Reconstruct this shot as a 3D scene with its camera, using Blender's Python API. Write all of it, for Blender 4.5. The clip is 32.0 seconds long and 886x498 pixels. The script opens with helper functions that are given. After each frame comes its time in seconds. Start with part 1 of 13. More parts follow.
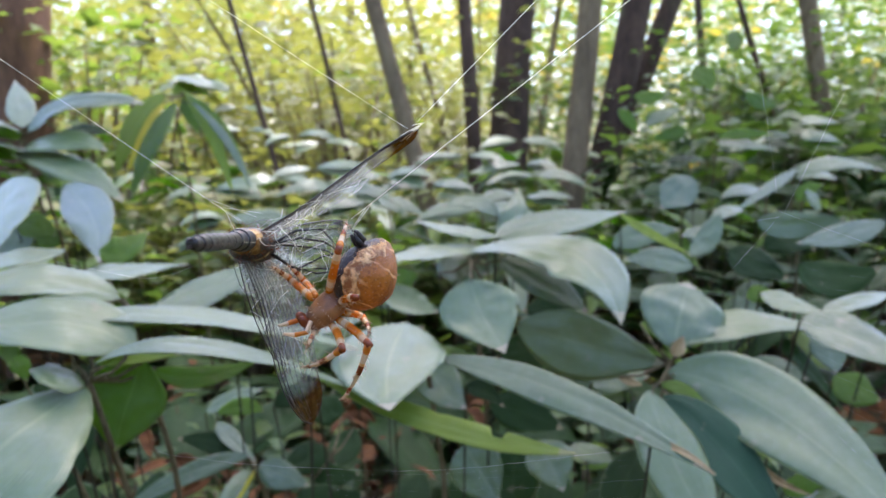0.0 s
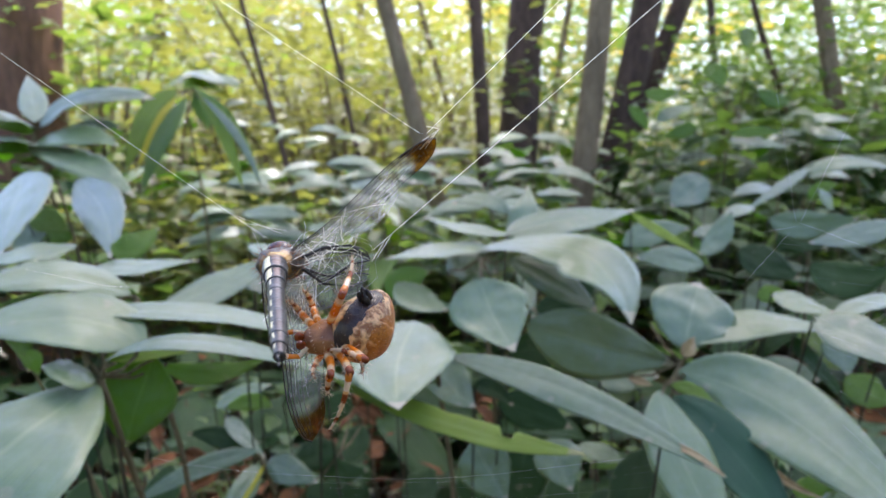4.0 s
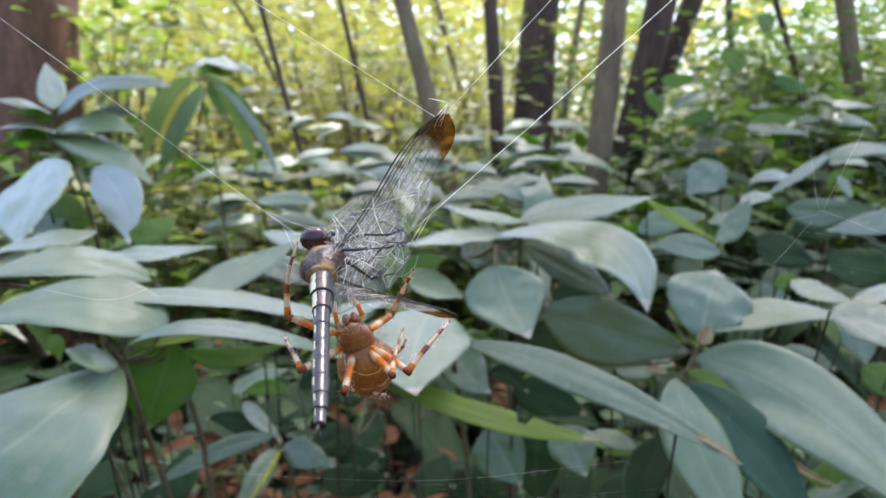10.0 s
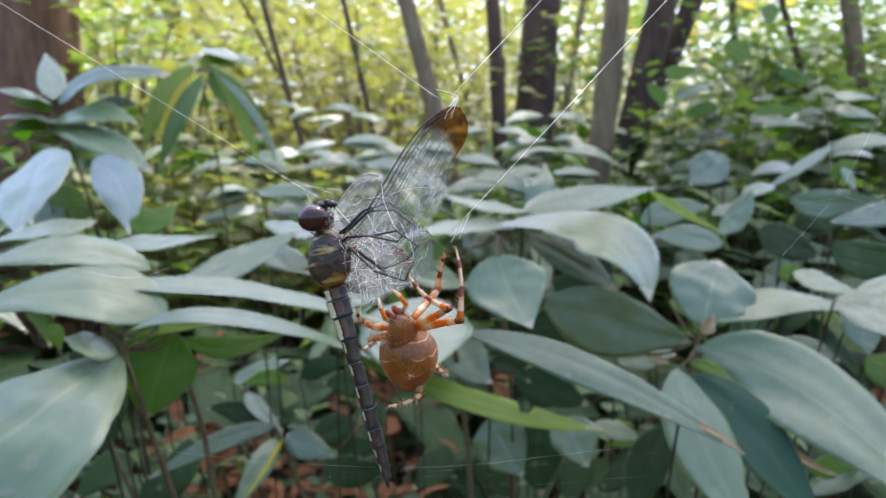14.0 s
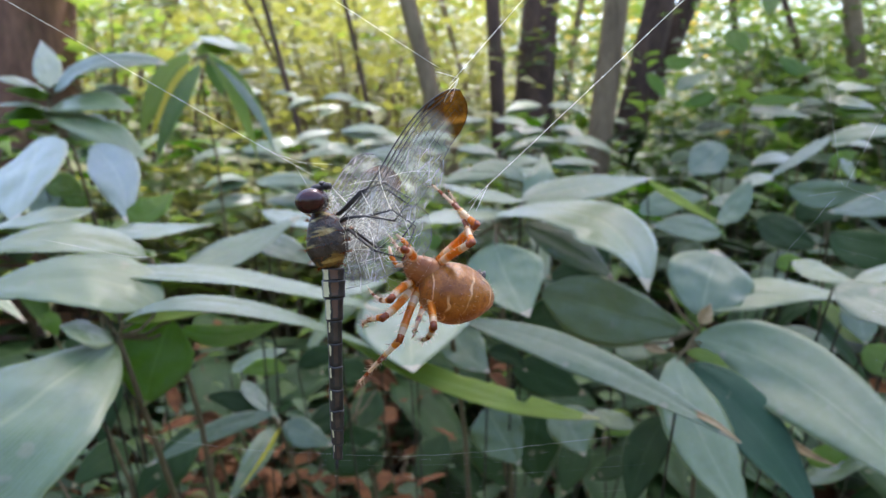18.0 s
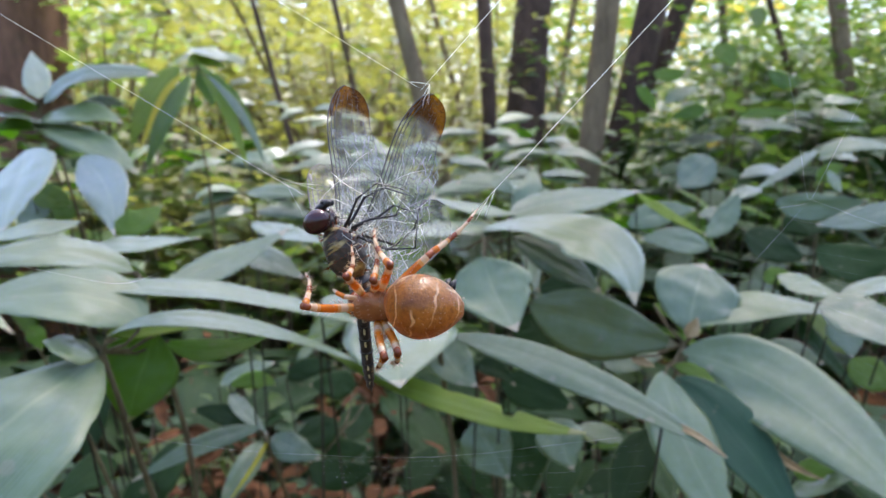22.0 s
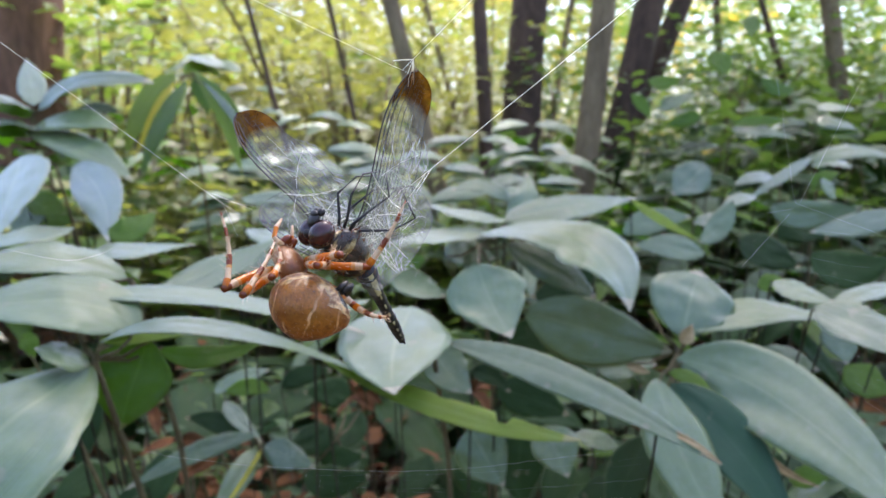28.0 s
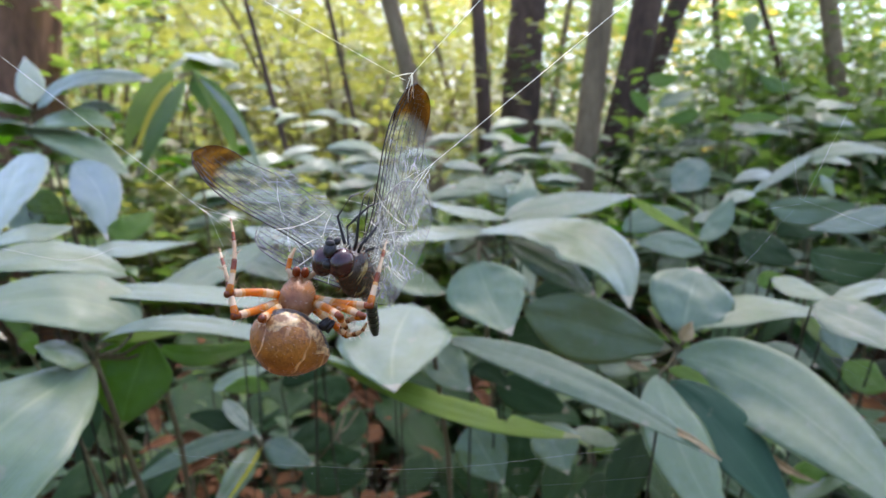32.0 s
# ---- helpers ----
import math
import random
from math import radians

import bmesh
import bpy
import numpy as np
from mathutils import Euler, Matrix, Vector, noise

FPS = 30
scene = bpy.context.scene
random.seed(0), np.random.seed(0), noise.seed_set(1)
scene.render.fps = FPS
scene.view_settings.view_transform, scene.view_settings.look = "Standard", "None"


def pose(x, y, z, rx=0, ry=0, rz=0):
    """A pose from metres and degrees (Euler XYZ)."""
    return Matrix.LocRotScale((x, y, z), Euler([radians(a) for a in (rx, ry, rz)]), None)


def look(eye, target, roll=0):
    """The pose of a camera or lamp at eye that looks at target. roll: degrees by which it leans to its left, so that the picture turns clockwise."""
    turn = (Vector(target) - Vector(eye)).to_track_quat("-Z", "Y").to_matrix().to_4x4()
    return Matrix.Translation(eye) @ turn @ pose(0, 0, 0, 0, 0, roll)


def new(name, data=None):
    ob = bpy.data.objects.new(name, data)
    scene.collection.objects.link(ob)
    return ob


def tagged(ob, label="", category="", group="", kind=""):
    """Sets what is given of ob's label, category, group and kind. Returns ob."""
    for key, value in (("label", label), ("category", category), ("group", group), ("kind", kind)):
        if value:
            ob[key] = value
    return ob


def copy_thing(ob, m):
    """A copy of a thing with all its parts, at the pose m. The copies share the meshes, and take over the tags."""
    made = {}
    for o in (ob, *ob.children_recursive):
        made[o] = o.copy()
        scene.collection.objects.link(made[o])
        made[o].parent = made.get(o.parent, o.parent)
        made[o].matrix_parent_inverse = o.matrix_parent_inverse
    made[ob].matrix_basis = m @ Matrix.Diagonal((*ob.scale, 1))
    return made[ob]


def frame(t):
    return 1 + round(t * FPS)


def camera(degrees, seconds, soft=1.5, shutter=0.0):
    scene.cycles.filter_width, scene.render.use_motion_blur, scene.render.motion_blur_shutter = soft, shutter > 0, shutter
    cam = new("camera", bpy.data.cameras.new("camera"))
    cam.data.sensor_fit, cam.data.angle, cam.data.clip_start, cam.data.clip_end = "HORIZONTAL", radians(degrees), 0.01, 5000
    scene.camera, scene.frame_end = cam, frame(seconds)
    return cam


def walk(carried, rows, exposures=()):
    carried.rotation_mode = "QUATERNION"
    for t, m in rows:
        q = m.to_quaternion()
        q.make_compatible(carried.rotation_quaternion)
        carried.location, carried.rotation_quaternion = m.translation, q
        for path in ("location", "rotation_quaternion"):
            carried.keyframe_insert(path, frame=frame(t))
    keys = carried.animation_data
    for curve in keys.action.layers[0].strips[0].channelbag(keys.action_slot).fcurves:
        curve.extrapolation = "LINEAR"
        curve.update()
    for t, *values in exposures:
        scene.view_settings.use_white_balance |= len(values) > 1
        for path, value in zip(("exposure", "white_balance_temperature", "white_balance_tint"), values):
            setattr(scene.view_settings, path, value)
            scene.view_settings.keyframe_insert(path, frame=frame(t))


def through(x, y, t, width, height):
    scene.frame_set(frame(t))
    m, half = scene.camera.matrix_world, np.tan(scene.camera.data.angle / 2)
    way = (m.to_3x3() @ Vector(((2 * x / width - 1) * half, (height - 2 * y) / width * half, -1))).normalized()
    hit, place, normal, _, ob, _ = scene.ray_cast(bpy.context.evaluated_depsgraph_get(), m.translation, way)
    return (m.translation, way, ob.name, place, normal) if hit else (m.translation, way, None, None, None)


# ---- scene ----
cam = camera(65.33, 32.0, 1.5)
cam.data.dof.use_dof = True
cam.data.dof.focus_distance, cam.data.dof.aperture_fstop = 0.116, 30
walk(cam, [
    (0.0, pose(0.00368, 0.00067, 0.64736, 83.27, 0.38, -1.68)),
    (0.5, pose(0.00348, 0.00113, 0.64734, 83.25, 0.41, -1.63)),
    (1.0, pose(0.00364, 0.00195, 0.64713, 83.25, 0.43, -1.55)),
    (1.5, pose(0.0029, 0.00187, 0.64677, 83.24, 0.36, -1.48)),
    (2.0, pose(0.00311, 0.00222, 0.64629, 83.26, 0.36, -1.35)),
    (2.5, pose(0.00303, 0.0023, 0.64744, 83.19, 0.39, -1.26)),
    (3.0, pose(0.00294, 0.0027, 0.64834, 83.1, 0.32, -1.14)),
    (3.5, pose(0.00298, 0.00185, 0.64887, 83.01, 0.15, -1.03)),
    (5.5, pose(0.00064, 0.0015, 0.65077, 82.47, -0.03, -0.76)),
    (6.0, pose(0.00077, -0.00024, 0.65134, 82.38, -0.03, -0.6)),
    (6.5, pose(0.00092, -0.00031, 0.65155, 82.34, 0.01, -0.47)),
    (7.0, pose(0.00107, -0.00031, 0.65118, 82.29, -0.01, -0.33)),
    (7.5, pose(0.00089, -0.00098, 0.652, 82.15, 0.02, -0.24)),
    (8.0, pose(0.00107, -0.00101, 0.65148, 82.09, 0.07, -0.12)),
    (8.5, pose(0.00001, -0.00056, 0.65089, 82.04, -0.04, -0.1)),
    (9.0, pose(-0, -0, 0.65, 82, -0, -0)),
    (9.5, pose(0.00009, -0.00007, 0.6496, 81.91, 0.06, 0.07)),
    (10.0, pose(0.00034, 0.00043, 0.64924, 81.84, 0.07, 0.14)),
    (10.5, pose(0.00054, 0.00052, 0.64869, 81.76, 0.1, 0.17)),
    (11.0, pose(0.00062, 0.00057, 0.64863, 81.69, 0.11, 0.24)),
    (11.5, pose(0.0002, 0.00092, 0.648, 81.66, 0.1, 0.22)),
    (12.0, pose(0.00044, 0.00125, 0.64808, 81.55, 0.14, 0.25)),
    (12.5, pose(0.00031, 0.00189, 0.64771, 81.47, 0.11, 0.29)),
    (13.0, pose(0.00004, 0.00206, 0.6472, 81.4, 0.04, 0.28)),
    (13.5, pose(0.00035, 0.00217, 0.64625, 81.38, 0.08, 0.28)),
    (14.0, pose(0.00039, 0.00284, 0.64614, 81.28, 0.02, 0.27)),
    (14.5, pose(0.00129, 0.00208, 0.64636, 81.17, 0.05, 0.32)),
    (16.5, pose(0.00161, 0.00295, 0.64571, 80.58, 0.02, 0.26)),
    (17.0, pose(0.00148, 0.00307, 0.64535, 80.55, -0.04, 0.26)),
    (17.5, pose(0.00174, 0.00323, 0.64483, 80.53, -0.08, 0.27)),
    (18.0, pose(0.00115, 0.00407, 0.64462, 80.51, -0.12, 0.18)),
    (18.5, pose(0.00153, 0.0043, 0.64447, 80.5, -0.1, 0.19)),
    (19.0, pose(0.00272, 0.00455, 0.64374, 80.56, -0.09, 0.19)),
    (19.5, pose(0.0029, 0.0043, 0.6446, 80.58, -0.13, 0.06)),
    (20.0, pose(0.0029, 0.00469, 0.64519, 80.71, -0.18, -0.08)),
    (20.5, pose(0.0033, 0.00479, 0.64594, 80.91, -0.27, -0.17)),
    (21.0, pose(0.00375, 0.00499, 0.64684, 81.04, -0.2, -0.29)),
    (21.5, pose(0.00351, 0.00416, 0.64638, 81.25, -0.34, -0.4)),
    (22.0, pose(0.00445, 0.0041, 0.64733, 81.33, -0.28, -0.42)),
    (22.5, pose(0.00577, 0.00404, 0.64753, 81.43, -0.22, -0.42)),
    (23.0, pose(0.00536, 0.00384, 0.64718, 81.55, -0.29, -0.53)),
    (23.5, pose(0.005, 0.00331, 0.64693, 81.63, -0.33, -0.6)),
    (24.0, pose(0.00509, 0.00406, 0.64767, 81.64, -0.3, -0.66)),
    (24.5, pose(0.00446, 0.00417, 0.64796, 81.63, -0.32, -0.72)),
    (25.0, pose(0.00461, 0.00421, 0.64756, 81.7, -0.33, -0.69)),
    (25.5, pose(0.00437, 0.00486, 0.64711, 81.76, -0.37, -0.72)),
    (27.5, pose(0.00555, 0.00437, 0.64763, 81.89, -0.27, -0.71)),
    (28.0, pose(0.00549, 0.00429, 0.64682, 81.94, -0.32, -0.73)),
    (28.5, pose(0.00481, 0.00432, 0.64787, 81.85, -0.32, -0.81)),
    (29.0, pose(0.0055, 0.00393, 0.64801, 81.87, -0.27, -0.76)),
    (29.5, pose(0.00623, 0.00393, 0.64744, 81.92, -0.22, -0.73)),
    (30.0, pose(0.00596, 0.00401, 0.64728, 81.88, -0.21, -0.75)),
    (30.5, pose(0.00553, 0.00394, 0.64738, 81.85, -0.18, -0.81)),
    (31.0, pose(0.00504, 0.00424, 0.6466, 81.87, -0.24, -0.84)),
    (31.5, pose(0.0052, 0.00455, 0.64621, 81.8, -0.23, -0.83)),
    (32.0, pose(0.00506, 0.00426, 0.64651, 81.77, -0.21, -0.83)),
], [(0.0, 2.14, 6130, 19), (32.0, 2.15, 6130, 19)])
GRASS_COUNT, SHRUB_COUNT, FAR_LEAVES = 300, 130, 52000

# ---- light ----
world = bpy.data.worlds.new("sky")
scene.world = world
world.use_nodes = True
SUN_EL, SUN_AZ = radians(62), radians(20)
_wn = world.node_tree.nodes
_sky = _wn.new("ShaderNodeTexSky")
_sky.sky_type, _sky.sun_disc = "NISHITA", False
_sky.sun_elevation, _sky.sun_rotation = SUN_EL, SUN_AZ
_sky.dust_density, _sky.air_density, _sky.ozone_density = 2.5, 1.0, 1.0
world.node_tree.links.new(_sky.outputs[0], _wn["Background"].inputs[0])
_wn["Background"].inputs[1].default_value = 0.15
sun = new("sun", bpy.data.lights.new("sun", "SUN"))
sun.data.energy, sun.data.angle, sun.data.color = 2.1, radians(5), (1.0, 0.96, 0.88)
_sd = Vector((math.sin(SUN_AZ) * math.cos(SUN_EL), math.cos(SUN_AZ) * math.cos(SUN_EL), math.sin(SUN_EL)))
sun.matrix_world = look(_sd * 50, (0, 0, 0))


# ---- materials ----
def material(name, roughness=0.5, metallic=0.0, specular=0.5):
    m = bpy.data.materials.new(name)
    m.use_nodes = True
    n = m.node_tree.nodes
    b = n["Principled BSDF"]
    b.inputs["Roughness"].default_value = roughness
    b.inputs["Metallic"].default_value = metallic
    b.inputs["Specular IOR Level"].default_value = specular
    return m, n, m.node_tree.links, b


def ramp(n, l, source, stops):
    r = n.new("ShaderNodeValToRGB")
    while len(r.color_ramp.elements) < len(stops):
        r.color_ramp.elements.new(0.5)
    for e, (p, c) in zip(r.color_ramp.elements, stops):
        e.position, e.color = p, (*c, 1)
    l.new(source, r.inputs[0])
    return r.outputs[0]


def coords(n, kind="Object"):
    return n.new("ShaderNodeTexCoord").outputs[kind]


def noise_of(n, l, vector, scale, detail=4.0, rough=0.55, stretch=None):
    if stretch:
        mp = n.new("ShaderNodeMapping")
        mp.inputs["Scale"].default_value = stretch
        l.new(vector, mp.inputs["Vector"])
        vector = mp.outputs[0]
    t = n.new("ShaderNodeTexNoise")
    t.inputs["Scale"].default_value, t.inputs["Detail"].default_value, t.inputs["Roughness"].default_value = scale, detail, rough
    l.new(vector, t.inputs["Vector"])
    return t.outputs["Fac"]


def mixed(n, l, fac, a, b, mode="MIX"):
    m = n.new("ShaderNodeMix")
    m.data_type, m.blend_type = "RGBA", mode
    for socket, v in ((m.inputs[0], fac), (m.inputs[6], a), (m.inputs[7], b)):
        if isinstance(v, (int, float)):
            socket.default_value = v
        elif isinstance(v, tuple):
            socket.default_value = (*v, 1)
        else:
            l.new(v, socket)
    return m.outputs[2]


def sums(n, l, op, a, b=0.0):
    m = n.new("ShaderNodeMath")
    m.operation = op
    for socket, v in zip(m.inputs, (a, b)):
        if isinstance(v, (int, float)):
            socket.default_value = v
        else:
            l.new(v, socket)
    return m.outputs[0]


def bumped(n, l, b, height, strength=0.3, distance=0.01):
    p = n.new("ShaderNodeBump")
    p.inputs["Strength"].default_value, p.inputs["Distance"].default_value = strength, distance
    l.new(height, p.inputs["Height"])
    l.new(p.outputs[0], b.inputs["Normal"])


def leaf_material(name, dark, light, vein, rough=0.42, through=0.35, glow=(0.22, 0.42, 0.05), spots=0.69, specular=0.5, island=False, old=None, dusty=0.14, wax=0.3):
    """A leaf blade: long veins along u, blotches, brown flecks, gloss on top and light through it."""
    m, n, l, b = material(name, rough, 0, specular)
    b.inputs["Coat Weight"].default_value, b.inputs["Coat Roughness"].default_value, b.inputs["Coat IOR"].default_value = wax, rough - 0.08, 1.6
    uv = coords(n, "UV")
    xyz = n.new("ShaderNodeSeparateXYZ")
    l.new(uv, xyz.inputs[0])
    pick = n.new("ShaderNodeNewGeometry").outputs["Random Per Island"] if island else n.new("ShaderNodeObjectInfo").outputs["Random"]
    blotch = noise_of(n, l, coords(n), 35, 3)
    tone = sums(n, l, "ADD", sums(n, l, "MULTIPLY", pick, 0.55), sums(n, l, "MULTIPLY", blotch, 0.5))
    base = ramp(n, l, tone, ((0.15, dark), (0.6, light), (0.9, old or light)))
    wave = n.new("ShaderNodeTexWave")
    wave.wave_type, wave.bands_direction = "BANDS", "Y"
    wave.inputs["Scale"].default_value, wave.inputs["Distortion"].default_value, wave.inputs["Detail"].default_value = 13.0, 0.6, 1.0
    l.new(uv, wave.inputs["Vector"])
    base = mixed(n, l, sums(n, l, "MULTIPLY", wave.outputs["Fac"], 0.13), base, vein)
    streak = noise_of(n, l, uv, 1.0, 3, 0.6, (1.6, 24, 1))
    base = mixed(n, l, ramp(n, l, streak, ((0.42, (0, 0, 0)), (0.68, (0.24, 0.24, 0.24)))), base, tuple(v * 0.55 for v in dark))
    rib = sums(n, l, "LESS_THAN", sums(n, l, "ABSOLUTE", sums(n, l, "SUBTRACT", xyz.outputs[1], 0.5)), 0.018)
    base = mixed(n, l, sums(n, l, "MULTIPLY", rib, 0.45), base, vein)
    fleck = noise_of(n, l, coords(n), 90, 2, 0.4)
    fl = ramp(n, l, fleck, ((spots, (0, 0, 0)), (spots + 0.04, (1, 1, 1))))
    base = mixed(n, l, sums(n, l, "MULTIPLY", fl, 0.35), base, (0.30, 0.24, 0.13))
    away = sums(n, l, "ABSOLUTE", sums(n, l, "SUBTRACT", xyz.outputs[1], 0.5))
    rim = sums(n, l, "GREATER_THAN", sums(n, l, "ADD", away, sums(n, l, "MULTIPLY", blotch, 0.03)), 0.497)
    base = mixed(n, l, sums(n, l, "MULTIPLY", rim, 0.35), base, (0.30, 0.32, 0.12))
    tipdry = sums(n, l, "MULTIPLY", sums(n, l, "GREATER_THAN", sums(n, l, "ADD", xyz.outputs[0], sums(n, l, "MULTIPLY", blotch, 0.08)), 0.975), 0.8)
    base = mixed(n, l, tipdry, base, (0.42, 0.33, 0.18))
    l.new(base, b.inputs["Base Color"])
    rr = n.new("ShaderNodeMapRange")
    rr.inputs[3].default_value, rr.inputs[4].default_value = rough - 0.08, rough + 0.16
    l.new(blotch, rr.inputs[0])
    l.new(rr.outputs[0], b.inputs["Roughness"])
    dust = ramp(n, l, noise_of(n, l, coords(n), 160, 5, 0.7), ((0.45, (0, 0, 0)), (0.75, (1, 1, 1))))
    l.new(mixed(n, l, sums(n, l, "MULTIPLY", dust, dusty), base, (0.34, 0.40, 0.30)), b.inputs["Base Color"])
    relief = sums(n, l, "ADD", sums(n, l, "MULTIPLY", wave.outputs["Fac"], 0.5), sums(n, l, "MULTIPLY", noise_of(n, l, coords(n), 60, 4), 1.6))
    bumped(n, l, b, relief, 0.35, 0.0012)
    tr = n.new("ShaderNodeBsdfTranslucent")
    tr.inputs[0].default_value = (*glow, 1)
    mix = n.new("ShaderNodeMixShader")
    mix.inputs[0].default_value = through
    l.new(b.outputs[0], mix.inputs[1])
    l.new(tr.outputs[0], mix.inputs[2])
    l.new(mix.outputs[0], n["Material Output"].inputs["Surface"])
    return m


LEAF = leaf_material("bamboo_grass_leaf", (0.040, 0.090, 0.020), (0.112, 0.172, 0.042), (0.24, 0.28, 0.10), 0.32, 0.2, (0.21, 0.36, 0.05), specular=0.8, old=(0.16, 0.21, 0.06), wax=0.6)
LEAF_GLOSS = leaf_material("glossy_bamboo_grass_leaf", (0.045, 0.10, 0.025), (0.12, 0.18, 0.055), (0.25, 0.30, 0.15), 0.38, 0.25, specular=0.7, old=(0.20, 0.26, 0.07), wax=0.5)
# dark tone also stands in for the shade on low and right-hand leaves
LEAF_DARK_SHADED = leaf_material("dark_shaded_leaf", (0.010, 0.028, 0.006), (0.028, 0.062, 0.012), (0.06, 0.10, 0.03), 0.45, 0.2, (0.10, 0.22, 0.02), specular=0.18, dusty=0.0, wax=0.0)
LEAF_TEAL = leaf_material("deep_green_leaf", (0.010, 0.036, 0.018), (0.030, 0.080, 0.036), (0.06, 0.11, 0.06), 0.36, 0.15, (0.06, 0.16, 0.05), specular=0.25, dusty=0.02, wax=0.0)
LEAF_GREEN = leaf_material("fresh_leaf", (0.050, 0.11, 0.010), (0.15, 0.23, 0.022), (0.25, 0.36, 0.08), 0.42, 0.5, (0.28, 0.50, 0.03), specular=0.3, wax=0.08)
LEAF_LIME = leaf_material("lime_leaf", (0.14, 0.20, 0.015), (0.30, 0.37, 0.03), (0.34, 0.40, 0.10), 0.42, 0.45, (0.40, 0.58, 0.04), specular=0.35, wax=0.1)
LEAF_YELLOW = leaf_material("yellowing_leaf", (0.34, 0.33, 0.02), (0.58, 0.50, 0.04), (0.30, 0.36, 0.08), 0.5, 0.55, (0.66, 0.62, 0.05), specular=0.3, dusty=0.0, wax=0.0)
SHRUB_LEAF = leaf_material("shrub_leaf", (0.05, 0.07, 0.012), (0.22, 0.225, 0.036), (0.30, 0.32, 0.10), 0.42, 0.5, (0.34, 0.35, 0.06), island=True)
AUTUMN_LEAF = leaf_material("autumn_leaf", (0.28, 0.20, 0.025), (0.46, 0.31, 0.04), (0.42, 0.34, 0.10), 0.5, 0.5, (0.74, 0.54, 0.07), island=True)
SHRUB_GREEN = leaf_material("green_shrub_leaf", (0.035, 0.08, 0.010), (0.14, 0.21, 0.026), (0.24, 0.32, 0.09), 0.42, 0.5, (0.27, 0.39, 0.045), island=True)
SHRUB_DARK = leaf_material("evergreen_leaf", (0.022, 0.050, 0.015), (0.085, 0.14, 0.04), (0.14, 0.20, 0.08), 0.42, 0.3, (0.22, 0.36, 0.04), specular=0.35, island=True, wax=0.12)


def bark_material(name, dark, light, streak=1.0):
    m, n, l, b = material(name, 0.85, 0, 0.25)
    c = coords(n)
    big = noise_of(n, l, c, 9 * streak, 5, 0.6, (1, 1, 0.18))
    fine = noise_of(n, l, c, 45 * streak, 5, 0.65, (1, 1, 0.3))
    tone = sums(n, l, "ADD", sums(n, l, "MULTIPLY", big, 0.6), sums(n, l, "MULTIPLY", fine, 0.4))
    base = ramp(n, l, tone, ((0.32, dark), (0.66, light)))
    moss = ramp(n, l, noise_of(n, l, c, 3.5, 3), ((0.55, (0, 0, 0)), (0.72, (1, 1, 1))))
    base = mixed(n, l, sums(n, l, "MULTIPLY", moss, 0.35), base, (0.13, 0.14, 0.06))
    l.new(base, b.inputs["Base Color"])
    bumped(n, l, b, tone, 0.9, 0.02)
    return m


BARK_RED = bark_material("red_brown_bark", (0.07, 0.034, 0.02), (0.26, 0.135, 0.08))
BARK_DARK = bark_material("dark_bark", (0.026, 0.016, 0.011), (0.13, 0.078, 0.05))
BARK_GREY = bark_material("grey_bark", (0.085, 0.058, 0.030), (0.26, 0.185, 0.10), 1.6)
STEM = bark_material("culm", (0.10, 0.075, 0.035), (0.22, 0.18, 0.08), 6)


def ground_material():
    m, n, l, b = material("leaf_litter_soil", 0.9, 0, 0.2)
    c = coords(n)
    v = n.new("ShaderNodeTexVoronoi")
    v.inputs["Scale"].default_value = 22
    l.new(c, v.inputs["Vector"])
    base = ramp(n, l, noise_of(n, l, c, 14, 6, 0.6), ((0.3, (0.035, 0.022, 0.014)), (0.5, (0.10, 0.06, 0.035)), (0.7, (0.20, 0.13, 0.07))))
    cell = ramp(n, l, v.outputs["Distance"], ((0.1, (1, 1, 1)), (0.6, (0.45, 0.4, 0.36))))
    base = mixed(n, l, 0.7, base, cell, "MULTIPLY")
    far = ramp(n, l, noise_of(n, l, c, 0.7, 3), ((0.42, (0, 0, 0)), (0.6, (1, 1, 1))))
    base = mixed(n, l, sums(n, l, "MULTIPLY", far, 0.5), base, (0.05, 0.08, 0.02))
    l.new(base, b.inputs["Base Color"])
    bumped(n, l, b, v.outputs["Distance"], 0.8, 0.03)
    return m


GROUND = ground_material()


def plain_material(name, a, c, scale, rough=0.5, specular=0.5, bump=0.2, stretch=None):
    m, n, l, b = material(name, rough, 0, specular)
    f = noise_of(n, l, coords(n), scale, 5, 0.6, stretch)
    l.new(ramp(n, l, f, ((0.3, a), (0.7, c))), b.inputs["Base Color"])
    bumped(n, l, b, f, bump, 0.0004)
    return m


LITTER = plain_material("dry_leaf", (0.07, 0.030, 0.011), (0.22, 0.092, 0.030), 60, 0.8, 0.15)
DRY_TAN = plain_material("bleached_dry_leaf", (0.26, 0.17, 0.075), (0.50, 0.37, 0.19), 120, 0.7, 0.25)
SHOOT = bark_material("green_brown_shoot", (0.020, 0.020, 0.010), (0.075, 0.065, 0.030), 6)
CHITIN = plain_material("dark_chitin", (0.008, 0.007, 0.007), (0.034, 0.026, 0.021), 900, 0.42, 0.35, 0.5)
EYE_MAT = plain_material("compound_eye", (0.013, 0.004, 0.004), (0.052, 0.012, 0.010), 420, 0.16, 0.5, 0.05)
ORANGE = plain_material("orange_leg", (0.44, 0.11, 0.006), (0.68, 0.23, 0.016), 420, 0.26, 0.5, 0.6)
TAWNY = plain_material("tawny_leg", (0.48, 0.22, 0.05), (0.68, 0.40, 0.14), 420, 0.42, 0.4, 0.5)
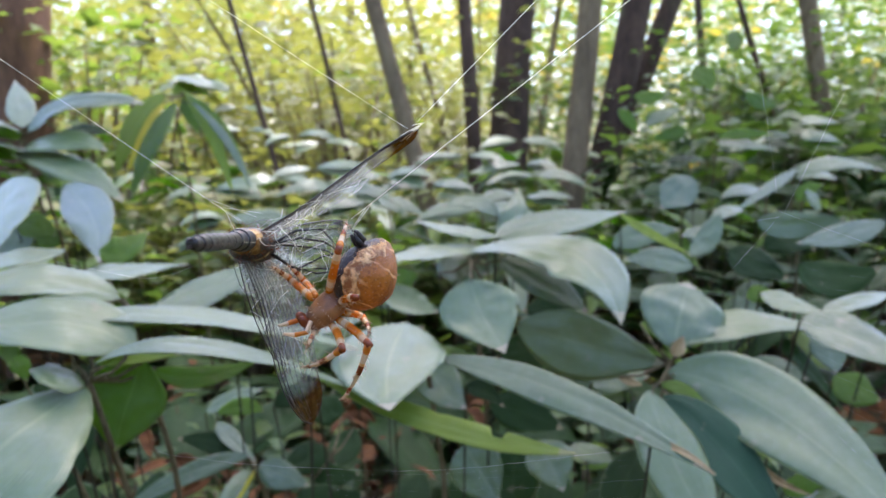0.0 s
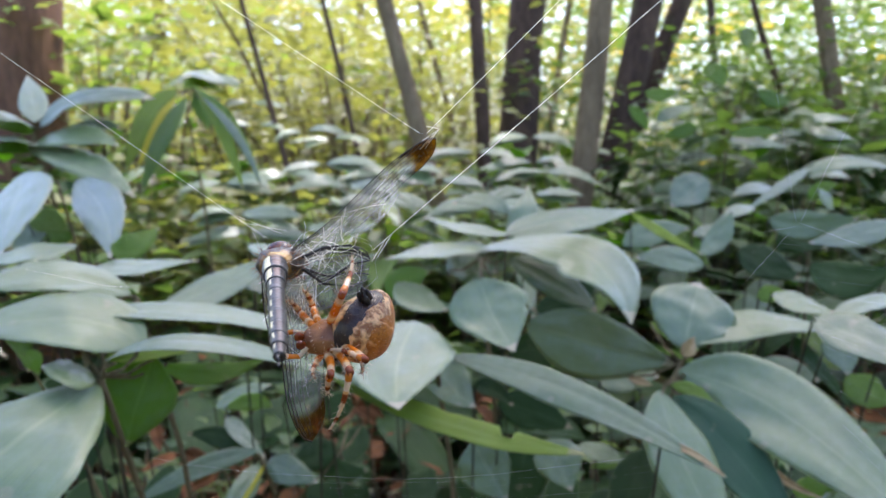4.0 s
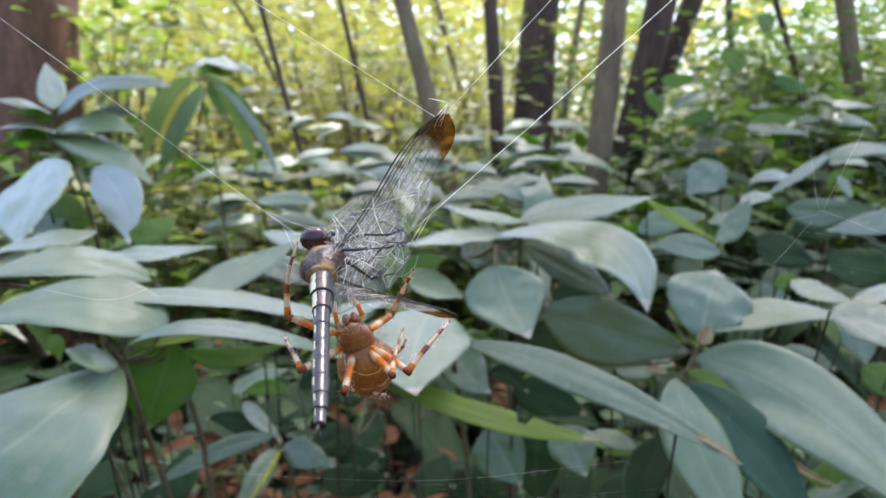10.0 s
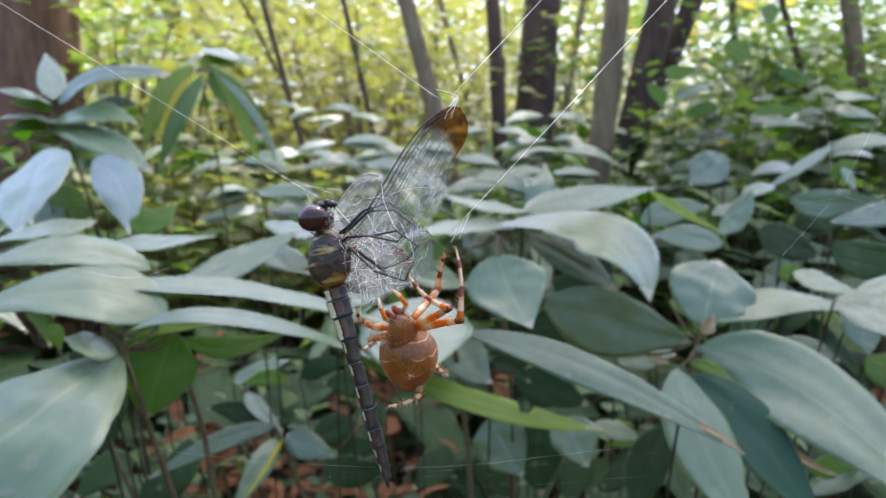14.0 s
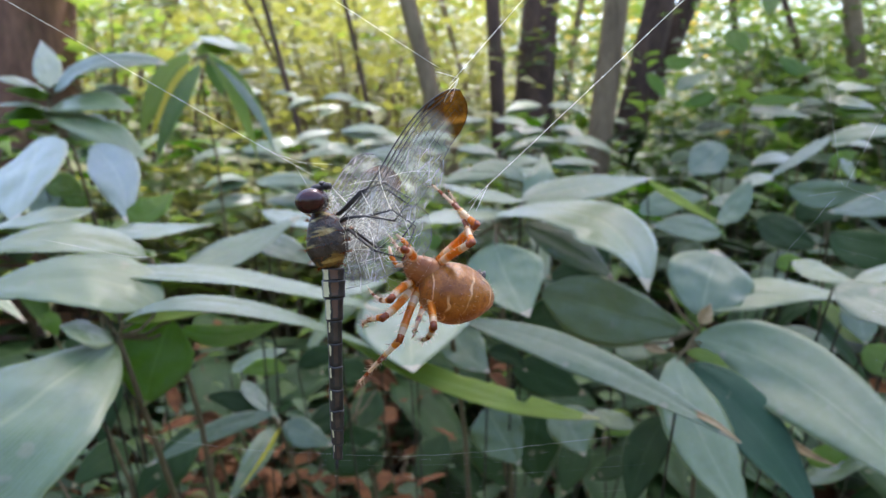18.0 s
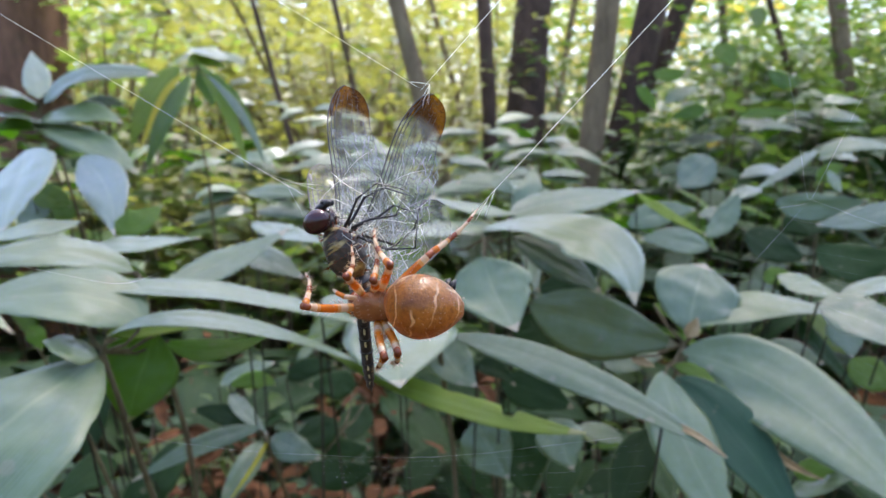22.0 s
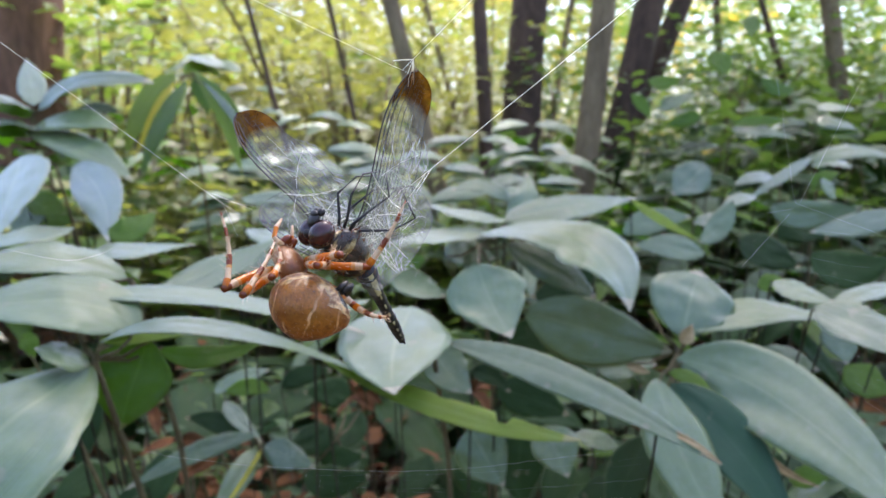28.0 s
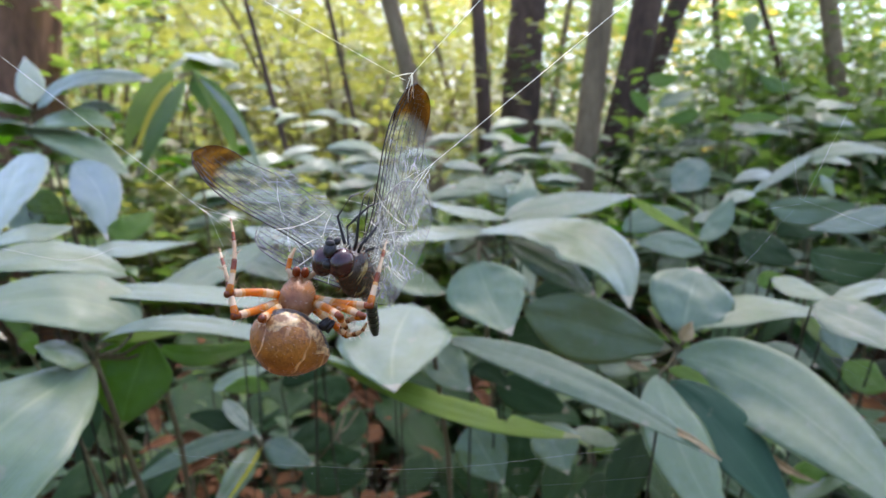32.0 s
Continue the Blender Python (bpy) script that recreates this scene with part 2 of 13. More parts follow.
RUST = plain_material("rust_leg_band", (0.10, 0.020, 0.005), (0.30, 0.065, 0.010), 500, 0.26, 0.5, 0.6)
CREAM = plain_material("pale_leg_band", (0.50, 0.34, 0.18), (0.78, 0.62, 0.42), 500, 0.28, 0.5)
CARAPACE = plain_material("orange_carapace", (0.085, 0.026, 0.008), (0.44, 0.19, 0.065), 420, 0.34, 0.5, 1.0)


def let_through(m, tint, share):
    """Thin chitin: part of the light goes through it, tinted."""
    n, l = m.node_tree.nodes, m.node_tree.links
    tr, mix = n.new("ShaderNodeBsdfTranslucent"), n.new("ShaderNodeMixShader")
    tr.inputs[0].default_value = (*tint, 1)
    mix.inputs[0].default_value = share
    l.new(n["Principled BSDF"].outputs[0], mix.inputs[1])
    l.new(tr.outputs[0], mix.inputs[2])
    l.new(mix.outputs[0], n["Material Output"].inputs["Surface"])


let_through(ORANGE, (0.95, 0.34, 0.02), 0.35)
let_through(CREAM, (0.95, 0.72, 0.45), 0.35)
let_through(TAWNY, (0.95, 0.50, 0.12), 0.35)
let_through(RUST, (0.70, 0.16, 0.02), 0.2)
let_through(CARAPACE, (0.85, 0.36, 0.06), 0.22)


def thorax_material():
    """Dark brown thorax with bold slanting yellow side stripes, amber under the wing roots."""
    m, n, l, b = material("striped_thorax", 0.36, 0, 0.45)
    c = coords(n)
    s = n.new("ShaderNodeSeparateXYZ")
    l.new(c, s.inputs[0])
    x, y, z = s.outputs
    base = ramp(n, l, noise_of(n, l, c, 700, 4), ((0.3, (0.012, 0.008, 0.006)), (0.7, (0.07, 0.042, 0.024))))
    turn = n.new("ShaderNodeMapping")
    turn.inputs["Rotation"].default_value, turn.inputs["Scale"].default_value = (0.55, 0, 0), (0.5, 2.4, 0.6)
    l.new(c, turn.inputs["Vector"])
    stripe = ramp(n, l, noise_of(n, l, turn.outputs[0], 340, 3, 0.5), ((0.57, (0, 0, 0)), (0.66, (1, 1, 1))))
    flank = sums(n, l, "GREATER_THAN", sums(n, l, "ABSOLUTE", x), 0.0008)
    tone = ramp(n, l, noise_of(n, l, c, 300, 3), ((0.35, (0.30, 0.18, 0.04)), (0.65, (0.56, 0.46, 0.20))))
    base = mixed(n, l, sums(n, l, "MULTIPLY", sums(n, l, "MULTIPLY", stripe, flank), 0.85), base, tone)
    ragged = sums(n, l, "MULTIPLY", sums(n, l, "SUBTRACT", noise_of(n, l, c, 520, 3), 0.5), 0.006)
    waist = sums(n, l, "LESS_THAN", sums(n, l, "ADD", y, ragged), -0.0030)
    base = mixed(n, l, sums(n, l, "MULTIPLY", waist, 0.35), base, (0.48, 0.24, 0.03))
    l.new(base, b.inputs["Base Color"])
    bumped(n, l, b, noise_of(n, l, c, 900, 5), 0.8, 0.0005)
    return m


def tail_material(name, front):
    """One ring of the dragonfly's abdomen, u along it and v round it (0.25: the back): black, cream streaks, grey bloom
    with sheen painted in, brown flanks.
    """
    m, n, l, b = material(name, 0.38 if front else 0.3, 0, 0.45)
    uv, c = coords(n, "UV"), coords(n)
    s = n.new("ShaderNodeSeparateXYZ")
    l.new(uv, s.inputs[0])
    u, v = s.outputs[0], s.outputs[1]
    warp = sums(n, l, "MULTIPLY", sums(n, l, "SUBTRACT", noise_of(n, l, c, 900, 3), 0.5), 0.16)
    round_ = sums(n, l, "ADD", sums(n, l, "ABSOLUTE", sums(n, l, "SUBTRACT", v, 0.25)), sums(n, l, "MULTIPLY", warp, 0.45))
    along = sums(n, l, "ADD", u, warp)
    base = ramp(n, l, noise_of(n, l, c, 700, 4), ((0.3, (0.007, 0.006, 0.006)), (0.7, (0.035, 0.027, 0.022))))

    def patch(mid, half, a, z):
        near = sums(n, l, "LESS_THAN", sums(n, l, "ABSOLUTE", sums(n, l, "SUBTRACT", round_, mid)), half)
        span = sums(n, l, "MULTIPLY", sums(n, l, "GREATER_THAN", along, a), sums(n, l, "LESS_THAN", along, z))
        return sums(n, l, "MULTIPLY", near, span)

    # grey on the back: waxy bloom plus a sky sheen put into the colour
    bloom_sheen = ramp(n, l, noise_of(n, l, c, 520, 4), ((0.42, (0.04, 0.025, 0.02)), (0.52, (0.34, 0.34, 0.37))))
    base = mixed(n, l, sums(n, l, "MULTIPLY", patch(0.03, 0.06, 0.04, 0.97), 0.6 if front else 0.15), base, bloom_sheen)
    base = mixed(n, l, sums(n, l, "MULTIPLY", patch(0.29, 0.05, 0.10, 0.85), 0.4 if front else 0.15), base, (0.22, 0.10, 0.05))
    cream = patch(0.15, 0.055 if front else 0.022, 0.06, 0.94 if front else 0.5)
    base = mixed(n, l, sums(n, l, "MULTIPLY", cream, 0.9), base, (0.66, 0.58, 0.33))
    l.new(base, b.inputs["Base Color"])
    bumped(n, l, b, noise_of(n, l, c, 1200, 4), 0.4, 0.0002)
    return m


def thin_material(name, tint, cover, rough=0.25, weight=0.5, clear=None, through=0.0, tip=None):
    """A thin clear film: mostly see-through, with its own tint and gloss."""
    m, n, l, b = material(name, rough, 0, weight)
    f = noise_of(n, l, coords(n), 320, 4)
    l.new(ramp(n, l, f, ((0.3, tuple(v * 0.75 for v in tint)), (0.7, tint))), b.inputs["Base Color"])
    tp = n.new("ShaderNodeBsdfTransparent")
    tp.inputs[0].default_value = (*(clear or (1, 1, 0.97)), 1)
    tl = n.new("ShaderNodeBsdfTranslucent")
    tl.inputs[0].default_value = (*tint, 1)
    film = n.new("ShaderNodeMixShader")
    film.inputs[0].default_value = through
    l.new(b.outputs[0], film.inputs[1])
    l.new(tl.outputs[0], film.inputs[2])
    mix = n.new("ShaderNodeMixShader")
    mr = n.new("ShaderNodeMapRange")
    mr.inputs[3].default_value, mr.inputs[4].default_value = max(0, cover - 0.1), cover + 0.1
    l.new(f, mr.inputs[0])
    l.new(mr.outputs[0], mix.inputs[0])
    l.new(tp.outputs[0], mix.inputs[1])
    l.new(film.outputs[0], mix.inputs[2])
    last = mix.outputs[0]
    if tip:
        # beyond a slanting, soft-edged line across the wing the film turns brown
        own, clear_tip, start = tip
        s = n.new("ShaderNodeSeparateXYZ")
        l.new(coords(n), s.inputs[0])
        bend = sums(n, l, "ADD", sums(n, l, "MULTIPLY", s.outputs[1], 0.06), sums(n, l, "MULTIPLY", sums(n, l, "POWER", sums(n, l, "ABSOLUTE", s.outputs[1]), 2.0), 110.0))
        along = sums(n, l, "ADD", sums(n, l, "ADD", s.outputs[0], bend), sums(n, l, "MULTIPLY", f, 0.0014))
        edge = n.new("ShaderNodeMapRange")
        edge.inputs[1].default_value, edge.inputs[2].default_value = start, start + 0.0018
        l.new(along, edge.inputs[0])
        bp, bt = n.new("ShaderNodeBsdfPrincipled"), n.new("ShaderNodeBsdfTransparent")
        bp.inputs["Roughness"].default_value, bp.inputs["Base Color"].default_value = 0.5, (*own, 1)
        grain = mixed(n, l, noise_of(n, l, coords(n), 900, 3), tuple(v * 0.75 for v in clear_tip), tuple(min(1, v * 1.25) for v in clear_tip))
        l.new(grain, bt.inputs[0])
        brown, both = n.new("ShaderNodeMixShader"), n.new("ShaderNodeMixShader")
        bp.inputs["Specular IOR Level"].default_value = 0.2
        brown.inputs[0].default_value = 0.3
        l.new(bt.outputs[0], brown.inputs[1])
        l.new(bp.outputs[0], brown.inputs[2])
        l.new(edge.outputs[0], both.inputs[0])
        l.new(last, both.inputs[1])
        l.new(brown.outputs[0], both.inputs[2])
        last = both.outputs[0]
    l.new(last, n["Material Output"].inputs["Surface"])
    return m


WING_CLEAR = thin_material("wing_membrane", (0.84, 0.84, 0.78), 0.12, 0.22, 0.7, (0.98, 0.97, 0.93), 0.35)
WING_TIPPED = thin_material("brown_tipped_wing_membrane", (0.84, 0.84, 0.78), 0.12, 0.22, 0.7, (0.98, 0.97, 0.93), 0.35, tip=((0.14, 0.048, 0.006), (0.55, 0.25, 0.04), 0.0303))
VEIN = plain_material("wing_vein", (0.02, 0.014, 0.01), (0.06, 0.045, 0.03), 900, 0.35)
SILK, _n, _l, _b = material("spider_silk", 0.3, 0, 0.8)
_b.inputs["Base Color"].default_value = (0.95, 0.92, 0.80, 1)
_b.inputs["Sheen Weight"].default_value = 0.4
_st = _n.new("ShaderNodeBsdfTranslucent")
_st.inputs[0].default_value = (1.0, 0.97, 0.84, 1)
_sm = _n.new("ShaderNodeMixShader")
_sm.inputs[0].default_value = 0.6
_l.new(_b.outputs[0], _sm.inputs[1])
_l.new(_st.outputs[0], _sm.inputs[2])
_l.new(_sm.outputs[0], _n["Material Output"].inputs["Surface"])
SILK_FILM, _n, _l, _b = material("silk_film", 0.5, 0, 0.3)
_b.inputs["Base Color"].default_value = (0.93, 0.92, 0.88, 1)
_tp, _tl = _n.new("ShaderNodeBsdfTransparent"), _n.new("ShaderNodeBsdfTranslucent")
_tl.inputs[0].default_value = (0.96, 0.95, 0.90, 1)
_m1, _m2 = _n.new("ShaderNodeMixShader"), _n.new("ShaderNodeMixShader")
_m1.inputs[0].default_value = 0.6
_l.new(_b.outputs[0], _m1.inputs[1])
_l.new(_tl.outputs[0], _m1.inputs[2])
_fa = noise_of(_n, _l, coords(_n), 1.0, 3, 0.6, (220, 2600, 900))
_slant = _n.new("ShaderNodeMapping")
_slant.inputs["Rotation"].default_value = (0, 0, 0.9)
_l.new(coords(_n), _slant.inputs["Vector"])
_fb = noise_of(_n, _l, _slant.outputs[0], 1.0, 3, 0.6, (3000, 260, 900))
_fc = noise_of(_n, _l, coords(_n), 130, 3)
_fib = ramp(_n, _l, sums(_n, _l, "MAXIMUM", _fa, _fb), ((0.50, (0.04, 0.04, 0.04)), (0.74, (0.70, 0.70, 0.70))))
_l.new(sums(_n, _l, "MULTIPLY", _fib, ramp(_n, _l, _fc, ((0.3, (0.25, 0.25, 0.25)), (0.65, (1, 1, 1))))), _m2.inputs[0])
_l.new(_tp.outputs[0], _m2.inputs[1])
_l.new(_m1.outputs[0], _m2.inputs[2])
_l.new(_m2.outputs[0], _n["Material Output"].inputs["Surface"])


def abdomen_material():
    """The spider's abdomen: brown back with pale wavy lines, a black belly band edged in cream."""
    m, n, l, b = material("brown_abdomen", 0.28, 0, 0.55)
    c = coords(n)
    s = n.new("ShaderNodeSeparateXYZ")
    l.new(c, s.inputs[0])
    x, y, z = s.outputs
    base = ramp(n, l, noise_of(n, l, c, 260, 5, 0.65), ((0.3, (0.16, 0.064, 0.010)), (0.7, (0.38, 0.175, 0.030))))
    w = n.new("ShaderNodeTexWave")
    w.wave_type, w.bands_direction = "BANDS", "Y"
    w.inputs["Scale"].default_value, w.inputs["Distortion"].default_value = 105, 6.5
    w.inputs["Detail"].default_value, w.inputs["Detail Scale"].default_value = 2.5, 1.2
    l.new(c, w.inputs["Vector"])
    line = ramp(n, l, w.outputs["Fac"], ((0.955, (0, 0, 0)), (0.993, (1, 1, 1))))
    patchy = ramp(n, l, noise_of(n, l, c, 190, 2), ((0.44, (0, 0, 0)), (0.58, (1, 1, 1))))
    base = mixed(n, l, sums(n, l, "MULTIPLY", sums(n, l, "MULTIPLY", line, patchy), 0.7), base, (0.72, 0.56, 0.34))
    speck = ramp(n, l, noise_of(n, l, c, 1500, 3, 0.6), ((0.5, (0, 0, 0)), (0.66, (1, 1, 1))))
    base = mixed(n, l, sums(n, l, "MULTIPLY", speck, 0.45), base, (0.09, 0.032, 0.008))
    wob = sums(n, l, "MULTIPLY", sums(n, l, "SUBTRACT", noise_of(n, l, c, 420, 3), 0.5), 0.0035)
    side = sums(n, l, "ADD", sums(n, l, "ABSOLUTE", x), wob)
    low = sums(n, l, "LESS_THAN", sums(n, l, "ADD", z, wob), -0.0007)
    cream = sums(n, l, "MULTIPLY", sums(n, l, "LESS_THAN", side, 0.0037), low)
    black = sums(n, l, "MULTIPLY", sums(n, l, "LESS_THAN", side, 0.0017), sums(n, l, "LESS_THAN", z, -0.0017))
    mott = ramp(n, l, noise_of(n, l, c, 700, 3), ((0.42, (0.16, 0.08, 0.03)), (0.58, (0.55, 0.44, 0.24))))
    base = mixed(n, l, sums(n, l, "MULTIPLY", cream, 0.85), base, mott)
    base = mixed(n, l, sums(n, l, "MULTIPLY", black, 0.95), base, (0.012, 0.011, 0.014))
    l.new(base, b.inputs["Base Color"])
    b.inputs["Sheen Weight"].default_value, b.inputs["Sheen Roughness"].default_value = 0.12, 0.4
    b.inputs["Subsurface Weight"].default_value = 0.15
    b.inputs["Subsurface Radius"].default_value = (0.002, 0.001, 0.0005)
    b.inputs["Subsurface Scale"].default_value = 1.0
    bumped(n, l, b, noise_of(n, l, c, 700, 4), 0.7, 0.0005)
    tr = n.new("ShaderNodeBsdfTranslucent")
    l.new(mixed(n, l, 1.0, base, (3.2, 2.8, 1.4), "MULTIPLY"), tr.inputs[0])
    mix = n.new("ShaderNodeMixShader")
    mix.inputs[0].default_value = 0.34
    l.new(b.outputs[0], mix.inputs[1])
    l.new(tr.outputs[0], mix.inputs[2])
    l.new(mix.outputs[0], n["Material Output"].inputs["Surface"])
    return m


ABDOMEN = abdomen_material()
THORAX = thorax_material()
TAIL_FRONT, TAIL_REAR = tail_material("banded_front_abdomen", True), tail_material("banded_rear_abdomen", False)


# ---- mesh helpers ----
def mesh_of(name, verts, faces, mats, picks=None, uvs=None, smooth=True):
    me = bpy.data.meshes.new(name)
    me.from_pydata([tuple(v) for v in verts], [], faces)
    for m in mats:
        me.materials.append(m)
    if picks is not None:
        me.polygons.foreach_set("material_index", picks)
    me.polygons.foreach_set("use_smooth", [smooth] * len(me.polygons))
    if uvs is not None:
        layer = me.uv_layers.new(name="UVMap")
        index = np.empty(len(me.loops), dtype=np.int32)
        me.loops.foreach_get("vertex_index", index)
        layer.data.foreach_set("uv", np.asarray(uvs, dtype=np.float32)[index].ravel())
    me.update()
    return me


def part(name, me, parent, label="", m=None):
    ob = new(name, me)
    ob.parent = parent
    if m is not None:
        ob.matrix_basis = m
    return tagged(ob, label) if label else ob


def thing(name, m, label, category, group="", kind=""):
    ob = new(name)
    ob.empty_display_size = 0.02
    ob.matrix_basis = m
    return tagged(ob, label, category, group, kind)


def tube(points, radii, sides=8, picks=None, close=True):
    """Rings round a line of points: verts, faces and, for each face, its pick."""
    pts = [Vector(p) for p in points]
    verts, faces, mats = [], [], []
    ref = Vector((0.13, 0.21, 0.97))
    for i, p in enumerate(pts):
        t = (pts[min(i + 1, len(pts) - 1)] - pts[max(i - 1, 0)]).normalized()
        a = t.cross(ref)
        if a.length < 0.05:
            a = t.cross(Vector((1, 0, 0)))
        a.normalize()
        c = a.cross(t)
        r = radii[i] if hasattr(radii, "__len__") else radii
        for k in range(sides):
            w = 2 * math.pi * k / sides
            verts.append(p + r * (math.cos(w) * a + math.sin(w) * c))
    for i in range(len(pts) - 1):
        for k in range(sides):
            q = (k + 1) % sides
            faces.append((i * sides + k, i * sides + q, (i + 1) * sides + q, (i + 1) * sides + k))
            mats.append(picks[i] if picks else 0)
    if close:
        faces.append(tuple(range(sides - 1, -1, -1)))
        faces.append(tuple((len(pts) - 1) * sides + k for k in range(sides)))
        mats += [mats[0], mats[-1]]
    return verts, faces, mats


class Heap:
    """Collects pieces that become one mesh."""

    def __init__(self):
        self.v, self.f, self.m, self.uv = [], [], [], []

    def add(self, verts, faces, mats, pick=None, uvs=None):
        o = len(self.v)
        self.v += [tuple(p) for p in verts]
        self.f += [tuple(i + o for i in f) for f in faces]
        self.m += mats if pick is None else [pick] * len(faces)
        self.uv += uvs if uvs is not None else [(0.3, 0.3)] * len(verts)
        return self

    def mesh(self, name, mats, smooth=True):
        return mesh_of(name, self.v, self.f, mats, self.m, self.uv, smooth)


def lathe(stations, sides=20, squash=1.0):
    """Rings along y: stations of (y, half width, half height, centre z)."""
    verts, faces = [], []
    for y, w, h, z in stations:
        for k in range(sides):
            a = 2 * math.pi * k / sides
            verts.append((w * math.cos(a), y, z + h * math.sin(a)))
    n = len(stations)
    for i in range(n - 1):
        for k in range(sides):
            q = (k + 1) % sides
            faces.append((i * sides + k, i * sides + q, (i + 1) * sides + q, (i + 1) * sides + k))
    faces.append(tuple(range(sides - 1, -1, -1)))
    faces.append(tuple((n - 1) * sides + k for k in range(sides)))
    return verts, faces, [0] * len(faces)


def egg(cx, cy, cz, rx, ry, rz, rings=10, sides=16):
    st = []
    for i in range(rings + 1):
        a = math.pi * (0.02 + 0.96 * i / rings)
        st.append((cy - ry * math.cos(a), rx * math.sin(a), rz * math.sin(a), cz))
    v, f, m = lathe(st, sides)
    return [(x + cx, y, z) for x, y, z in v], f, m


def blade(base, tip, width, sag=0.02, normal=(0, 0, 1), fold=0.18, steps=18, across=6, full=0.42, wave=0.05, seed=0):
    """A leaf blade from base to tip: arched midrib, V fold, wavy edge, real thickness. full: where along it is widest."""
    rnd = random.Random(seed)
    b, t = Vector(base), Vector(tip)
    mid = (b + t) / 2 + Vector((0, 0, 2 * sag))
    up = Vector(normal).normalized()
    phase = rnd.uniform(0, 6.28)
    top, uvs = [], []
    power = math.log(0.5) / math.log(full)
    for i in range(steps + 1):
        s = i / steps
        p = (1 - s) ** 2 * b + 2 * s * (1 - s) * mid + s * s * t
        tan = (2 * (1 - s) * (mid - b) + 2 * s * (t - mid)).normalized()
        side = tan.cross(up).normalized()
        nor = side.cross(tan)
        u = s ** power
        w = width / 2 * max(0.0, math.sin(math.pi * u)) ** 0.92 * (1 - s) ** 0.25 * 1.17 + 0.0005
        for j in range(across + 1):
            v = 2 * j / across - 1
            edge = w * (1 + 0.05 * noise.noise(Vector((s * 11 + phase, v * 1.5, seed % 97))))
            curl = fold * abs(v) * w + wave * w * math.sin(9 * s + phase + 2.2 * v) * v * v + 0.05 * w * noise.noise(Vector((s * 6, v * 2.5 + phase, seed % 89)))
            top.append(p + side * (v * edge) + nor * curl)
            uvs.append((s, 0.5 + v / 2))
    n = across + 1
    thick = 0.00035
    low = []
    for i in range(steps + 1):
        for j in range(n):
            low.append(top[i * n + j] - up * thick)
    count = len(top)
    faces = []
    for i in range(steps):
        for j in range(across):
            a = i * n + j
            faces.append((a, a + 1, a + n + 1, a + n))
            faces.append((count + a, count + a + n, count + a + n + 1, count + a + 1))
        for j, flip in ((0, 1), (across, 0)):
            a = i * n + j
            q = (a, a + n, count + a + n, count + a)
            faces.append(q if flip else q[::-1])
    return top + low, faces, [0] * len(faces), uvs + uvs


def spread(rnd, m):
    return rnd.uniform(-m, m)


# ---- ground ----
def build_ground():
    verts, faces = [], []
    xs = [-900, -200, -60, -25] + [-12 + 0.6 * i for i in range(41)] + [25, 60, 200, 900]
    ys = [-900, -200, -40, -10] + [-3 + 0.6 * i for i in range(41)] + [30, 60, 200, 900]
    for y in ys:
        for x in xs:
            verts.append((x, y, 0.05 * noise.noise(Vector((x * 0.4, y * 0.4, 0))) if abs(x) < 30 and abs(y) < 40 else 0))
    n = len(xs)
    for j in range(len(ys) - 1):
        for i in range(n - 1):
            a = j * n + i
            faces.append((a, a + 1, a + n + 1, a + n))
    g = new("ground", mesh_of("ground", verts, faces, [GROUND]))
    tagged(g, "brown forest soil covered with dry leaf litter", "ground", kind="structure")


build_ground()


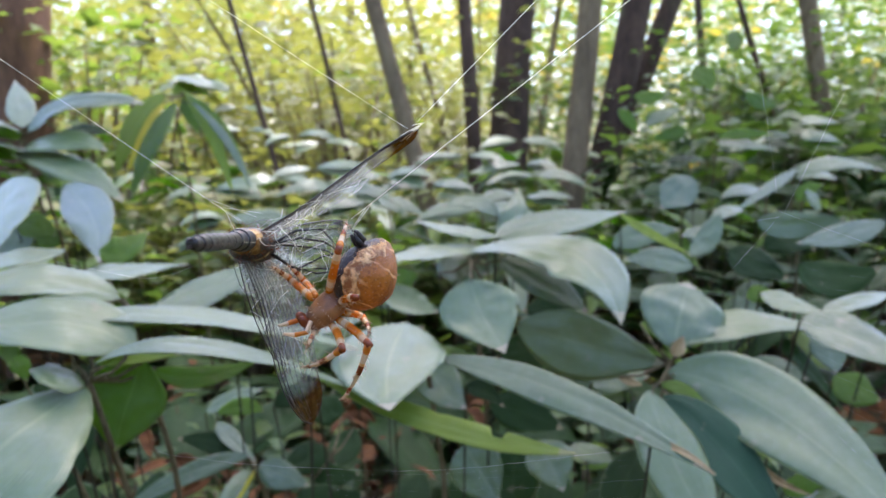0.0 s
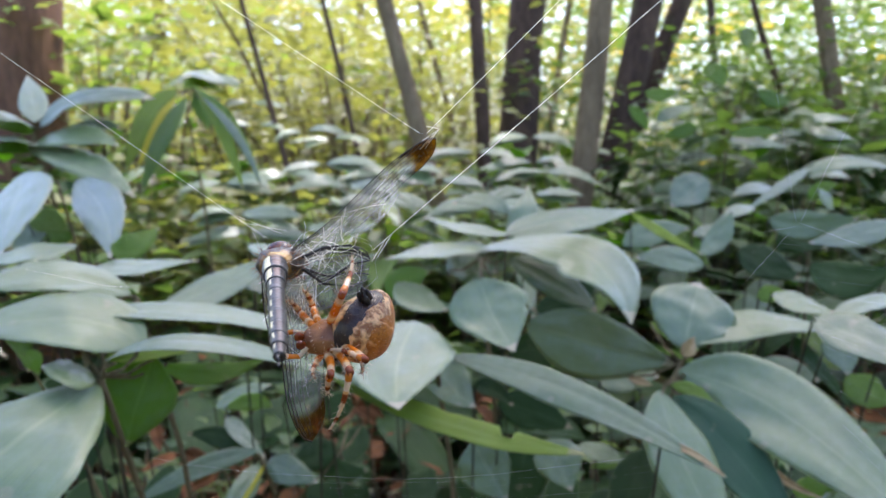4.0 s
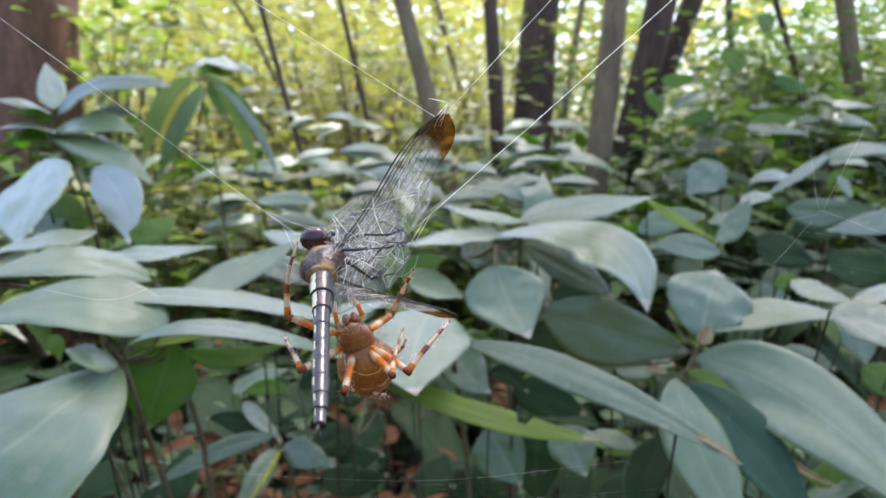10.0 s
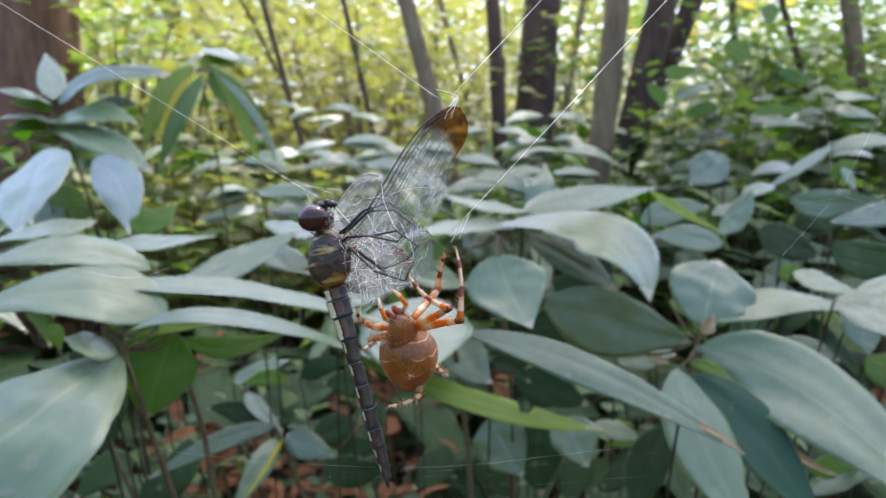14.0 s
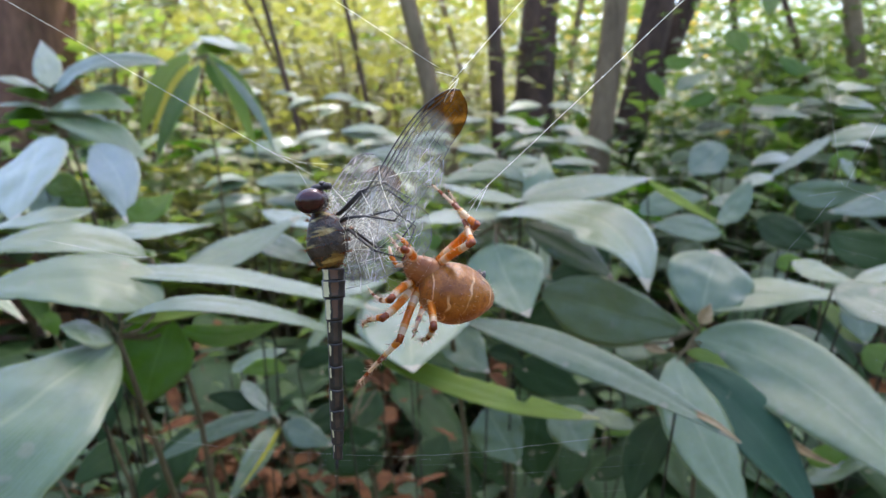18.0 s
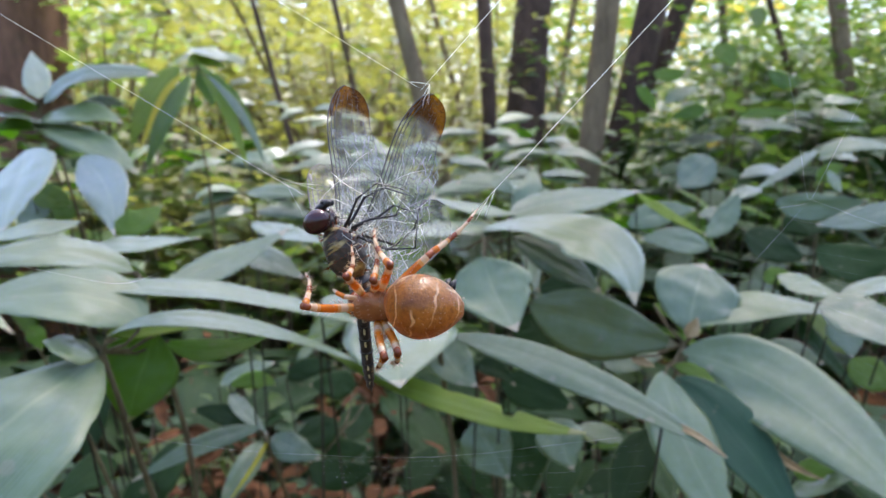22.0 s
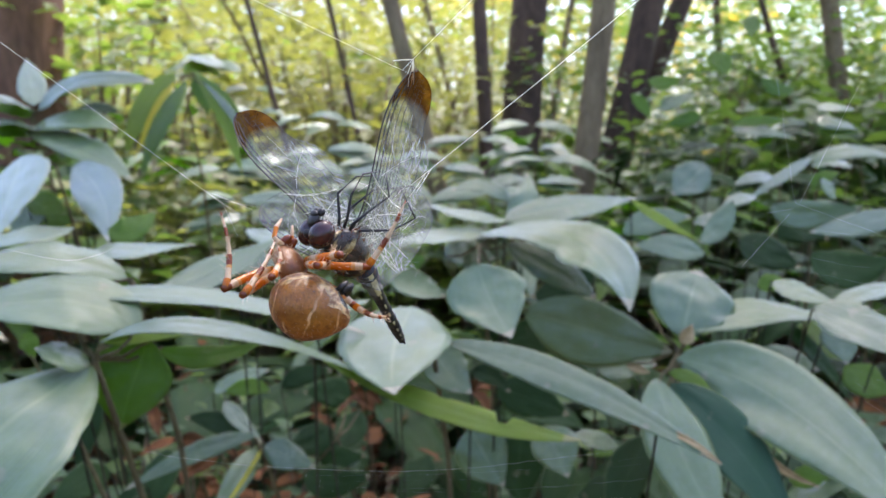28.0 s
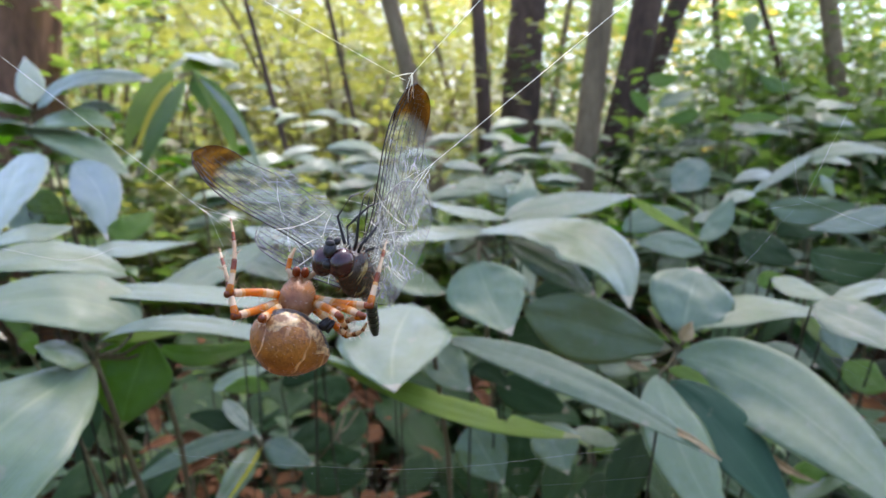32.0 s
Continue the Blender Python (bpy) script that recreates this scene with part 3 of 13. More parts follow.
# ---- trees ----
def tree(name, foot, lean, radius, height, mat, label, seed, limbs=5, crown=0, wobble=0.03, fork=None, low=2.6):
    """A tapered, uneven trunk with limbs above and a crown of leaf clumps."""
    rnd = random.Random(seed)
    t = thing(name, pose(*foot), label, "tree", "trees of the wood")
    n = 26
    pts, rad = [], []
    for i in range(n + 1):
        s = i / n
        z = height * s
        pts.append((lean[0] * z + wobble * noise.noise(Vector((seed, z * 1.1, 0))), lean[1] * z + wobble * noise.noise(Vector((seed, z * 1.1, 9))), z - 0.03))
        flare = 1 + 0.5 * math.exp(-z / (radius * 2.2))
        rad.append(radius * flare * (1 - 0.72 * s) * (1 + 0.08 * noise.noise(Vector((seed + 3, z * 5, 0)))))
    v, f, m = tube(pts, rad, 14)
    v = [p + Vector((p.x - pts[k // 14][0], p.y - pts[k // 14][1], 0)) * 0.12 * noise.noise(p * (0.5 / radius)) for k, p in enumerate(v)]
    part("trunk", mesh_of("trunk", v, f, [mat], m), t)
    ends = []
    for k in range(limbs):
        i = rnd.randint(int(n * min(0.8, low / height)), n - 2)
        p = Vector(pts[i])
        a = rnd.uniform(0, 6.28)
        length = rnd.uniform(0.5, 1.2) * height * 0.3
        d = Vector((math.cos(a), math.sin(a), rnd.uniform(0.35, 0.9)))
        line = [p + d * length * s + Vector((0, 0, 0.15 * length * s * s)) + Vector((spread(rnd, 0.03), spread(rnd, 0.03), 0)) * length * s for s in (0, 0.2, 0.45, 0.7, 1)]
        r = rad[i] * 0.5
        v, f, m = tube(line, [r, r * 0.8, r * 0.6, r * 0.4, r * 0.15], 7)
        part("limb", mesh_of("limb", v, f, [mat], m), t)
        ends += line[2:]
    if crown and ends:
        h = Heap()
        for _ in range(crown):
            c = rnd.choice(ends) + Vector((rnd.gauss(0, 0.45), rnd.gauss(0, 0.45), rnd.gauss(0.1, 0.3)))
            small_leaf(h, c, rnd, rnd.uniform(0.06, 0.11))
        part("crown", h.mesh("crown", [SHRUB_DARK]), t, "green leafy crown")
    return t


def small_leaf(h, c, rnd, size, droop=0.35, pick=0):
    """One small pointed leaf, eight triangles, added to a heap."""
    a = rnd.uniform(0, 6.28)
    d = Vector((math.cos(a), math.sin(a), rnd.uniform(-droop, 0.25))).normalized()
    up = Vector((spread(rnd, 0.6), spread(rnd, 0.6), 1)).normalized()
    s = d.cross(up).normalized() * size * rnd.uniform(0.2, 0.3)
    k = s.cross(d).normalized() * size * 0.06
    b, t = c, c + d * size
    q1, q2 = c + d * size * 0.3, c + d * size * 0.68
    vs = [b, q1 - s + k, q1, q1 + s + k, q2 - s * 0.8 + k, q2, q2 + s * 0.8 + k, t - Vector((0, 0, size * 0.1))]
    fs = [(0, 1, 2), (0, 2, 3), (1, 4, 5, 2), (2, 5, 6, 3), (4, 7, 5), (5, 7, 6)]
    h.add(vs, fs, [0] * 6, pick, [(0, 0.5), (0.3, 0), (0.3, 0.5), (0.3, 1), (0.7, 0.1), (0.7, 0.5), (0.7, 0.9), (0.95, 0.5)])


tree("tree", (-1.583, 2.534, 0.000), (0.0101, 0.1405), 0.1848, 9.0, BARK_RED, "thick red-brown tree trunk in the undergrowth", 100, 8, 120, low=3.0)
tree("tree", (0.153, 1.827, 0.000), (-0.2448, 0.1405), 0.0270, 5.0, BARK_GREY, "slim leaning grey-brown tree trunk", 101, 6, 120, low=2.4)
tree("tree", (0.254, 2.635, 0.000), (-0.0606, 0.1405), 0.0318, 6.0, BARK_DARK, "slim dark tree trunk", 102, 5, 120, low=2.6)
tree("tree", (0.355, 3.241, 0.000), (0.0817, 0.1405), 0.0985, 10.0, BARK_DARK, "thick dark brown tree trunk", 103, 8, 120, low=3.2)
tree("tree", (0.419, 2.029, 0.000), (0.0857, 0.1405), 0.041, 7.0, BARK_GREY, "straight pale grey-brown tree trunk", 104, 6, 120, low=2.6)
tree("tree", (0.784, 3.443, 0.000), (0.2171, 0.1405), 0.085, 9.0, BARK_DARK, "dark gnarled tree trunk with a fork", 105, 8, 120, low=2.0)
tree("tree", (0.737, 3.645, 0.000), (0.4039, 0.1405), 0.062, 9.0, BARK_DARK, "dark gnarled leaning tree trunk", 106, 6, 120, low=2.0)
tree("tree", (1.725, 2.635, 0.000), (-0.1377, 0.1405), 0.0380, 7.0, BARK_GREY, "slim grey tree trunk", 107, 6, 120, low=2.5)
tree("tree", (1.752, 2.837, 0.000), (-0.2735, 0.1405), 0.0167, 4.0, BARK_DARK, "thin dark sapling stem", 108, 5, 120, low=2.0)
tree("tree", (-0.276, 1.928, 0.000), (-0.2263, 0.1405), 0.0100, 3.5, BARK_DARK, "thin dark sapling stem", 109, 4, 120, low=1.8)
tree("tree", (-0.090, 2.130, 0.000), (-0.2056, 0.1405), 0.0100, 3.5, BARK_DARK, "thin dark sapling stem", 110, 4, 120, low=1.9)
tree("tree", (0.329, 3.342, 0.000), (-0.2549, 0.1405), 0.0163, 4.5, BARK_GREY, "thin grey-brown sapling stem", 111, 4, 120, low=2.4)
tree("tree", (0.786, 5.463, 0.000), (0.1683, 0.1405), 0.0319, 7.0, BARK_GREY, "thin pale tree trunk far in the wood", 112, 4, 120, low=3.2)
tree("tree", (2.656, 5.968, 0.000), (-0.1010, 0.1405), 0.0398, 7.0, BARK_DARK, "thin dark tree trunk far in the wood", 113, 4, 120, low=3.2)
tree("tree", (-0.650, 7.987, 0.000), (-0.0673, 0.1405), 0.0650, 9.0, BARK_GREY, "pale tree trunk far in the wood", 114, 4, 120, low=4.0)
tree("tree", (-2.543, 6.977, 0.000), (-0.0947, 0.1405), 0.0682, 9.0, BARK_DARK, "dark tree trunk far in the wood", 115, 4, 120, low=3.5)


# ---- undergrowth ----
def shrub(seed, height, spreadr, leaves, mat, size, label):
    """A bush: a few stems and many small leaves in uneven clumps."""
    rnd = random.Random(seed)
    t = thing("shrub", pose(0, 0, 0), label, "shrub", "shrubs of the wood")
    clumps = []
    for k in range(6):
        a, r = rnd.uniform(0, 6.28), rnd.uniform(0.2, 1) * spreadr
        top = Vector((r * math.cos(a), r * math.sin(a), height * rnd.uniform(0.6, 1)))
        line = [Vector((0, 0, -0.02)), top * 0.35 + Vector((0, 0, 0.1 * height)), top * 0.7 + Vector((0, 0, 0.08 * height)), top]
        g = min(1.0, 0.15 + height * 0.6)
        v, f, m = tube(line, [0.012 * g, 0.01 * g, 0.007 * g, 0.003 * g], 6)
        part("stem", mesh_of("stem", v, f, [BARK_GREY], m), t)
        clumps += [top, top * 0.75 + Vector((0, 0, 0.1)), line[1]]
        for _ in range(3):
            clumps.append(top + Vector((spread(rnd, 0.5), spread(rnd, 0.5), spread(rnd, 0.35))) * spreadr)
    h = Heap()
    for _ in range(leaves):
        c = rnd.choice(clumps) + Vector((rnd.gauss(0, 0.16), rnd.gauss(0, 0.16), rnd.gauss(0, 0.13))) * spreadr
        if c.z > 0.03:
            small_leaf(h, c, rnd, size * rnd.uniform(0.6, 1.3))
    tagged(part("foliage", h.mesh("foliage", [mat]), t, "many small leaves"), kind="stuff")
    return t


def grass_plant(seed, height, count, mats):
    """A bamboo-grass plant: one thin culm and a fan of long blades at its top."""
    rnd = random.Random(seed)
    t = thing("bamboo_grass_plant", pose(0, 0, 0), "bamboo grass with long grey-green blades on a thin culm", "plant", "bamboo grass of the forest floor")
    bend = Vector((spread(rnd, 0.08), spread(rnd, 0.08), 0))
    line = [Vector((0, 0, -0.02)), Vector((0, 0, height * 0.35)) + bend * 0.3, Vector((0, 0, height * 0.7)) + bend * 0.8, Vector((0, 0, height)) + bend * 1.3]
    v, f, m = tube(line, [0.0035, 0.003, 0.0026, 0.002], 6)
    part("culm", mesh_of("culm", v, f, [STEM], m), t)
    for k in range(count):
        a = k * 2.4 + spread(rnd, 0.4)
        low = rnd.uniform(0.0, 0.3) if k > 2 else 0
        b = line[3].lerp(line[2], low * 2 if low < 0.5 else 1)
        length = rnd.uniform(0.16, 0.27)
        rise = rnd.uniform(-0.55, 0.25)
        d = Vector((math.cos(a), math.sin(a), rise)).normalized()
        foot = b + d * 0.015
        v, f, m, uv = blade(foot, foot + d * length - Vector((0, 0, length * 0.18)), length * rnd.uniform(0.2, 0.27), length * rnd.uniform(0.05, 0.12), (spread(rnd, 0.3), spread(rnd, 0.3), 1), rnd.uniform(0.05, 0.3), steps=9, across=4, full=0.38, seed=seed * 31 + k)
        part("leaf_blade", mesh_of("leaf_blade", v, f, [rnd.choice(mats)], m, uv), t)
    return t


def scatter():
    rnd = random.Random(11)
    # the two lowest kinds are wholly dark, shade coloured into the blades
    protos = [grass_plant(40 + i, 0.22 + 0.085 * i, 6 + i % 3, [LEAF_DARK_SHADED] if i < 2 else [LEAF_GLOSS, LEAF_GREEN, LEAF_GREEN, LEAF_DARK_SHADED] if i % 2 else [LEAF_GLOSS, LEAF_GLOSS, LEAF_LIME, LEAF_GREEN]) for i in range(8)]
    protos += [grass_plant(60 + i, 0.42 + 0.12 * i, 7, [LEAF_DARK_SHADED, LEAF_DARK_SHADED, LEAF_DARK_SHADED, LEAF_GREEN]) for i in range(3)]
    spots, tries = [], 0
    while len(spots) < GRASS_COUNT and tries < 6000:
        tries += 1
        y = 0.72 + 5.6 * rnd.random() ** 1.5
        x = spread(rnd, 0.72 * y + 0.3)
        if -0.40 < x / y < -0.14 and y < 2.0 and rnd.random() < 0.8:
            continue
        if all((x - p) ** 2 + (y - q) ** 2 > (0.08 + 0.03 * y) ** 2 for p, q in spots):
            spots.append((x, y))
    for i, (x, y) in enumerate(spots):
        most = 2 if y < 1.25 else 4 if y < 1.5 else 6 if y < 2.4 else 8
        k = rnd.randrange(max(0, most - 4), most)
        # on the right mostly dark kinds, shade put into blade colour
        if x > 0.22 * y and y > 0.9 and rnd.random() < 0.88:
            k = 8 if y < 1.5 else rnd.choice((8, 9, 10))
        if y > 1.4 and -0.36 < x / y < 0.08:
            k = min(k, 4)
        m = pose(x, y, 0.01, spread(rnd, 7), spread(rnd, 7), rnd.uniform(0, 360))
        if i < len(protos):
            protos[i].matrix_basis = pose(-2.2 + 0.6 * i, 4.2 + 0.25 * (i % 3), 0.01, 0, 0, 40 * i)
        else:
            copy_thing(protos[k], m)
    # low clumps whose dark colour stands for shade near the floor
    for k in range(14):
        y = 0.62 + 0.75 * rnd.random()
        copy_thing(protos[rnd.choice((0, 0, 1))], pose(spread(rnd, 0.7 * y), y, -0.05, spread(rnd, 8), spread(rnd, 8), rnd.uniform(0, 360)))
    for k in range(34):
        y = rnd.uniform(1.35, 3.2)
        copy_thing(protos[rnd.choice((3, 4, 4) if y < 2 else (3, 4, 5))], pose(rnd.uniform(-0.6, 0.12) * y, y, -0.02, spread(rnd, 8), spread(rnd, 8), rnd.uniform(0, 360)))
    kinds = [shrub(70, 1.0, 0.6, 520, SHRUB_LEAF, 0.055, "sunlit shrub with small yellow-green leaves"),
             shrub(71, 1.5, 0.8, 600, SHRUB_LEAF, 0.06, "sunlit shrub with small yellow-green leaves"),
             shrub(72, 1.1, 0.6, 900, SHRUB_DARK, 0.06, "evergreen shrub with dark glossy leaves"),
             shrub(73, 2.4, 1.1, 900, SHRUB_LEAF, 0.09, "tall sunlit shrub with yellow-green leaves"),
             shrub(74, 0.55, 0.5, 700, SHRUB_DARK, 0.08, "low evergreen shrub with glossy pointed leaves"),
             shrub(75, 1.4, 0.8, 1300, SHRUB_DARK, 0.075, "tall evergreen shrub with glossy green leaves")]
    kinds.append(shrub(76, 0.6, 0.4, 130, SHRUB_LEAF, 0.075, "thin sapling with sparse yellow-green leaves"))
    kinds[6].matrix_basis = pose(-0.5, 2.2, 0)
    for k in range(26):
        y = rnd.uniform(1.7, 4.5)
        copy_thing(kinds[6], pose(rnd.uniform(-0.4, -0.03) * y, y, 0, 0, 0, rnd.uniform(0, 360)))
    for k, x, y in ((2, 1.3, 3.2), (2, 1.9, 3.6), (2, 2.4, 3.9), (2, 0.75, 3.9), (4, 1.6, 2.5), (4, 1.15, 2.7), (4, 2.0, 2.9), (4, 1.9, 2.35), (0, 1.5, 4.3), (0, 2.3, 3.2)):
        copy_thing(kinds[k], pose(x, y, 0, 0, 0, rnd.uniform(0, 360)))
    leafy = [shrub(78, 1.15, 0.42, 210, SHRUB_GREEN, 0.085, "shrub with broad light green leaves lit from behind"),
             shrub(79, 1.05, 0.40, 190, SHRUB_LEAF, 0.075, "shrub with broad yellow-green leaves lit from behind")]
    for k, (x, y) in enumerate(((-1.25, 2.7), (-0.98, 2.45), (-1.5, 3.3), (-0.75, 2.9), (-1.1, 3.6), (-0.45, 3.3), (-0.2, 3.9))):
        if k < 2:
            leafy[k].matrix_basis = pose(x, y, 0, 0, 0, 50 * k)
        else:
            copy_thing(leafy[k % 2], pose(x, y, 0, 0, 0, rnd.uniform(0, 360)))
    low = [shrub(81, 0.55, 0.26, 150, SHRUB_GREEN, 0.055, "low shrub with light green leaves lit from behind"),
           shrub(82, 0.50, 0.26, 140, SHRUB_LEAF, 0.05, "low shrub with yellow-green leaves lit from behind")]
    for k in range(60):
        y = 1.35 + 2.0 * rnd.random()
        m = pose(rnd.uniform(-0.46, 0.10) * y, y, 0, 0, 0, rnd.uniform(0, 360))
        if k < 2:
            low[k].matrix_basis = m
        else:
            copy_thing(low[k % 2], m)
    tangle = [shrub(83, 0.34, 0.12, 70, SHRUB_DARK, 0.036, "small dark green seedling in the undergrowth"),
              shrub(84, 0.30, 0.12, 55, LITTER, 0.034, "withered seedling with curled brown leaves"),
              shrub(85, 0.36, 0.13, 60, SHRUB_GREEN, 0.034, "small light green seedling in the undergrowth")]
    for k in range(26):
        y = 0.66 + 0.5 * rnd.random()
        m = pose(rnd.uniform(-0.5, 0.5) * y, y, 0, 0, 0, rnd.uniform(0, 360))
        if k < 3:
            tangle[k].matrix_basis = m
        else:
            copy_thing(tangle[(0, 1, 2, 1, 0)[k % 5]], m)
    thicket = shrub(80, 0.78, 0.45, 260, SHRUB_DARK, 0.10, "dense evergreen shrub with broad dark leaves")
    for k, (x, y) in enumerate(((1.0, 2.35), (1.35, 2.55), (1.7, 2.8), (1.25, 3.1), (1.55, 2.45), (1.95, 3.0), (2.2, 3.4))):
        if k:
            copy_thing(thicket, pose(x, y, 0, 0, 0, rnd.uniform(0, 360)))
        else:
            thicket.matrix_basis = pose(x, y, 0)
    n = 0
    for k in range(SHRUB_COUNT):
        y = 2.3 + 9.5 * rnd.random()
        x = spread(rnd, 0.75 * y + 0.8)
        kind = rnd.choice((0, 1, 1, 3, 3)) if y > 4.6 and x < 0.25 * y else rnd.choice((2, 4, 4, 1, 0)) if y > 3.4 and x > 0.15 * y else 4 if x > 0.12 * y else rnd.choice((0, 0, 1))
        m = pose(x, y, 0, 0, 0, rnd.uniform(0, 360))
        if 0 < x < 0.36 * y and y < 4.4:
            kind = 4
        if x < -0.4 * y and y < 3.6:
            continue
        if n < 6:
            kinds[n].matrix_basis = (pose(-0.95, 3.3, 0, 0, 0, 20), pose(-0.6, 3.6, 0, 0, 0, 80), pose(1.55, 2.7, 0), pose(-2.3, 4.6, 0, 0, 0, 140), pose(1.0, 2.2, 0), pose(2.2, 4.0, 0))[n]
            n += 1
        else:
            copy_thing(kinds[kind], m)


def far_woods():
    """The wall of sunlit leaves far behind, with gaps to the sky near its top."""
    rnd = random.Random(5)
    h = Heap()
    for _ in range(FAR_LEAVES):
        y = rnd.uniform(13, 30)
        x = spread(rnd, y * 0.85 + 3)
        top = 0.7 + 0.25 * y + 1.2 * noise.noise(Vector((x * 0.25, y * 0.2, 4)))
        z = rnd.uniform(0, 1) ** 0.85 * top
        if noise.noise(Vector((x * 0.45, z * 0.6, y * 0.12))) + (0.46 if x < -0.28 * y else 0.36 if x < 0.08 * y else 0.68) < (z / y - 0.11) * 2.4:
            continue
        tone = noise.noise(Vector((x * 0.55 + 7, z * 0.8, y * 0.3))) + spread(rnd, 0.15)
        # brightness by bearing is set through leaf colour: darker right, paler ahead
        dark_cut = -0.04 if x < -0.28 * y else -0.3 if x < 0.06 * y else 0.10 if x < 0.2 * y else 0.3
        kind = 2 if tone < dark_cut else 1 if tone > 0.34 else 3 if noise.noise(Vector((x * 0.4, z * 0.5 + 3, y * 0.2))) + spread(rnd, 0.2) > 0.0 else 0
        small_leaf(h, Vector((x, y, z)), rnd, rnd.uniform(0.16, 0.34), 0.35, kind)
    for _ in range(FAR_LEAVES // 3):
        y = rnd.uniform(32, 60)
        x = spread(rnd, y * 0.85 + 3)
        z = rnd.uniform(0, 0.27) * y
        if noise.noise(Vector((x * 0.16, z * 0.2, y * 0.05))) + 0.45 < (z / y - 0.12) * 2.2:
            continue
        small_leaf(h, Vector((x, y, z)), rnd, rnd.uniform(0.6, 1.1))
    # leaves added behind and beside the camera, unseen, to cut light from there
    for _ in range(18000):
        a = rnd.uniform(math.radians(150), math.radians(390))
        r = rnd.uniform(2.6, 9.0)
        x, y = r * math.cos(a) * 1.15, r * math.sin(a)
        top = 1.7 + 0.8 * noise.noise(Vector((x * 0.5, y * 0.5, 2)))
        small_leaf(h, Vector((x, y, rnd.uniform(0, 1) * top)), rnd, rnd.uniform(0.12, 0.3), 0.35, 2 if rnd.random() < 0.75 else 0)
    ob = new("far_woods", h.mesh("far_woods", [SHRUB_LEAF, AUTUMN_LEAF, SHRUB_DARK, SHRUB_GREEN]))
    tagged(ob, "sunlit yellow-green woodland foliage far off, unseen leaves added behind the camera", "foliage", kind="stuff")


def canopy():
    """Leaf patches added overhead, out of view, to keep the sun off the near leaves."""
    rnd = random.Random(44)
    h = Heap()
    for _ in range(2100):
        x, y = rnd.uniform(-0.4, 1.9), rnd.uniform(2.34, 3.2)
        if noise.noise(Vector((x * 0.7, y * 0.7, 3))) < -0.55 or (x < 0.5 and y > 2.85):
            continue
        small_leaf(h, Vector((x, y, 4.6 + 0.3 * noise.noise(Vector((x, y, 0))) + spread(rnd, 0.25))), rnd, rnd.uniform(0.18, 0.3), 0.35, 0 if rnd.random() < 0.7 else 1)
    # second added patch: dims sun and sky glare on the right
    for _ in range(1100):
        x, y = rnd.uniform(0.9, 5.2), rnd.uniform(3.2, 8.5)
        if x > 0.22 * y and noise.noise(Vector((x * 0.6, y * 0.6, 9))) > -0.3:
            small_leaf(h, Vector((x, y, 4.9 + spread(rnd, 0.4))), rnd, rnd.uniform(0.22, 0.36), 0.35, 0 if rnd.random() < 0.7 else 1)
    ob = new("canopy", h.mesh("canopy", [SHRUB_DARK, SHRUB_LEAF]))
    tagged(ob, "unseen leaves added overhead to screen the sun", "foliage", kind="stuff")


def litter():
    rnd = random.Random(8)
    h = Heap()
    for _ in range(2600):
        y = 0.5 + 4 * rnd.random() ** 1.4
        small_leaf(h, Vector((spread(rnd, 0.8 * y + 0.4), y, rnd.uniform(0.01, 0.05) + 0.03)), rnd, rnd.uniform(0.05, 0.1), 0.1)
    ob = new("leaf_litter", h.mesh("leaf_litter", [LITTER]))
    tagged(ob, "dry orange-brown fallen leaves on the soil", "fallen leaves", kind="stuff")


def twigs():
    rnd = random.Random(31)
    for k in range(60):
        y = 0.66 + 1.3 * rnd.random()
        a, length = rnd.uniform(0, 3.14), rnd.uniform(0.12, 0.4)
        d = Vector((math.cos(a), math.sin(a), rnd.uniform(0.1, 0.9)))
        pts = [d * length * s + Vector((spread(rnd, 0.012), spread(rnd, 0.012), spread(rnd, 0.01))) for s in (0, 0.25, 0.5, 0.75, 1)]
        v, f, m = tube(pts, [0.003, 0.0026, 0.0022, 0.0016, 0.0008], 6)
        ob = new("fallen_twig", mesh_of("fallen_twig", v, f, [BARK_DARK], m))
        ob.matrix_basis = pose(spread(rnd, 0.6 * y), y, 0.02)
        tagged(ob, "thin brown dead twig on the forest floor", "twig", "fallen twigs")


far_woods()
canopy()
scatter()
litter()
twigs()


# ---- the near plants ----
def near_plant(node, foot, label):
    """A plant at its foot on the ground, with a culm up to its node."""
    t = thing("broadleaf_plant", pose(*foot), label, "plant", "near plants")
    top = Vector(node) - Vector(foot)
    line = [Vector((0, 0, -0.02)), Vector((top.x * 0.1, top.y * 0.1, top.z * 0.4)), Vector((top.x * 0.5, top.y * 0.5, top.z * 0.78)), top]
    pts = [Vector((0, 0, 0)).lerp(line[0], 1)]
    for a, b in zip(line, line[1:]):
        pts += [a.lerp(b, s) for s in (0.33, 0.67, 1)]
    v, f, m = tube(pts, [0.0026 - 0.00012 * i for i in range(len(pts))], 8)
    part("culm", mesh_of("culm", v, f, [STEM], m), t)
    return t


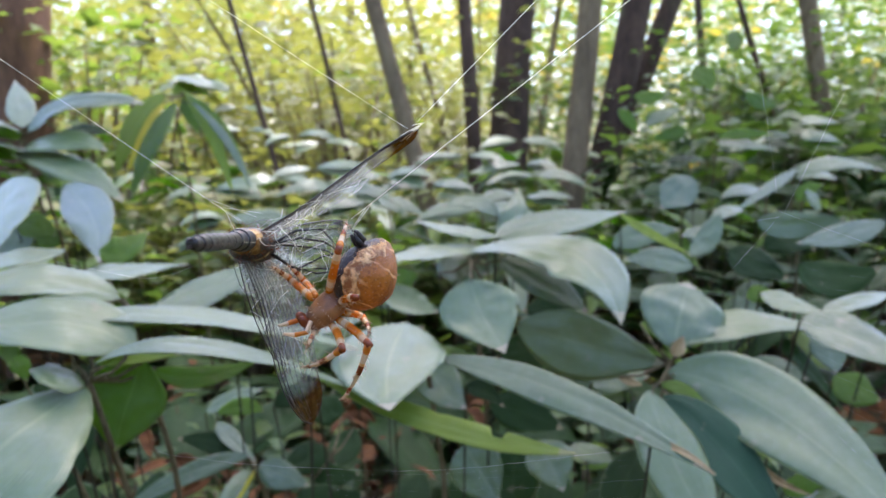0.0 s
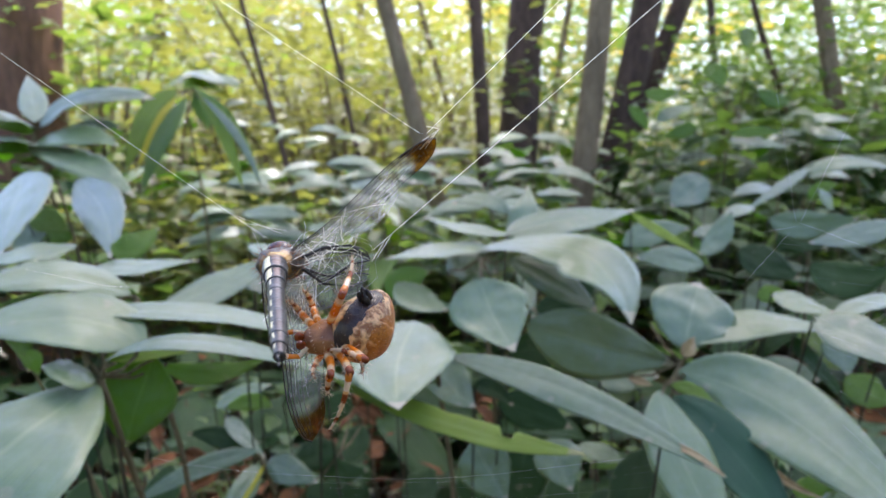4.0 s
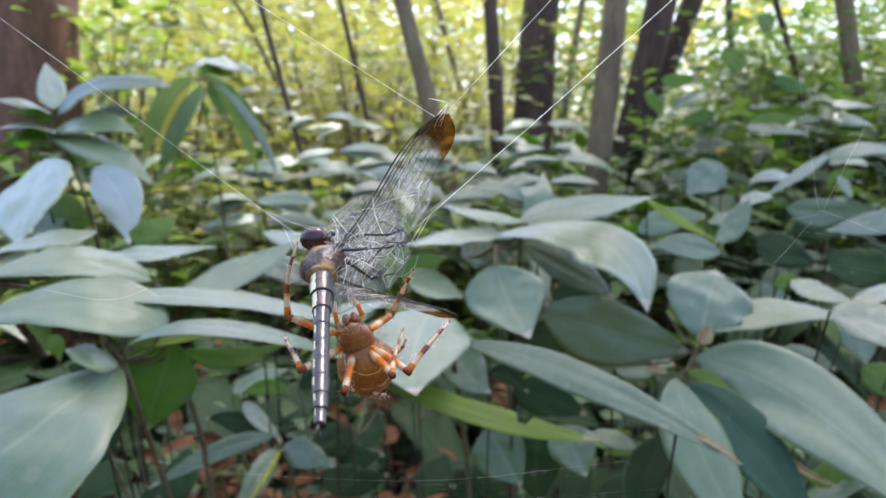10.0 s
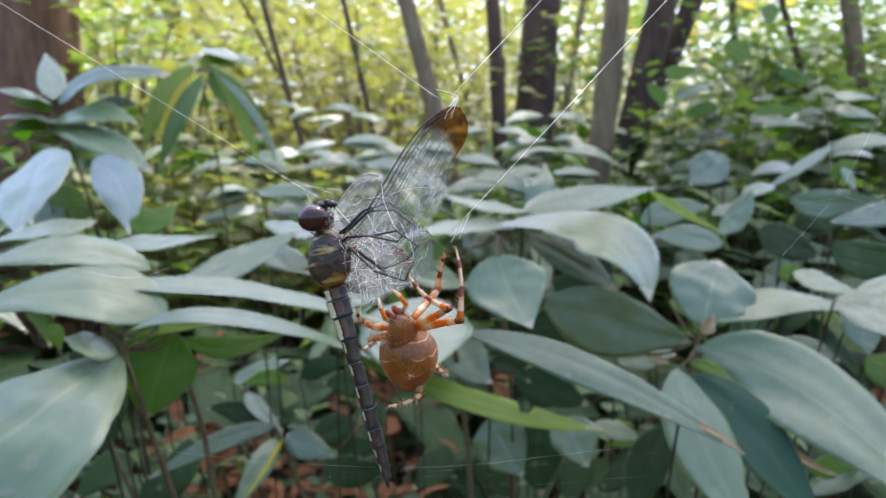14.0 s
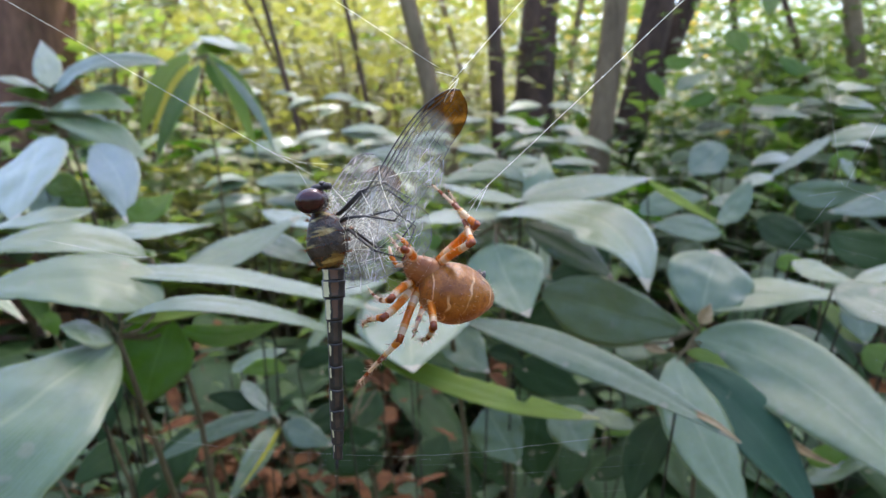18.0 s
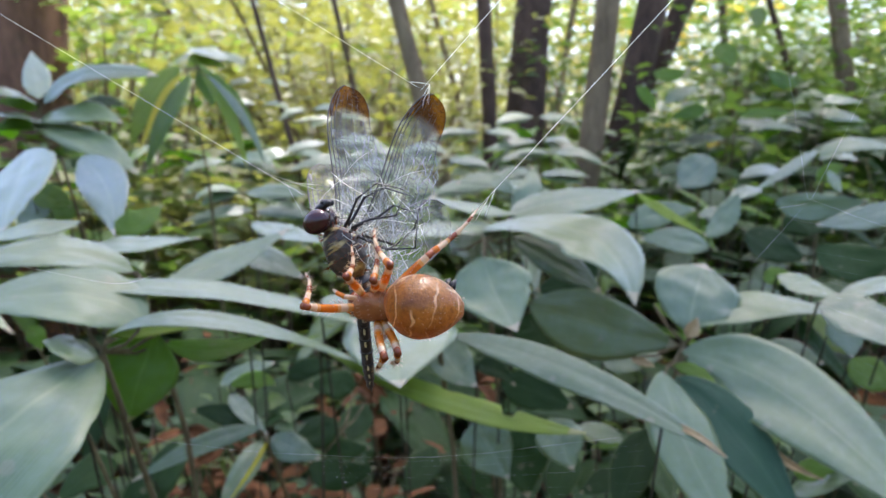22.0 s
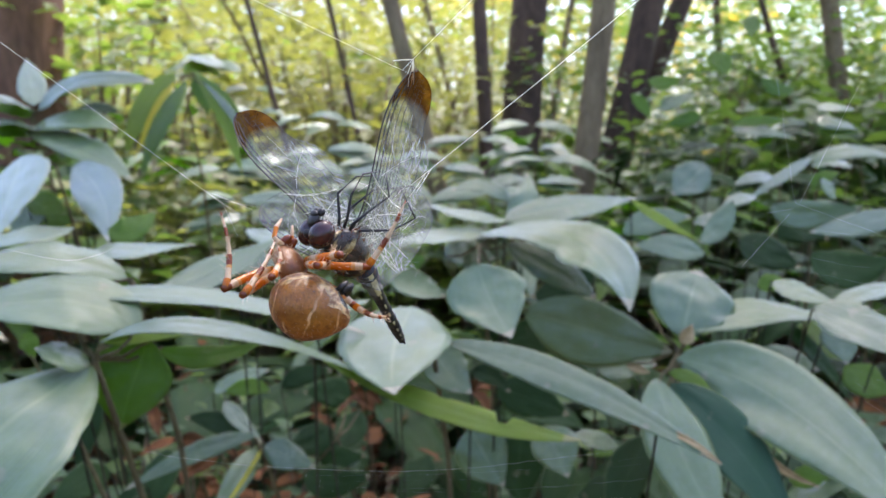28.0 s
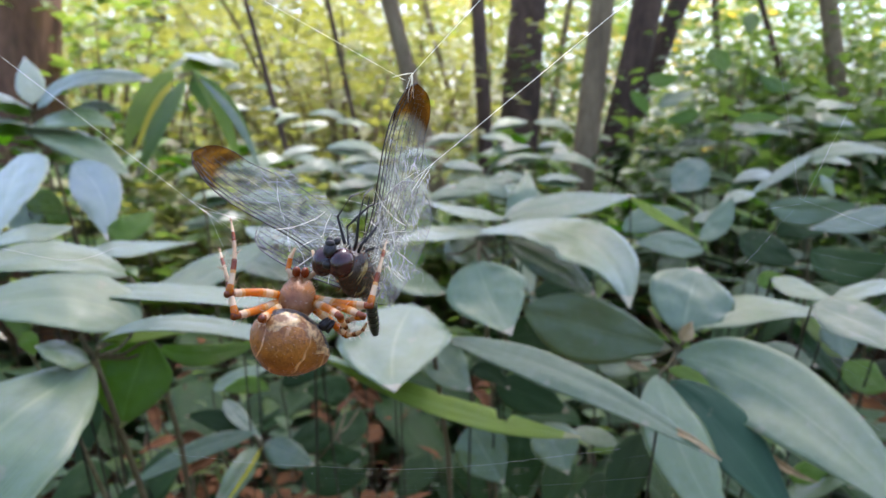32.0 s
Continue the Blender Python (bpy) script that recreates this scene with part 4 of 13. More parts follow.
def broad_blade(base, mid, tip, width, normal, full=0.4, fold=0.1, notch=None, turn=None, seed=0, steps=26, across=12):
    """A bamboo-grass blade through base, mid and tip: pleated along its veins, bowed across, a drawn-out point, frayed edges; its face turns from normal to turn."""
    rnd = random.Random(seed)
    b, t = Vector(base), Vector(tip)
    ctrl = 2 * Vector(mid) - (b + t) / 2
    first, last = Vector(normal).normalized(), Vector(turn or normal).normalized()
    phase, lop, bow = rnd.uniform(0, 6.28), rnd.uniform(0.92, 1.08), rnd.uniform(0.04, 0.12)
    bite = rnd.random() < 0.3
    bite_s, bite_v = rnd.uniform(0.35, 0.85), rnd.choice((-1, 1))
    top, uvs = [], []
    for i in range(steps + 1):
        s = i / steps
        p = (1 - s) ** 2 * b + 2 * s * (1 - s) * ctrl + s * s * t
        tan = (2 * (1 - s) * (ctrl - b) + 2 * s * (t - ctrl)).normalized()
        side = tan.cross(first.lerp(last, s * s * (3 - 2 * s))).normalized()
        nor = side.cross(tan)
        q = s / full if s < full else (s - full) / (1 - full)
        w = width / 2 * (math.sin(math.pi / 2 * q) ** 0.75 if s < full else (1 - q * q) * (1 - 0.3 * q ** 3)) + 0.0004
        for j in range(across + 1):
            v = 2 * j / across - 1
            edge = w * (lop if v > 0 else 2 - lop)
            if notch and v < -0.2 and abs(s - notch) < 0.03:
                edge *= 0.3 if abs(s - notch) < 0.018 else 0.6
            if bite and v * bite_v > 0.8:
                edge *= 1 - 0.16 * math.exp(-((s - bite_s) / 0.03) ** 2)
            edge *= 1 + 0.045 * abs(v) * noise.noise(Vector((s * 13 + phase, v * 1.5, seed % 97)))
            lift = fold * abs(v) * w - bow * v * v * w + 0.05 * w * v * v * math.sin(8 * s + phase + 2.0 * v)
            lift += 0.016 * w * math.sin(v * 19 + phase) + 0.075 * w * noise.noise(Vector((s * 5, v * 2.2 + phase, seed % 89)))
            top.append(p + side * (v * edge) + nor * lift)
            uvs.append((s, 0.5 + v / 2))
    n, count = across + 1, len(top)
    low = [p - first.lerp(last, 0.5) * 0.00035 for p in top]
    faces = []
    for i in range(steps):
        for j in range(across):
            a = i * n + j
            faces.append((a, a + 1, a + n + 1, a + n))
            faces.append((count + a, count + a + n, count + a + n + 1, count + a + 1))
        for j, flip in ((0, 1), (across, 0)):
            a = i * n + j
            q = (a, a + n, count + a + n, count + a)
            faces.append(q if flip else q[::-1])
    return top + low, faces, [0] * len(faces), uvs + uvs


def near_leaf(plant, node, base, mid, tip, width, normal, mat, full=0.4, fold=0.1, notch=None, turn=None):
    o = plant.matrix_basis.translation
    seed = int(abs(base[0] * 7919 + tip[2] * 1049) * 100) % 9999
    v, f, m, uv = broad_blade(Vector(base) - o, Vector(mid) - o, Vector(tip) - o, width, normal, full, fold, notch, turn, seed, 60 if notch else 26)
    leafob = part("leaf_blade", mesh_of("leaf_blade", v, f, [mat], m, uv), plant)
    a, b = Vector(node) - o, Vector(base) - o
    end = b + (Vector(tip) - Vector(base)) * 0.03
    if (a - b).length < 0.075:
        c = (a + b) / 2 + Vector((0, 0, -0.004))
        v, f, m = tube([a, a.lerp(c, 0.6), c, c.lerp(b, 0.6), end], [0.0012, 0.0011, 0.001, 0.0009, 0.0008], 6)
        part("leaf_stalk", mesh_of("leaf_stalk", v, f, [STEM], m), plant)
    else:
        # a shoot of its own from the ground
        low = Vector((b.x * 0.7, b.y * 0.7 + 0.07, -0.02))
        v, f, m = tube([low, low.lerp(b, 0.35) + Vector((0, 0.012, 0)), low.lerp(b, 0.7) + Vector((0, 0.014, 0)), low.lerp(b, 0.92) + Vector((0, 0.006, 0)), b, end], [0.0009, 0.0008, 0.0008, 0.0008, 0.0008, 0.0008], 6)
        part("culm", mesh_of("culm", v, f, [SHOOT], m), plant)
    return leafob


# leaves by the camera; dark blades among the lower ones paint in shade
node = (-0.1681, 0.3492, 0.5403)
plant = near_plant(node, (-0.138, 0.409, 0.000), "plant with large grey-green leaves spreading from its top")
near_leaf(plant, node, (-0.1707, 0.3490, 0.5385), (-0.1907, 0.2910, 0.5202), (-0.2262, 0.2723, 0.4934), 0.0893, (0.00, -0.54, 0.84), LEAF, 0.65, 0.05, turn=(-0.29, -0.91, 0.29))
near_leaf(plant, node, (-0.1518, 0.3658, 0.5514), (-0.1888, 0.3587, 0.5684), (-0.2420, 0.3383, 0.5625), 0.0493, (0.00, -0.40, 0.92), LEAF)
near_leaf(plant, node, (-0.1683, 0.3460, 0.5389), (-0.1793, 0.3401, 0.5460), (-0.1902, 0.3358, 0.5502), 0.0265, (0.00, -0.21, 0.98), LEAF)
near_leaf(plant, node, (-0.1942, 0.3689, 0.5686), (-0.1188, 0.3972, 0.5610), (-0.0366, 0.4226, 0.5348), 0.0277, (0.00, -0.21, 0.98), LEAF, 0.50, 0.10)
near_leaf(plant, node, (-0.1615, 0.3406, 0.5506), (-0.1034, 0.3556, 0.5548), (-0.0134, 0.4124, 0.5015), 0.0198, (0.00, -0.21, 0.98), LEAF, 0.50, 0.10)
near_leaf(plant, node, (-0.0665, 0.4114, 0.5247), (0.0139, 0.3864, 0.4986), (0.0876, 0.3688, 0.4881), 0.0156, (0.00, -0.60, 0.80), LEAF_LIME, 0.55, 0.05, 0.70)
near_leaf(plant, node, (-0.1505, 0.3747, 0.5433), (-0.1575, 0.3663, 0.5198), (-0.1613, 0.3582, 0.4987), 0.0420, (0.10, -0.94, 0.31), LEAF_GREEN, 0.36, 0.15)
near_leaf(plant, node, (-0.1682, 0.3554, 0.5481), (-0.1518, 0.3654, 0.5484), (-0.1296, 0.3750, 0.5465), 0.0095, (0.00, -0.86, 0.51), LEAF_LIME)
near_leaf(plant, node, (-0.1491, 0.3838, 0.5362), (-0.1285, 0.4022, 0.5253), (-0.0981, 0.4227, 0.5300), 0.0126, (0.00, -0.86, 0.51), LEAF_GREEN, 0.40, 0.20)
node = (-0.1914, 0.4489, 0.5633)
plant = near_plant(node, (-0.161, 0.509, 0.000), "bamboo grass with wide grey leaves lying flat")
near_leaf(plant, node, (-0.1940, 0.4491, 0.5641), (-0.2337, 0.4315, 0.5787), (-0.2759, 0.4010, 0.5738), 0.0392, (0.00, -0.40, 0.92), LEAF)
near_leaf(plant, node, (-0.2824, 0.5544, 0.5853), (-0.3029, 0.5238, 0.5818), (-0.3380, 0.5028, 0.5736), 0.0426, (0.00, -0.21, 0.98), LEAF)
near_leaf(plant, node, (-0.2328, 0.4711, 0.5727), (-0.2113, 0.5015, 0.5754), (-0.1800, 0.5413, 0.5738), 0.0371, (0.00, -0.21, 0.98), LEAF)
near_leaf(plant, node, (-0.1847, 0.4671, 0.5502), (-0.1519, 0.4987, 0.5616), (-0.1094, 0.5316, 0.5824), 0.0345, (0.00, -0.40, 0.92), LEAF)
near_leaf(plant, node, (-0.1519, 0.5491, 0.5606), (-0.1269, 0.5380, 0.5558), (-0.0985, 0.5259, 0.5447), 0.0245, (0.00, -0.60, 0.80), LEAF)
near_leaf(plant, node, (-0.2767, 0.6039, 0.5788), (-0.2570, 0.6038, 0.5799), (-0.2430, 0.6258, 0.5928), 0.0274, (0.00, -0.86, 0.51), LEAF_GREEN)
near_leaf(plant, node, (-0.1618, 0.6225, 0.5772), (-0.1270, 0.6007, 0.5699), (-0.0870, 0.5792, 0.5642), 0.0316, (0.00, -0.21, 0.98), LEAF)
near_leaf(plant, node, (-0.2316, 0.4992, 0.5579), (-0.2173, 0.4984, 0.5540), (-0.2038, 0.4974, 0.5480), 0.0106, (0.00, -0.86, 0.51), LEAF_GREEN)
node = (0.0017, 0.4633, 0.5397)
plant = near_plant(node, (0.032, 0.523, 0.000), "plant with a pale heart-shaped leaf hanging down")
near_leaf(plant, node, (-0.0079, 0.4638, 0.5424), (-0.0178, 0.4116, 0.5304), (-0.0153, 0.3593, 0.5180), 0.0704, (-0.05, -0.42, 0.91), LEAF, 0.38, 0.06, turn=(0.00, -0.78, 0.62))
near_leaf(plant, node, (0.0130, 0.4407, 0.5244), (0.0881, 0.4073, 0.5099), (0.1642, 0.3612, 0.4773), 0.0215, (0.00, -0.76, 0.65), LEAF, 0.42, 0.10)
near_leaf(plant, node, (0.0036, 0.4893, 0.5106), (0.0137, 0.4767, 0.4944), (0.0325, 0.4644, 0.4805), 0.0344, (0.00, -0.60, 0.80), LEAF)
near_leaf(plant, node, (0.0347, 0.5050, 0.4822), (0.0475, 0.4949, 0.4833), (0.0610, 0.4833, 0.4745), 0.0145, (0.00, -0.86, 0.51), LEAF_DARK_SHADED, 0.40, 0.30)
near_leaf(plant, node, (-0.0265, 0.5566, 0.5529), (-0.0079, 0.5445, 0.5413), (0.0144, 0.5332, 0.5347), 0.0324, (0.00, -0.40, 0.92), LEAF)
near_leaf(plant, node, (-0.0336, 0.5940, 0.5316), (-0.0214, 0.5960, 0.5462), (0.0006, 0.5971, 0.5560), 0.0311, (0.00, -0.86, 0.51), LEAF_GREEN)
near_leaf(plant, node, (-0.0751, 0.4636, 0.5355), (-0.0612, 0.4741, 0.5391), (-0.0414, 0.4941, 0.5395), 0.0220, (0.00, -0.21, 0.98), LEAF)
node = (0.0421, 0.5585, 0.5714)
plant = near_plant(node, (0.072, 0.618, 0.000), "broad grey-green leaves fanning out over the undergrowth")
near_leaf(plant, node, (0.0374, 0.4972, 0.5666), (0.0448, 0.4837, 0.5445), (0.0587, 0.4599, 0.5214), 0.0585, (0.10, -0.80, 0.60), LEAF, 0.42, 0.14)
near_leaf(plant, node, (0.0404, 0.5696, 0.5783), (0.1202, 0.5384, 0.5789), (0.1475, 0.4908, 0.5324), 0.0678, (0.00, -0.20, 0.98), LEAF, 0.60, 0.10, turn=(0.51, -0.79, 0.33))
near_leaf(plant, node, (0.0671, 0.5781, 0.5697), (0.1058, 0.5646, 0.5501), (0.1375, 0.5511, 0.5293), 0.0282, (0.00, -0.86, 0.51), LEAF)
near_leaf(plant, node, (0.0668, 0.6008, 0.5864), (0.1258, 0.6419, 0.5961), (0.2174, 0.7222, 0.6000), 0.0366, (0.00, -0.60, 0.80), LEAF)
near_leaf(plant, node, (0.0600, 0.5793, 0.5772), (0.0194, 0.5697, 0.5773), (-0.0350, 0.5496, 0.5732), 0.0353, (0.00, -0.21, 0.98), LEAF)
near_leaf(plant, node, (0.0717, 0.6009, 0.5874), (0.0348, 0.6020, 0.5921), (-0.0022, 0.6239, 0.6001), 0.0291, (0.00, -0.21, 0.98), LEAF)
near_leaf(plant, node, (0.0802, 0.5601, 0.5172), (0.1362, 0.5472, 0.5030), (0.1921, 0.5248, 0.4928), 0.0542, (0.00, -1.00, 0.10), LEAF)
near_leaf(plant, node, (0.0852, 0.7532, 0.5930), (0.0606, 0.7558, 0.6087), (0.0235, 0.7456, 0.6054), 0.0255, (0.00, -0.60, 0.80), LEAF)
near_leaf(plant, node, (0.0791, 0.7198, 0.5719), (0.0996, 0.7232, 0.5964), (0.1065, 0.7575, 0.6247), 0.0270, (0.00, -0.86, 0.51), LEAF)
near_leaf(plant, node, (0.0918, 0.6597, 0.5767), (0.1161, 0.6600, 0.5806), (0.1458, 0.6599, 0.5828), 0.0094, (0.00, -0.86, 0.51), LEAF_GREEN)
near_leaf(plant, node, (0.0153, 0.5970, 0.5561), (0.0350, 0.5975, 0.5610), (0.0595, 0.5961, 0.5539), 0.0346, (0.00, -0.60, 0.80), LEAF)
near_leaf(plant, node, (0.0696, 0.5856, 0.4835), (0.0990, 0.5860, 0.4886), (0.1334, 0.5849, 0.4839), 0.0303, (0.00, -0.86, 0.51), LEAF_DARK_SHADED)
near_leaf(plant, node, (0.0562, 0.5416, 0.4582), (0.0823, 0.5304, 0.4528), (0.1119, 0.5186, 0.4434), 0.0319, (0.00, -0.86, 0.51), LEAF_DARK_SHADED)
node = (0.1835, 0.4864, 0.5055)
plant = near_plant(node, (0.214, 0.546, 0.000), "plant with broad grey-green leaves around a brown node")
near_leaf(plant, node, (0.1846, 0.4828, 0.5153), (0.1922, 0.4959, 0.5368), (0.2073, 0.5191, 0.5583), 0.0605, (-0.11, -0.80, 0.59), LEAF, 0.62, 0.16)
near_leaf(plant, node, (0.1902, 0.4834, 0.5202), (0.2386, 0.4898, 0.5337), (0.2941, 0.4783, 0.5284), 0.0315, (0.00, -0.40, 0.92), LEAF)
near_leaf(plant, node, (0.2685, 0.4702, 0.5400), (0.2915, 0.4484, 0.5313), (0.3186, 0.4157, 0.5175), 0.0410, (0.00, -0.60, 0.80), LEAF)
near_leaf(plant, node, (0.2745, 0.5417, 0.5455), (0.2926, 0.5304, 0.5387), (0.3142, 0.5192, 0.5332), 0.0277, (0.00, -0.40, 0.92), LEAF)
near_leaf(plant, node, (0.3788, 0.5402, 0.5443), (0.3350, 0.5198, 0.5393), (0.3011, 0.5087, 0.5298), 0.0222, (0.00, -0.21, 0.98), LEAF)
near_leaf(plant, node, (0.1780, 0.4758, 0.5016), (0.2288, 0.4227, 0.4884), (0.2679, 0.3350, 0.4455), 0.0566, (0.10, -0.97, 0.24), LEAF, 0.45, 0.08)
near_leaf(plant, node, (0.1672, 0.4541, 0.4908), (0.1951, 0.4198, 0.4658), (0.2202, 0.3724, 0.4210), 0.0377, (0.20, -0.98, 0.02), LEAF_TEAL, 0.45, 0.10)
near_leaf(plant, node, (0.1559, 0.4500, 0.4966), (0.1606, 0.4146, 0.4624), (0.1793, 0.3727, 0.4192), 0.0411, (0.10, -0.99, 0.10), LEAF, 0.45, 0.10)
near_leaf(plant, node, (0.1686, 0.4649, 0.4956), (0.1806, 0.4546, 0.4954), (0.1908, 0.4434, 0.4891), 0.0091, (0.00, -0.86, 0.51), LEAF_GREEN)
near_leaf(plant, node, (0.1613, 0.4774, 0.4427), (0.1402, 0.4547, 0.4236), (0.1246, 0.4308, 0.3975), 0.0286, (0.00, -0.86, 0.51), LEAF_DARK_SHADED)
near_leaf(plant, node, (0.1809, 0.4744, 0.5131), (0.1832, 0.4752, 0.5191), (0.1880, 0.4763, 0.5270), 0.0104, (0.00, -0.99, 0.15), DRY_TAN, 0.40, 0.50)
near_leaf(plant, node, (0.1349, 0.3833, 0.4876), (0.1476, 0.3729, 0.4872), (0.1636, 0.3613, 0.4779), 0.0030, (0.00, -0.86, 0.51), DRY_TAN, 0.40, 0.50)
near_leaf(plant, node, (0.2257, 0.4473, 0.4497), (0.2372, 0.4355, 0.4391), (0.2562, 0.4242, 0.4324), 0.0048, (0.00, -0.86, 0.51), DRY_TAN, 0.40, 0.40)
near_leaf(plant, node, (0.2739, 0.4902, 0.4014), (0.2909, 0.4909, 0.4078), (0.3164, 0.4915, 0.4142), 0.0155, (0.00, -0.86, 0.51), LEAF_GREEN)
near_leaf(plant, node, (0.2799, 0.5076, 0.3831), (0.2910, 0.4892, 0.3964), (0.3086, 0.4710, 0.4111), 0.0314, (0.00, -0.40, 0.92), LEAF)
near_leaf(plant, node, (0.2806, 0.5804, 0.4652), (0.3049, 0.5710, 0.4722), (0.3283, 0.5598, 0.4669), 0.0250, (0.00, -0.86, 0.51), LEAF)
near_leaf(plant, node, (0.1797, 0.5492, 0.5200), (0.1878, 0.5384, 0.5157), (0.1956, 0.5267, 0.5059), 0.0090, (0.00, -0.86, 0.51), LEAF_GREEN)
near_leaf(plant, node, (0.2972, 0.6094, 0.5269), (0.3088, 0.6100, 0.5320), (0.3199, 0.6103, 0.5346), 0.0152, (0.00, -0.86, 0.51), LEAF_GREEN)
near_leaf(plant, node, (0.3640, 0.5794, 0.4657), (0.3750, 0.5675, 0.4545), (0.3901, 0.5563, 0.4485), 0.0329, (0.00, -0.86, 0.51), LEAF_GREEN)
near_leaf(plant, node, (0.3205, 0.5368, 0.5164), (0.3236, 0.5245, 0.5013), (0.3221, 0.5123, 0.4869), 0.0287, (0.00, -0.60, 0.80), LEAF)
near_leaf(plant, node, (0.3891, 0.6923, 0.5484), (0.4175, 0.6796, 0.5333), (0.4615, 0.6709, 0.5462), 0.0432, (0.00, -0.86, 0.51), LEAF_DARK_SHADED)
near_leaf(plant, node, (0.1482, 0.5812, 0.4597), (0.1699, 0.5720, 0.4677), (0.1932, 0.5620, 0.4709), 0.0359, (0.00, -0.60, 0.80), LEAF)
near_leaf(plant, node, (0.1587, 0.5335, 0.4799), (0.1677, 0.5328, 0.4764), (0.1776, 0.5323, 0.4733), 0.0066, (0.00, -0.86, 0.51), DRY_TAN, 0.40, 0.40)
node = (-0.5290, 0.9474, 0.6942)
plant = near_plant(node, (-0.499, 1.007, 0.000), "bamboo grass with upright and arching grey leaves")
near_leaf(plant, node, (-0.5276, 0.9488, 0.7039), (-0.5614, 1.0051, 0.7398), (-0.6092, 1.0826, 0.7818), 0.0365, (0.10, -0.56, 0.82), LEAF_GLOSS, 0.40, 0.05)
near_leaf(plant, node, (-0.5215, 0.9479, 0.6979), (-0.4615, 0.9529, 0.7369), (-0.3674, 0.9513, 0.7345), 0.0950, (0.00, -0.40, 0.92), LEAF_GLOSS, 0.45, 0.10)
near_leaf(plant, node, (-0.5275, 0.9475, 0.6949), (-0.5469, 0.9295, 0.7083), (-0.5850, 0.9108, 0.7152), 0.0800, (0.00, -0.21, 0.98), LEAF)
near_leaf(plant, node, (-0.5406, 0.9674, 0.6914), (-0.5577, 0.9585, 0.6983), (-0.5892, 0.9492, 0.7013), 0.0191, (0.00, -0.86, 0.51), LEAF_GREEN)
near_leaf(plant, node, (-0.5188, 0.9237, 0.6713), (-0.4554, 0.9047, 0.6846), (-0.3872, 0.8815, 0.6701), 0.0467, (0.00, -0.60, 0.80), LEAF_GLOSS)
near_leaf(plant, node, (-0.5247, 0.9237, 0.6705), (-0.4308, 0.8791, 0.6504), (-0.3500, 0.8315, 0.6081), 0.0463, (0.00, -0.51, 0.86), LEAF_GLOSS)
near_leaf(plant, node, (-0.5289, 0.9434, 0.6666), (-0.5394, 0.9239, 0.6712), (-0.5705, 0.9024, 0.6598), 0.0293, (0.00, -0.86, 0.51), LEAF_GREEN)
near_leaf(plant, node, (-0.5142, 1.0293, 0.7026), (-0.4815, 1.0294, 0.7060), (-0.4487, 1.0279, 0.6981), 0.0277, (0.00, -0.60, 0.80), LEAF_DARK_SHADED)
near_leaf(plant, node, (-0.5173, 0.9237, 0.6713), (-0.5309, 0.9049, 0.6799), (-0.5578, 0.8744, 0.6765), 0.0721, (0.00, -0.21, 0.98), LEAF)
node = (-0.3892, 0.7344, 0.6318)
plant = near_plant(node, (-0.359, 0.794, 0.000), "bamboo grass with broad hanging grey leaves")
near_leaf(plant, node, (-0.4121, 0.8152, 0.6294), (-0.3371, 0.7192, 0.6018), (-0.2865, 0.6221, 0.5640), 0.0479, (0.05, -0.85, 0.53), LEAF, 0.38, 0.10)
near_leaf(plant, node, (-0.4484, 0.7765, 0.6387), (-0.4105, 0.6902, 0.6049), (-0.3772, 0.6033, 0.5662), 0.0769, (-0.05, -0.85, 0.53), LEAF)
near_leaf(plant, node, (-0.4420, 0.7694, 0.5907), (-0.4146, 0.7584, 0.5867), (-0.3878, 0.7466, 0.5775), 0.0289, (0.00, -0.86, 0.51), LEAF_GREEN)
near_leaf(plant, node, (-0.4411, 0.7913, 0.6019), (-0.4478, 0.7767, 0.5713), (-0.4543, 0.7632, 0.5476), 0.0404, (0.00, -0.86, 0.51), LEAF)
near_leaf(plant, node, (-0.4131, 0.8053, 0.5621), (-0.4360, 0.8065, 0.5685), (-0.4589, 0.8063, 0.5651), 0.0284, (0.00, -0.86, 0.51), LEAF_GREEN)
node = (-0.3808, 1.0968, 0.7599)
plant = near_plant(node, (-0.351, 1.157, 0.000), "bamboo grass with drooping yellow-edged leaves")
near_leaf(plant, node, (-0.3921, 1.0974, 0.7633), (-0.4186, 1.0498, 0.7125), (-0.4338, 0.9981, 0.6344), 0.0343, (0.28, -0.92, 0.28), LEAF_LIME)
near_leaf(plant, node, (-0.3883, 1.0851, 0.7486), (-0.3972, 1.0280, 0.7032), (-0.4064, 0.9675, 0.6349), 0.0123, (0.27, -0.91, 0.32), LEAF_YELLOW)
near_leaf(plant, node, (-0.3692, 1.0746, 0.7477), (-0.3779, 1.0056, 0.6902), (-0.3858, 0.9326, 0.6056), 0.0388, (-0.28, -0.95, 0.14), LEAF_GREEN)
near_leaf(plant, node, (-0.3958, 1.1075, 0.7626), (-0.4157, 1.0832, 0.7332), (-0.4430, 1.0579, 0.6963), 0.0266, (0.00, -0.60, 0.80), LEAF_GREEN)
near_leaf(plant, node, (-0.3635, 1.0976, 0.7669), (-0.3015, 1.0263, 0.6996), (-0.2544, 0.9518, 0.6092), 0.0221, (-0.19, -0.95, 0.24), LEAF_LIME)
near_leaf(plant, node, (-0.3506, 1.0759, 0.7579), (-0.2794, 1.0057, 0.6987), (-0.2263, 0.9324, 0.6176), 0.0176, (-0.41, -0.62, 0.67), LEAF_GREEN)
near_leaf(plant, node, (-0.3370, 1.0537, 0.7459), (-0.2657, 0.9828, 0.6822), (-0.2191, 0.9117, 0.6146), 0.0110, (-0.41, -0.62, 0.67), LEAF_GLOSS)
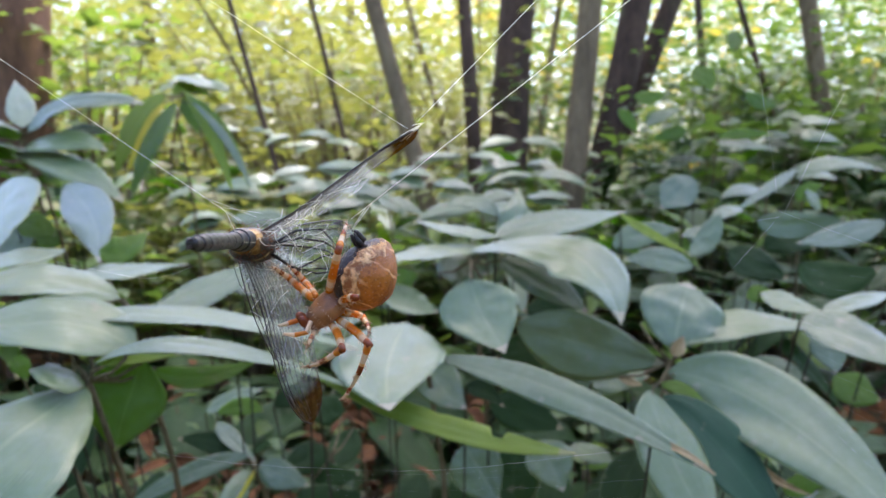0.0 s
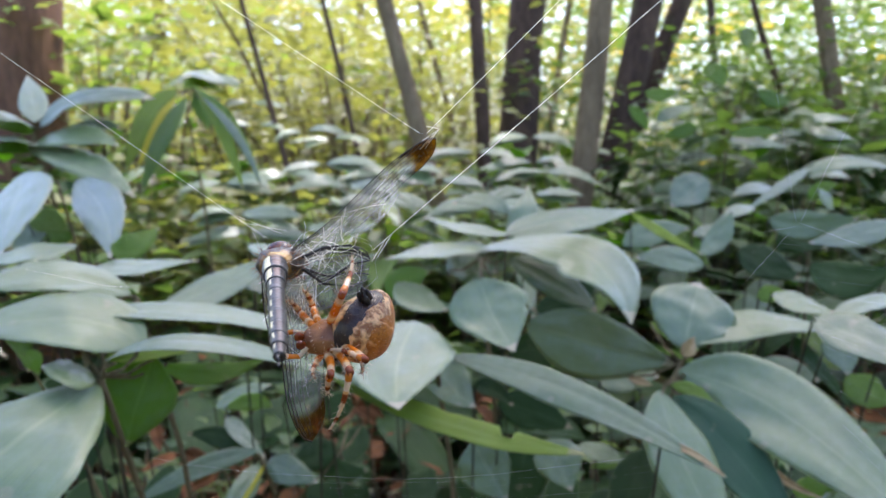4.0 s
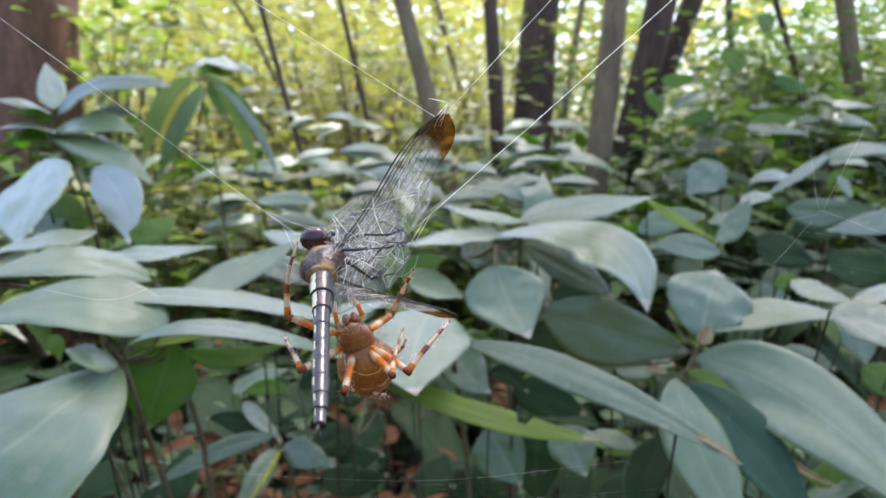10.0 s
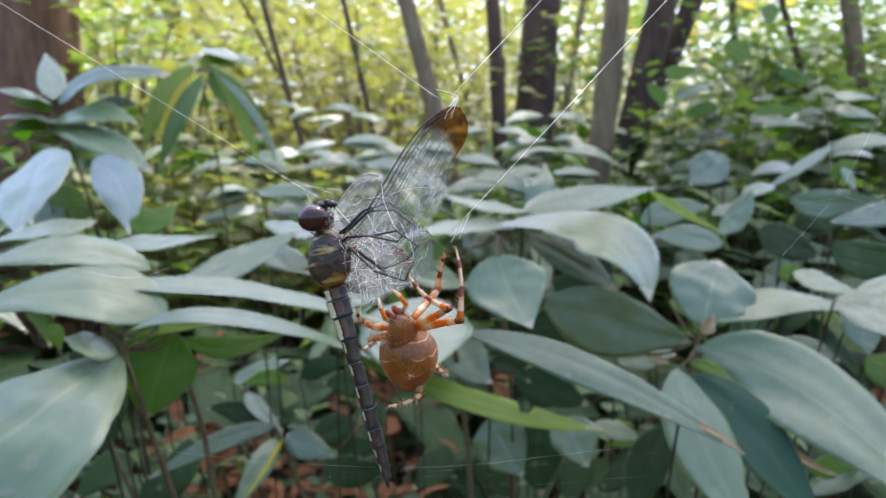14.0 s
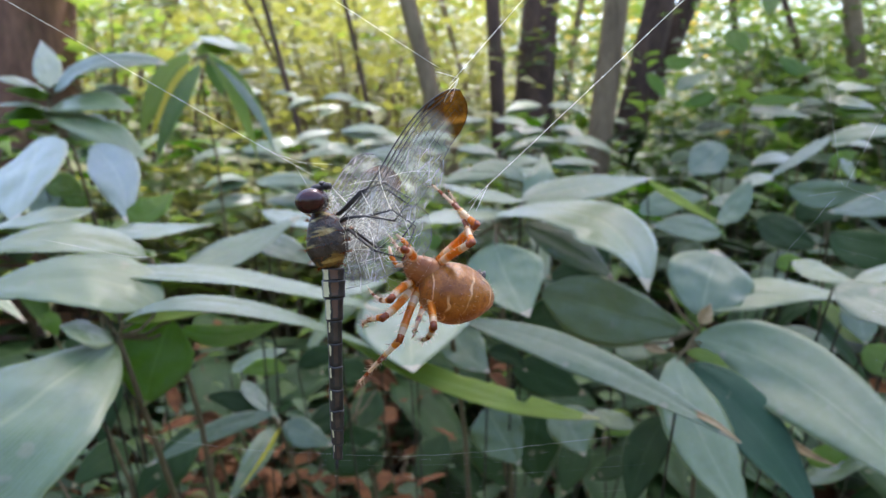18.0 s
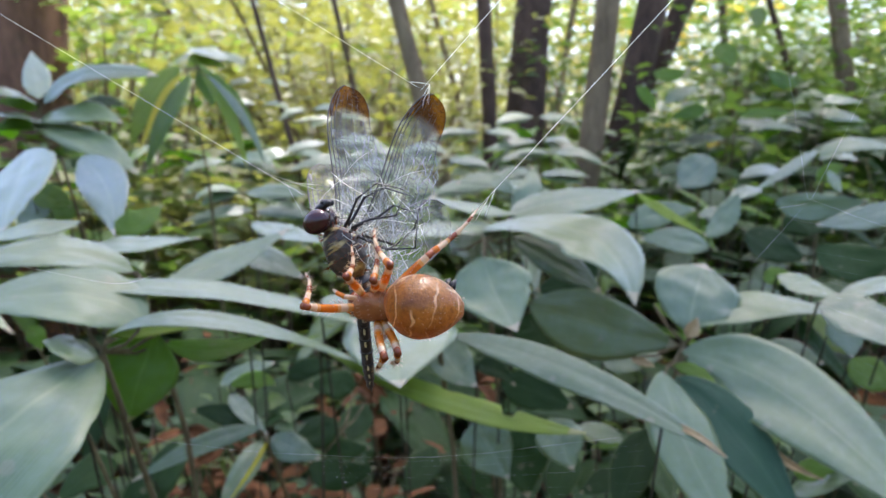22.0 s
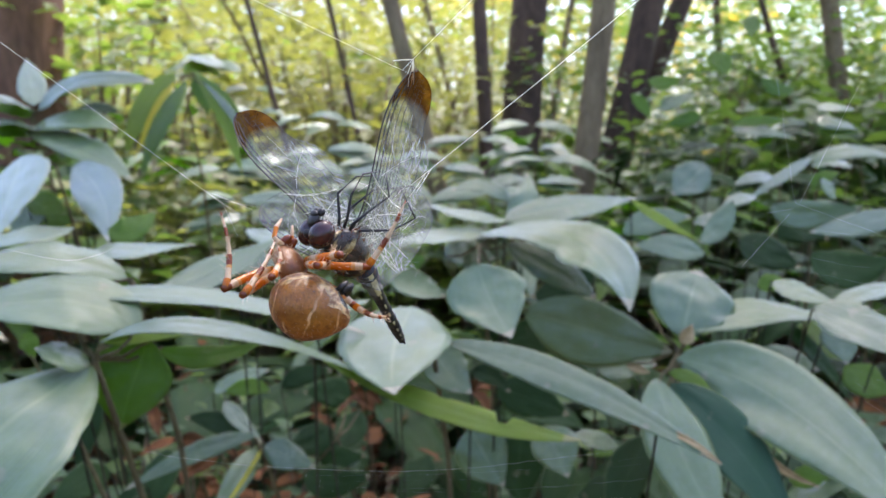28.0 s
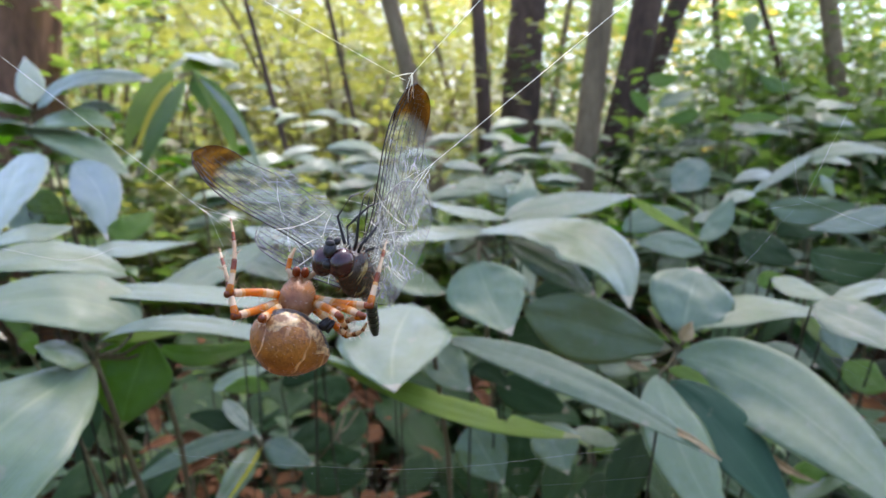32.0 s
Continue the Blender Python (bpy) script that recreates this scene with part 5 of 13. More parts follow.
near_leaf(plant, node, (-0.3837, 1.1177, 0.7647), (-0.3684, 1.1398, 0.7785), (-0.3385, 1.1576, 0.7648), 0.0321, (0.00, -0.86, 0.51), LEAF_LIME)
near_leaf(plant, node, (-0.3325, 1.1391, 0.7769), (-0.3622, 1.1413, 0.7892), (-0.3955, 1.1427, 0.7962), 0.0729, (0.00, -0.21, 0.98), LEAF_GLOSS)
near_leaf(plant, node, (-0.3774, 1.1375, 0.7625), (-0.3571, 1.1129, 0.7342), (-0.3399, 1.0872, 0.6984), 0.0258, (0.00, -0.86, 0.51), LEAF_GREEN)
node = (0.5614, 1.0039, 0.6192)
plant = near_plant(node, (0.591, 1.064, 0.000), "bamboo grass with long arching grey leaves")
near_leaf(plant, node, (0.5422, 0.9870, 0.6404), (0.4819, 0.9438, 0.6169), (0.4139, 0.8998, 0.5866), 0.0153, (0.00, -0.86, 0.51), LEAF)
near_leaf(plant, node, (0.5532, 1.0054, 0.6289), (0.6063, 1.0079, 0.6502), (0.6840, 1.0051, 0.6377), 0.0310, (0.00, -0.60, 0.80), LEAF)
near_leaf(plant, node, (0.5532, 1.0054, 0.6289), (0.5703, 0.9855, 0.6326), (0.5863, 0.9642, 0.6268), 0.0590, (0.00, -0.21, 0.98), LEAF)
near_leaf(plant, node, (0.4250, 0.9003, 0.5910), (0.3941, 0.8800, 0.5879), (0.3606, 0.8583, 0.5752), 0.0196, (0.00, -0.60, 0.80), LEAF)
near_leaf(plant, node, (0.3702, 0.9271, 0.6311), (0.3447, 0.9145, 0.6121), (0.3160, 0.9018, 0.5919), 0.0490, (0.00, -0.86, 0.51), LEAF, 0.45, 0.10)
near_leaf(plant, node, (0.2247, 0.7962, 0.5538), (0.2607, 0.7979, 0.5682), (0.3032, 0.7982, 0.5736), 0.0319, (0.00, -0.86, 0.51), LEAF)
near_leaf(plant, node, (0.2046, 0.7021, 0.5996), (0.2307, 0.6787, 0.5802), (0.2619, 0.6555, 0.5621), 0.0096, (0.00, -0.86, 0.51), LEAF_LIME)
near_leaf(plant, node, (0.3000, 0.7424, 0.5377), (0.2597, 0.7341, 0.5468), (0.2175, 0.7249, 0.5491), 0.0295, (0.00, -0.86, 0.51), LEAF)
near_leaf(plant, node, (0.4142, 0.8384, 0.5813), (0.4602, 0.8267, 0.5743), (0.5151, 0.8174, 0.5848), 0.0353, (0.00, -0.99, 0.15), LEAF)
near_leaf(plant, node, (0.5484, 0.7963, 0.5814), (0.4839, 0.7749, 0.5676), (0.4188, 0.7545, 0.5614), 0.0291, (0.00, -0.86, 0.51), LEAF)
near_leaf(plant, node, (0.3695, 0.8401, 0.5892), (0.3449, 0.8254, 0.5563), (0.3208, 0.8133, 0.5407), 0.0287, (0.00, -0.86, 0.51), LEAF)
near_leaf(plant, node, (0.3589, 0.7935, 0.5468), (0.3868, 0.7814, 0.5354), (0.4203, 0.7684, 0.5181), 0.0446, (0.00, -0.86, 0.51), LEAF_DARK_SHADED)
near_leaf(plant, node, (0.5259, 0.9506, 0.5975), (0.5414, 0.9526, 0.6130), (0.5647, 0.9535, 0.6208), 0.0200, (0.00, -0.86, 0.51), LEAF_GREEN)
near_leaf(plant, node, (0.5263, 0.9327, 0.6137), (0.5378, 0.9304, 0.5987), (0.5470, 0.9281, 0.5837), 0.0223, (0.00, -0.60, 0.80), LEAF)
near_leaf(plant, node, (0.1613, 0.6727, 0.5336), (0.1336, 0.6702, 0.5142), (0.1003, 0.6694, 0.5058), 0.0340, (0.00, -0.86, 0.51), LEAF_DARK_SHADED)
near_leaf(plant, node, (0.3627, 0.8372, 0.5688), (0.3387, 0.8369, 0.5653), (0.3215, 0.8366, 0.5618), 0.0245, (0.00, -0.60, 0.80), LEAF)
near_leaf(plant, node, (0.4546, 0.8916, 0.5344), (0.4840, 0.8934, 0.5491), (0.5208, 0.8909, 0.5348), 0.0403, (0.00, -0.86, 0.51), LEAF_DARK_SHADED)
node = (0.7026, 1.6579, 0.6795)
plant = near_plant(node, (0.733, 1.718, 0.000), "sapling twig with bright green leaves")
near_leaf(plant, node, (0.6644, 1.6888, 0.8863), (0.6776, 1.6641, 0.8573), (0.6825, 1.6385, 0.8211), 0.0588, (0.00, -0.86, 0.51), LEAF_GREEN)
near_leaf(plant, node, (0.7687, 1.7000, 0.9717), (0.7528, 1.6756, 0.9415), (0.7371, 1.6512, 0.9120), 0.0411, (0.00, -0.86, 0.51), LEAF_GREEN)
near_leaf(plant, node, (0.6553, 1.5210, 0.7072), (0.7104, 1.5218, 0.7172), (0.7779, 1.5205, 0.7139), 0.0256, (0.00, -0.86, 0.51), LEAF_GREEN)
near_leaf(plant, node, (0.6492, 1.5193, 0.6950), (0.7105, 1.5184, 0.6941), (0.7903, 1.5154, 0.6800), 0.0400, (0.00, -0.60, 0.80), LEAF_GLOSS)
near_leaf(plant, node, (0.8947, 1.6247, 0.7445), (0.9340, 1.6254, 0.7525), (0.9863, 1.6236, 0.7450), 0.0373, (0.00, -0.60, 0.80), LEAF)
near_leaf(plant, node, (0.8948, 1.6199, 0.7122), (0.9341, 1.6200, 0.7163), (0.9865, 1.6175, 0.7036), 0.0484, (0.00, -0.60, 0.80), LEAF)
near_leaf(plant, node, (0.8949, 1.6174, 0.6953), (0.9472, 1.6172, 0.6982), (0.9996, 1.6162, 0.6959), 0.0213, (0.00, -0.86, 0.51), LEAF_GREEN)
near_leaf(plant, node, (0.5020, 1.6397, 0.8137), (0.5347, 1.6383, 0.8074), (0.5805, 1.6397, 0.8206), 0.0402, (0.00, -0.86, 0.51), LEAF_GREEN)
near_leaf(plant, node, (0.6200, 1.6269, 0.7366), (0.5873, 1.6254, 0.7235), (0.5416, 1.6240, 0.7103), 0.0374, (0.00, -0.86, 0.51), LEAF_GREEN)
near_leaf(plant, node, (0.5284, 1.6289, 0.7426), (0.5676, 1.6319, 0.7661), (0.6198, 1.6335, 0.7819), 0.0414, (0.00, -0.60, 0.80), LEAF_GLOSS)
near_leaf(plant, node, (0.4628, 1.6353, 0.7811), (0.4891, 1.6312, 0.7553), (0.5088, 1.6263, 0.7231), 0.0328, (0.00, -0.86, 0.51), LEAF_GREEN)
near_leaf(plant, node, (0.7636, 1.6376, 0.8215), (0.8030, 1.6333, 0.7958), (0.8422, 1.6329, 0.7960), 0.0429, (0.00, -0.86, 0.51), LEAF_GREEN)
# low plants: the shade over them is put into the dark blades
node = (-0.1450, 0.5754, 0.3960)
plant = near_plant(node, (-0.115, 0.635, 0.000), "low star-shaped plant with long blue-green leaves in shade")
near_leaf(plant, node, (-0.1485, 0.5764, 0.4023), (-0.1931, 0.5558, 0.3961), (-0.2434, 0.5330, 0.3742), 0.0164, (0.00, -0.86, 0.51), LEAF)
near_leaf(plant, node, (-0.1460, 0.5746, 0.3902), (-0.1547, 0.5428, 0.3799), (-0.1704, 0.5090, 0.3546), 0.0196, (0.32, -0.85, 0.42), LEAF)
near_leaf(plant, node, (-0.1420, 0.5707, 0.3919), (-0.1463, 0.5384, 0.3846), (-0.1579, 0.5061, 0.3703), 0.0029, (0.00, -0.86, 0.51), LEAF_YELLOW)
near_leaf(plant, node, (-0.1876, 0.6194, 0.4169), (-0.1688, 0.5976, 0.4076), (-0.1421, 0.5754, 0.3960), 0.0145, (0.00, -0.60, 0.80), LEAF)
near_leaf(plant, node, (-0.1411, 0.5749, 0.3926), (-0.1193, 0.5641, 0.3898), (-0.0935, 0.5528, 0.3840), 0.0245, (0.00, -0.86, 0.51), LEAF)
near_leaf(plant, node, (-0.1612, 0.5952, 0.3916), (-0.1897, 0.6073, 0.4026), (-0.2242, 0.6176, 0.4011), 0.0196, (0.00, -0.86, 0.51), LEAF_DARK_SHADED)
near_leaf(plant, node, (-0.2398, 0.6136, 0.3726), (-0.2422, 0.5902, 0.3510), (-0.2537, 0.5658, 0.3217), 0.0317, (0.00, -0.86, 0.51), LEAF_DARK_SHADED)
near_leaf(plant, node, (-0.2440, 0.5714, 0.3605), (-0.2519, 0.5600, 0.3509), (-0.2640, 0.5473, 0.3324), 0.0204, (0.00, -0.86, 0.51), LEAF_DARK_SHADED)
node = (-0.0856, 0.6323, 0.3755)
plant = near_plant(node, (-0.056, 0.692, 0.000), "low plant with broad leaves, shade put into their dark colour")
near_leaf(plant, node, (-0.0910, 0.6339, 0.3862), (-0.1081, 0.6227, 0.3769), (-0.1325, 0.6123, 0.3731), 0.0299, (0.00, -0.86, 0.51), LEAF_DARK_SHADED)
near_leaf(plant, node, (-0.1017, 0.6309, 0.3647), (-0.0841, 0.6201, 0.3612), (-0.0566, 0.6107, 0.3684), 0.0224, (0.00, -0.86, 0.51), LEAF_DARK_SHADED)
near_leaf(plant, node, (-0.1141, 0.6091, 0.3525), (-0.0850, 0.5884, 0.3519), (-0.0478, 0.5702, 0.3689), 0.0288, (0.00, -0.86, 0.51), LEAF_DARK_SHADED)
near_leaf(plant, node, (-0.0822, 0.6953, 0.3916), (-0.0999, 0.6963, 0.3973), (-0.1293, 0.6967, 0.3972), 0.0315, (0.00, -0.86, 0.51), LEAF_DARK_SHADED)
near_leaf(plant, node, (-0.0665, 0.7152, 0.3906), (-0.0726, 0.7188, 0.4145), (-0.0968, 0.7181, 0.4084), 0.0203, (0.00, -0.86, 0.51), LEAF_DARK_SHADED)
near_leaf(plant, node, (-0.0704, 0.6934, 0.3800), (-0.0796, 0.6711, 0.3647), (-0.0938, 0.6498, 0.3562), 0.0315, (0.00, -0.86, 0.51), LEAF_DARK_SHADED)
near_leaf(plant, node, (-0.1573, 0.7171, 0.3961), (-0.1331, 0.7186, 0.4082), (-0.1029, 0.7191, 0.4143), 0.0224, (0.00, -0.86, 0.51), LEAF_DARK_SHADED)
node = (0.0453, 0.5756, 0.4130)
plant = near_plant(node, (0.075, 0.636, 0.000), "low plant with pointed grey-green leaves in shade")
near_leaf(plant, node, (0.0379, 0.5752, 0.4096), (0.0495, 0.5621, 0.3907), (0.0650, 0.5486, 0.3689), 0.0466, (0.00, -1.00, 0.05), LEAF)
near_leaf(plant, node, (0.0985, 0.5555, 0.4188), (0.1063, 0.5432, 0.4043), (0.1151, 0.5303, 0.3860), 0.0413, (0.29, -0.96, 0.05), LEAF)
near_leaf(plant, node, (0.1287, 0.5735, 0.4062), (0.1460, 0.5628, 0.4032), (0.1626, 0.5521, 0.4004), 0.0225, (0.00, -0.40, 0.92), LEAF)
near_leaf(plant, node, (0.0332, 0.6294, 0.3655), (0.0488, 0.6159, 0.3435), (0.0587, 0.6018, 0.3172), 0.0425, (0.00, -0.86, 0.51), LEAF_DARK_SHADED)
near_leaf(plant, node, (0.0978, 0.6690, 0.3657), (0.0910, 0.6547, 0.3362), (0.0954, 0.6395, 0.3022), 0.0508, (0.00, -0.86, 0.51), LEAF_DARK_SHADED)
near_leaf(plant, node, (0.1318, 0.6085, 0.3693), (0.1178, 0.5861, 0.3529), (0.1044, 0.5631, 0.3332), 0.0296, (0.00, -0.86, 0.51), LEAF_DARK_SHADED)
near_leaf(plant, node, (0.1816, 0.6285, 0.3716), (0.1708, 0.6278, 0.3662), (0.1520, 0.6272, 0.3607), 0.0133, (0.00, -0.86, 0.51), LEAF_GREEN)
near_leaf(plant, node, (0.1634, 0.5863, 0.3582), (0.1484, 0.5756, 0.3529), (0.1289, 0.5650, 0.3479), 0.0185, (0.00, -0.86, 0.51), LEAF_DARK_SHADED)
near_leaf(plant, node, (0.0005, 0.6858, 0.3338), (-0.0108, 0.6636, 0.3198), (-0.0325, 0.6418, 0.3070), 0.0340, (0.00, -0.86, 0.51), LEAF_DARK_SHADED)
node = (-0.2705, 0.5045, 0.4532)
plant = near_plant(node, (-0.241, 0.564, 0.000), "low plant with broad leaves, shade put into their dark colour")
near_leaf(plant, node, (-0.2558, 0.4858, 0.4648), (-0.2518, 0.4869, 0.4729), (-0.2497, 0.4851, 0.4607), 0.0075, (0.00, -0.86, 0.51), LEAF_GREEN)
near_leaf(plant, node, (-0.2275, 0.4483, 0.4869), (-0.2352, 0.4350, 0.4648), (-0.2387, 0.4208, 0.4368), 0.0169, (0.00, -0.86, 0.51), LEAF_DARK_SHADED)
near_leaf(plant, node, (-0.2931, 0.6019, 0.4260), (-0.2982, 0.5880, 0.3999), (-0.3029, 0.5735, 0.3699), 0.0206, (0.00, -0.86, 0.51), LEAF_DARK_SHADED)
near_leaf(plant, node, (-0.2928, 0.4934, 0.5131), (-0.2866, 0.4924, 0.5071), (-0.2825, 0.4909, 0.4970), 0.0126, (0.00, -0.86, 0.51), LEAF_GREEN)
near_leaf(plant, node, (-0.2103, 0.3924, 0.5207), (-0.2168, 0.3927, 0.5223), (-0.2217, 0.3930, 0.5239), 0.0063, (0.00, -0.86, 0.51), LEAF_DARK_SHADED)
near_leaf(plant, node, (-0.2735, 0.5732, 0.3701), (-0.2879, 0.5531, 0.3698), (-0.3052, 0.5312, 0.3566), 0.0305, (0.00, -0.86, 0.51), LEAF_DARK_SHADED)
near_leaf(plant, node, (-0.2057, 0.6784, 0.4037), (-0.1771, 0.6789, 0.4095), (-0.1599, 0.6778, 0.4040), 0.0172, (0.00, -0.86, 0.51), LEAF_GREEN)
near_leaf(plant, node, (-0.2235, 0.6978, 0.3967), (-0.1941, 0.6996, 0.4114), (-0.1647, 0.7005, 0.4203), 0.0251, (0.00, -0.40, 0.92), LEAF)
# leaves farther off
node = (-0.6612, 2.0796, 0.8849)
plant = near_plant(node, (-0.631, 2.140, 0.000), "bamboo grass with glossy pale leaves catching the sky")
near_leaf(plant, node, (-0.6678, 2.0703, 0.8903), (-0.6939, 2.0391, 0.8970), (-0.7200, 2.0079, 0.8773), 0.0347, (0.15, -0.52, 0.86), LEAF_GLOSS)
near_leaf(plant, node, (-0.6484, 2.0703, 0.8903), (-0.6022, 2.0381, 0.8829), (-0.5560, 2.0060, 0.8640), 0.0327, (-0.2, -0.52, 0.86), LEAF_GLOSS)
near_leaf(plant, node, (-0.6675, 2.0703, 0.8903), (-0.7107, 2.0375, 0.8845), (-0.7538, 2.0047, 0.8547), 0.0412, (-0.15, -0.52, 0.86), LEAF_GLOSS)
near_leaf(plant, node, (-0.6483, 2.0703, 0.8903), (-0.5916, 2.0379, 0.8884), (-0.5348, 2.0056, 0.8608), 0.0420, (-0.21, -0.52, 0.86), LEAF_GLOSS)
node = (-0.5186, 2.0739, 0.7526)
plant = near_plant(node, (-0.489, 2.134, 0.000), "bamboo grass with glossy pale leaves catching the sky")
near_leaf(plant, node, (-0.5260, 2.0646, 0.7587), (-0.5550, 2.0333, 0.7647), (-0.5840, 2.0020, 0.7441), 0.0296, (0.18, -0.52, 0.86), LEAF_GLOSS)
near_leaf(plant, node, (-0.5061, 2.0646, 0.7587), (-0.4588, 2.0326, 0.7594), (-0.4116, 2.0006, 0.7344), 0.0374, (0.17, -0.52, 0.86), LEAF_GLOSS)
near_leaf(plant, node, (-0.5260, 2.0646, 0.7587), (-0.5609, 2.0331, 0.7557), (-0.5957, 2.0016, 0.7415), 0.0351, (-0.1, -0.52, 0.86), LEAF_GLOSS)
near_leaf(plant, node, (-0.5066, 2.0646, 0.7587), (-0.4673, 2.0334, 0.7590), (-0.4280, 2.0022, 0.7456), 0.0383, (0.02, -0.52, 0.86), LEAF_GLOSS)
node = (-0.3325, 1.8440, 0.7266)
plant = near_plant(node, (-0.303, 1.904, 0.000), "bamboo grass with glossy pale leaves catching the sky")
near_leaf(plant, node, (-0.3385, 1.8346, 0.7320), (-0.3659, 1.8026, 0.7300), (-0.3934, 1.7706, 0.7074), 0.0314, (-0.11, -0.52, 0.86), LEAF_GLOSS)
near_leaf(plant, node, (-0.3219, 1.8346, 0.7320), (-0.2659, 1.8032, 0.7372), (-0.2098, 1.7718, 0.7164), 0.0371, (-0.2, -0.52, 0.86), LEAF_GLOSS)
near_leaf(plant, node, (-0.3387, 1.8346, 0.7320), (-0.3679, 1.8022, 0.7232), (-0.3970, 1.7698, 0.7016), 0.0380, (-0.08, -0.52, 0.86), LEAF_GLOSS)
near_leaf(plant, node, (-0.3223, 1.8346, 0.7320), (-0.2751, 1.8033, 0.7377), (-0.2279, 1.7720, 0.7174), 0.0394, (0.23, -0.52, 0.86), LEAF_GLOSS)
node = (-0.2929, 2.0640, 0.7145)
plant = near_plant(node, (-0.263, 2.124, 0.000), "bamboo grass with glossy pale leaves catching the sky")
near_leaf(plant, node, (-0.3002, 2.0548, 0.7207), (-0.3307, 2.0220, 0.7111), (-0.3613, 1.9892, 0.6854), 0.0407, (0.22, -0.52, 0.86), LEAF_GLOSS)
near_leaf(plant, node, (-0.2816, 2.0548, 0.7207), (-0.2252, 2.0235, 0.7221), (-0.1687, 1.9922, 0.7068), 0.0313, (-0.18, -0.52, 0.86), LEAF_GLOSS)
near_leaf(plant, node, (-0.3013, 2.0548, 0.7207), (-0.3527, 2.0234, 0.7176), (-0.4040, 1.9921, 0.7058), 0.0283, (-0.17, -0.52, 0.86), LEAF_GLOSS)
near_leaf(plant, node, (-0.2819, 2.0548, 0.7207), (-0.2380, 2.0232, 0.7258), (-0.1941, 1.9917, 0.7033), 0.0298, (-0.04, -0.52, 0.86), LEAF_GLOSS)
node = (-0.2208, 1.4418, 0.6444)
plant = near_plant(node, (-0.191, 1.502, 0.000), "bamboo grass with glossy pale leaves catching the sky")
near_leaf(plant, node, (-0.2255, 1.4324, 0.6490), (-0.2545, 1.4003, 0.6406), (-0.2836, 1.3682, 0.6235), 0.0304, (-0.0, -0.52, 0.86), LEAF_GLOSS)
near_leaf(plant, node, (-0.2125, 1.4324, 0.6490), (-0.1520, 1.4011, 0.6541), (-0.0915, 1.3699, 0.6357), 0.0365, (-0.05, -0.52, 0.86), LEAF_GLOSS)
near_leaf(plant, node, (-0.2254, 1.4324, 0.6490), (-0.2605, 1.4007, 0.6434), (-0.2956, 1.3690, 0.6290), 0.0346, (-0.04, -0.52, 0.86), LEAF_GLOSS)
near_leaf(plant, node, (-0.2125, 1.4324, 0.6490), (-0.1546, 1.4002, 0.6400), (-0.0967, 1.3680, 0.6223), 0.0360, (-0.12, -0.52, 0.86), LEAF_GLOSS)
node = (-0.1578, 1.3009, 0.6030)
plant = near_plant(node, (-0.128, 1.361, 0.000), "bamboo grass with glossy pale leaves catching the sky")
near_leaf(plant, node, (-0.1626, 1.2914, 0.6075), (-0.2116, 1.2603, 0.6149), (-0.2605, 1.2292, 0.5956), 0.0288, (0.03, -0.52, 0.86), LEAF_GLOSS)
near_leaf(plant, node, (-0.1510, 1.2914, 0.6075), (-0.1092, 1.2590, 0.6043), (-0.0674, 1.2266, 0.5772), 0.0384, (0.12, -0.52, 0.86), LEAF_GLOSS)
near_leaf(plant, node, (-0.1628, 1.2914, 0.6075), (-0.1948, 1.2608, 0.6184), (-0.2268, 1.2302, 0.6033), 0.0419, (0.21, -0.52, 0.86), LEAF_GLOSS)
near_leaf(plant, node, (-0.1503, 1.2914, 0.6075), (-0.0979, 1.2597, 0.6094), (-0.0455, 1.2280, 0.5870), 0.0382, (0.01, -0.52, 0.86), LEAF_GLOSS)
node = (-0.3131, 1.5425, 0.6191)
plant = near_plant(node, (-0.283, 1.603, 0.000), "bamboo grass with glossy pale leaves catching the sky")
near_leaf(plant, node, (-0.3184, 1.5331, 0.6243), (-0.3664, 1.5009, 0.6241), (-0.4145, 1.4687, 0.5966), 0.0292, (0.23, -0.52, 0.86), LEAF_GLOSS)
near_leaf(plant, node, (-0.3037, 1.5331, 0.6243), (-0.2639, 1.5012, 0.6269), (-0.2241, 1.4694, 0.6021), 0.0301, (0.08, -0.52, 0.86), LEAF_GLOSS)
near_leaf(plant, node, (-0.3178, 1.5331, 0.6243), (-0.3453, 1.5011, 0.6239), (-0.3728, 1.4692, 0.6006), 0.0372, (0.21, -0.52, 0.86), LEAF_GLOSS)
near_leaf(plant, node, (-0.3039, 1.5331, 0.6243), (-0.2659, 1.5010, 0.6246), (-0.2279, 1.4690, 0.5993), 0.0283, (-0.19, -0.52, 0.86), LEAF_GLOSS)
node = (-0.4440, 1.4956, 0.6032)
plant = near_plant(node, (-0.414, 1.556, 0.000), "bamboo grass with glossy pale leaves catching the sky")
near_leaf(plant, node, (-0.4477, 1.4862, 0.6083), (-0.4821, 1.4539, 0.6048), (-0.5166, 1.4216, 0.5800), 0.0313, (-0.08, -0.52, 0.86), LEAF_GLOSS)
near_leaf(plant, node, (-0.4343, 1.4862, 0.6083), (-0.3771, 1.4544, 0.6016), (-0.3200, 1.4225, 0.5862), 0.0365, (-0.23, -0.52, 0.86), LEAF_GLOSS)
near_leaf(plant, node, (-0.4482, 1.4862, 0.6083), (-0.4842, 1.4545, 0.6038), (-0.5202, 1.4228, 0.5885), 0.0378, (-0.07, -0.52, 0.86), LEAF_GLOSS)
near_leaf(plant, node, (-0.4340, 1.4862, 0.6083), (-0.3807, 1.4553, 0.6164), (-0.3274, 1.4244, 0.6000), 0.0415, (-0.21, -0.52, 0.86), LEAF_GLOSS)
node = (-0.3506, 1.2677, 0.5546)
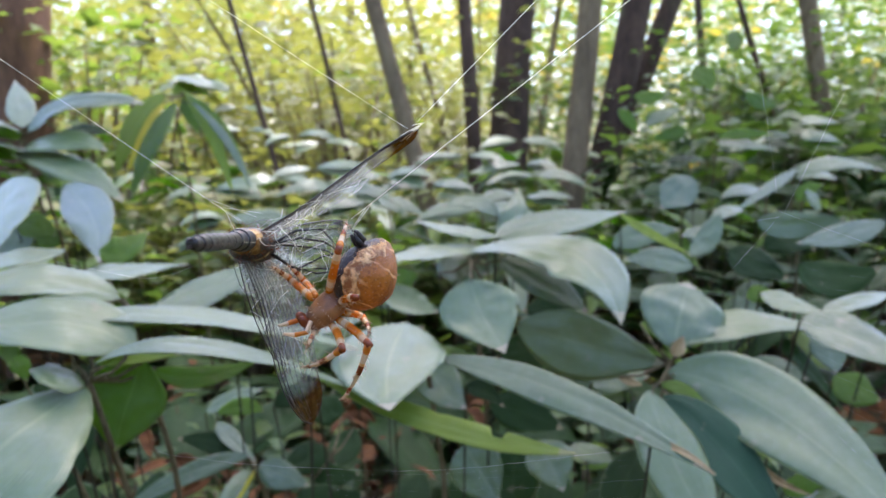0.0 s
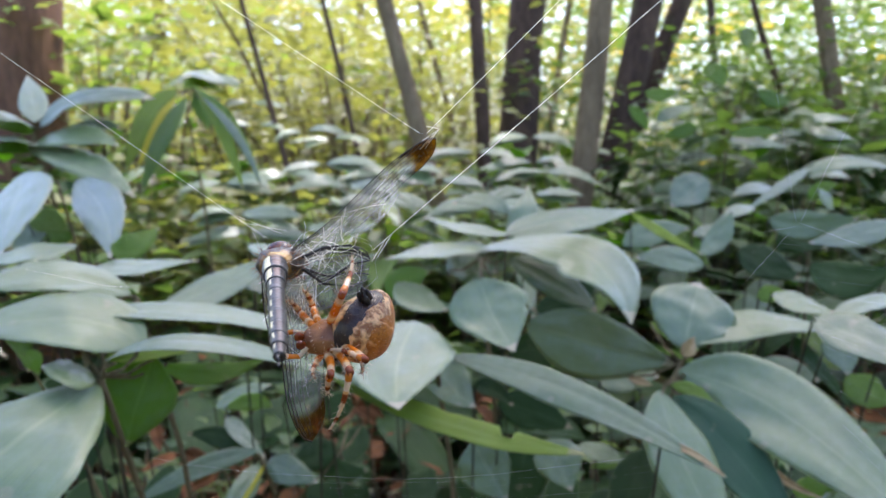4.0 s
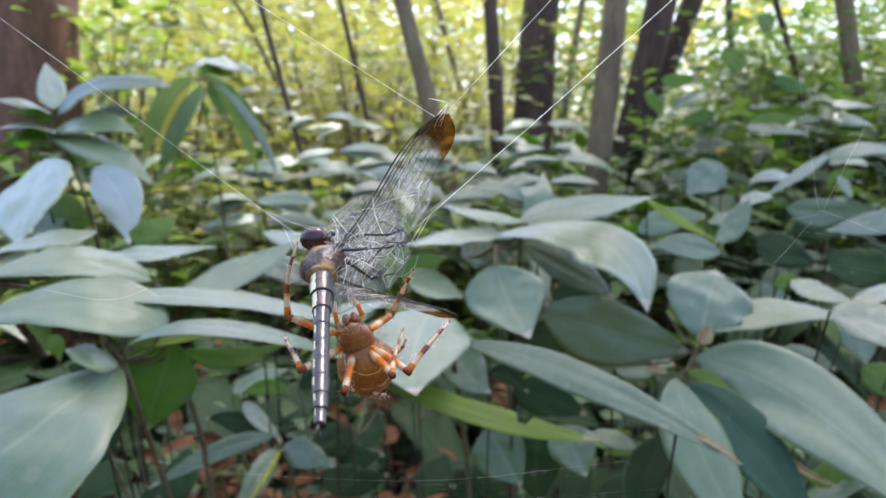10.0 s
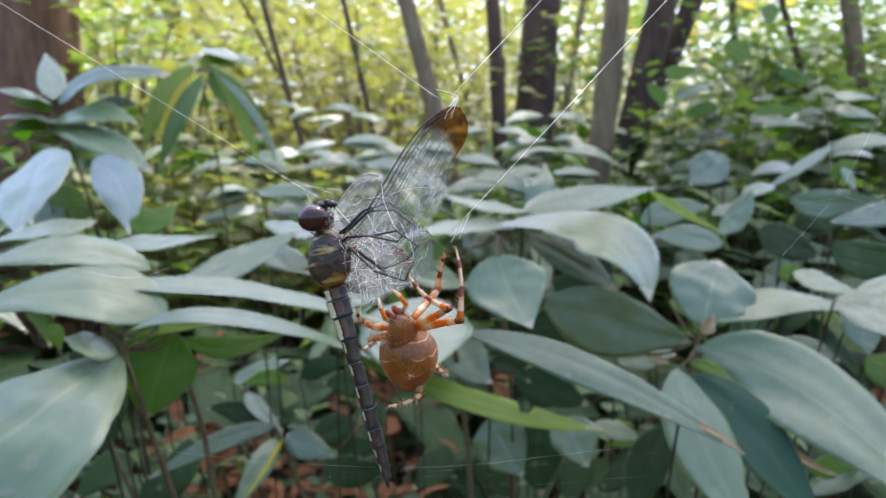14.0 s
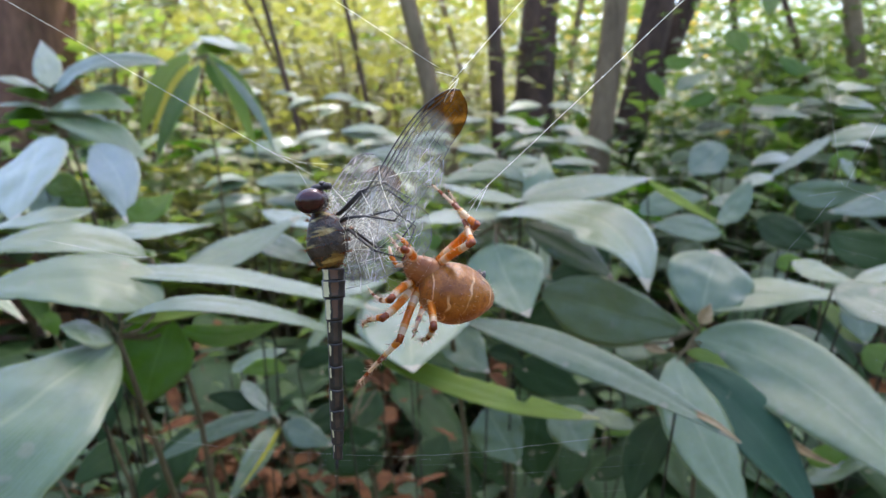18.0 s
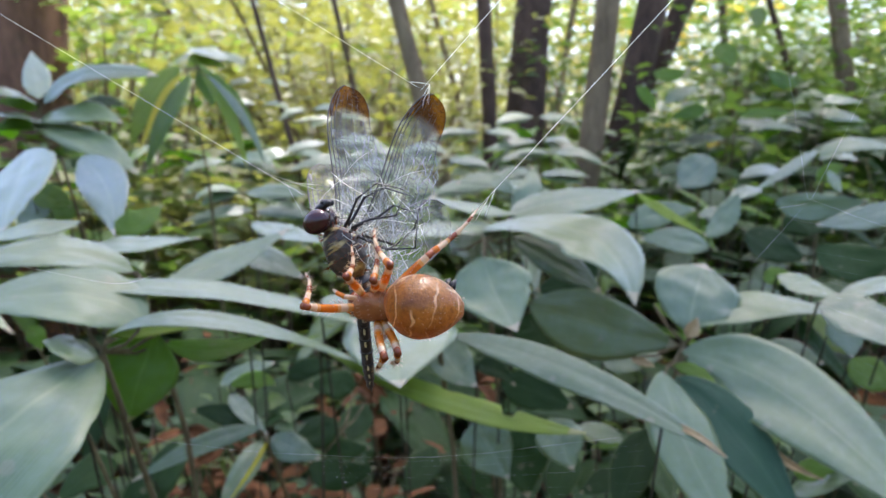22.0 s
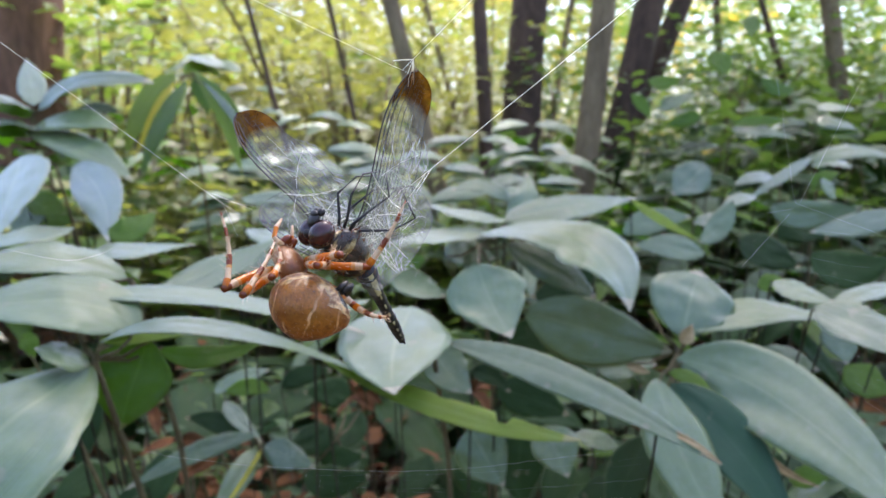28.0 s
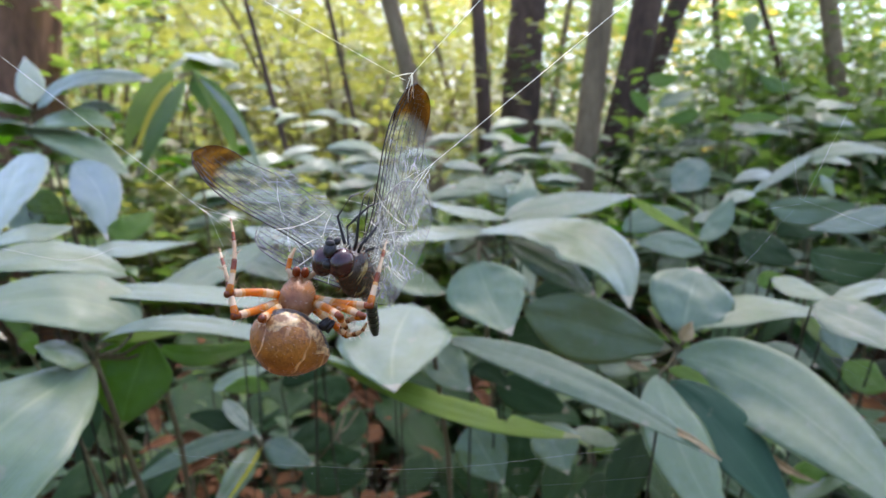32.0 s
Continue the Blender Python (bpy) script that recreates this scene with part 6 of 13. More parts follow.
plant = near_plant(node, (-0.321, 1.328, 0.000), "bamboo grass with glossy pale leaves catching the sky")
near_leaf(plant, node, (-0.3538, 1.2583, 0.5594), (-0.3849, 1.2273, 0.5684), (-0.4159, 1.1964, 0.5499), 0.0357, (-0.2, -0.52, 0.86), LEAF_GLOSS)
near_leaf(plant, node, (-0.3422, 1.2583, 0.5594), (-0.2889, 1.2262, 0.5546), (-0.2356, 1.1940, 0.5332), 0.0361, (0.18, -0.52, 0.86), LEAF_GLOSS)
near_leaf(plant, node, (-0.3538, 1.2583, 0.5594), (-0.3792, 1.2266, 0.5561), (-0.4047, 1.1948, 0.5387), 0.0311, (0.17, -0.52, 0.86), LEAF_GLOSS)
near_leaf(plant, node, (-0.3417, 1.2583, 0.5594), (-0.2807, 1.2277, 0.5635), (-0.2198, 1.1972, 0.5560), 0.0419, (-0.18, -0.52, 0.86), LEAF_GLOSS)
node = (-0.3273, 1.2530, 0.5207)
plant = near_plant(node, (-0.297, 1.313, 0.000), "bamboo grass with glossy pale leaves catching the sky")
near_leaf(plant, node, (-0.3309, 1.2437, 0.5257), (-0.3785, 1.2126, 0.5273), (-0.4260, 1.1815, 0.5147), 0.0280, (0.02, -0.52, 0.86), LEAF_GLOSS)
near_leaf(plant, node, (-0.3186, 1.2437, 0.5257), (-0.2600, 1.2130, 0.5293), (-0.2014, 1.1823, 0.5200), 0.0291, (0.17, -0.52, 0.86), LEAF_GLOSS)
near_leaf(plant, node, (-0.3308, 1.2437, 0.5257), (-0.3745, 1.2120, 0.5267), (-0.4183, 1.1803, 0.5061), 0.0379, (0.05, -0.52, 0.86), LEAF_GLOSS)
near_leaf(plant, node, (-0.3187, 1.2437, 0.5257), (-0.2562, 1.2126, 0.5271), (-0.1938, 1.1815, 0.5143), 0.0425, (0.18, -0.52, 0.86), LEAF_GLOSS)
node = (-0.2413, 1.3123, 0.5221)
plant = near_plant(node, (-0.211, 1.372, 0.000), "bamboo grass with glossy pale leaves catching the sky")
near_leaf(plant, node, (-0.2459, 1.3030, 0.5273), (-0.2771, 1.2718, 0.5316), (-0.3083, 1.2406, 0.5147), 0.0337, (-0.18, -0.52, 0.86), LEAF_GLOSS)
near_leaf(plant, node, (-0.2336, 1.3030, 0.5273), (-0.1944, 1.2712, 0.5296), (-0.1552, 1.2394, 0.5058), 0.0308, (-0.06, -0.52, 0.86), LEAF_GLOSS)
near_leaf(plant, node, (-0.2459, 1.3030, 0.5273), (-0.2822, 1.2719, 0.5302), (-0.3185, 1.2409, 0.5170), 0.0295, (0.22, -0.52, 0.86), LEAF_GLOSS)
near_leaf(plant, node, (-0.2334, 1.3030, 0.5273), (-0.1811, 1.2718, 0.5253), (-0.1288, 1.2406, 0.5149), 0.0328, (-0.24, -0.52, 0.86), LEAF_GLOSS)
node = (-0.6365, 2.5005, 0.8544)
plant = near_plant(node, (-0.606, 2.561, 0.000), "bamboo grass with glossy pale leaves catching the sky")
near_leaf(plant, node, (-0.6453, 2.4914, 0.8615), (-0.6867, 2.4586, 0.8533), (-0.7282, 2.4258, 0.8254), 0.0308, (-0.0, -0.52, 0.86), LEAF_GLOSS)
near_leaf(plant, node, (-0.6220, 2.4914, 0.8615), (-0.5595, 2.4593, 0.8543), (-0.4971, 2.4273, 0.8366), 0.0439, (0.08, -0.52, 0.86), LEAF_GLOSS)
near_leaf(plant, node, (-0.6457, 2.4914, 0.8615), (-0.6871, 2.4593, 0.8559), (-0.7285, 2.4273, 0.8363), 0.0417, (0.21, -0.52, 0.86), LEAF_GLOSS)
near_leaf(plant, node, (-0.6220, 2.4914, 0.8615), (-0.5680, 2.4592, 0.8547), (-0.5141, 2.4269, 0.8337), 0.0396, (-0.13, -0.52, 0.86), LEAF_GLOSS)
node = (0.2368, 1.6066, 0.6476)
plant = near_plant(node, (0.267, 1.667, 0.000), "bamboo grass with glossy pale leaves catching the sky")
near_leaf(plant, node, (0.2285, 1.5973, 0.6527), (0.1756, 1.5652, 0.6516), (0.1226, 1.5330, 0.6262), 0.0345, (-0.11, -0.52, 0.86), LEAF_GLOSS)
near_leaf(plant, node, (0.2431, 1.5973, 0.6527), (0.2718, 1.5665, 0.6598), (0.3005, 1.5356, 0.6451), 0.0367, (0.06, -0.52, 0.86), LEAF_GLOSS)
near_leaf(plant, node, (0.2277, 1.5973, 0.6527), (0.1673, 1.5656, 0.6479), (0.1070, 1.5340, 0.6336), 0.0306, (0.24, -0.52, 0.86), LEAF_GLOSS)
near_leaf(plant, node, (0.2422, 1.5973, 0.6527), (0.2868, 1.5648, 0.6424), (0.3315, 1.5324, 0.6223), 0.0331, (-0.12, -0.52, 0.86), LEAF_GLOSS)
node = (0.2491, 1.5116, 0.6234)
plant = near_plant(node, (0.279, 1.572, 0.000), "bamboo grass with glossy pale leaves catching the sky")
near_leaf(plant, node, (0.2407, 1.5022, 0.6284), (0.1875, 1.4707, 0.6271), (0.1342, 1.4392, 0.6118), 0.0319, (0.22, -0.52, 0.86), LEAF_GLOSS)
near_leaf(plant, node, (0.2543, 1.5022, 0.6284), (0.2989, 1.4701, 0.6293), (0.3435, 1.4380, 0.6031), 0.0368, (-0.12, -0.52, 0.86), LEAF_GLOSS)
near_leaf(plant, node, (0.2401, 1.5022, 0.6284), (0.1981, 1.4716, 0.6338), (0.1562, 1.4411, 0.6249), 0.0286, (-0.19, -0.52, 0.86), LEAF_GLOSS)
near_leaf(plant, node, (0.2540, 1.5022, 0.6284), (0.3011, 1.4703, 0.6283), (0.3481, 1.4385, 0.6063), 0.0423, (0.12, -0.52, 0.86), LEAF_GLOSS)
node = (0.1984, 1.3370, 0.5865)
plant = near_plant(node, (0.228, 1.397, 0.000), "bamboo grass with glossy pale leaves catching the sky")
near_leaf(plant, node, (0.1908, 1.3276, 0.5912), (0.1391, 1.2957, 0.5914), (0.0873, 1.2639, 0.5693), 0.0391, (0.03, -0.52, 0.86), LEAF_GLOSS)
near_leaf(plant, node, (0.2034, 1.3276, 0.5912), (0.2360, 1.2962, 0.5881), (0.2686, 1.2648, 0.5756), 0.0357, (-0.17, -0.52, 0.86), LEAF_GLOSS)
near_leaf(plant, node, (0.1908, 1.3276, 0.5912), (0.1495, 1.2962, 0.5958), (0.1082, 1.2648, 0.5751), 0.0389, (-0.09, -0.52, 0.86), LEAF_GLOSS)
near_leaf(plant, node, (0.2033, 1.3276, 0.5912), (0.2423, 1.2971, 0.5939), (0.2812, 1.2666, 0.5883), 0.0420, (0.23, -0.52, 0.86), LEAF_GLOSS)
node = (0.1051, 1.1914, 0.5730)
plant = near_plant(node, (0.135, 1.251, 0.000), "bamboo grass with glossy pale leaves catching the sky")
near_leaf(plant, node, (0.0988, 1.1819, 0.5775), (0.0459, 1.1506, 0.5793), (-0.0070, 1.1193, 0.5634), 0.0367, (0.11, -0.52, 0.86), LEAF_GLOSS)
near_leaf(plant, node, (0.1098, 1.1819, 0.5775), (0.1580, 1.1496, 0.5768), (0.2062, 1.1174, 0.5497), 0.0392, (0.22, -0.52, 0.86), LEAF_GLOSS)
near_leaf(plant, node, (0.0985, 1.1819, 0.5775), (0.0422, 1.1503, 0.5734), (-0.0141, 1.1187, 0.5591), 0.0373, (0.06, -0.52, 0.86), LEAF_GLOSS)
near_leaf(plant, node, (0.1096, 1.1819, 0.5775), (0.1444, 1.1502, 0.5770), (0.1792, 1.1184, 0.5564), 0.0422, (-0.23, -0.52, 0.86), LEAF_GLOSS)
node = (0.2542, 1.7921, 0.7102)
plant = near_plant(node, (0.284, 1.852, 0.000), "bamboo grass with glossy pale leaves catching the sky")
near_leaf(plant, node, (0.2447, 1.7827, 0.7156), (0.1944, 1.7509, 0.7152), (0.1441, 1.7191, 0.6943), 0.0425, (-0.08, -0.52, 0.86), LEAF_GLOSS)
near_leaf(plant, node, (0.2609, 1.7827, 0.7156), (0.3083, 1.7501, 0.7096), (0.3556, 1.7175, 0.6824), 0.0423, (0.1, -0.52, 0.86), LEAF_GLOSS)
near_leaf(plant, node, (0.2442, 1.7827, 0.7156), (0.1944, 1.7506, 0.7071), (0.1446, 1.7184, 0.6890), 0.0338, (0.11, -0.52, 0.86), LEAF_GLOSS)
near_leaf(plant, node, (0.2614, 1.7827, 0.7156), (0.3033, 1.7513, 0.7137), (0.3451, 1.7199, 0.6997), 0.0321, (-0.21, -0.52, 0.86), LEAF_GLOSS)
# from here dark blades among the pale ones colour in right-hand shade
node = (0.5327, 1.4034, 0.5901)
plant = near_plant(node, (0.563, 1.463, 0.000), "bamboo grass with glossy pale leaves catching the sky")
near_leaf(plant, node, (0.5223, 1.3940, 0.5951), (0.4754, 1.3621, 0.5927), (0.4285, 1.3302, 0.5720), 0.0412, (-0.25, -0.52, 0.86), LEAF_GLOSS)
near_leaf(plant, node, (0.5353, 1.3940, 0.5951), (0.5696, 1.3621, 0.5954), (0.6038, 1.3303, 0.5731), 0.0283, (-0.23, -0.52, 0.86), LEAF_DARK_SHADED)
near_leaf(plant, node, (0.5221, 1.3940, 0.5951), (0.4739, 1.3632, 0.6030), (0.4257, 1.3324, 0.5880), 0.0422, (0.16, -0.52, 0.86), LEAF_DARK_SHADED)
near_leaf(plant, node, (0.5356, 1.3940, 0.5951), (0.5660, 1.3625, 0.5948), (0.5965, 1.3311, 0.5783), 0.0285, (0.24, -0.52, 0.86), LEAF_DARK_SHADED)
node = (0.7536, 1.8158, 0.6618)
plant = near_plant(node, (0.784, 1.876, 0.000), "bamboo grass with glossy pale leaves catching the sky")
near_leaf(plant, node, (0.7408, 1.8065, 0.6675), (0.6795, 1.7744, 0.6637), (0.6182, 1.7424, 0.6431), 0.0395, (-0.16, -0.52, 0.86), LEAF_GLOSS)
near_leaf(plant, node, (0.7571, 1.8065, 0.6675), (0.7929, 1.7736, 0.6606), (0.8287, 1.7407, 0.6305), 0.0326, (-0.05, -0.52, 0.86), LEAF_DARK_SHADED)
near_leaf(plant, node, (0.7407, 1.8065, 0.6675), (0.6751, 1.7752, 0.6675), (0.6095, 1.7440, 0.6544), 0.0381, (0.01, -0.52, 0.86), LEAF_DARK_SHADED)
near_leaf(plant, node, (0.7572, 1.8065, 0.6675), (0.7795, 1.7748, 0.6629), (0.8019, 1.7431, 0.6477), 0.0428, (0.13, -0.52, 0.86), LEAF_DARK_SHADED)
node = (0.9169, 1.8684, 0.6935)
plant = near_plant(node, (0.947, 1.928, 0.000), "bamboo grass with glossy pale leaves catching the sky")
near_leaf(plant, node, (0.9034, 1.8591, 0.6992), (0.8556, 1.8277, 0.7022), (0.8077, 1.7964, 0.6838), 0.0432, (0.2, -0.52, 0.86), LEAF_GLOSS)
near_leaf(plant, node, (0.9209, 1.8591, 0.6992), (0.9414, 1.8281, 0.7080), (0.9618, 1.7971, 0.6889), 0.0355, (-0.17, -0.52, 0.86), LEAF_DARK_SHADED)
near_leaf(plant, node, (0.9032, 1.8591, 0.6992), (0.8366, 1.8278, 0.6989), (0.7700, 1.7965, 0.6846), 0.0438, (0.03, -0.52, 0.86), LEAF_DARK_SHADED)
near_leaf(plant, node, (0.9208, 1.8591, 0.6992), (0.9602, 1.8280, 0.6997), (0.9995, 1.7970, 0.6885), 0.0418, (0.11, -0.52, 0.86), LEAF_DARK_SHADED)
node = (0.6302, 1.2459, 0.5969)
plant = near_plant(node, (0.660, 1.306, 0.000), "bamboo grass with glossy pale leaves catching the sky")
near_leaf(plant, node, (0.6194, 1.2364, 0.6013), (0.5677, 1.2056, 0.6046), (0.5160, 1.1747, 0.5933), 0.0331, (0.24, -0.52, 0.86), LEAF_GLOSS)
near_leaf(plant, node, (0.6312, 1.2364, 0.6013), (0.6580, 1.2046, 0.5966), (0.6848, 1.1728, 0.5798), 0.0307, (0.23, -0.52, 0.86), LEAF_DARK_SHADED)
near_leaf(plant, node, (0.6197, 1.2364, 0.6013), (0.5594, 1.2039, 0.5983), (0.4991, 1.1713, 0.5692), 0.0288, (0.1, -0.52, 0.86), LEAF_DARK_SHADED)
near_leaf(plant, node, (0.6311, 1.2364, 0.6013), (0.6690, 1.2056, 0.6031), (0.7070, 1.1748, 0.5941), 0.0311, (-0.01, -0.52, 0.86), LEAF_DARK_SHADED)
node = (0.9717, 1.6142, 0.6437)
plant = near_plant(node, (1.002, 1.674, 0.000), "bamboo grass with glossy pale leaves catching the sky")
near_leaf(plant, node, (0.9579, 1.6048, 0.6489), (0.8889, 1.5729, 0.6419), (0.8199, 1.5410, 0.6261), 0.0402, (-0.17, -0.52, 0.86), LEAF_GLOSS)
near_leaf(plant, node, (0.9731, 1.6048, 0.6489), (0.9922, 1.5731, 0.6491), (1.0113, 1.5414, 0.6288), 0.0312, (-0.08, -0.52, 0.86), LEAF_DARK_SHADED)
near_leaf(plant, node, (0.9579, 1.6048, 0.6489), (0.8898, 1.5728, 0.6440), (0.8216, 1.5408, 0.6241), 0.0311, (0.24, -0.52, 0.86), LEAF_DARK_SHADED)
near_leaf(plant, node, (0.9731, 1.6048, 0.6489), (0.9871, 1.5737, 0.6542), (1.0012, 1.5426, 0.6369), 0.0413, (0.22, -0.52, 0.86), LEAF_DARK_SHADED)
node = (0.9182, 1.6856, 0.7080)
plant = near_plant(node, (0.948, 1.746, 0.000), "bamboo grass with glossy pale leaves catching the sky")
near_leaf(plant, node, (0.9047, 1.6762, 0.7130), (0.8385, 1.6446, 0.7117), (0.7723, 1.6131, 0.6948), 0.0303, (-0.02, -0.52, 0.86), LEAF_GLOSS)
near_leaf(plant, node, (0.9207, 1.6762, 0.7130), (0.9476, 1.6452, 0.7193), (0.9744, 1.6141, 0.7020), 0.0286, (0.12, -0.52, 0.86), LEAF_DARK_SHADED)
near_leaf(plant, node, (0.9046, 1.6762, 0.7130), (0.8524, 1.6450, 0.7199), (0.8003, 1.6139, 0.7010), 0.0371, (-0.01, -0.52, 0.86), LEAF_DARK_SHADED)
near_leaf(plant, node, (0.9199, 1.6762, 0.7130), (0.9441, 1.6444, 0.7124), (0.9683, 1.6126, 0.6917), 0.0380, (0.05, -0.52, 0.86), LEAF_DARK_SHADED)
node = (0.1058, 1.6156, 0.6696)
plant = near_plant(node, (0.136, 1.676, 0.000), "bamboo grass with glossy pale leaves catching the sky")
near_leaf(plant, node, (0.0974, 1.6062, 0.6746), (0.0428, 1.5754, 0.6765), (-0.0117, 1.5445, 0.6668), 0.0288, (-0.11, -0.52, 0.86), LEAF_GLOSS)
near_leaf(plant, node, (0.1129, 1.6062, 0.6746), (0.1516, 1.5747, 0.6736), (0.1902, 1.5433, 0.6576), 0.0308, (0.09, -0.52, 0.86), LEAF_GLOSS)
near_leaf(plant, node, (0.0973, 1.6062, 0.6746), (0.0388, 1.5743, 0.6706), (-0.0196, 1.5425, 0.6519), 0.0322, (0.02, -0.52, 0.86), LEAF_GLOSS)
near_leaf(plant, node, (0.1129, 1.6062, 0.6746), (0.1528, 1.5745, 0.6729), (0.1928, 1.5427, 0.6537), 0.0312, (-0.19, -0.52, 0.86), LEAF_GLOSS)
node = (-0.1027, 1.3399, 0.5798)
plant = near_plant(node, (-0.073, 1.400, 0.000), "bamboo grass with glossy pale leaves catching the sky")
near_leaf(plant, node, (-0.1077, 1.3305, 0.5846), (-0.1379, 1.2985, 0.5772), (-0.1682, 1.2665, 0.5608), 0.0375, (0.16, -0.52, 0.86), LEAF_GLOSS)
near_leaf(plant, node, (-0.0959, 1.3305, 0.5846), (-0.0607, 1.2984, 0.5818), (-0.0256, 1.2663, 0.5591), 0.0405, (0.02, -0.52, 0.86), LEAF_GLOSS)
near_leaf(plant, node, (-0.1083, 1.3305, 0.5846), (-0.1397, 1.2993, 0.5839), (-0.1712, 1.2680, 0.5711), 0.0418, (-0.01, -0.52, 0.86), LEAF_GLOSS)
near_leaf(plant, node, (-0.0956, 1.3305, 0.5846), (-0.0443, 1.2984, 0.5793), (0.0070, 1.2664, 0.5602), 0.0422, (-0.04, -0.52, 0.86), LEAF_GLOSS)
node = (-0.0736, 1.4170, 0.6274)
plant = near_plant(node, (-0.044, 1.477, 0.000), "bamboo grass with glossy pale leaves catching the sky")
near_leaf(plant, node, (-0.0795, 1.4075, 0.6321), (-0.1285, 1.3762, 0.6297), (-0.1776, 1.3449, 0.6177), 0.0349, (-0.04, -0.52, 0.86), LEAF_GLOSS)
near_leaf(plant, node, (-0.0668, 1.4075, 0.6321), (-0.0284, 1.3752, 0.6303), (0.0100, 1.3430, 0.6041), 0.0433, (-0.15, -0.52, 0.86), LEAF_GLOSS)
near_leaf(plant, node, (-0.0793, 1.4075, 0.6321), (-0.1288, 1.3748, 0.6187), (-0.1783, 1.3420, 0.5973), 0.0282, (-0.1, -0.52, 0.86), LEAF_GLOSS)
near_leaf(plant, node, (-0.0662, 1.4075, 0.6321), (-0.0210, 1.3769, 0.6411), (0.0242, 1.3464, 0.6286), 0.0383, (0.07, -0.52, 0.86), LEAF_GLOSS)
node = (0.0187, 1.4365, 0.6097)
plant = near_plant(node, (0.049, 1.496, 0.000), "bamboo grass with glossy pale leaves catching the sky")
near_leaf(plant, node, (0.0117, 1.4271, 0.6145), (-0.0229, 1.3959, 0.6129), (-0.0575, 1.3646, 0.6014), 0.0302, (0.13, -0.52, 0.86), LEAF_GLOSS)
near_leaf(plant, node, (0.0254, 1.4271, 0.6145), (0.0659, 1.3961, 0.6145), (0.1064, 1.3650, 0.6041), 0.0374, (0.07, -0.52, 0.86), LEAF_GLOSS)
near_leaf(plant, node, (0.0122, 1.4271, 0.6145), (-0.0396, 1.3955, 0.6148), (-0.0914, 1.3639, 0.5961), 0.0403, (-0.04, -0.52, 0.86), LEAF_GLOSS)
near_leaf(plant, node, (0.0254, 1.4271, 0.6145), (0.0662, 1.3954, 0.6137), (0.1070, 1.3636, 0.5941), 0.0364, (-0.13, -0.52, 0.86), LEAF_GLOSS)
node = (-0.3166, 0.7668, 0.3579)
plant = near_plant(node, (-0.287, 0.827, 0.000), "withered plant with curled orange-brown leaves")
near_leaf(plant, node, (-0.3166, 0.7668, 0.3579), (-0.3179, 0.7473, 0.3686), (-0.3192, 0.7278, 0.3680), 0.0157, (0.04, -0.6, 0.65), LITTER, 0.45, 0.5)
near_leaf(plant, node, (-0.3166, 0.7668, 0.3579), (-0.3207, 0.7470, 0.3672), (-0.3248, 0.7273, 0.3639), 0.0212, (0.23, -0.6, 0.87), LITTER, 0.45, 0.5)
near_leaf(plant, node, (-0.3166, 0.7668, 0.3579), (-0.3230, 0.7462, 0.3545), (-0.3294, 0.7256, 0.3518), 0.0137, (-0.2, -0.6, 0.49), LITTER, 0.45, 0.5)
near_leaf(plant, node, (-0.3166, 0.7668, 0.3579), (-0.3044, 0.7452, 0.3484), (-0.2922, 0.7236, 0.3377), 0.0136, (0.16, -0.6, 0.49), LITTER, 0.45, 0.5)
node = (-0.2083, 0.6646, 0.3491)
plant = near_plant(node, (-0.178, 0.725, 0.000), "withered plant with curled orange-brown leaves")
near_leaf(plant, node, (-0.2083, 0.6646, 0.3491), (-0.1906, 0.6458, 0.3681), (-0.1729, 0.6270, 0.3692), 0.0122, (-0.32, -0.6, 0.36), LITTER, 0.45, 0.5)
near_leaf(plant, node, (-0.2083, 0.6646, 0.3491), (-0.1926, 0.6447, 0.3608), (-0.1769, 0.6248, 0.3533), 0.0090, (-0.5, -0.6, 0.69), LITTER, 0.45, 0.5)
near_leaf(plant, node, (-0.2083, 0.6646, 0.3491), (-0.2135, 0.6450, 0.3648), (-0.2187, 0.6254, 0.3577), 0.0114, (-0.11, -0.6, 0.45), LITTER, 0.45, 0.5)
near_leaf(plant, node, (-0.2083, 0.6646, 0.3491), (-0.2186, 0.6442, 0.3429), (-0.2288, 0.6237, 0.3455), 0.0118, (0.29, -0.6, 0.36), LITTER, 0.45, 0.5)
node = (-0.0844, 0.7686, 0.3709)
plant = near_plant(node, (-0.054, 0.829, 0.000), "withered plant with curled orange-brown leaves")
near_leaf(plant, node, (-0.0844, 0.7686, 0.3709), (-0.0720, 0.7480, 0.3698), (-0.0596, 0.7274, 0.3650), 0.0216, (0.24, -0.6, 0.63), LITTER, 0.45, 0.5)
near_leaf(plant, node, (-0.0844, 0.7686, 0.3709), (-0.0673, 0.7485, 0.3779), (-0.0503, 0.7284, 0.3723), 0.0142, (-0.5, -0.6, 0.52), LITTER, 0.45, 0.5)
near_leaf(plant, node, (-0.0844, 0.7686, 0.3709), (-0.0813, 0.7498, 0.3918), (-0.0781, 0.7310, 0.3908), 0.0158, (-0.07, -0.6, 0.74), LITTER, 0.45, 0.5)
near_leaf(plant, node, (-0.0844, 0.7686, 0.3709), (-0.0916, 0.7477, 0.3636), (-0.0988, 0.7268, 0.3606), 0.0147, (-0.47, -0.6, 0.47), LITTER, 0.45, 0.5)
node = (0.0460, 0.7110, 0.3918)
plant = near_plant(node, (0.076, 0.771, 0.000), "withered plant with curled orange-brown leaves")
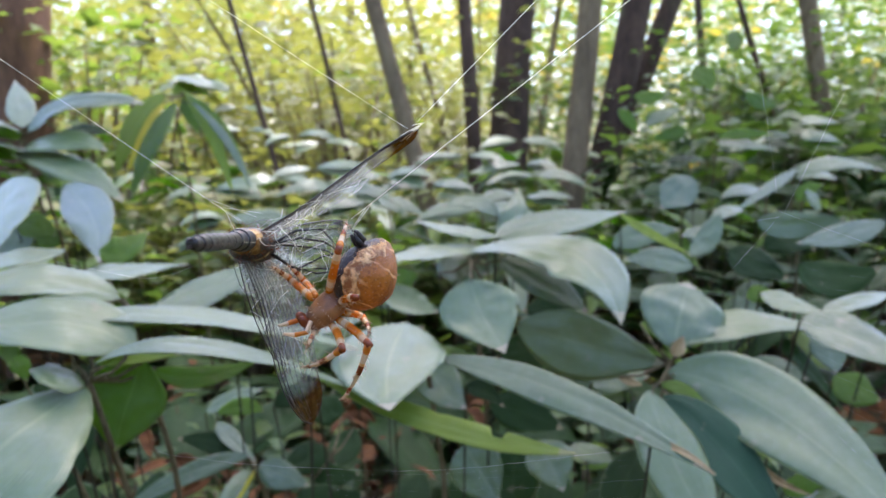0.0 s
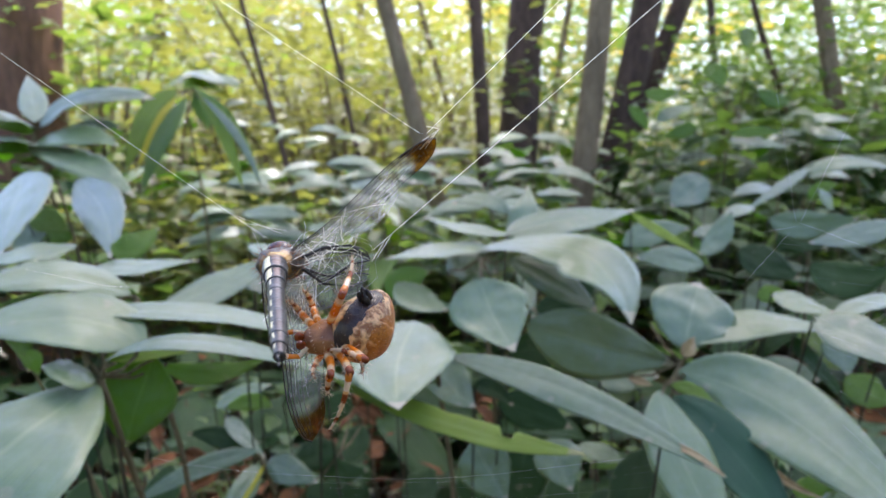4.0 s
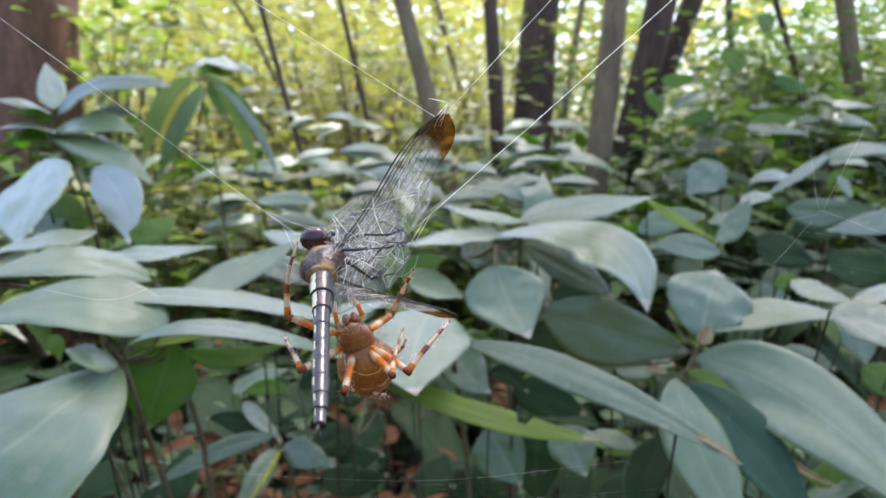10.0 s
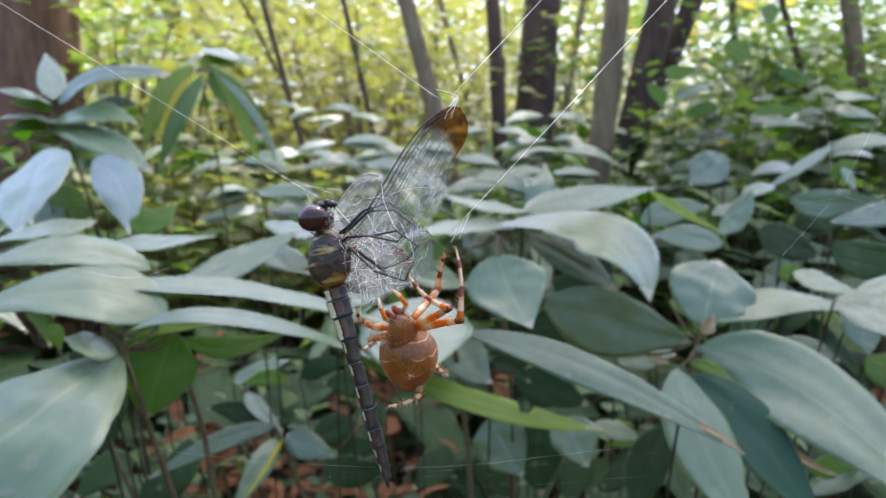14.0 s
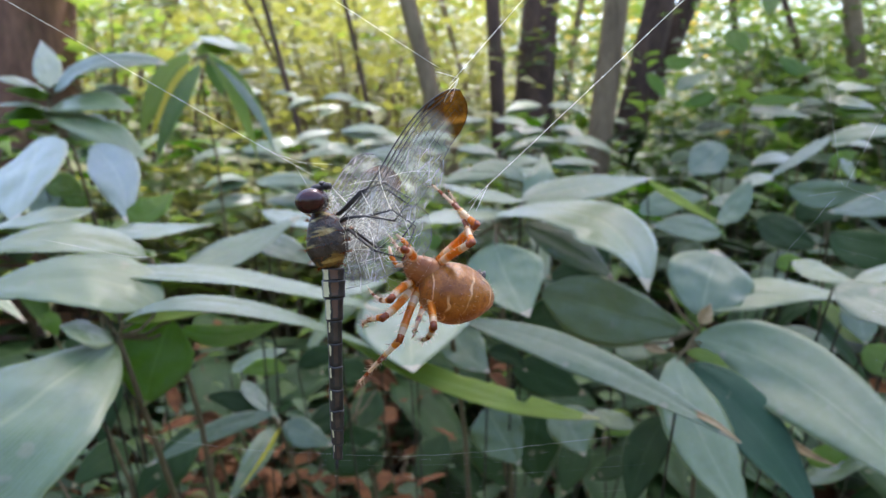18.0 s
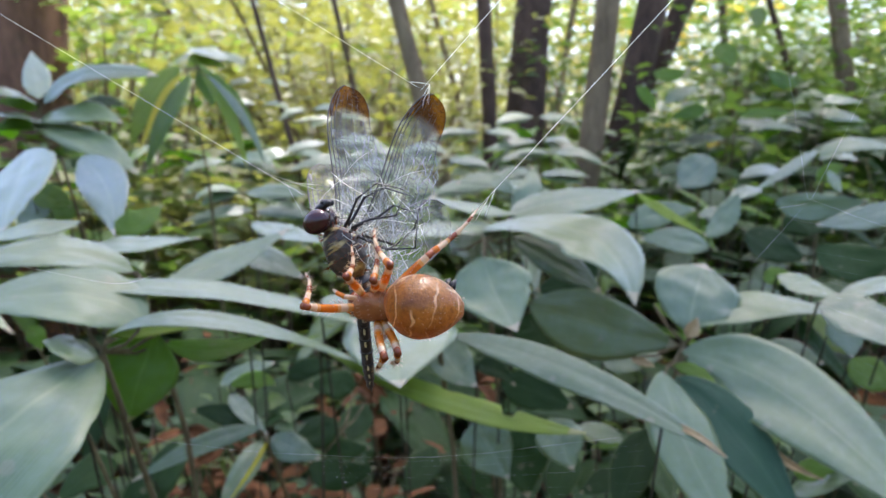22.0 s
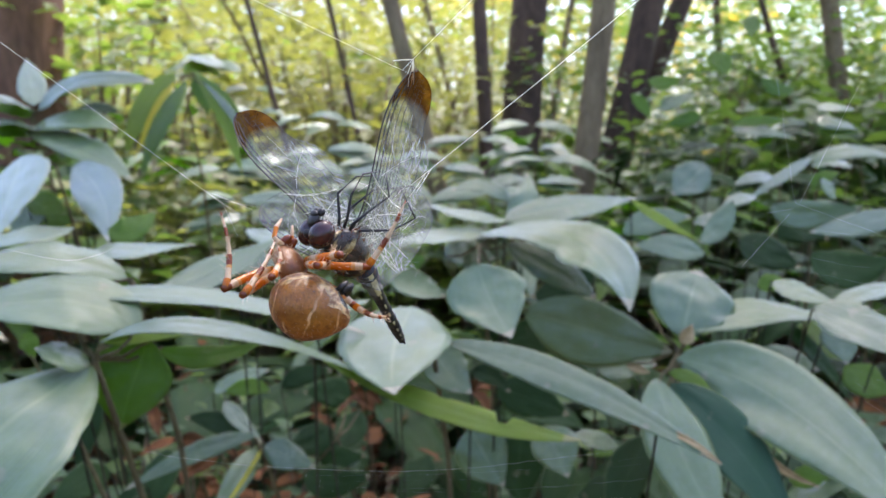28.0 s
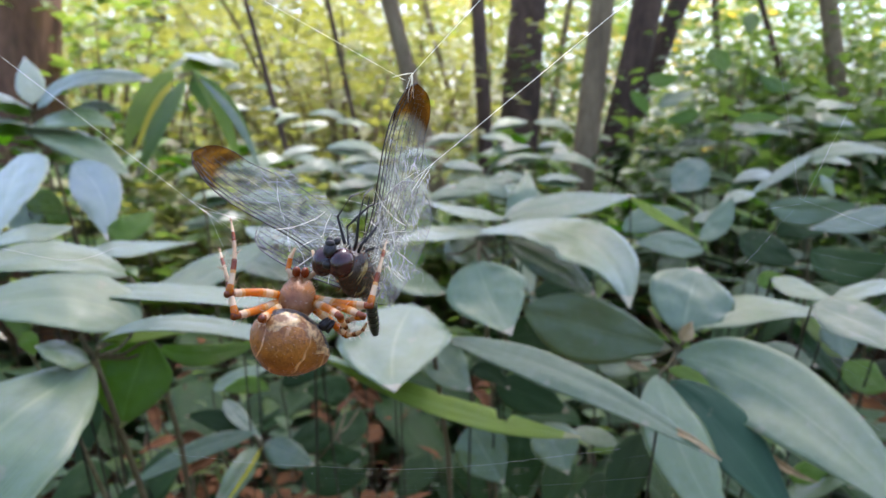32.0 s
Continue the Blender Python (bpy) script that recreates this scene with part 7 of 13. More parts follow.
near_leaf(plant, node, (0.0460, 0.7110, 0.3918), (0.0554, 0.6898, 0.3928), (0.0649, 0.6687, 0.3787), 0.0172, (0.38, -0.6, 0.49), LITTER, 0.45, 0.5)
near_leaf(plant, node, (0.0460, 0.7110, 0.3918), (0.0350, 0.6923, 0.4126), (0.0239, 0.6735, 0.4126), 0.0136, (-0.4, -0.6, 0.85), LITTER, 0.45, 0.5)
near_leaf(plant, node, (0.0460, 0.7110, 0.3918), (0.0603, 0.6920, 0.4071), (0.0746, 0.6730, 0.4088), 0.0182, (-0.06, -0.6, 0.73), LITTER, 0.45, 0.5)
near_leaf(plant, node, (0.0460, 0.7110, 0.3918), (0.0567, 0.6917, 0.4091), (0.0674, 0.6725, 0.4053), 0.0160, (-0.22, -0.6, 0.5), LITTER, 0.45, 0.5)
node = (-0.2626, 0.7042, 0.3439)
plant = near_plant(node, (-0.233, 0.764, 0.000), "withered plant with curled orange-brown leaves")
near_leaf(plant, node, (-0.2626, 0.7042, 0.3439), (-0.2359, 0.6838, 0.3486), (-0.2093, 0.6634, 0.3410), 0.0161, (-0.26, -0.6, 0.41), LITTER, 0.45, 0.5)
near_leaf(plant, node, (-0.2626, 0.7042, 0.3439), (-0.2754, 0.6840, 0.3451), (-0.2882, 0.6637, 0.3430), 0.0132, (-0.08, -0.6, 0.81), LITTER, 0.45, 0.5)
near_leaf(plant, node, (-0.2626, 0.7042, 0.3439), (-0.2413, 0.6831, 0.3433), (-0.2200, 0.6619, 0.3296), 0.0095, (0.26, -0.6, 0.58), LITTER, 0.45, 0.5)
near_leaf(plant, node, (-0.2626, 0.7042, 0.3439), (-0.2562, 0.6853, 0.3534), (-0.2498, 0.6664, 0.3620), 0.0109, (-0.23, -0.6, 0.73), LITTER, 0.45, 0.5)


# ---- dragonfly ----
def wing_outline(s, hind):
    """Leading and trailing edge (y) of a wing at s along its span, in metres: the front bows out towards the round tip."""
    if hind:
        lead = 0.0012 * math.sin(math.pi * min(1, s * 1.05)) + 0.0004
        trail = 0.001 - 0.0108 * (0.45 + 0.55 * math.sin(math.pi * min(1.0, 0.22 + 0.52 * s)))
    else:
        u = min(1.0, max(0.0, (s - 0.25) / 0.55))
        lead = 0.0005 + 0.0033 * u * u * (3 - 2 * u)
        trail = -0.0038 - 0.0034 * math.sin(math.pi * min(1, s / 0.8))
    if s > 0.8:
        q = (s - 0.8) / 0.2
        r = math.sqrt(max(0.0, 1 - q ** 2.2))
        mid = (lead + trail) / 2 + 0.0014 * q
        lead, trail = mid + (lead - mid) * r, mid + (trail - mid) * r
    if s < 0.06:
        k = 0.35 + 0.65 * s / 0.06
        lead, trail = lead * k, trail * k
    return lead, trail


def silk_strand(h, c, rnd, reach, radius, flat=1.0):
    """A loose curved strand of silk round c."""
    d = Vector((rnd.gauss(0, 1), rnd.gauss(0, 1), rnd.gauss(0, flat))).normalized() * reach
    e = Vector((spread(rnd, 0.9), spread(rnd, 0.9), spread(rnd, 0.9) * flat)) * reach
    g = Vector((spread(rnd, 0.3), spread(rnd, 0.3), spread(rnd, 0.3) * flat)) * reach
    h.add(*tube([c - d + g, c - d * 0.6 + e * 0.7, c - d * 0.2 + e, c + d * 0.2 + e, c + d * 0.6 + e * 0.6, c + d - g], radius, 3, close=False))


def wing(parent, hind, length, label, tuft=0):
    steps, across = 56, 10
    verts, faces, picks = [], [], []
    for i in range(steps + 1):
        s = i / steps
        a, b = wing_outline(s, hind)
        for j in range(across + 1):
            v = j / across
            z = 0.00022 * math.sin(v * 22) * math.sin(math.pi * s) + 0.0009 * math.sin(math.pi * s) * (0.5 - v) + 0.0005 * v * noise.noise(Vector((s * 9, v * 4, hind * 7)))
            verts.append((s * length, a + (b - a) * v, z))
    n = across + 1
    for i in range(steps):
        for j in range(across):
            p = i * n + j
            faces.append((p, p + n, p + n + 1, p + 1))
            picks.append(0)
    w = part("wing", mesh_of("wing", verts, faces, [WING_CLEAR if hind else WING_TIPPED], picks), parent, label)
    h = Heap()
    for j, r in enumerate((0.00013, 0.0001, 0.0001, 0.000062, 0.000054, 0.000046, 0.00004, 0.00004, 0.00006, 0.00005, 0.000046, 0.000042, 0.00004, 0.000036)):
        v = (0, 0.08, 0.16, 0.3, 0.42, 0.56, 0.7, 0.85, 1, 0.23, 0.36, 0.49, 0.63, 0.78)[j]
        end = (1, 0.97, 0.95, 0.97, 0.95, 0.92, 0.9, 0.88, 0.995, 0.7, 0.6, 0.55, 0.5, 0.5)[j]
        line = []
        for i in range(25):
            s = end * i / 24
            a, b = wing_outline(s, hind)
            line.append((s * length, a + (b - a) * (v * min(1, 0.25 + s * 4) if j not in (0, 8) else v), 0.0009 * math.sin(math.pi * s) * (0.5 - v)))
        h.add(*tube(line, r, 4, close=False))
    rnd = random.Random(3 + hind)
    for k in range(620):
        s = 0.06 + 0.92 * (k + rnd.random() * 0.7) / 620
        v0 = rnd.choice((0, 0.08, 0.16, 0.3, 0.42, 0.56, 0.7, 0.85))
        v1 = min(1, v0 + rnd.uniform(0.1, 0.16))
        a, b = wing_outline(s, hind)
        h.add(*tube([(s * length, a + (b - a) * v0, 0.0009 * math.sin(math.pi * s) * (0.5 - v0)), (s * length + spread(rnd, 0.0003), a + (b - a) * v1, 0.0009 * math.sin(math.pi * s) * (0.5 - v1))], 0.000024, 3, close=False))
    tagged(part("vein_net", h.mesh("vein_net", [VEIN]), w, "fine black veins"), kind="stuff")
    h = Heap()
    for k in range(5):
        s = rnd.uniform(0.02, 0.5)
        a, b = wing_outline(s, hind)
        c = Vector((s * length, a + (b - a) * rnd.random(), spread(rnd, 0.0009)))
        silk_strand(h, c, rnd, rnd.uniform(0.0015, 0.0045), rnd.uniform(0.000012, 0.000028), 0.12)
    for k in range(9):
        s0 = rnd.uniform(0.05, 0.6)
        s1 = min(0.8, s0 + rnd.uniform(0.1, 0.35))
        (a0, b0), (a1, b1) = wing_outline(s0, hind), wing_outline(s1, hind)
        p, q = Vector((s0 * length, a0 + (b0 - a0) * rnd.random(), 0.0005)), Vector((s1 * length, a1 + (b1 - a1) * rnd.random(), spread(rnd, 0.0007)))
        bow = Vector((0, spread(rnd, 0.0009), spread(rnd, 0.0006)))
        h.add(*tube([p, p.lerp(q, 0.3) + bow * 0.8, p.lerp(q, 0.6) + bow, p.lerp(q, 0.85) + bow * 0.5, q], rnd.choice((0.000012, 0.000016, 0.00003)), 3, close=False))
    # ribbons of silk drawn across the blade
    for k in range(3):
        s = 0.2 + 0.13 * k + spread(rnd, 0.03)
        (a0, b0), (a1, b1) = wing_outline(s, hind), wing_outline(s + spread(rnd, 0.1), hind)
        p, q = Vector((s * length, a0 + 0.0004, 0.0008)), Vector((s * length + spread(rnd, 0.004), b1 * 0.9, 0.0008))
        bow = Vector((spread(rnd, 0.0016), 0, spread(rnd, 0.0006)))
        for _ in range(3):
            off = Vector((spread(rnd, 0.0003), 0, spread(rnd, 0.0003)))
            h.add(*tube([p, p.lerp(q, 0.25) + bow * 0.7 + off, p.lerp(q, 0.5) + bow - off, p.lerp(q, 0.75) + bow * 0.6 + off, q], rnd.choice((0.000012, 0.00002, 0.000035)), 4, close=False))
    film = []
    for i in range(13):
        s = 0.04 + (0.36 if hind else 0.68) * i / 12
        a, b = wing_outline(s, hind)
        film += [(s * length, a + (b - a) * (0.1 + 0.85 * j / 6 * (1 - 0.25 * math.sin(5 * s + 2))), 0.0006 + 0.0005 * noise.noise(Vector((s * 9, j, hind * 5)))) for j in range(7)]
    me = mesh_of("silk_film", film, [(i * 7 + j, i * 7 + j + 7, i * 7 + j + 8, i * 7 + j + 1) for i in range(12) for j in range(6)], [SILK_FILM])
    part("silk_film", me, w, "thin whitish silk film")
    for k in range(tuft):
        # the guy thread is fastened to the wing's tip by a fan of short strands
        hub = Vector((length * 1.03, 0.0030, 0))
        q = Vector((length * 0.97, 0.0064, 0.0005)) if k < 3 else Vector((length * rnd.uniform(0.88, 0.99), rnd.uniform(0.001, 0.0036), spread(rnd, 0.0004)))
        h.add(*tube([hub, hub.lerp(q, 0.3) + Vector((spread(rnd, 0.0002), spread(rnd, 0.0002), 0)), hub.lerp(q, 0.7) + Vector((spread(rnd, 0.0002), spread(rnd, 0.0002), 0)), q], rnd.uniform(0.00003, 0.00006), 4))
    tagged(part("silk", h.mesh("silk", [SILK]), w, "fine white silk"), kind="stuff")
    a, b = wing_outline(0.84, hind)
    v, f, m = egg(0, 0, 0, 0.0003, 0.0015, 0.0002, 6, 8)
    part("wing_spot", mesh_of("wing_spot", [(y + 0.84 * length, x + a - 0.0005, z + 0.0001) for x, y, z in v], f, [VEIN], m), w)
    return w


def dragonfly():
    t = thing("dragonfly", pose(0, 0, 0), "dead dragonfly with brown-tipped clear wings caught in silk", "dragonfly")
    st = [(-0.0048, 0.0008, 0.0009, 0.0002), (-0.0042, 0.0017, 0.0019, 0.0003), (-0.0025, 0.0024, 0.0031, 0.0), (-0.0008, 0.0028, 0.0036, 0.0001), (0.001, 0.0027, 0.0037, -0.0006), (0.0024, 0.0024, 0.0033, -0.0007), (0.0036, 0.0017, 0.0022, -0.0004), (0.0044, 0.0012, 0.0014, 0), (0.0052, 0.0008, 0.0008, 0)]
    v, f, m = lathe(st, 44)
    v = [Vector(p) * (1 + 0.13 * noise.noise(Vector(p) * 430) + 0.05 * noise.noise(Vector(p) * 1100) - 0.07 * max(0.0, math.sin(p[1] * 1900 - p[2] * 900)) ** 6) for p in v]
    part("thorax", mesh_of("thorax", v, f, [THORAX], m), t, "black thorax with yellow side stripes")
    h = Heap()
    rnd = random.Random(17)
    for p in rnd.choices(v[44:-44], k=380):
        d = Vector((p[0], p[1] * 0.3, p[2])).normalized() + Vector((spread(rnd, 0.4), spread(rnd, 0.5), spread(rnd, 0.4)))
        h.add(*tube([p, Vector(p) + d * 0.0005, Vector(p) + d * rnd.uniform(0.0007, 0.0012)], [0.00003, 0.00002, 0.00001], 3))
    tagged(part("hair", h.mesh("hair", [RUST]), t, "short brown hairs"), kind="stuff")
    h = Heap()
    h.add(*egg(0, 0.0058, 0.0, 0.0017, 0.0011, 0.0015, 8, 14))
    head = part("head", h.mesh("head", [CHITIN]), t)
    for s in (-1, 1):
        v, f, m = egg(s * 0.00135, 0.0064, 0.0004, 0.0017, 0.0017, 0.0021, 14, 20)
        part("eye", mesh_of("eye", v, f, [EYE_MAT], m), head, "dark glossy compound eye")
    v, f, m = egg(0, 0.0079, -0.0008, 0.001, 0.0006, 0.0011, 8, 12)
    part("face", mesh_of("face", v, f, [CHITIN], m), head)
    for x, y, z, rx, ry, rz, name, mat in ((0, 0.0074, 0.0012, 0.0007, 0.0007, 0.0006, "brow", CHITIN), (0, 0.0083, -0.0015, 0.0008, 0.0004, 0.0005, "lip", CHITIN), (-0.0006, 0.0078, -0.0021, 0.0005, 0.0005, 0.0006, "jaw", CHITIN), (0.0006, 0.0078, -0.0021, 0.0005, 0.0005, 0.0006, "jaw", CHITIN)):
        v, f, m = egg(x, y, z, rx, ry, rz, 8, 12)
        part(name, mesh_of(name, v, f, [mat], m), head)
    h = Heap()
    for _ in range(160):
        a, b = rnd.uniform(0, 6.28), rnd.uniform(-1, 1)
        d = Vector((math.cos(a) * 0.9, b * 0.6 + 0.2, math.sin(a))).normalized()
        p = Vector((0, 0.0060, -0.0003)) + Vector((d.x * 0.0019, d.y * 0.0015, d.z * 0.0018))
        h.add(*tube([p, p + d * rnd.uniform(0.0004, 0.0009)], [0.000025, 0.00001], 3))
    tagged(part("hair", h.mesh("hair", [SILK]), head, "pale bristly hairs"), kind="stuff")
    for piece in [head] + list(head.children):
        for p in piece.data.vertices:
            p.co = Vector((0, 0.0046, 0)) + (p.co - Vector((0, 0.0046, 0))) * 1.2
    # abdomen, along -y from the waist
    L, n = 0.0315, 10
    cuts = [0, 0.06, 0.15, 0.27, 0.39, 0.51, 0.63, 0.74, 0.84, 0.92, 1.0]
    abdomen = None
    for k in range(n):
        a, b = cuts[k], cuts[k + 1]
        wide = [0.0018, 0.0019, 0.0015, 0.00124, 0.00116, 0.00116, 0.0012, 0.00118, 0.00104, 0.0008][k]
        nxt = wide * 0.93
        st = [(-L * a, wide * 0.95, wide * 1.0, 0), (-L * (a + (b - a) * 0.05), wide * 1.0, wide * 1.06, 0)]
        st += [(-L * (a + (b - a) * q), (wide + (nxt - wide) * q) * (1 - 0.05 * math.sin(math.pi * q)), (wide + (nxt - wide) * q) * (1.06 - 0.05 * math.sin(math.pi * q)), 0) for q in (0.13, 0.25, 0.4, 0.55, 0.7, 0.85)]
        st += [(-L * (a + (b - a) * 0.94), nxt * 1.0, nxt * 1.06, 0), (-L * b, nxt * 0.95, nxt * 1.0, 0)]
        v, f, m = lathe(st, 32)
        v = [Vector(p) * (1 + 0.012 * noise.noise(Vector(p) * 900)) for p in v]
        uvs = []
        for i in range(len(v)):
            w = (i % 32) / 32
            uvs.append(((-st[i // 32][0] / L - a) / (b - a), w if w < 0.75 else w - 1))
        me = mesh_of("abdomen_segment", v, f, [TAIL_FRONT if k < 3 else TAIL_REAR], m, uvs)
        if abdomen is None:
            abdomen = part("abdomen", me, t, "long black segmented abdomen with yellow spots")
        else:
            part("abdomen_segment", me, abdomen)
    for s in (-1, 1):
        v, f, m = tube([(s * 0.0003, -L + 0.0003, 0), (s * 0.0005, -L - 0.0008, 0.0002), (s * 0.0004, -L - 0.0016, 0.0001)], [0.00018, 0.00022, 0.00008], 6)
        part("tail_hook", mesh_of("tail_hook", v, f, [CHITIN], m), abdomen)
    wings = [wing(t, 0, 0.036, "clear forewing with a brown tip", 13), wing(t, 0, 0.036, "clear forewing with a brown tip"), wing(t, 1, 0.033, "crumpled clear hind wing in silk"), wing(t, 1, 0.033, "crumpled clear hind wing in silk")]
    rnd = random.Random(21)
    for k in range(6):
        s = -1 if k % 2 else 1
        y = (0.0036, 0.0022, 0.0004)[k // 2]
        kx, ky = s * rnd.uniform(0.0008, 0.0022), (0.002, 0.0, -0.003)[k // 2]
        p = [(s * 0.0008, y, -0.003), (s * 0.0012, y + 0.0005, -0.0042), (kx * 1.6, y + ky * 1.3, -0.0076), (kx * 0.7 + spread(rnd, 0.0022), y + ky + spread(rnd, 0.0035), -0.0118), (kx * 0.4 + spread(rnd, 0.002), y + ky + spread(rnd, 0.004), -0.0148)]
        v, f, m = tube(p, [0.00030, 0.00028, 0.00022, 0.00017, 0.00008], 6)
        leg = part("leg", mesh_of("leg", v, f, [CHITIN], m), t, "thin black leg")
        hp = Heap()
        for i in range(14):
            u = 0.2 + 0.75 * i / 14 * 3
            j = min(3, 1 + int(u))
            q = Vector(p[j - 1]).lerp(Vector(p[j]), u % 1) if j > 1 else Vector(p[1]).lerp(Vector(p[2]), u % 1)
            hp.add(*tube([q, q + Vector((spread(rnd, 0.0008), spread(rnd, 0.0008), -0.0004))], [0.00006, 0.00002], 3))
        tagged(part("spines", hp.mesh("spines", [CHITIN]), leg, "fine black spines"), kind="stuff")
    # silk wound round the ventral side
    h = Heap()
    for k in range(34):
        c = Vector((rnd.gauss(0, 0.0025), rnd.uniform(-0.006, 0.004), rnd.uniform(-0.014, -0.002)))
        silk_strand(h, c, rnd, rnd.uniform(0.0012, 0.0042), rnd.choice((0.000012, 0.00002, 0.00003, 0.00004)))
    tagged(part("silk_wrap", h.mesh("silk_wrap", [SILK]), t, "tangled white silk threads"), kind="stuff")
    return t, abdomen, wings


# ---- spider ----
def leg_piece(stations, bend):
    pts, rad, picks = [], [], []
    for y, r, m in stations:
        pts.append((0, y, bend * math.sin(math.pi * y / stations[-1][0])))
        rad.append(r * 0.84)
        picks.append(m)
    return tube(pts, rad, 10, picks)


def bristles(h, stations, bend, count, rnd, size, pick=1):
    L = stations[-1][0]
    for _ in range(count):
        y = rnd.uniform(0.1, 0.97) * L
        r = next(s[1] for s in stations if s[0] >= y)
        a = rnd.uniform(0, 6.28)
        o = Vector((math.cos(a), 0, math.sin(a)))
        p = Vector((0, y, bend * math.sin(math.pi * y / L))) + o * r * 0.9
        h.add(*tube([p, p + (o + Vector((0, 0.9, 0))) * size], [0.00005, 0.000012], 3), pick=pick)


def spider():
    t = thing("orb_weaver_spider", pose(0, 0, 0), "brown orb-weaver spider with banded orange legs wrapping its prey", "spider")
    st = [(-0.0040, 0.0007, 0.0007, 0.0002), (-0.0034, 0.0019, 0.0016, 0.0002), (-0.002, 0.0029, 0.0021, 0.0001), (0, 0.0030, 0.0021, 0), (0.0016, 0.0025, 0.0019, 0.0002), (0.0028, 0.0018, 0.0015, 0.0003), (0.0035, 0.0011, 0.001, 0.0003), (0.0038, 0.0004, 0.0004, 0.0003)]
    shell, f, m = lathe(st, 24)
    body = part("carapace", mesh_of("carapace", shell, f, [CARAPACE], m), t, "orange-brown carapace")
    for s in (-1, 1):
        v, f, m = egg(s * 0.0007, 0.0036, -0.0012, 0.0007, 0.0008, 0.0014, 8, 12)
        part("fang_base", mesh_of("fang_base", v, f, [RUST], m), body)
        pal = tube([(s * 0.0012, 0.0028, -0.0008), (s * 0.0022, 0.0044, -0.0004), (s * 0.0020, 0.0060, -0.0014), (s * 0.0014, 0.0072, -0.0026)], [0.0004, 0.00042, 0.0004, 0.0002], 8, [0, 1, 0])
        part("feeler", mesh_of("feeler", pal[0], pal[1], [CREAM, ORANGE], pal[2]), body)
    for x, y, z in ((0.0003, 0.0036, 0.0011), (0.0004, 0.0033, 0.0015), (0.0012, 0.0028, 0.0013), (0.0014, 0.0030, 0.001)):
        for s in (-1, 1):
            v, f, m = egg(s * x, y, z, 0.00013, 0.00013, 0.00013, 6, 8)
            part("eye", mesh_of("eye", v, f, [CHITIN], m), body)
    h = Heap()
    rnd = random.Random(61)
    for p in rnd.choices(shell[24:-24], k=420):
        d = Vector((p[0], p[1] * 0.5, p[2])).normalized() + Vector((spread(rnd, 0.4), 0.5, spread(rnd, 0.4)))
        h.add(*tube([p, Vector(p) + d * 0.0005], [0.00003, 0.00001], 3))
    tagged(part("hair", h.mesh("hair", [CREAM]), body, "short pale hairs"), kind="stuff")
    # abdomen: round egg, widest before its middle, blunt point behind
    st = []
    for i in range(21):
        a = i / 20
        y = 0.0062 - 0.0126 * a
        r = math.sin(math.pi * min(1, 0.02 + a ** 0.86 * 0.96)) ** 0.62
        st.append((y, 0.0051 * r, 0.0051 * r, 0.0003 * math.sin(math.pi * a)))
    v, f, m = lathe(st, 36)
    out = []
    for p in v:
        p = Vector(p)
        d = 1 + 0.025 * noise.noise(p * 260) + 0.05 * max(0, 1 - (p - Vector((0.004, 0.002, 0.0034))).length / 0.003) + 0.05 * max(0, 1 - (p - Vector((-0.004, 0.002, 0.0034))).length / 0.003)
        out.append(p * d)
    abdomen = part("abdomen", mesh_of("abdomen", out, f, [ABDOMEN], m), t, "round brown abdomen with a black belly band")
    h = Heap()
    for p in rnd.choices(out[72:-36], k=260):
        d = Vector((p[0], p[1] * 0.5, p[2])).normalized() + Vector((spread(rnd, 0.3), -0.6, spread(rnd, 0.3)))
        h.add(*tube([p, Vector(p) + d * 0.0004], [0.000022, 0.000008], 3))
    tagged(part("hair", h.mesh("hair", [CREAM]), abdomen, "fine pale hairs"), kind="stuff")
    for x, y, w in ((-0.0006, 0, 1), (0.0006, 0, 1), (-0.0005, -0.0009, 0.9), (0.0005, -0.0009, 0.9), (0, -0.0004, 0.7)):
        v, f, m = tube([(x, -0.0032 + y, -0.0038), (x * 1.1, -0.0035 + y, -0.0050), (x * 0.8, -0.0038 + y, -0.0058)], [0.00062 * w, 0.0005 * w, 0.0002 * w], 8)
        part("spinneret", mesh_of("spinneret", v, f, [CHITIN], m), abdomen, "black spinneret")
    uppers, lowers = [], []
    up_st = [(0, 0.00048, 1), (0.0006, 0.00072, 1), (0.0014, 0.00076, 3), (0.0022, 0.00080, 0), (0.0028, 0.00082, 0), (0.0036, 0.00082, 3), (0.0042, 0.00080, 1), (0.0054, 0.00076, 1), (0.0066, 0.00074, 1), (0.0074, 0.00076, 3), (0.0080, 0.00076, 0), (0.0086, 0.00072, 0), (0.0092, 0.00068, 2), (0.0105, 0.00066, 2)]
    low_st = [(0, 0.00068, 1), (0.0008, 0.00071, 1), (0.0015, 0.00060, 0), (0.0020, 0.00056, 0), (0.0032, 0.00052, 3), (0.0037, 0.00052, 2), (0.0046, 0.00052, 2), (0.0054, 0.00048, 0), (0.0058, 0.00042, 0), (0.0074, 0.00034, 0), (0.0084, 0.00034, 2), (0.0092, 0.00034, 2), (0.0099, 0.00028, 0), (0.0110, 0.00022, 0), (0.0118, 0.00016, 2), (0.0124, 0.00008, 2)]
    rnd = random.Random(6)
    for k in range(8):
        for name, stations, bend, count, legs, label in (("upper_leg", up_st, 0.0004, 26, uppers, "orange upper leg with pale bands"), ("lower_leg", low_st, 0.0009, 40, lowers, "banded orange and cream lower leg")):
            v, f, m = leg_piece(stations, bend)
            legs.append(part(name, mesh_of(name, v, f, [CREAM, ORANGE, RUST, TAWNY], m), t, label))
            h = Heap()
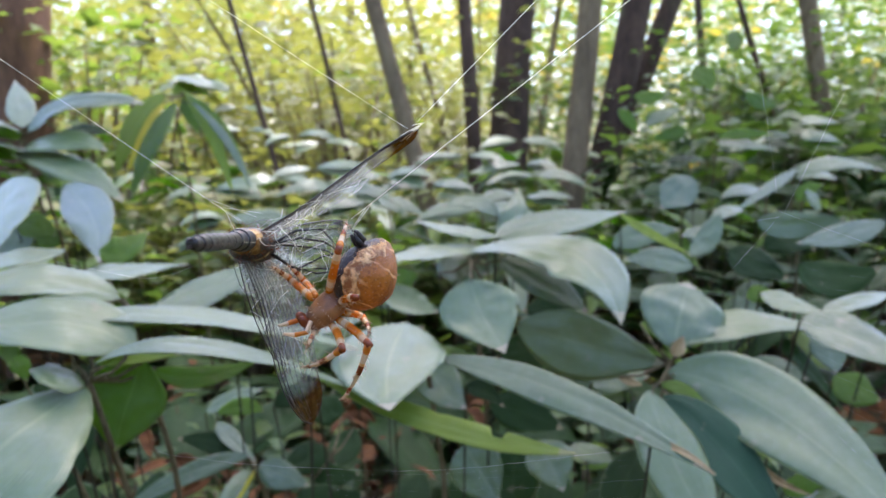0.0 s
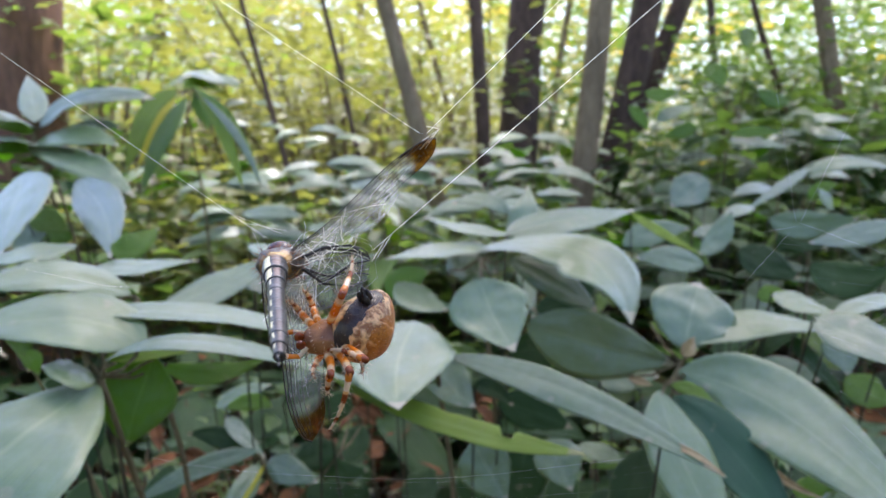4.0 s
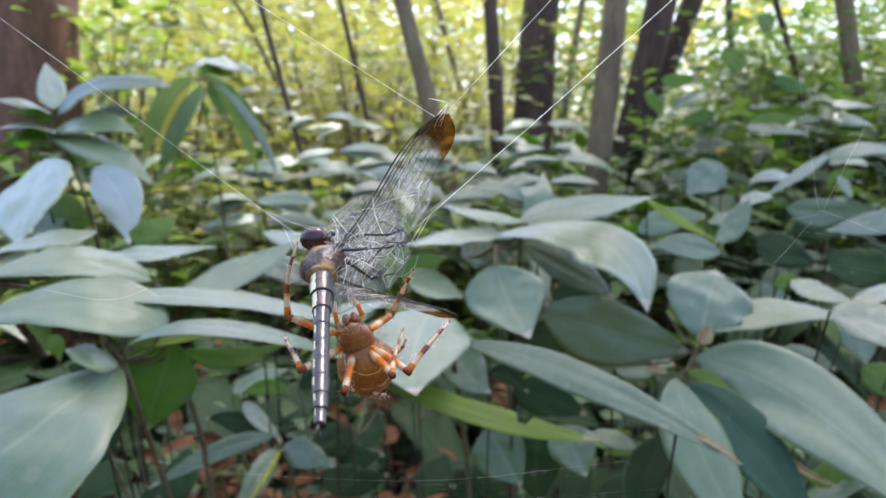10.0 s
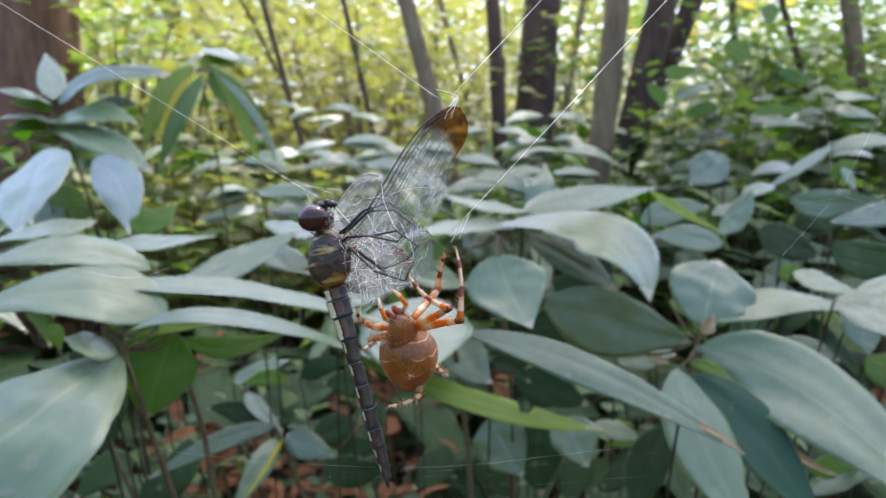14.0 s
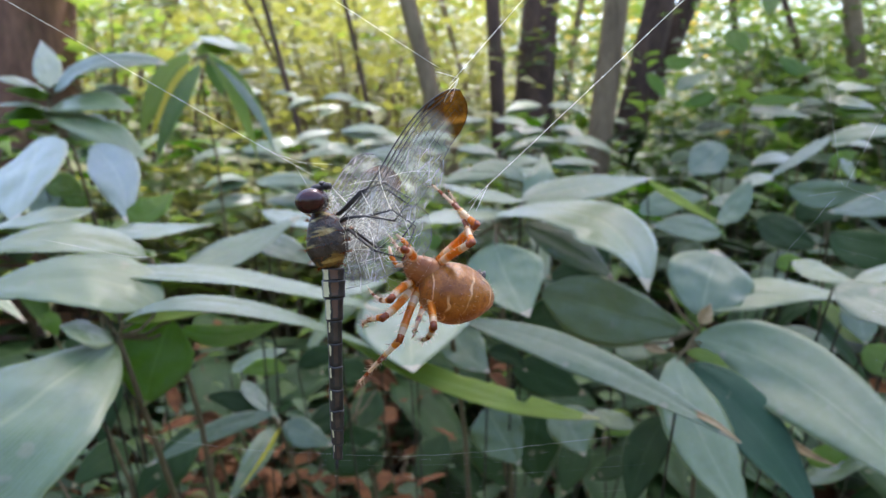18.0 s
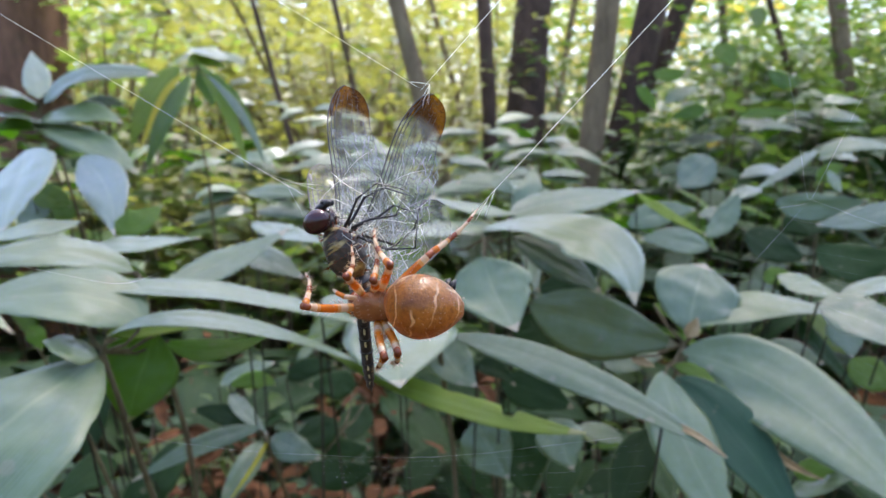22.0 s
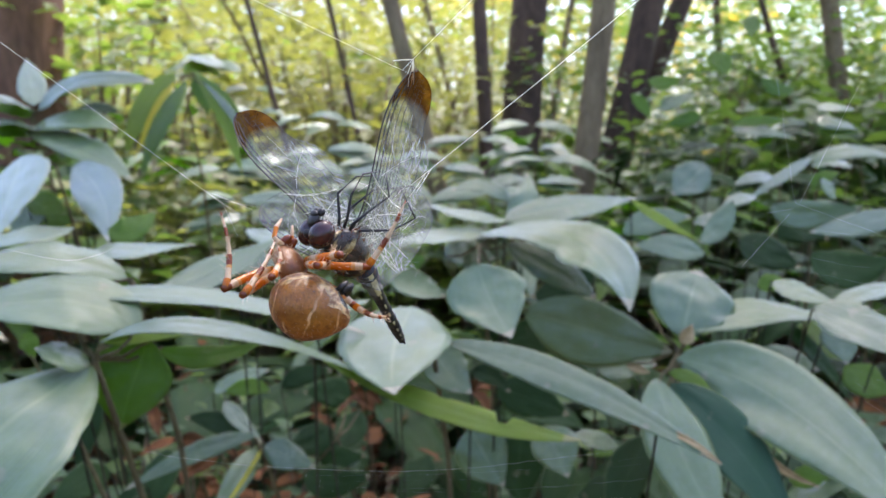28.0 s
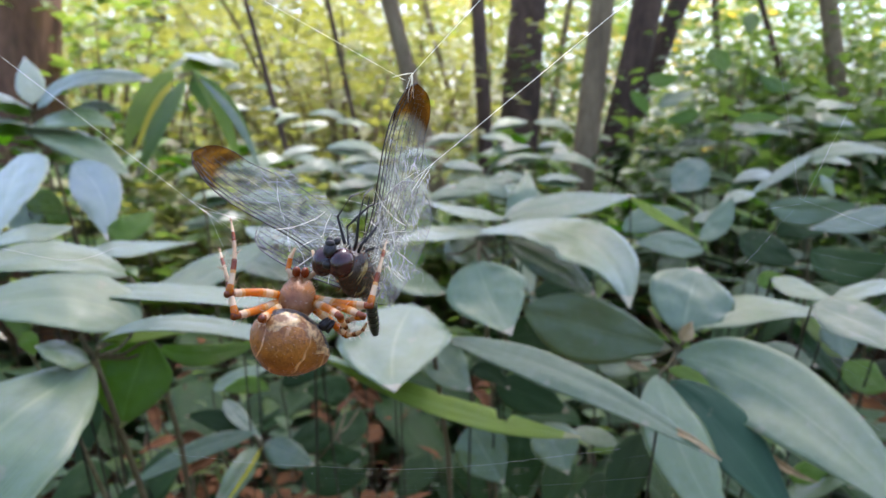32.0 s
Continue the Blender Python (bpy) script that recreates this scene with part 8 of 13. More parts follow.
            bristles(h, stations, bend, count, rnd, 0.00075, 0)
            tagged(part("bristles", h.mesh("bristles", [CREAM]), legs[-1], "fine pale bristles"), kind="stuff")
    return t, abdomen, uppers, lowers


# ---- web ----
def thread_mesh(length, radius, beads, seed, frays=0, sagging=0.0):
    rnd = random.Random(seed)
    pts, n = [], 24
    for i in range(n + 1):
        s = i / n
        pts.append((spread(rnd, 0.00004), s * length, -sagging * math.sin(math.pi * s)))
    h = Heap().add(*tube(pts, radius, 5))
    for _ in range(beads):
        s = rnd.random()
        h.add(*egg(0, s * length, -sagging * math.sin(math.pi * s), radius * 2.2, radius * 3.5, radius * 2.2, 4, 6))
    for k in range(frays):
        p, q = Vector((0, 0.003 + 0.0014 * k, 0)), Vector((spread(rnd, 0.0028), -rnd.uniform(0.0, 0.003), spread(rnd, 0.0028)))
        h.add(*tube([p, p.lerp(q, 0.35), p.lerp(q, 0.7), q], radius * rnd.uniform(0.5, 0.9), 4))
    return h.mesh("web_thread", [SILK])


dragon, dragon_tail, dragon_wings = dragonfly()
weaver, weaver_tail, uppers, lowers = spider()
web = thing("spider_web", pose(0, 0, 0), "torn orb web of thin white silk threads", "spider web")
guys = [part("web_thread", thread_mesh(0.16, r, b, 90 + i, (0, 2, 4, 1)[i]), web) for i, (r, b) in enumerate(((0.00005, 34), (0.00006, 44), (0.000028, 14), (0.000034, 10)))]


def web_sheet(name, lines, seed, beads, label):
    """A piece of the orb web: faint threads in one plane (x to the side, z up), with drops and specks on them."""
    rnd = random.Random(seed)
    h = Heap()
    for x0, z0, x1, z1, bow, r in lines:
        pts = [(x0 + (x1 - x0) * s, spread(rnd, 0.0003), z0 + (z1 - z0) * s + bow * math.sin(math.pi * s)) for s in [i / 14 for i in range(15)]]
        h.add(*tube(pts, r, 4))
        for _ in range(beads):
            p = Vector(rnd.choice(pts)) + Vector((x1 - x0, 0, z1 - z0)) * spread(rnd, 0.03)
            q = max(r, 0.000009) * rnd.uniform(1.5, 6)
            h.add(*egg(p.x, p.y, p.z, q * 1.6, q, q, 4, 6))
    return tagged(part(name, h.mesh(name, [SILK]), web, label), kind="stuff")


def web_lines():
    rnd = random.Random(77)
    side = [(0.0, 0.0, -0.004, 0.027, 0.0006, 0.00001), (0.001, 0.0, 0.012, 0.022, 0, 0.000012), (0.0, -0.001, -0.0065, -0.002, 0, 0.00001), (0.0, 0.0, 0.022, -0.008, 0, 0.00001), (-0.001, -0.002, -0.010, -0.012, 0, 0.00001)]
    for k in range(15):
        side.append((-0.003 + 0.0009 * k, -0.004 - 0.0026 * k, 0.026, -0.006 - 0.0034 * k, -0.0008, rnd.uniform(0.0000018, 0.0000034)))
    low = [(-0.042, 0.003, -0.012, 0.0, -0.0006, 0.000006), (-0.012, 0.0, 0.016, 0.0002, -0.0006, 0.000007), (0.016, 0.0002, 0.04, 0.003, 0, 0.000008)]
    for k in range(6):
        low.append((-0.012 + 0.001 * k, -0.0012 - 0.0009 * k, 0.045, 0.001 - 0.0012 * k + spread(rnd, 0.0015), -0.001, rnd.uniform(0.0000013, 0.0000022)))
    left = [(0.0, 0.0, -0.012, -0.0015, -0.0012, 0.000012), (-0.012, -0.0015, -0.024, 0.001, 0, 0.000008)]
    return side, low, left


_side, _low, _left = web_lines()
side_web = web_sheet("web_sheet", _side, 1, 3, "faint torn web threads")
lower_web = web_sheet("web_sheet", _low, 2, 6, "faint web threads with bright specks")
left_web = web_sheet("web_sheet", _left, 3, 4, "loose web thread")


def motions():
    """The dragonfly turns as the spider winds it in; legs, wings and threads follow."""
    walk(dragon, [
        (0, pose(-0.02489, 0.1145, 0.63504, -58.51, -72.82, 61.28)),
        (1, pose(-0.0245, 0.1156, 0.63372, -58.35, -76.83, 61.84)),
        (2, pose(-0.02641, 0.11585, 0.6335, -63.17, -76.36, 68.24)),
        (3, pose(-0.02342, 0.11584, 0.63282, -64.64, -83.74, 69.88)),
        (4, pose(-0.0226, 0.11469, 0.63287, -79.51, -84.52, 84.73)),
        (5, pose(-0.02236, 0.1143, 0.63284, -96.17, -84.82, 101.34)),
        (6, pose(-0.02159, 0.11224, 0.63304, -112.98, -84.74, 118.18)),
        (7, pose(-0.02151, 0.11216, 0.63358, -124.23, -84.02, 129.17)),
        (8, pose(-0.02255, 0.11128, 0.63338, -134.21, -83.37, 140.15)),
        (8.5, pose(-0.02325, 0.11219, 0.63247, -141.28, -82.94, 146.98)),
        (9, pose(-0.0231, 0.11317, 0.63133, -147.01, -82.57, 152.56)),
        (9.5, pose(-0.0218, 0.11336, 0.63079, 141.38, -77.26, -133.59)),
        (10, pose(-0.02027, 0.11386, 0.63031, 124.48, -64.62, -115.42)),
        (10.5, pose(-0.01888, 0.1129, 0.62951, 122.2, -48.51, -107.7)),
        (11, pose(-0.01764, 0.11143, 0.62906, 122.06, -29.47, -102.59)),
        (12, pose(-0.01613, 0.11065, 0.62903, 113.41, -15, -98.43)),
        (13, pose(-0.0184, 0.11078, 0.62887, 113.65, -10.41, -95.8)),
        (14, pose(-0.01849, 0.11172, 0.62777, 103.12, -7.68, -94.35)),
        (15, pose(-0.01859, 0.11175, 0.6284, 101.35, -8.26, -93.4)),
        (16, pose(-0.01939, 0.11278, 0.62857, 99.63, -8.81, -92.51)),
        (17, pose(-0.02041, 0.11376, 0.62874, 97.97, -9.2, -91.62)),
        (18, pose(-0.01828, 0.11543, 0.62737, 104.67, -6.22, -89.88)),
        (18.5, pose(-0.01695, 0.11659, 0.62821, 105.98, -9.37, -90.27)),
        (19, pose(-0.01472, 0.11755, 0.62864, 106.59, -9.44, -89.82)),
        (20, pose(-0.01347, 0.11737, 0.63055, 111.61, 6.73, -81.22)),
        (21, pose(-0.01186, 0.11799, 0.63068, 113.59, 12.48, -78.19)),
        (22, pose(-0.0114, 0.11977, 0.6289, 123.68, -1.83, -100.93)),
        (22.5, pose(-0.01027, 0.1202, 0.62896, 128.85, -0.79, -100.26)),
        (23, pose(-0.01055, 0.12052, 0.62848, 133.8, 0.16, -99.66)),
        (24, pose(-0.01022, 0.12096, 0.62948, 135.9, 0.98, -99.84)),
        (25, pose(-0.01336, 0.11893, 0.63178, 137.3, 2.94, -53.32)),
        (26, pose(-0.01217, 0.11945, 0.63106, 138.75, 2.62, -52.44)),
        (27, pose(-0.01053, 0.11919, 0.63089, 140.1, 2.29, -51.69)),
        (28, pose(-0.00919, 0.11898, 0.62979, 141.5, 1.89, -51.08)),
        (29, pose(-0.00952, 0.11798, 0.62935, 149.02, 2.07, -43.2)),
        (30, pose(-0.00967, 0.11811, 0.62823, 145.27, 1.71, -40.91)),
        (31, pose(-0.01144, 0.11811, 0.62927, 147.33, 2.15, -24.74)),
        (32, pose(-0.00787, 0.11774, 0.62568, 149.18, 1.18, -28.4)),
    ])
    walk(dragon_tail, [
        (0, pose(0, -0.0047, 0, 1.62, -2.62, -9.39)),
        (1, pose(0, -0.0047, -0, 8.28, -5.46, -18.96)),
        (2, pose(0, -0.0047, -0, 1.27, -4.47, -14.11)),
        (3, pose(0, -0.0047, -0, 7.2, -5.03, -15.95)),
        (4, pose(0, -0.0047, -0, 8.16, -5.51, -17.8)),
        (5, pose(0, -0.0047, 0, 9.07, -6, -19.83)),
        (6, pose(-0, -0.0047, 0, 9.94, -6.51, -22.07)),
        (7, pose(0, -0.0047, -0, 8.25, -5.33, -18.69)),
        (8, pose(0, -0.0047, 0, 7.31, -5.14, -17.32)),
        (8.5, pose(0, -0.0047, 0, 4.37, -3.83, -13.09)),
        (9, pose(0, -0.0047, 0, 1.52, -2.63, -9.14)),
        (9.5, pose(0, -0.0047, 0, -1.2, -1.73, -5.49)),
        (10, pose(0, -0.0047, 0, -3.57, -0.83, -2.59)),
        (10.5, pose(0, -0.0047, 0, -5.86, -0.69, -1.8)),
        (11, pose(0, -0.0047, -0, -6.42, -0.38, -0.89)),
        (12, pose(0, -0.0047, 0, 0.33, -0.02, -0.09)),
        (13, pose(0, -0.0047, 0, -8.58, 0.24, 0.94)),
        (14, pose(0, -0.0047, -0, 2.99, -0.01, -0.25)),
        (15, pose(-0, -0.0047, 0, -1.42, -0, 0.09)),
        (16, pose(0, -0.0047, -0, -5.97, -0.02, 0.29)),
        (17, pose(-0, -0.0047, 0, -10.54, -0.04, 0.35)),
        (18, pose(-0, -0.0047, 0, -13.46, -0.02, 1.34)),
        (18.5, pose(-0, -0.0047, 0, -17.97, 0.02, -4.75)),
        (19, pose(0, -0.0047, 0, -21.86, 0.03, -8.43)),
        (20, pose(-0, -0.0047, -0, -19.86, 0.69, -5.29)),
        (21, pose(0, -0.0047, 0, -18.39, 1.43, -4.09)),
        (22, pose(0, -0.0047, 0, -36.28, 24.99, -61.53)),
        (22.5, pose(-0, -0.0047, -0, -35.65, 25.71, -71.3)),
        (23, pose(0, -0.0047, -0, -32.52, 25.88, -77.91)),
        (24, pose(-0, -0.0047, 0, -38.85, 29.42, -78.76)),
        (25, pose(0, -0.0047, -0, -7.49, 24.33, -40.84)),
        (26, pose(-0, -0.0047, 0, -7.08, 22.17, -37.25)),
        (27, pose(0, -0.0047, 0, -6.91, 20.06, -33.83)),
        (28, pose(0, -0.0047, -0, -6.97, 17.98, -30.54)),
        (29, pose(0, -0.0047, -0, -14.94, 14.44, -32.15)),
        (30, pose(-0, -0.0047, 0, -8.67, 14.91, -27.3)),
        (31, pose(0, -0.0047, 0, 1.75, 13.75, -26.11)),
        (32, pose(-0, -0.0047, -0, -3.6, 13.09, -26.69)),
    ])
    walk(dragon_wings[0], [
        (0, pose(-0.0013, -0.001, 0.0024, 169.55, 49.43, -7.46)),
        (1, pose(-0.0013, -0.001, 0.0024, 163.14, 50.05, -4.88)),
        (2, pose(-0.0013, -0.001, 0.0024, 164.64, 50.88, -7.61)),
        (3, pose(-0.0013, -0.001, 0.0024, 152.01, 52.29, -0.87)),
        (4, pose(-0.0013, -0.001, 0.0024, 152.75, 52.69, 4.84)),
        (5, pose(-0.0013, -0.001, 0.0024, 153.17, 53.03, 9.13)),
        (6, pose(-0.0013, -0.001, 0.0024, 153.86, 53.34, 12.66)),
        (7, pose(-0.0013, -0.001, 0.0024, 151.75, 54.52, 6.94)),
        (8, pose(-0.0013, -0.001, 0.0024, 154.15, 57.31, 4.83)),
        (8.5, pose(-0.0013, -0.001, 0.0024, 156.29, 56.16, 3.53)),
        (9, pose(-0.0013, -0.001, 0.0024, 159.37, 54.96, 4.59)),
        (9.5, pose(-0.0013, -0.001, 0.0024, 145.10, 55.91, 15.94)),
        (10, pose(-0.0013, -0.001, 0.0024, 123.03, 57.01, 30.81)),
        (10.5, pose(-0.0013, -0.001, 0.0024, 125.00, 61.41, 52.87)),
        (11, pose(-0.0013, -0.001, 0.0024, 141.88, 62.43, 92.14)),
        (12, pose(-0.0013, -0.001, 0.0024, 142.72, 55.35, 115.11)),
        (13, pose(-0.0013, -0.001, 0.0024, 133.70, 59.85, 116.52)),
        (14, pose(-0.0013, -0.001, 0.0024, 123.78, 53.14, 110.38)),
        (15, pose(-0.0013, -0.001, 0.0024, 120.79, 53.20, 107.54)),
        (16, pose(-0.0013, -0.001, 0.0024, 117.80, 53.25, 104.56)),
        (17, pose(-0.0013, -0.001, 0.0024, 114.76, 53.27, 101.35)),
        (18, pose(-0.0013, -0.001, 0.0024, 111.69, 58.44, 100.56)),
        (18.5, pose(-0.0013, -0.001, 0.0024, 108.92, 58.13, 94.08)),
        (19, pose(-0.0013, -0.001, 0.0024, 106.77, 57.17, 91.88)),
        (20, pose(-0.0013, -0.001, 0.0024, 117.65, 57.52, 128.51)),
        (21, pose(-0.0013, -0.001, 0.0024, 114.68, 55.94, 131.41)),
        (22, pose(-0.0013, -0.001, 0.0024, 144.27, 52.45, 132.21)),
        (22.5, pose(-0.0013, -0.001, 0.0024, 150.51, 52.28, 139.30)),
        (23, pose(-0.0013, -0.001, 0.0024, 156.14, 51.45, 145.32)),
        (24, pose(-0.0013, -0.001, 0.0024, 160.43, 56.55, 144.43)),
        (25, pose(-0.0013, -0.001, 0.0024, 48.26, 77.35, 65.03)),
        (26, pose(-0.0013, -0.001, 0.0024, 52.61, 76.69, 66.30)),
        (27, pose(-0.0013, -0.001, 0.0024, 56.62, 75.86, 67.10)),
        (28, pose(-0.0013, -0.001, 0.0024, 58.73, 74.83, 67.44)),
        (29, pose(-0.0013, -0.001, 0.0024, 6.70, 81.51, 20.67)),
        (30, pose(-0.0013, -0.001, 0.0024, 31.42, 69.84, 44.33)),
        (31, pose(-0.0013, -0.001, 0.0024, 12.33, 63.25, 37.94)),
        (32, pose(-0.0013, -0.001, 0.0024, 26.05, 67.67, 47.37)),
    ])
    walk(dragon_wings[1], [
        (0, pose(0.0013, -0.001, 0.0024, 34.69, 27.85, 156.05)),
        (1, pose(0.0013, -0.001, 0.0024, 36.68, 20.09, 154.64)),
        (2, pose(0.0013, -0.001, 0.0024, 37.78, 22.42, 155.69)),
        (3, pose(0.0013, -0.001, 0.0024, 40.41, 14.19, 162.80)),
        (4, pose(0.0013, -0.001, 0.0024, 40.49, 12.79, 161.35)),
        (5, pose(0.0013, -0.001, 0.0024, 40.65, 11.46, 160.02)),
        (6, pose(0.0013, -0.001, 0.0024, 40.89, 10.20, 158.79)),
        (7, pose(0.0013, -0.001, 0.0024, 41.64, 8.10, 152.78)),
        (8, pose(0.0013, -0.001, 0.0024, 41.27, 9.90, 159.16)),
        (8.5, pose(0.0013, -0.001, 0.0024, 43.99, 20.67, -178.22)),
        (9, pose(0.0013, -0.001, 0.0024, 29.24, 25.04, -128.91)),
        (9.5, pose(0.0013, -0.001, 0.0024, 7.63, 47.31, -139.55)),
        (10, pose(0.0013, -0.001, 0.0024, -60.79, 38.62, 158.02)),
        (10.5, pose(0.0013, -0.001, 0.0024, -110.72, 28.93, 162.03)),
        (11, pose(0.0013, -0.001, 0.0024, 176.64, 18.91, 172.56)),
        (12, pose(0.0013, -0.001, 0.0024, 166.00, 18.62, 175.56)),
        (13, pose(0.0013, -0.001, 0.0024, 162.30, 17.83, -174.85)),
        (14, pose(0.0013, -0.001, 0.0024, 146.08, 16.97, -178.71)),
        (15, pose(0.0013, -0.001, 0.0024, 141.59, 19.65, 175.08)),
        (16, pose(0.0013, -0.001, 0.0024, 136.65, 22.04, 168.65)),
        (17, pose(0.0013, -0.001, 0.0024, 131.36, 24.13, 161.99)),
        (18, pose(0.0013, -0.001, 0.0024, 132.92, 23.63, 159.99)),
        (18.5, pose(0.0013, -0.001, 0.0024, 131.37, 21.59, 153.63)),
        (19, pose(0.0013, -0.001, 0.0024, 129.27, 19.52, 150.02)),
        (20, pose(0.0013, -0.001, 0.0024, 125.71, 22.86, 155.33)),
        (21, pose(0.0013, -0.001, 0.0024, 121.63, 23.43, 155.83)),
        (22, pose(0.0013, -0.001, 0.0024, 130.86, 26.08, 121.95)),
        (22.5, pose(0.0013, -0.001, 0.0024, 130.13, 28.32, 118.40)),
        (23, pose(0.0013, -0.001, 0.0024, 128.00, 31.00, 113.71)),
        (24, pose(0.0013, -0.001, 0.0024, 129.17, 25.55, 117.07)),
        (25, pose(0.0013, -0.001, 0.0024, 92.50, 30.22, 125.95)),
        (26, pose(0.0013, -0.001, 0.0024, 94.70, 29.32, 130.53)),
        (27, pose(0.0013, -0.001, 0.0024, 96.69, 28.14, 134.57)),
        (28, pose(0.0013, -0.001, 0.0024, 98.45, 26.71, 138.13)),
        (29, pose(0.0013, -0.001, 0.0024, 100.27, 30.75, 141.36)),
        (30, pose(0.0013, -0.001, 0.0024, 95.67, 29.77, 139.64)),
        (31, pose(0.0013, -0.001, 0.0024, 87.82, 32.85, 141.74)),
        (32, pose(0.0013, -0.001, 0.0024, 92.85, 24.74, 142.48)),
    ])
    walk(dragon_wings[2], [
        (0, pose(-0.0012, -0.0008, 0.0024, 172.23, 31.07, 64.94)),
        (1, pose(-0.0012, -0.0008, 0.0024, 174.5, 32.65, 70.92)),
        (2, pose(-0.0012, -0.0008, 0.0024, 177.78, 38.32, 74.71)),
        (3, pose(-0.0012, -0.0008, 0.0024, 179.53, 32.69, 83.28)),
        (4, pose(-0.0012, -0.0008, 0.0024, 179.56, 31.78, 83.38)),
        (5, pose(-0.0012, -0.0008, 0.0024, 179.55, 30.9, 83.43)),
        (6, pose(-0.0012, -0.0008, 0.0024, 179.51, 30.05, 83.43)),
        (7, pose(-0.0012, -0.0008, 0.0024, -178.74, 31.4, 85.4)),
        (8, pose(-0.0012, -0.0008, 0.0024, -177.38, 36.01, 85.81)),
        (8.5, pose(-0.0012, -0.0008, 0.0024, -178.5, 35.79, 83.91)),
        (9, pose(-0.0012, -0.0008, 0.0024, -179.6, 35.63, 81.98)),
        (9.5, pose(-0.0012, -0.0008, 0.0024, -177.63, 36, 95.17)),
        (10, pose(-0.0012, -0.0008, 0.0024, -175.1, 34.36, 109.55)),
        (10.5, pose(-0.0012, -0.0008, 0.0024, -169.21, 34.58, 128.81)),
        (11, pose(-0.0012, -0.0008, 0.0024, -163.5, 30.67, 150.12)),
        (12, pose(-0.0012, -0.0008, 0.0024, -171.17, 24.4, 164.23)),
        (13, pose(-0.0012, -0.0008, 0.0024, -169.04, 31.07, 174.41)),
        (14, pose(-0.0012, -0.0008, 0.0024, 177.6, 30.18, 172.19)),
        (15, pose(-0.0012, -0.0008, 0.0024, 174.83, 31.22, 172.95)),
        (16, pose(-0.0012, -0.0008, 0.0024, 172.03, 32.35, 173.74)),
        (17, pose(-0.0012, -0.0008, 0.0024, 169.18, 33.56, 174.55)),
        (18, pose(-0.0012, -0.0008, 0.0024, 170.43, 34.45, 173.46)),
        (18.5, pose(-0.0012, -0.0008, 0.0024, 169.73, 34.57, 169.36)),
        (19, pose(-0.0012, -0.0008, 0.0024, 168.39, 34.58, 168.19)),
        (20, pose(-0.0012, -0.0008, 0.0024, 177.54, 43.61, -167.01)),
        (21, pose(-0.0012, -0.0008, 0.0024, 174.13, 42.73, -163.02)),
        (22, pose(-0.0012, -0.0008, 0.0024, -178.46, 28.88, 175.09)),
        (22.5, pose(-0.0012, -0.0008, 0.0024, -175.35, 27.66, 177.03)),
        (23, pose(-0.0012, -0.0008, 0.0024, -172.7, 26.4, 178.39)),
        (24, pose(-0.0012, -0.0008, 0.0024, -175.7, 25.25, 173.68)),
        (25, pose(-0.0012, -0.0008, 0.0024, -163.94, 56.84, -140.16)),
        (26, pose(-0.0012, -0.0008, 0.0024, -164.29, 55.6, -140.06)),
        (27, pose(-0.0012, -0.0008, 0.0024, -164.7, 54.36, -140.18)),
        (28, pose(-0.0012, -0.0008, 0.0024, -165.17, 53.12, -140.49)),
        (29, pose(-0.0012, -0.0008, 0.0024, -151.59, 53.34, -123.48)),
        (30, pose(-0.0012, -0.0008, 0.0024, -151.05, 58.14, -120.69)),
        (31, pose(-0.0012, -0.0008, 0.0024, -133.83, 57.55, -91.18)),
        (32, pose(-0.0012, -0.0008, 0.0024, -148.27, 62.8, -110.91)),
    ])
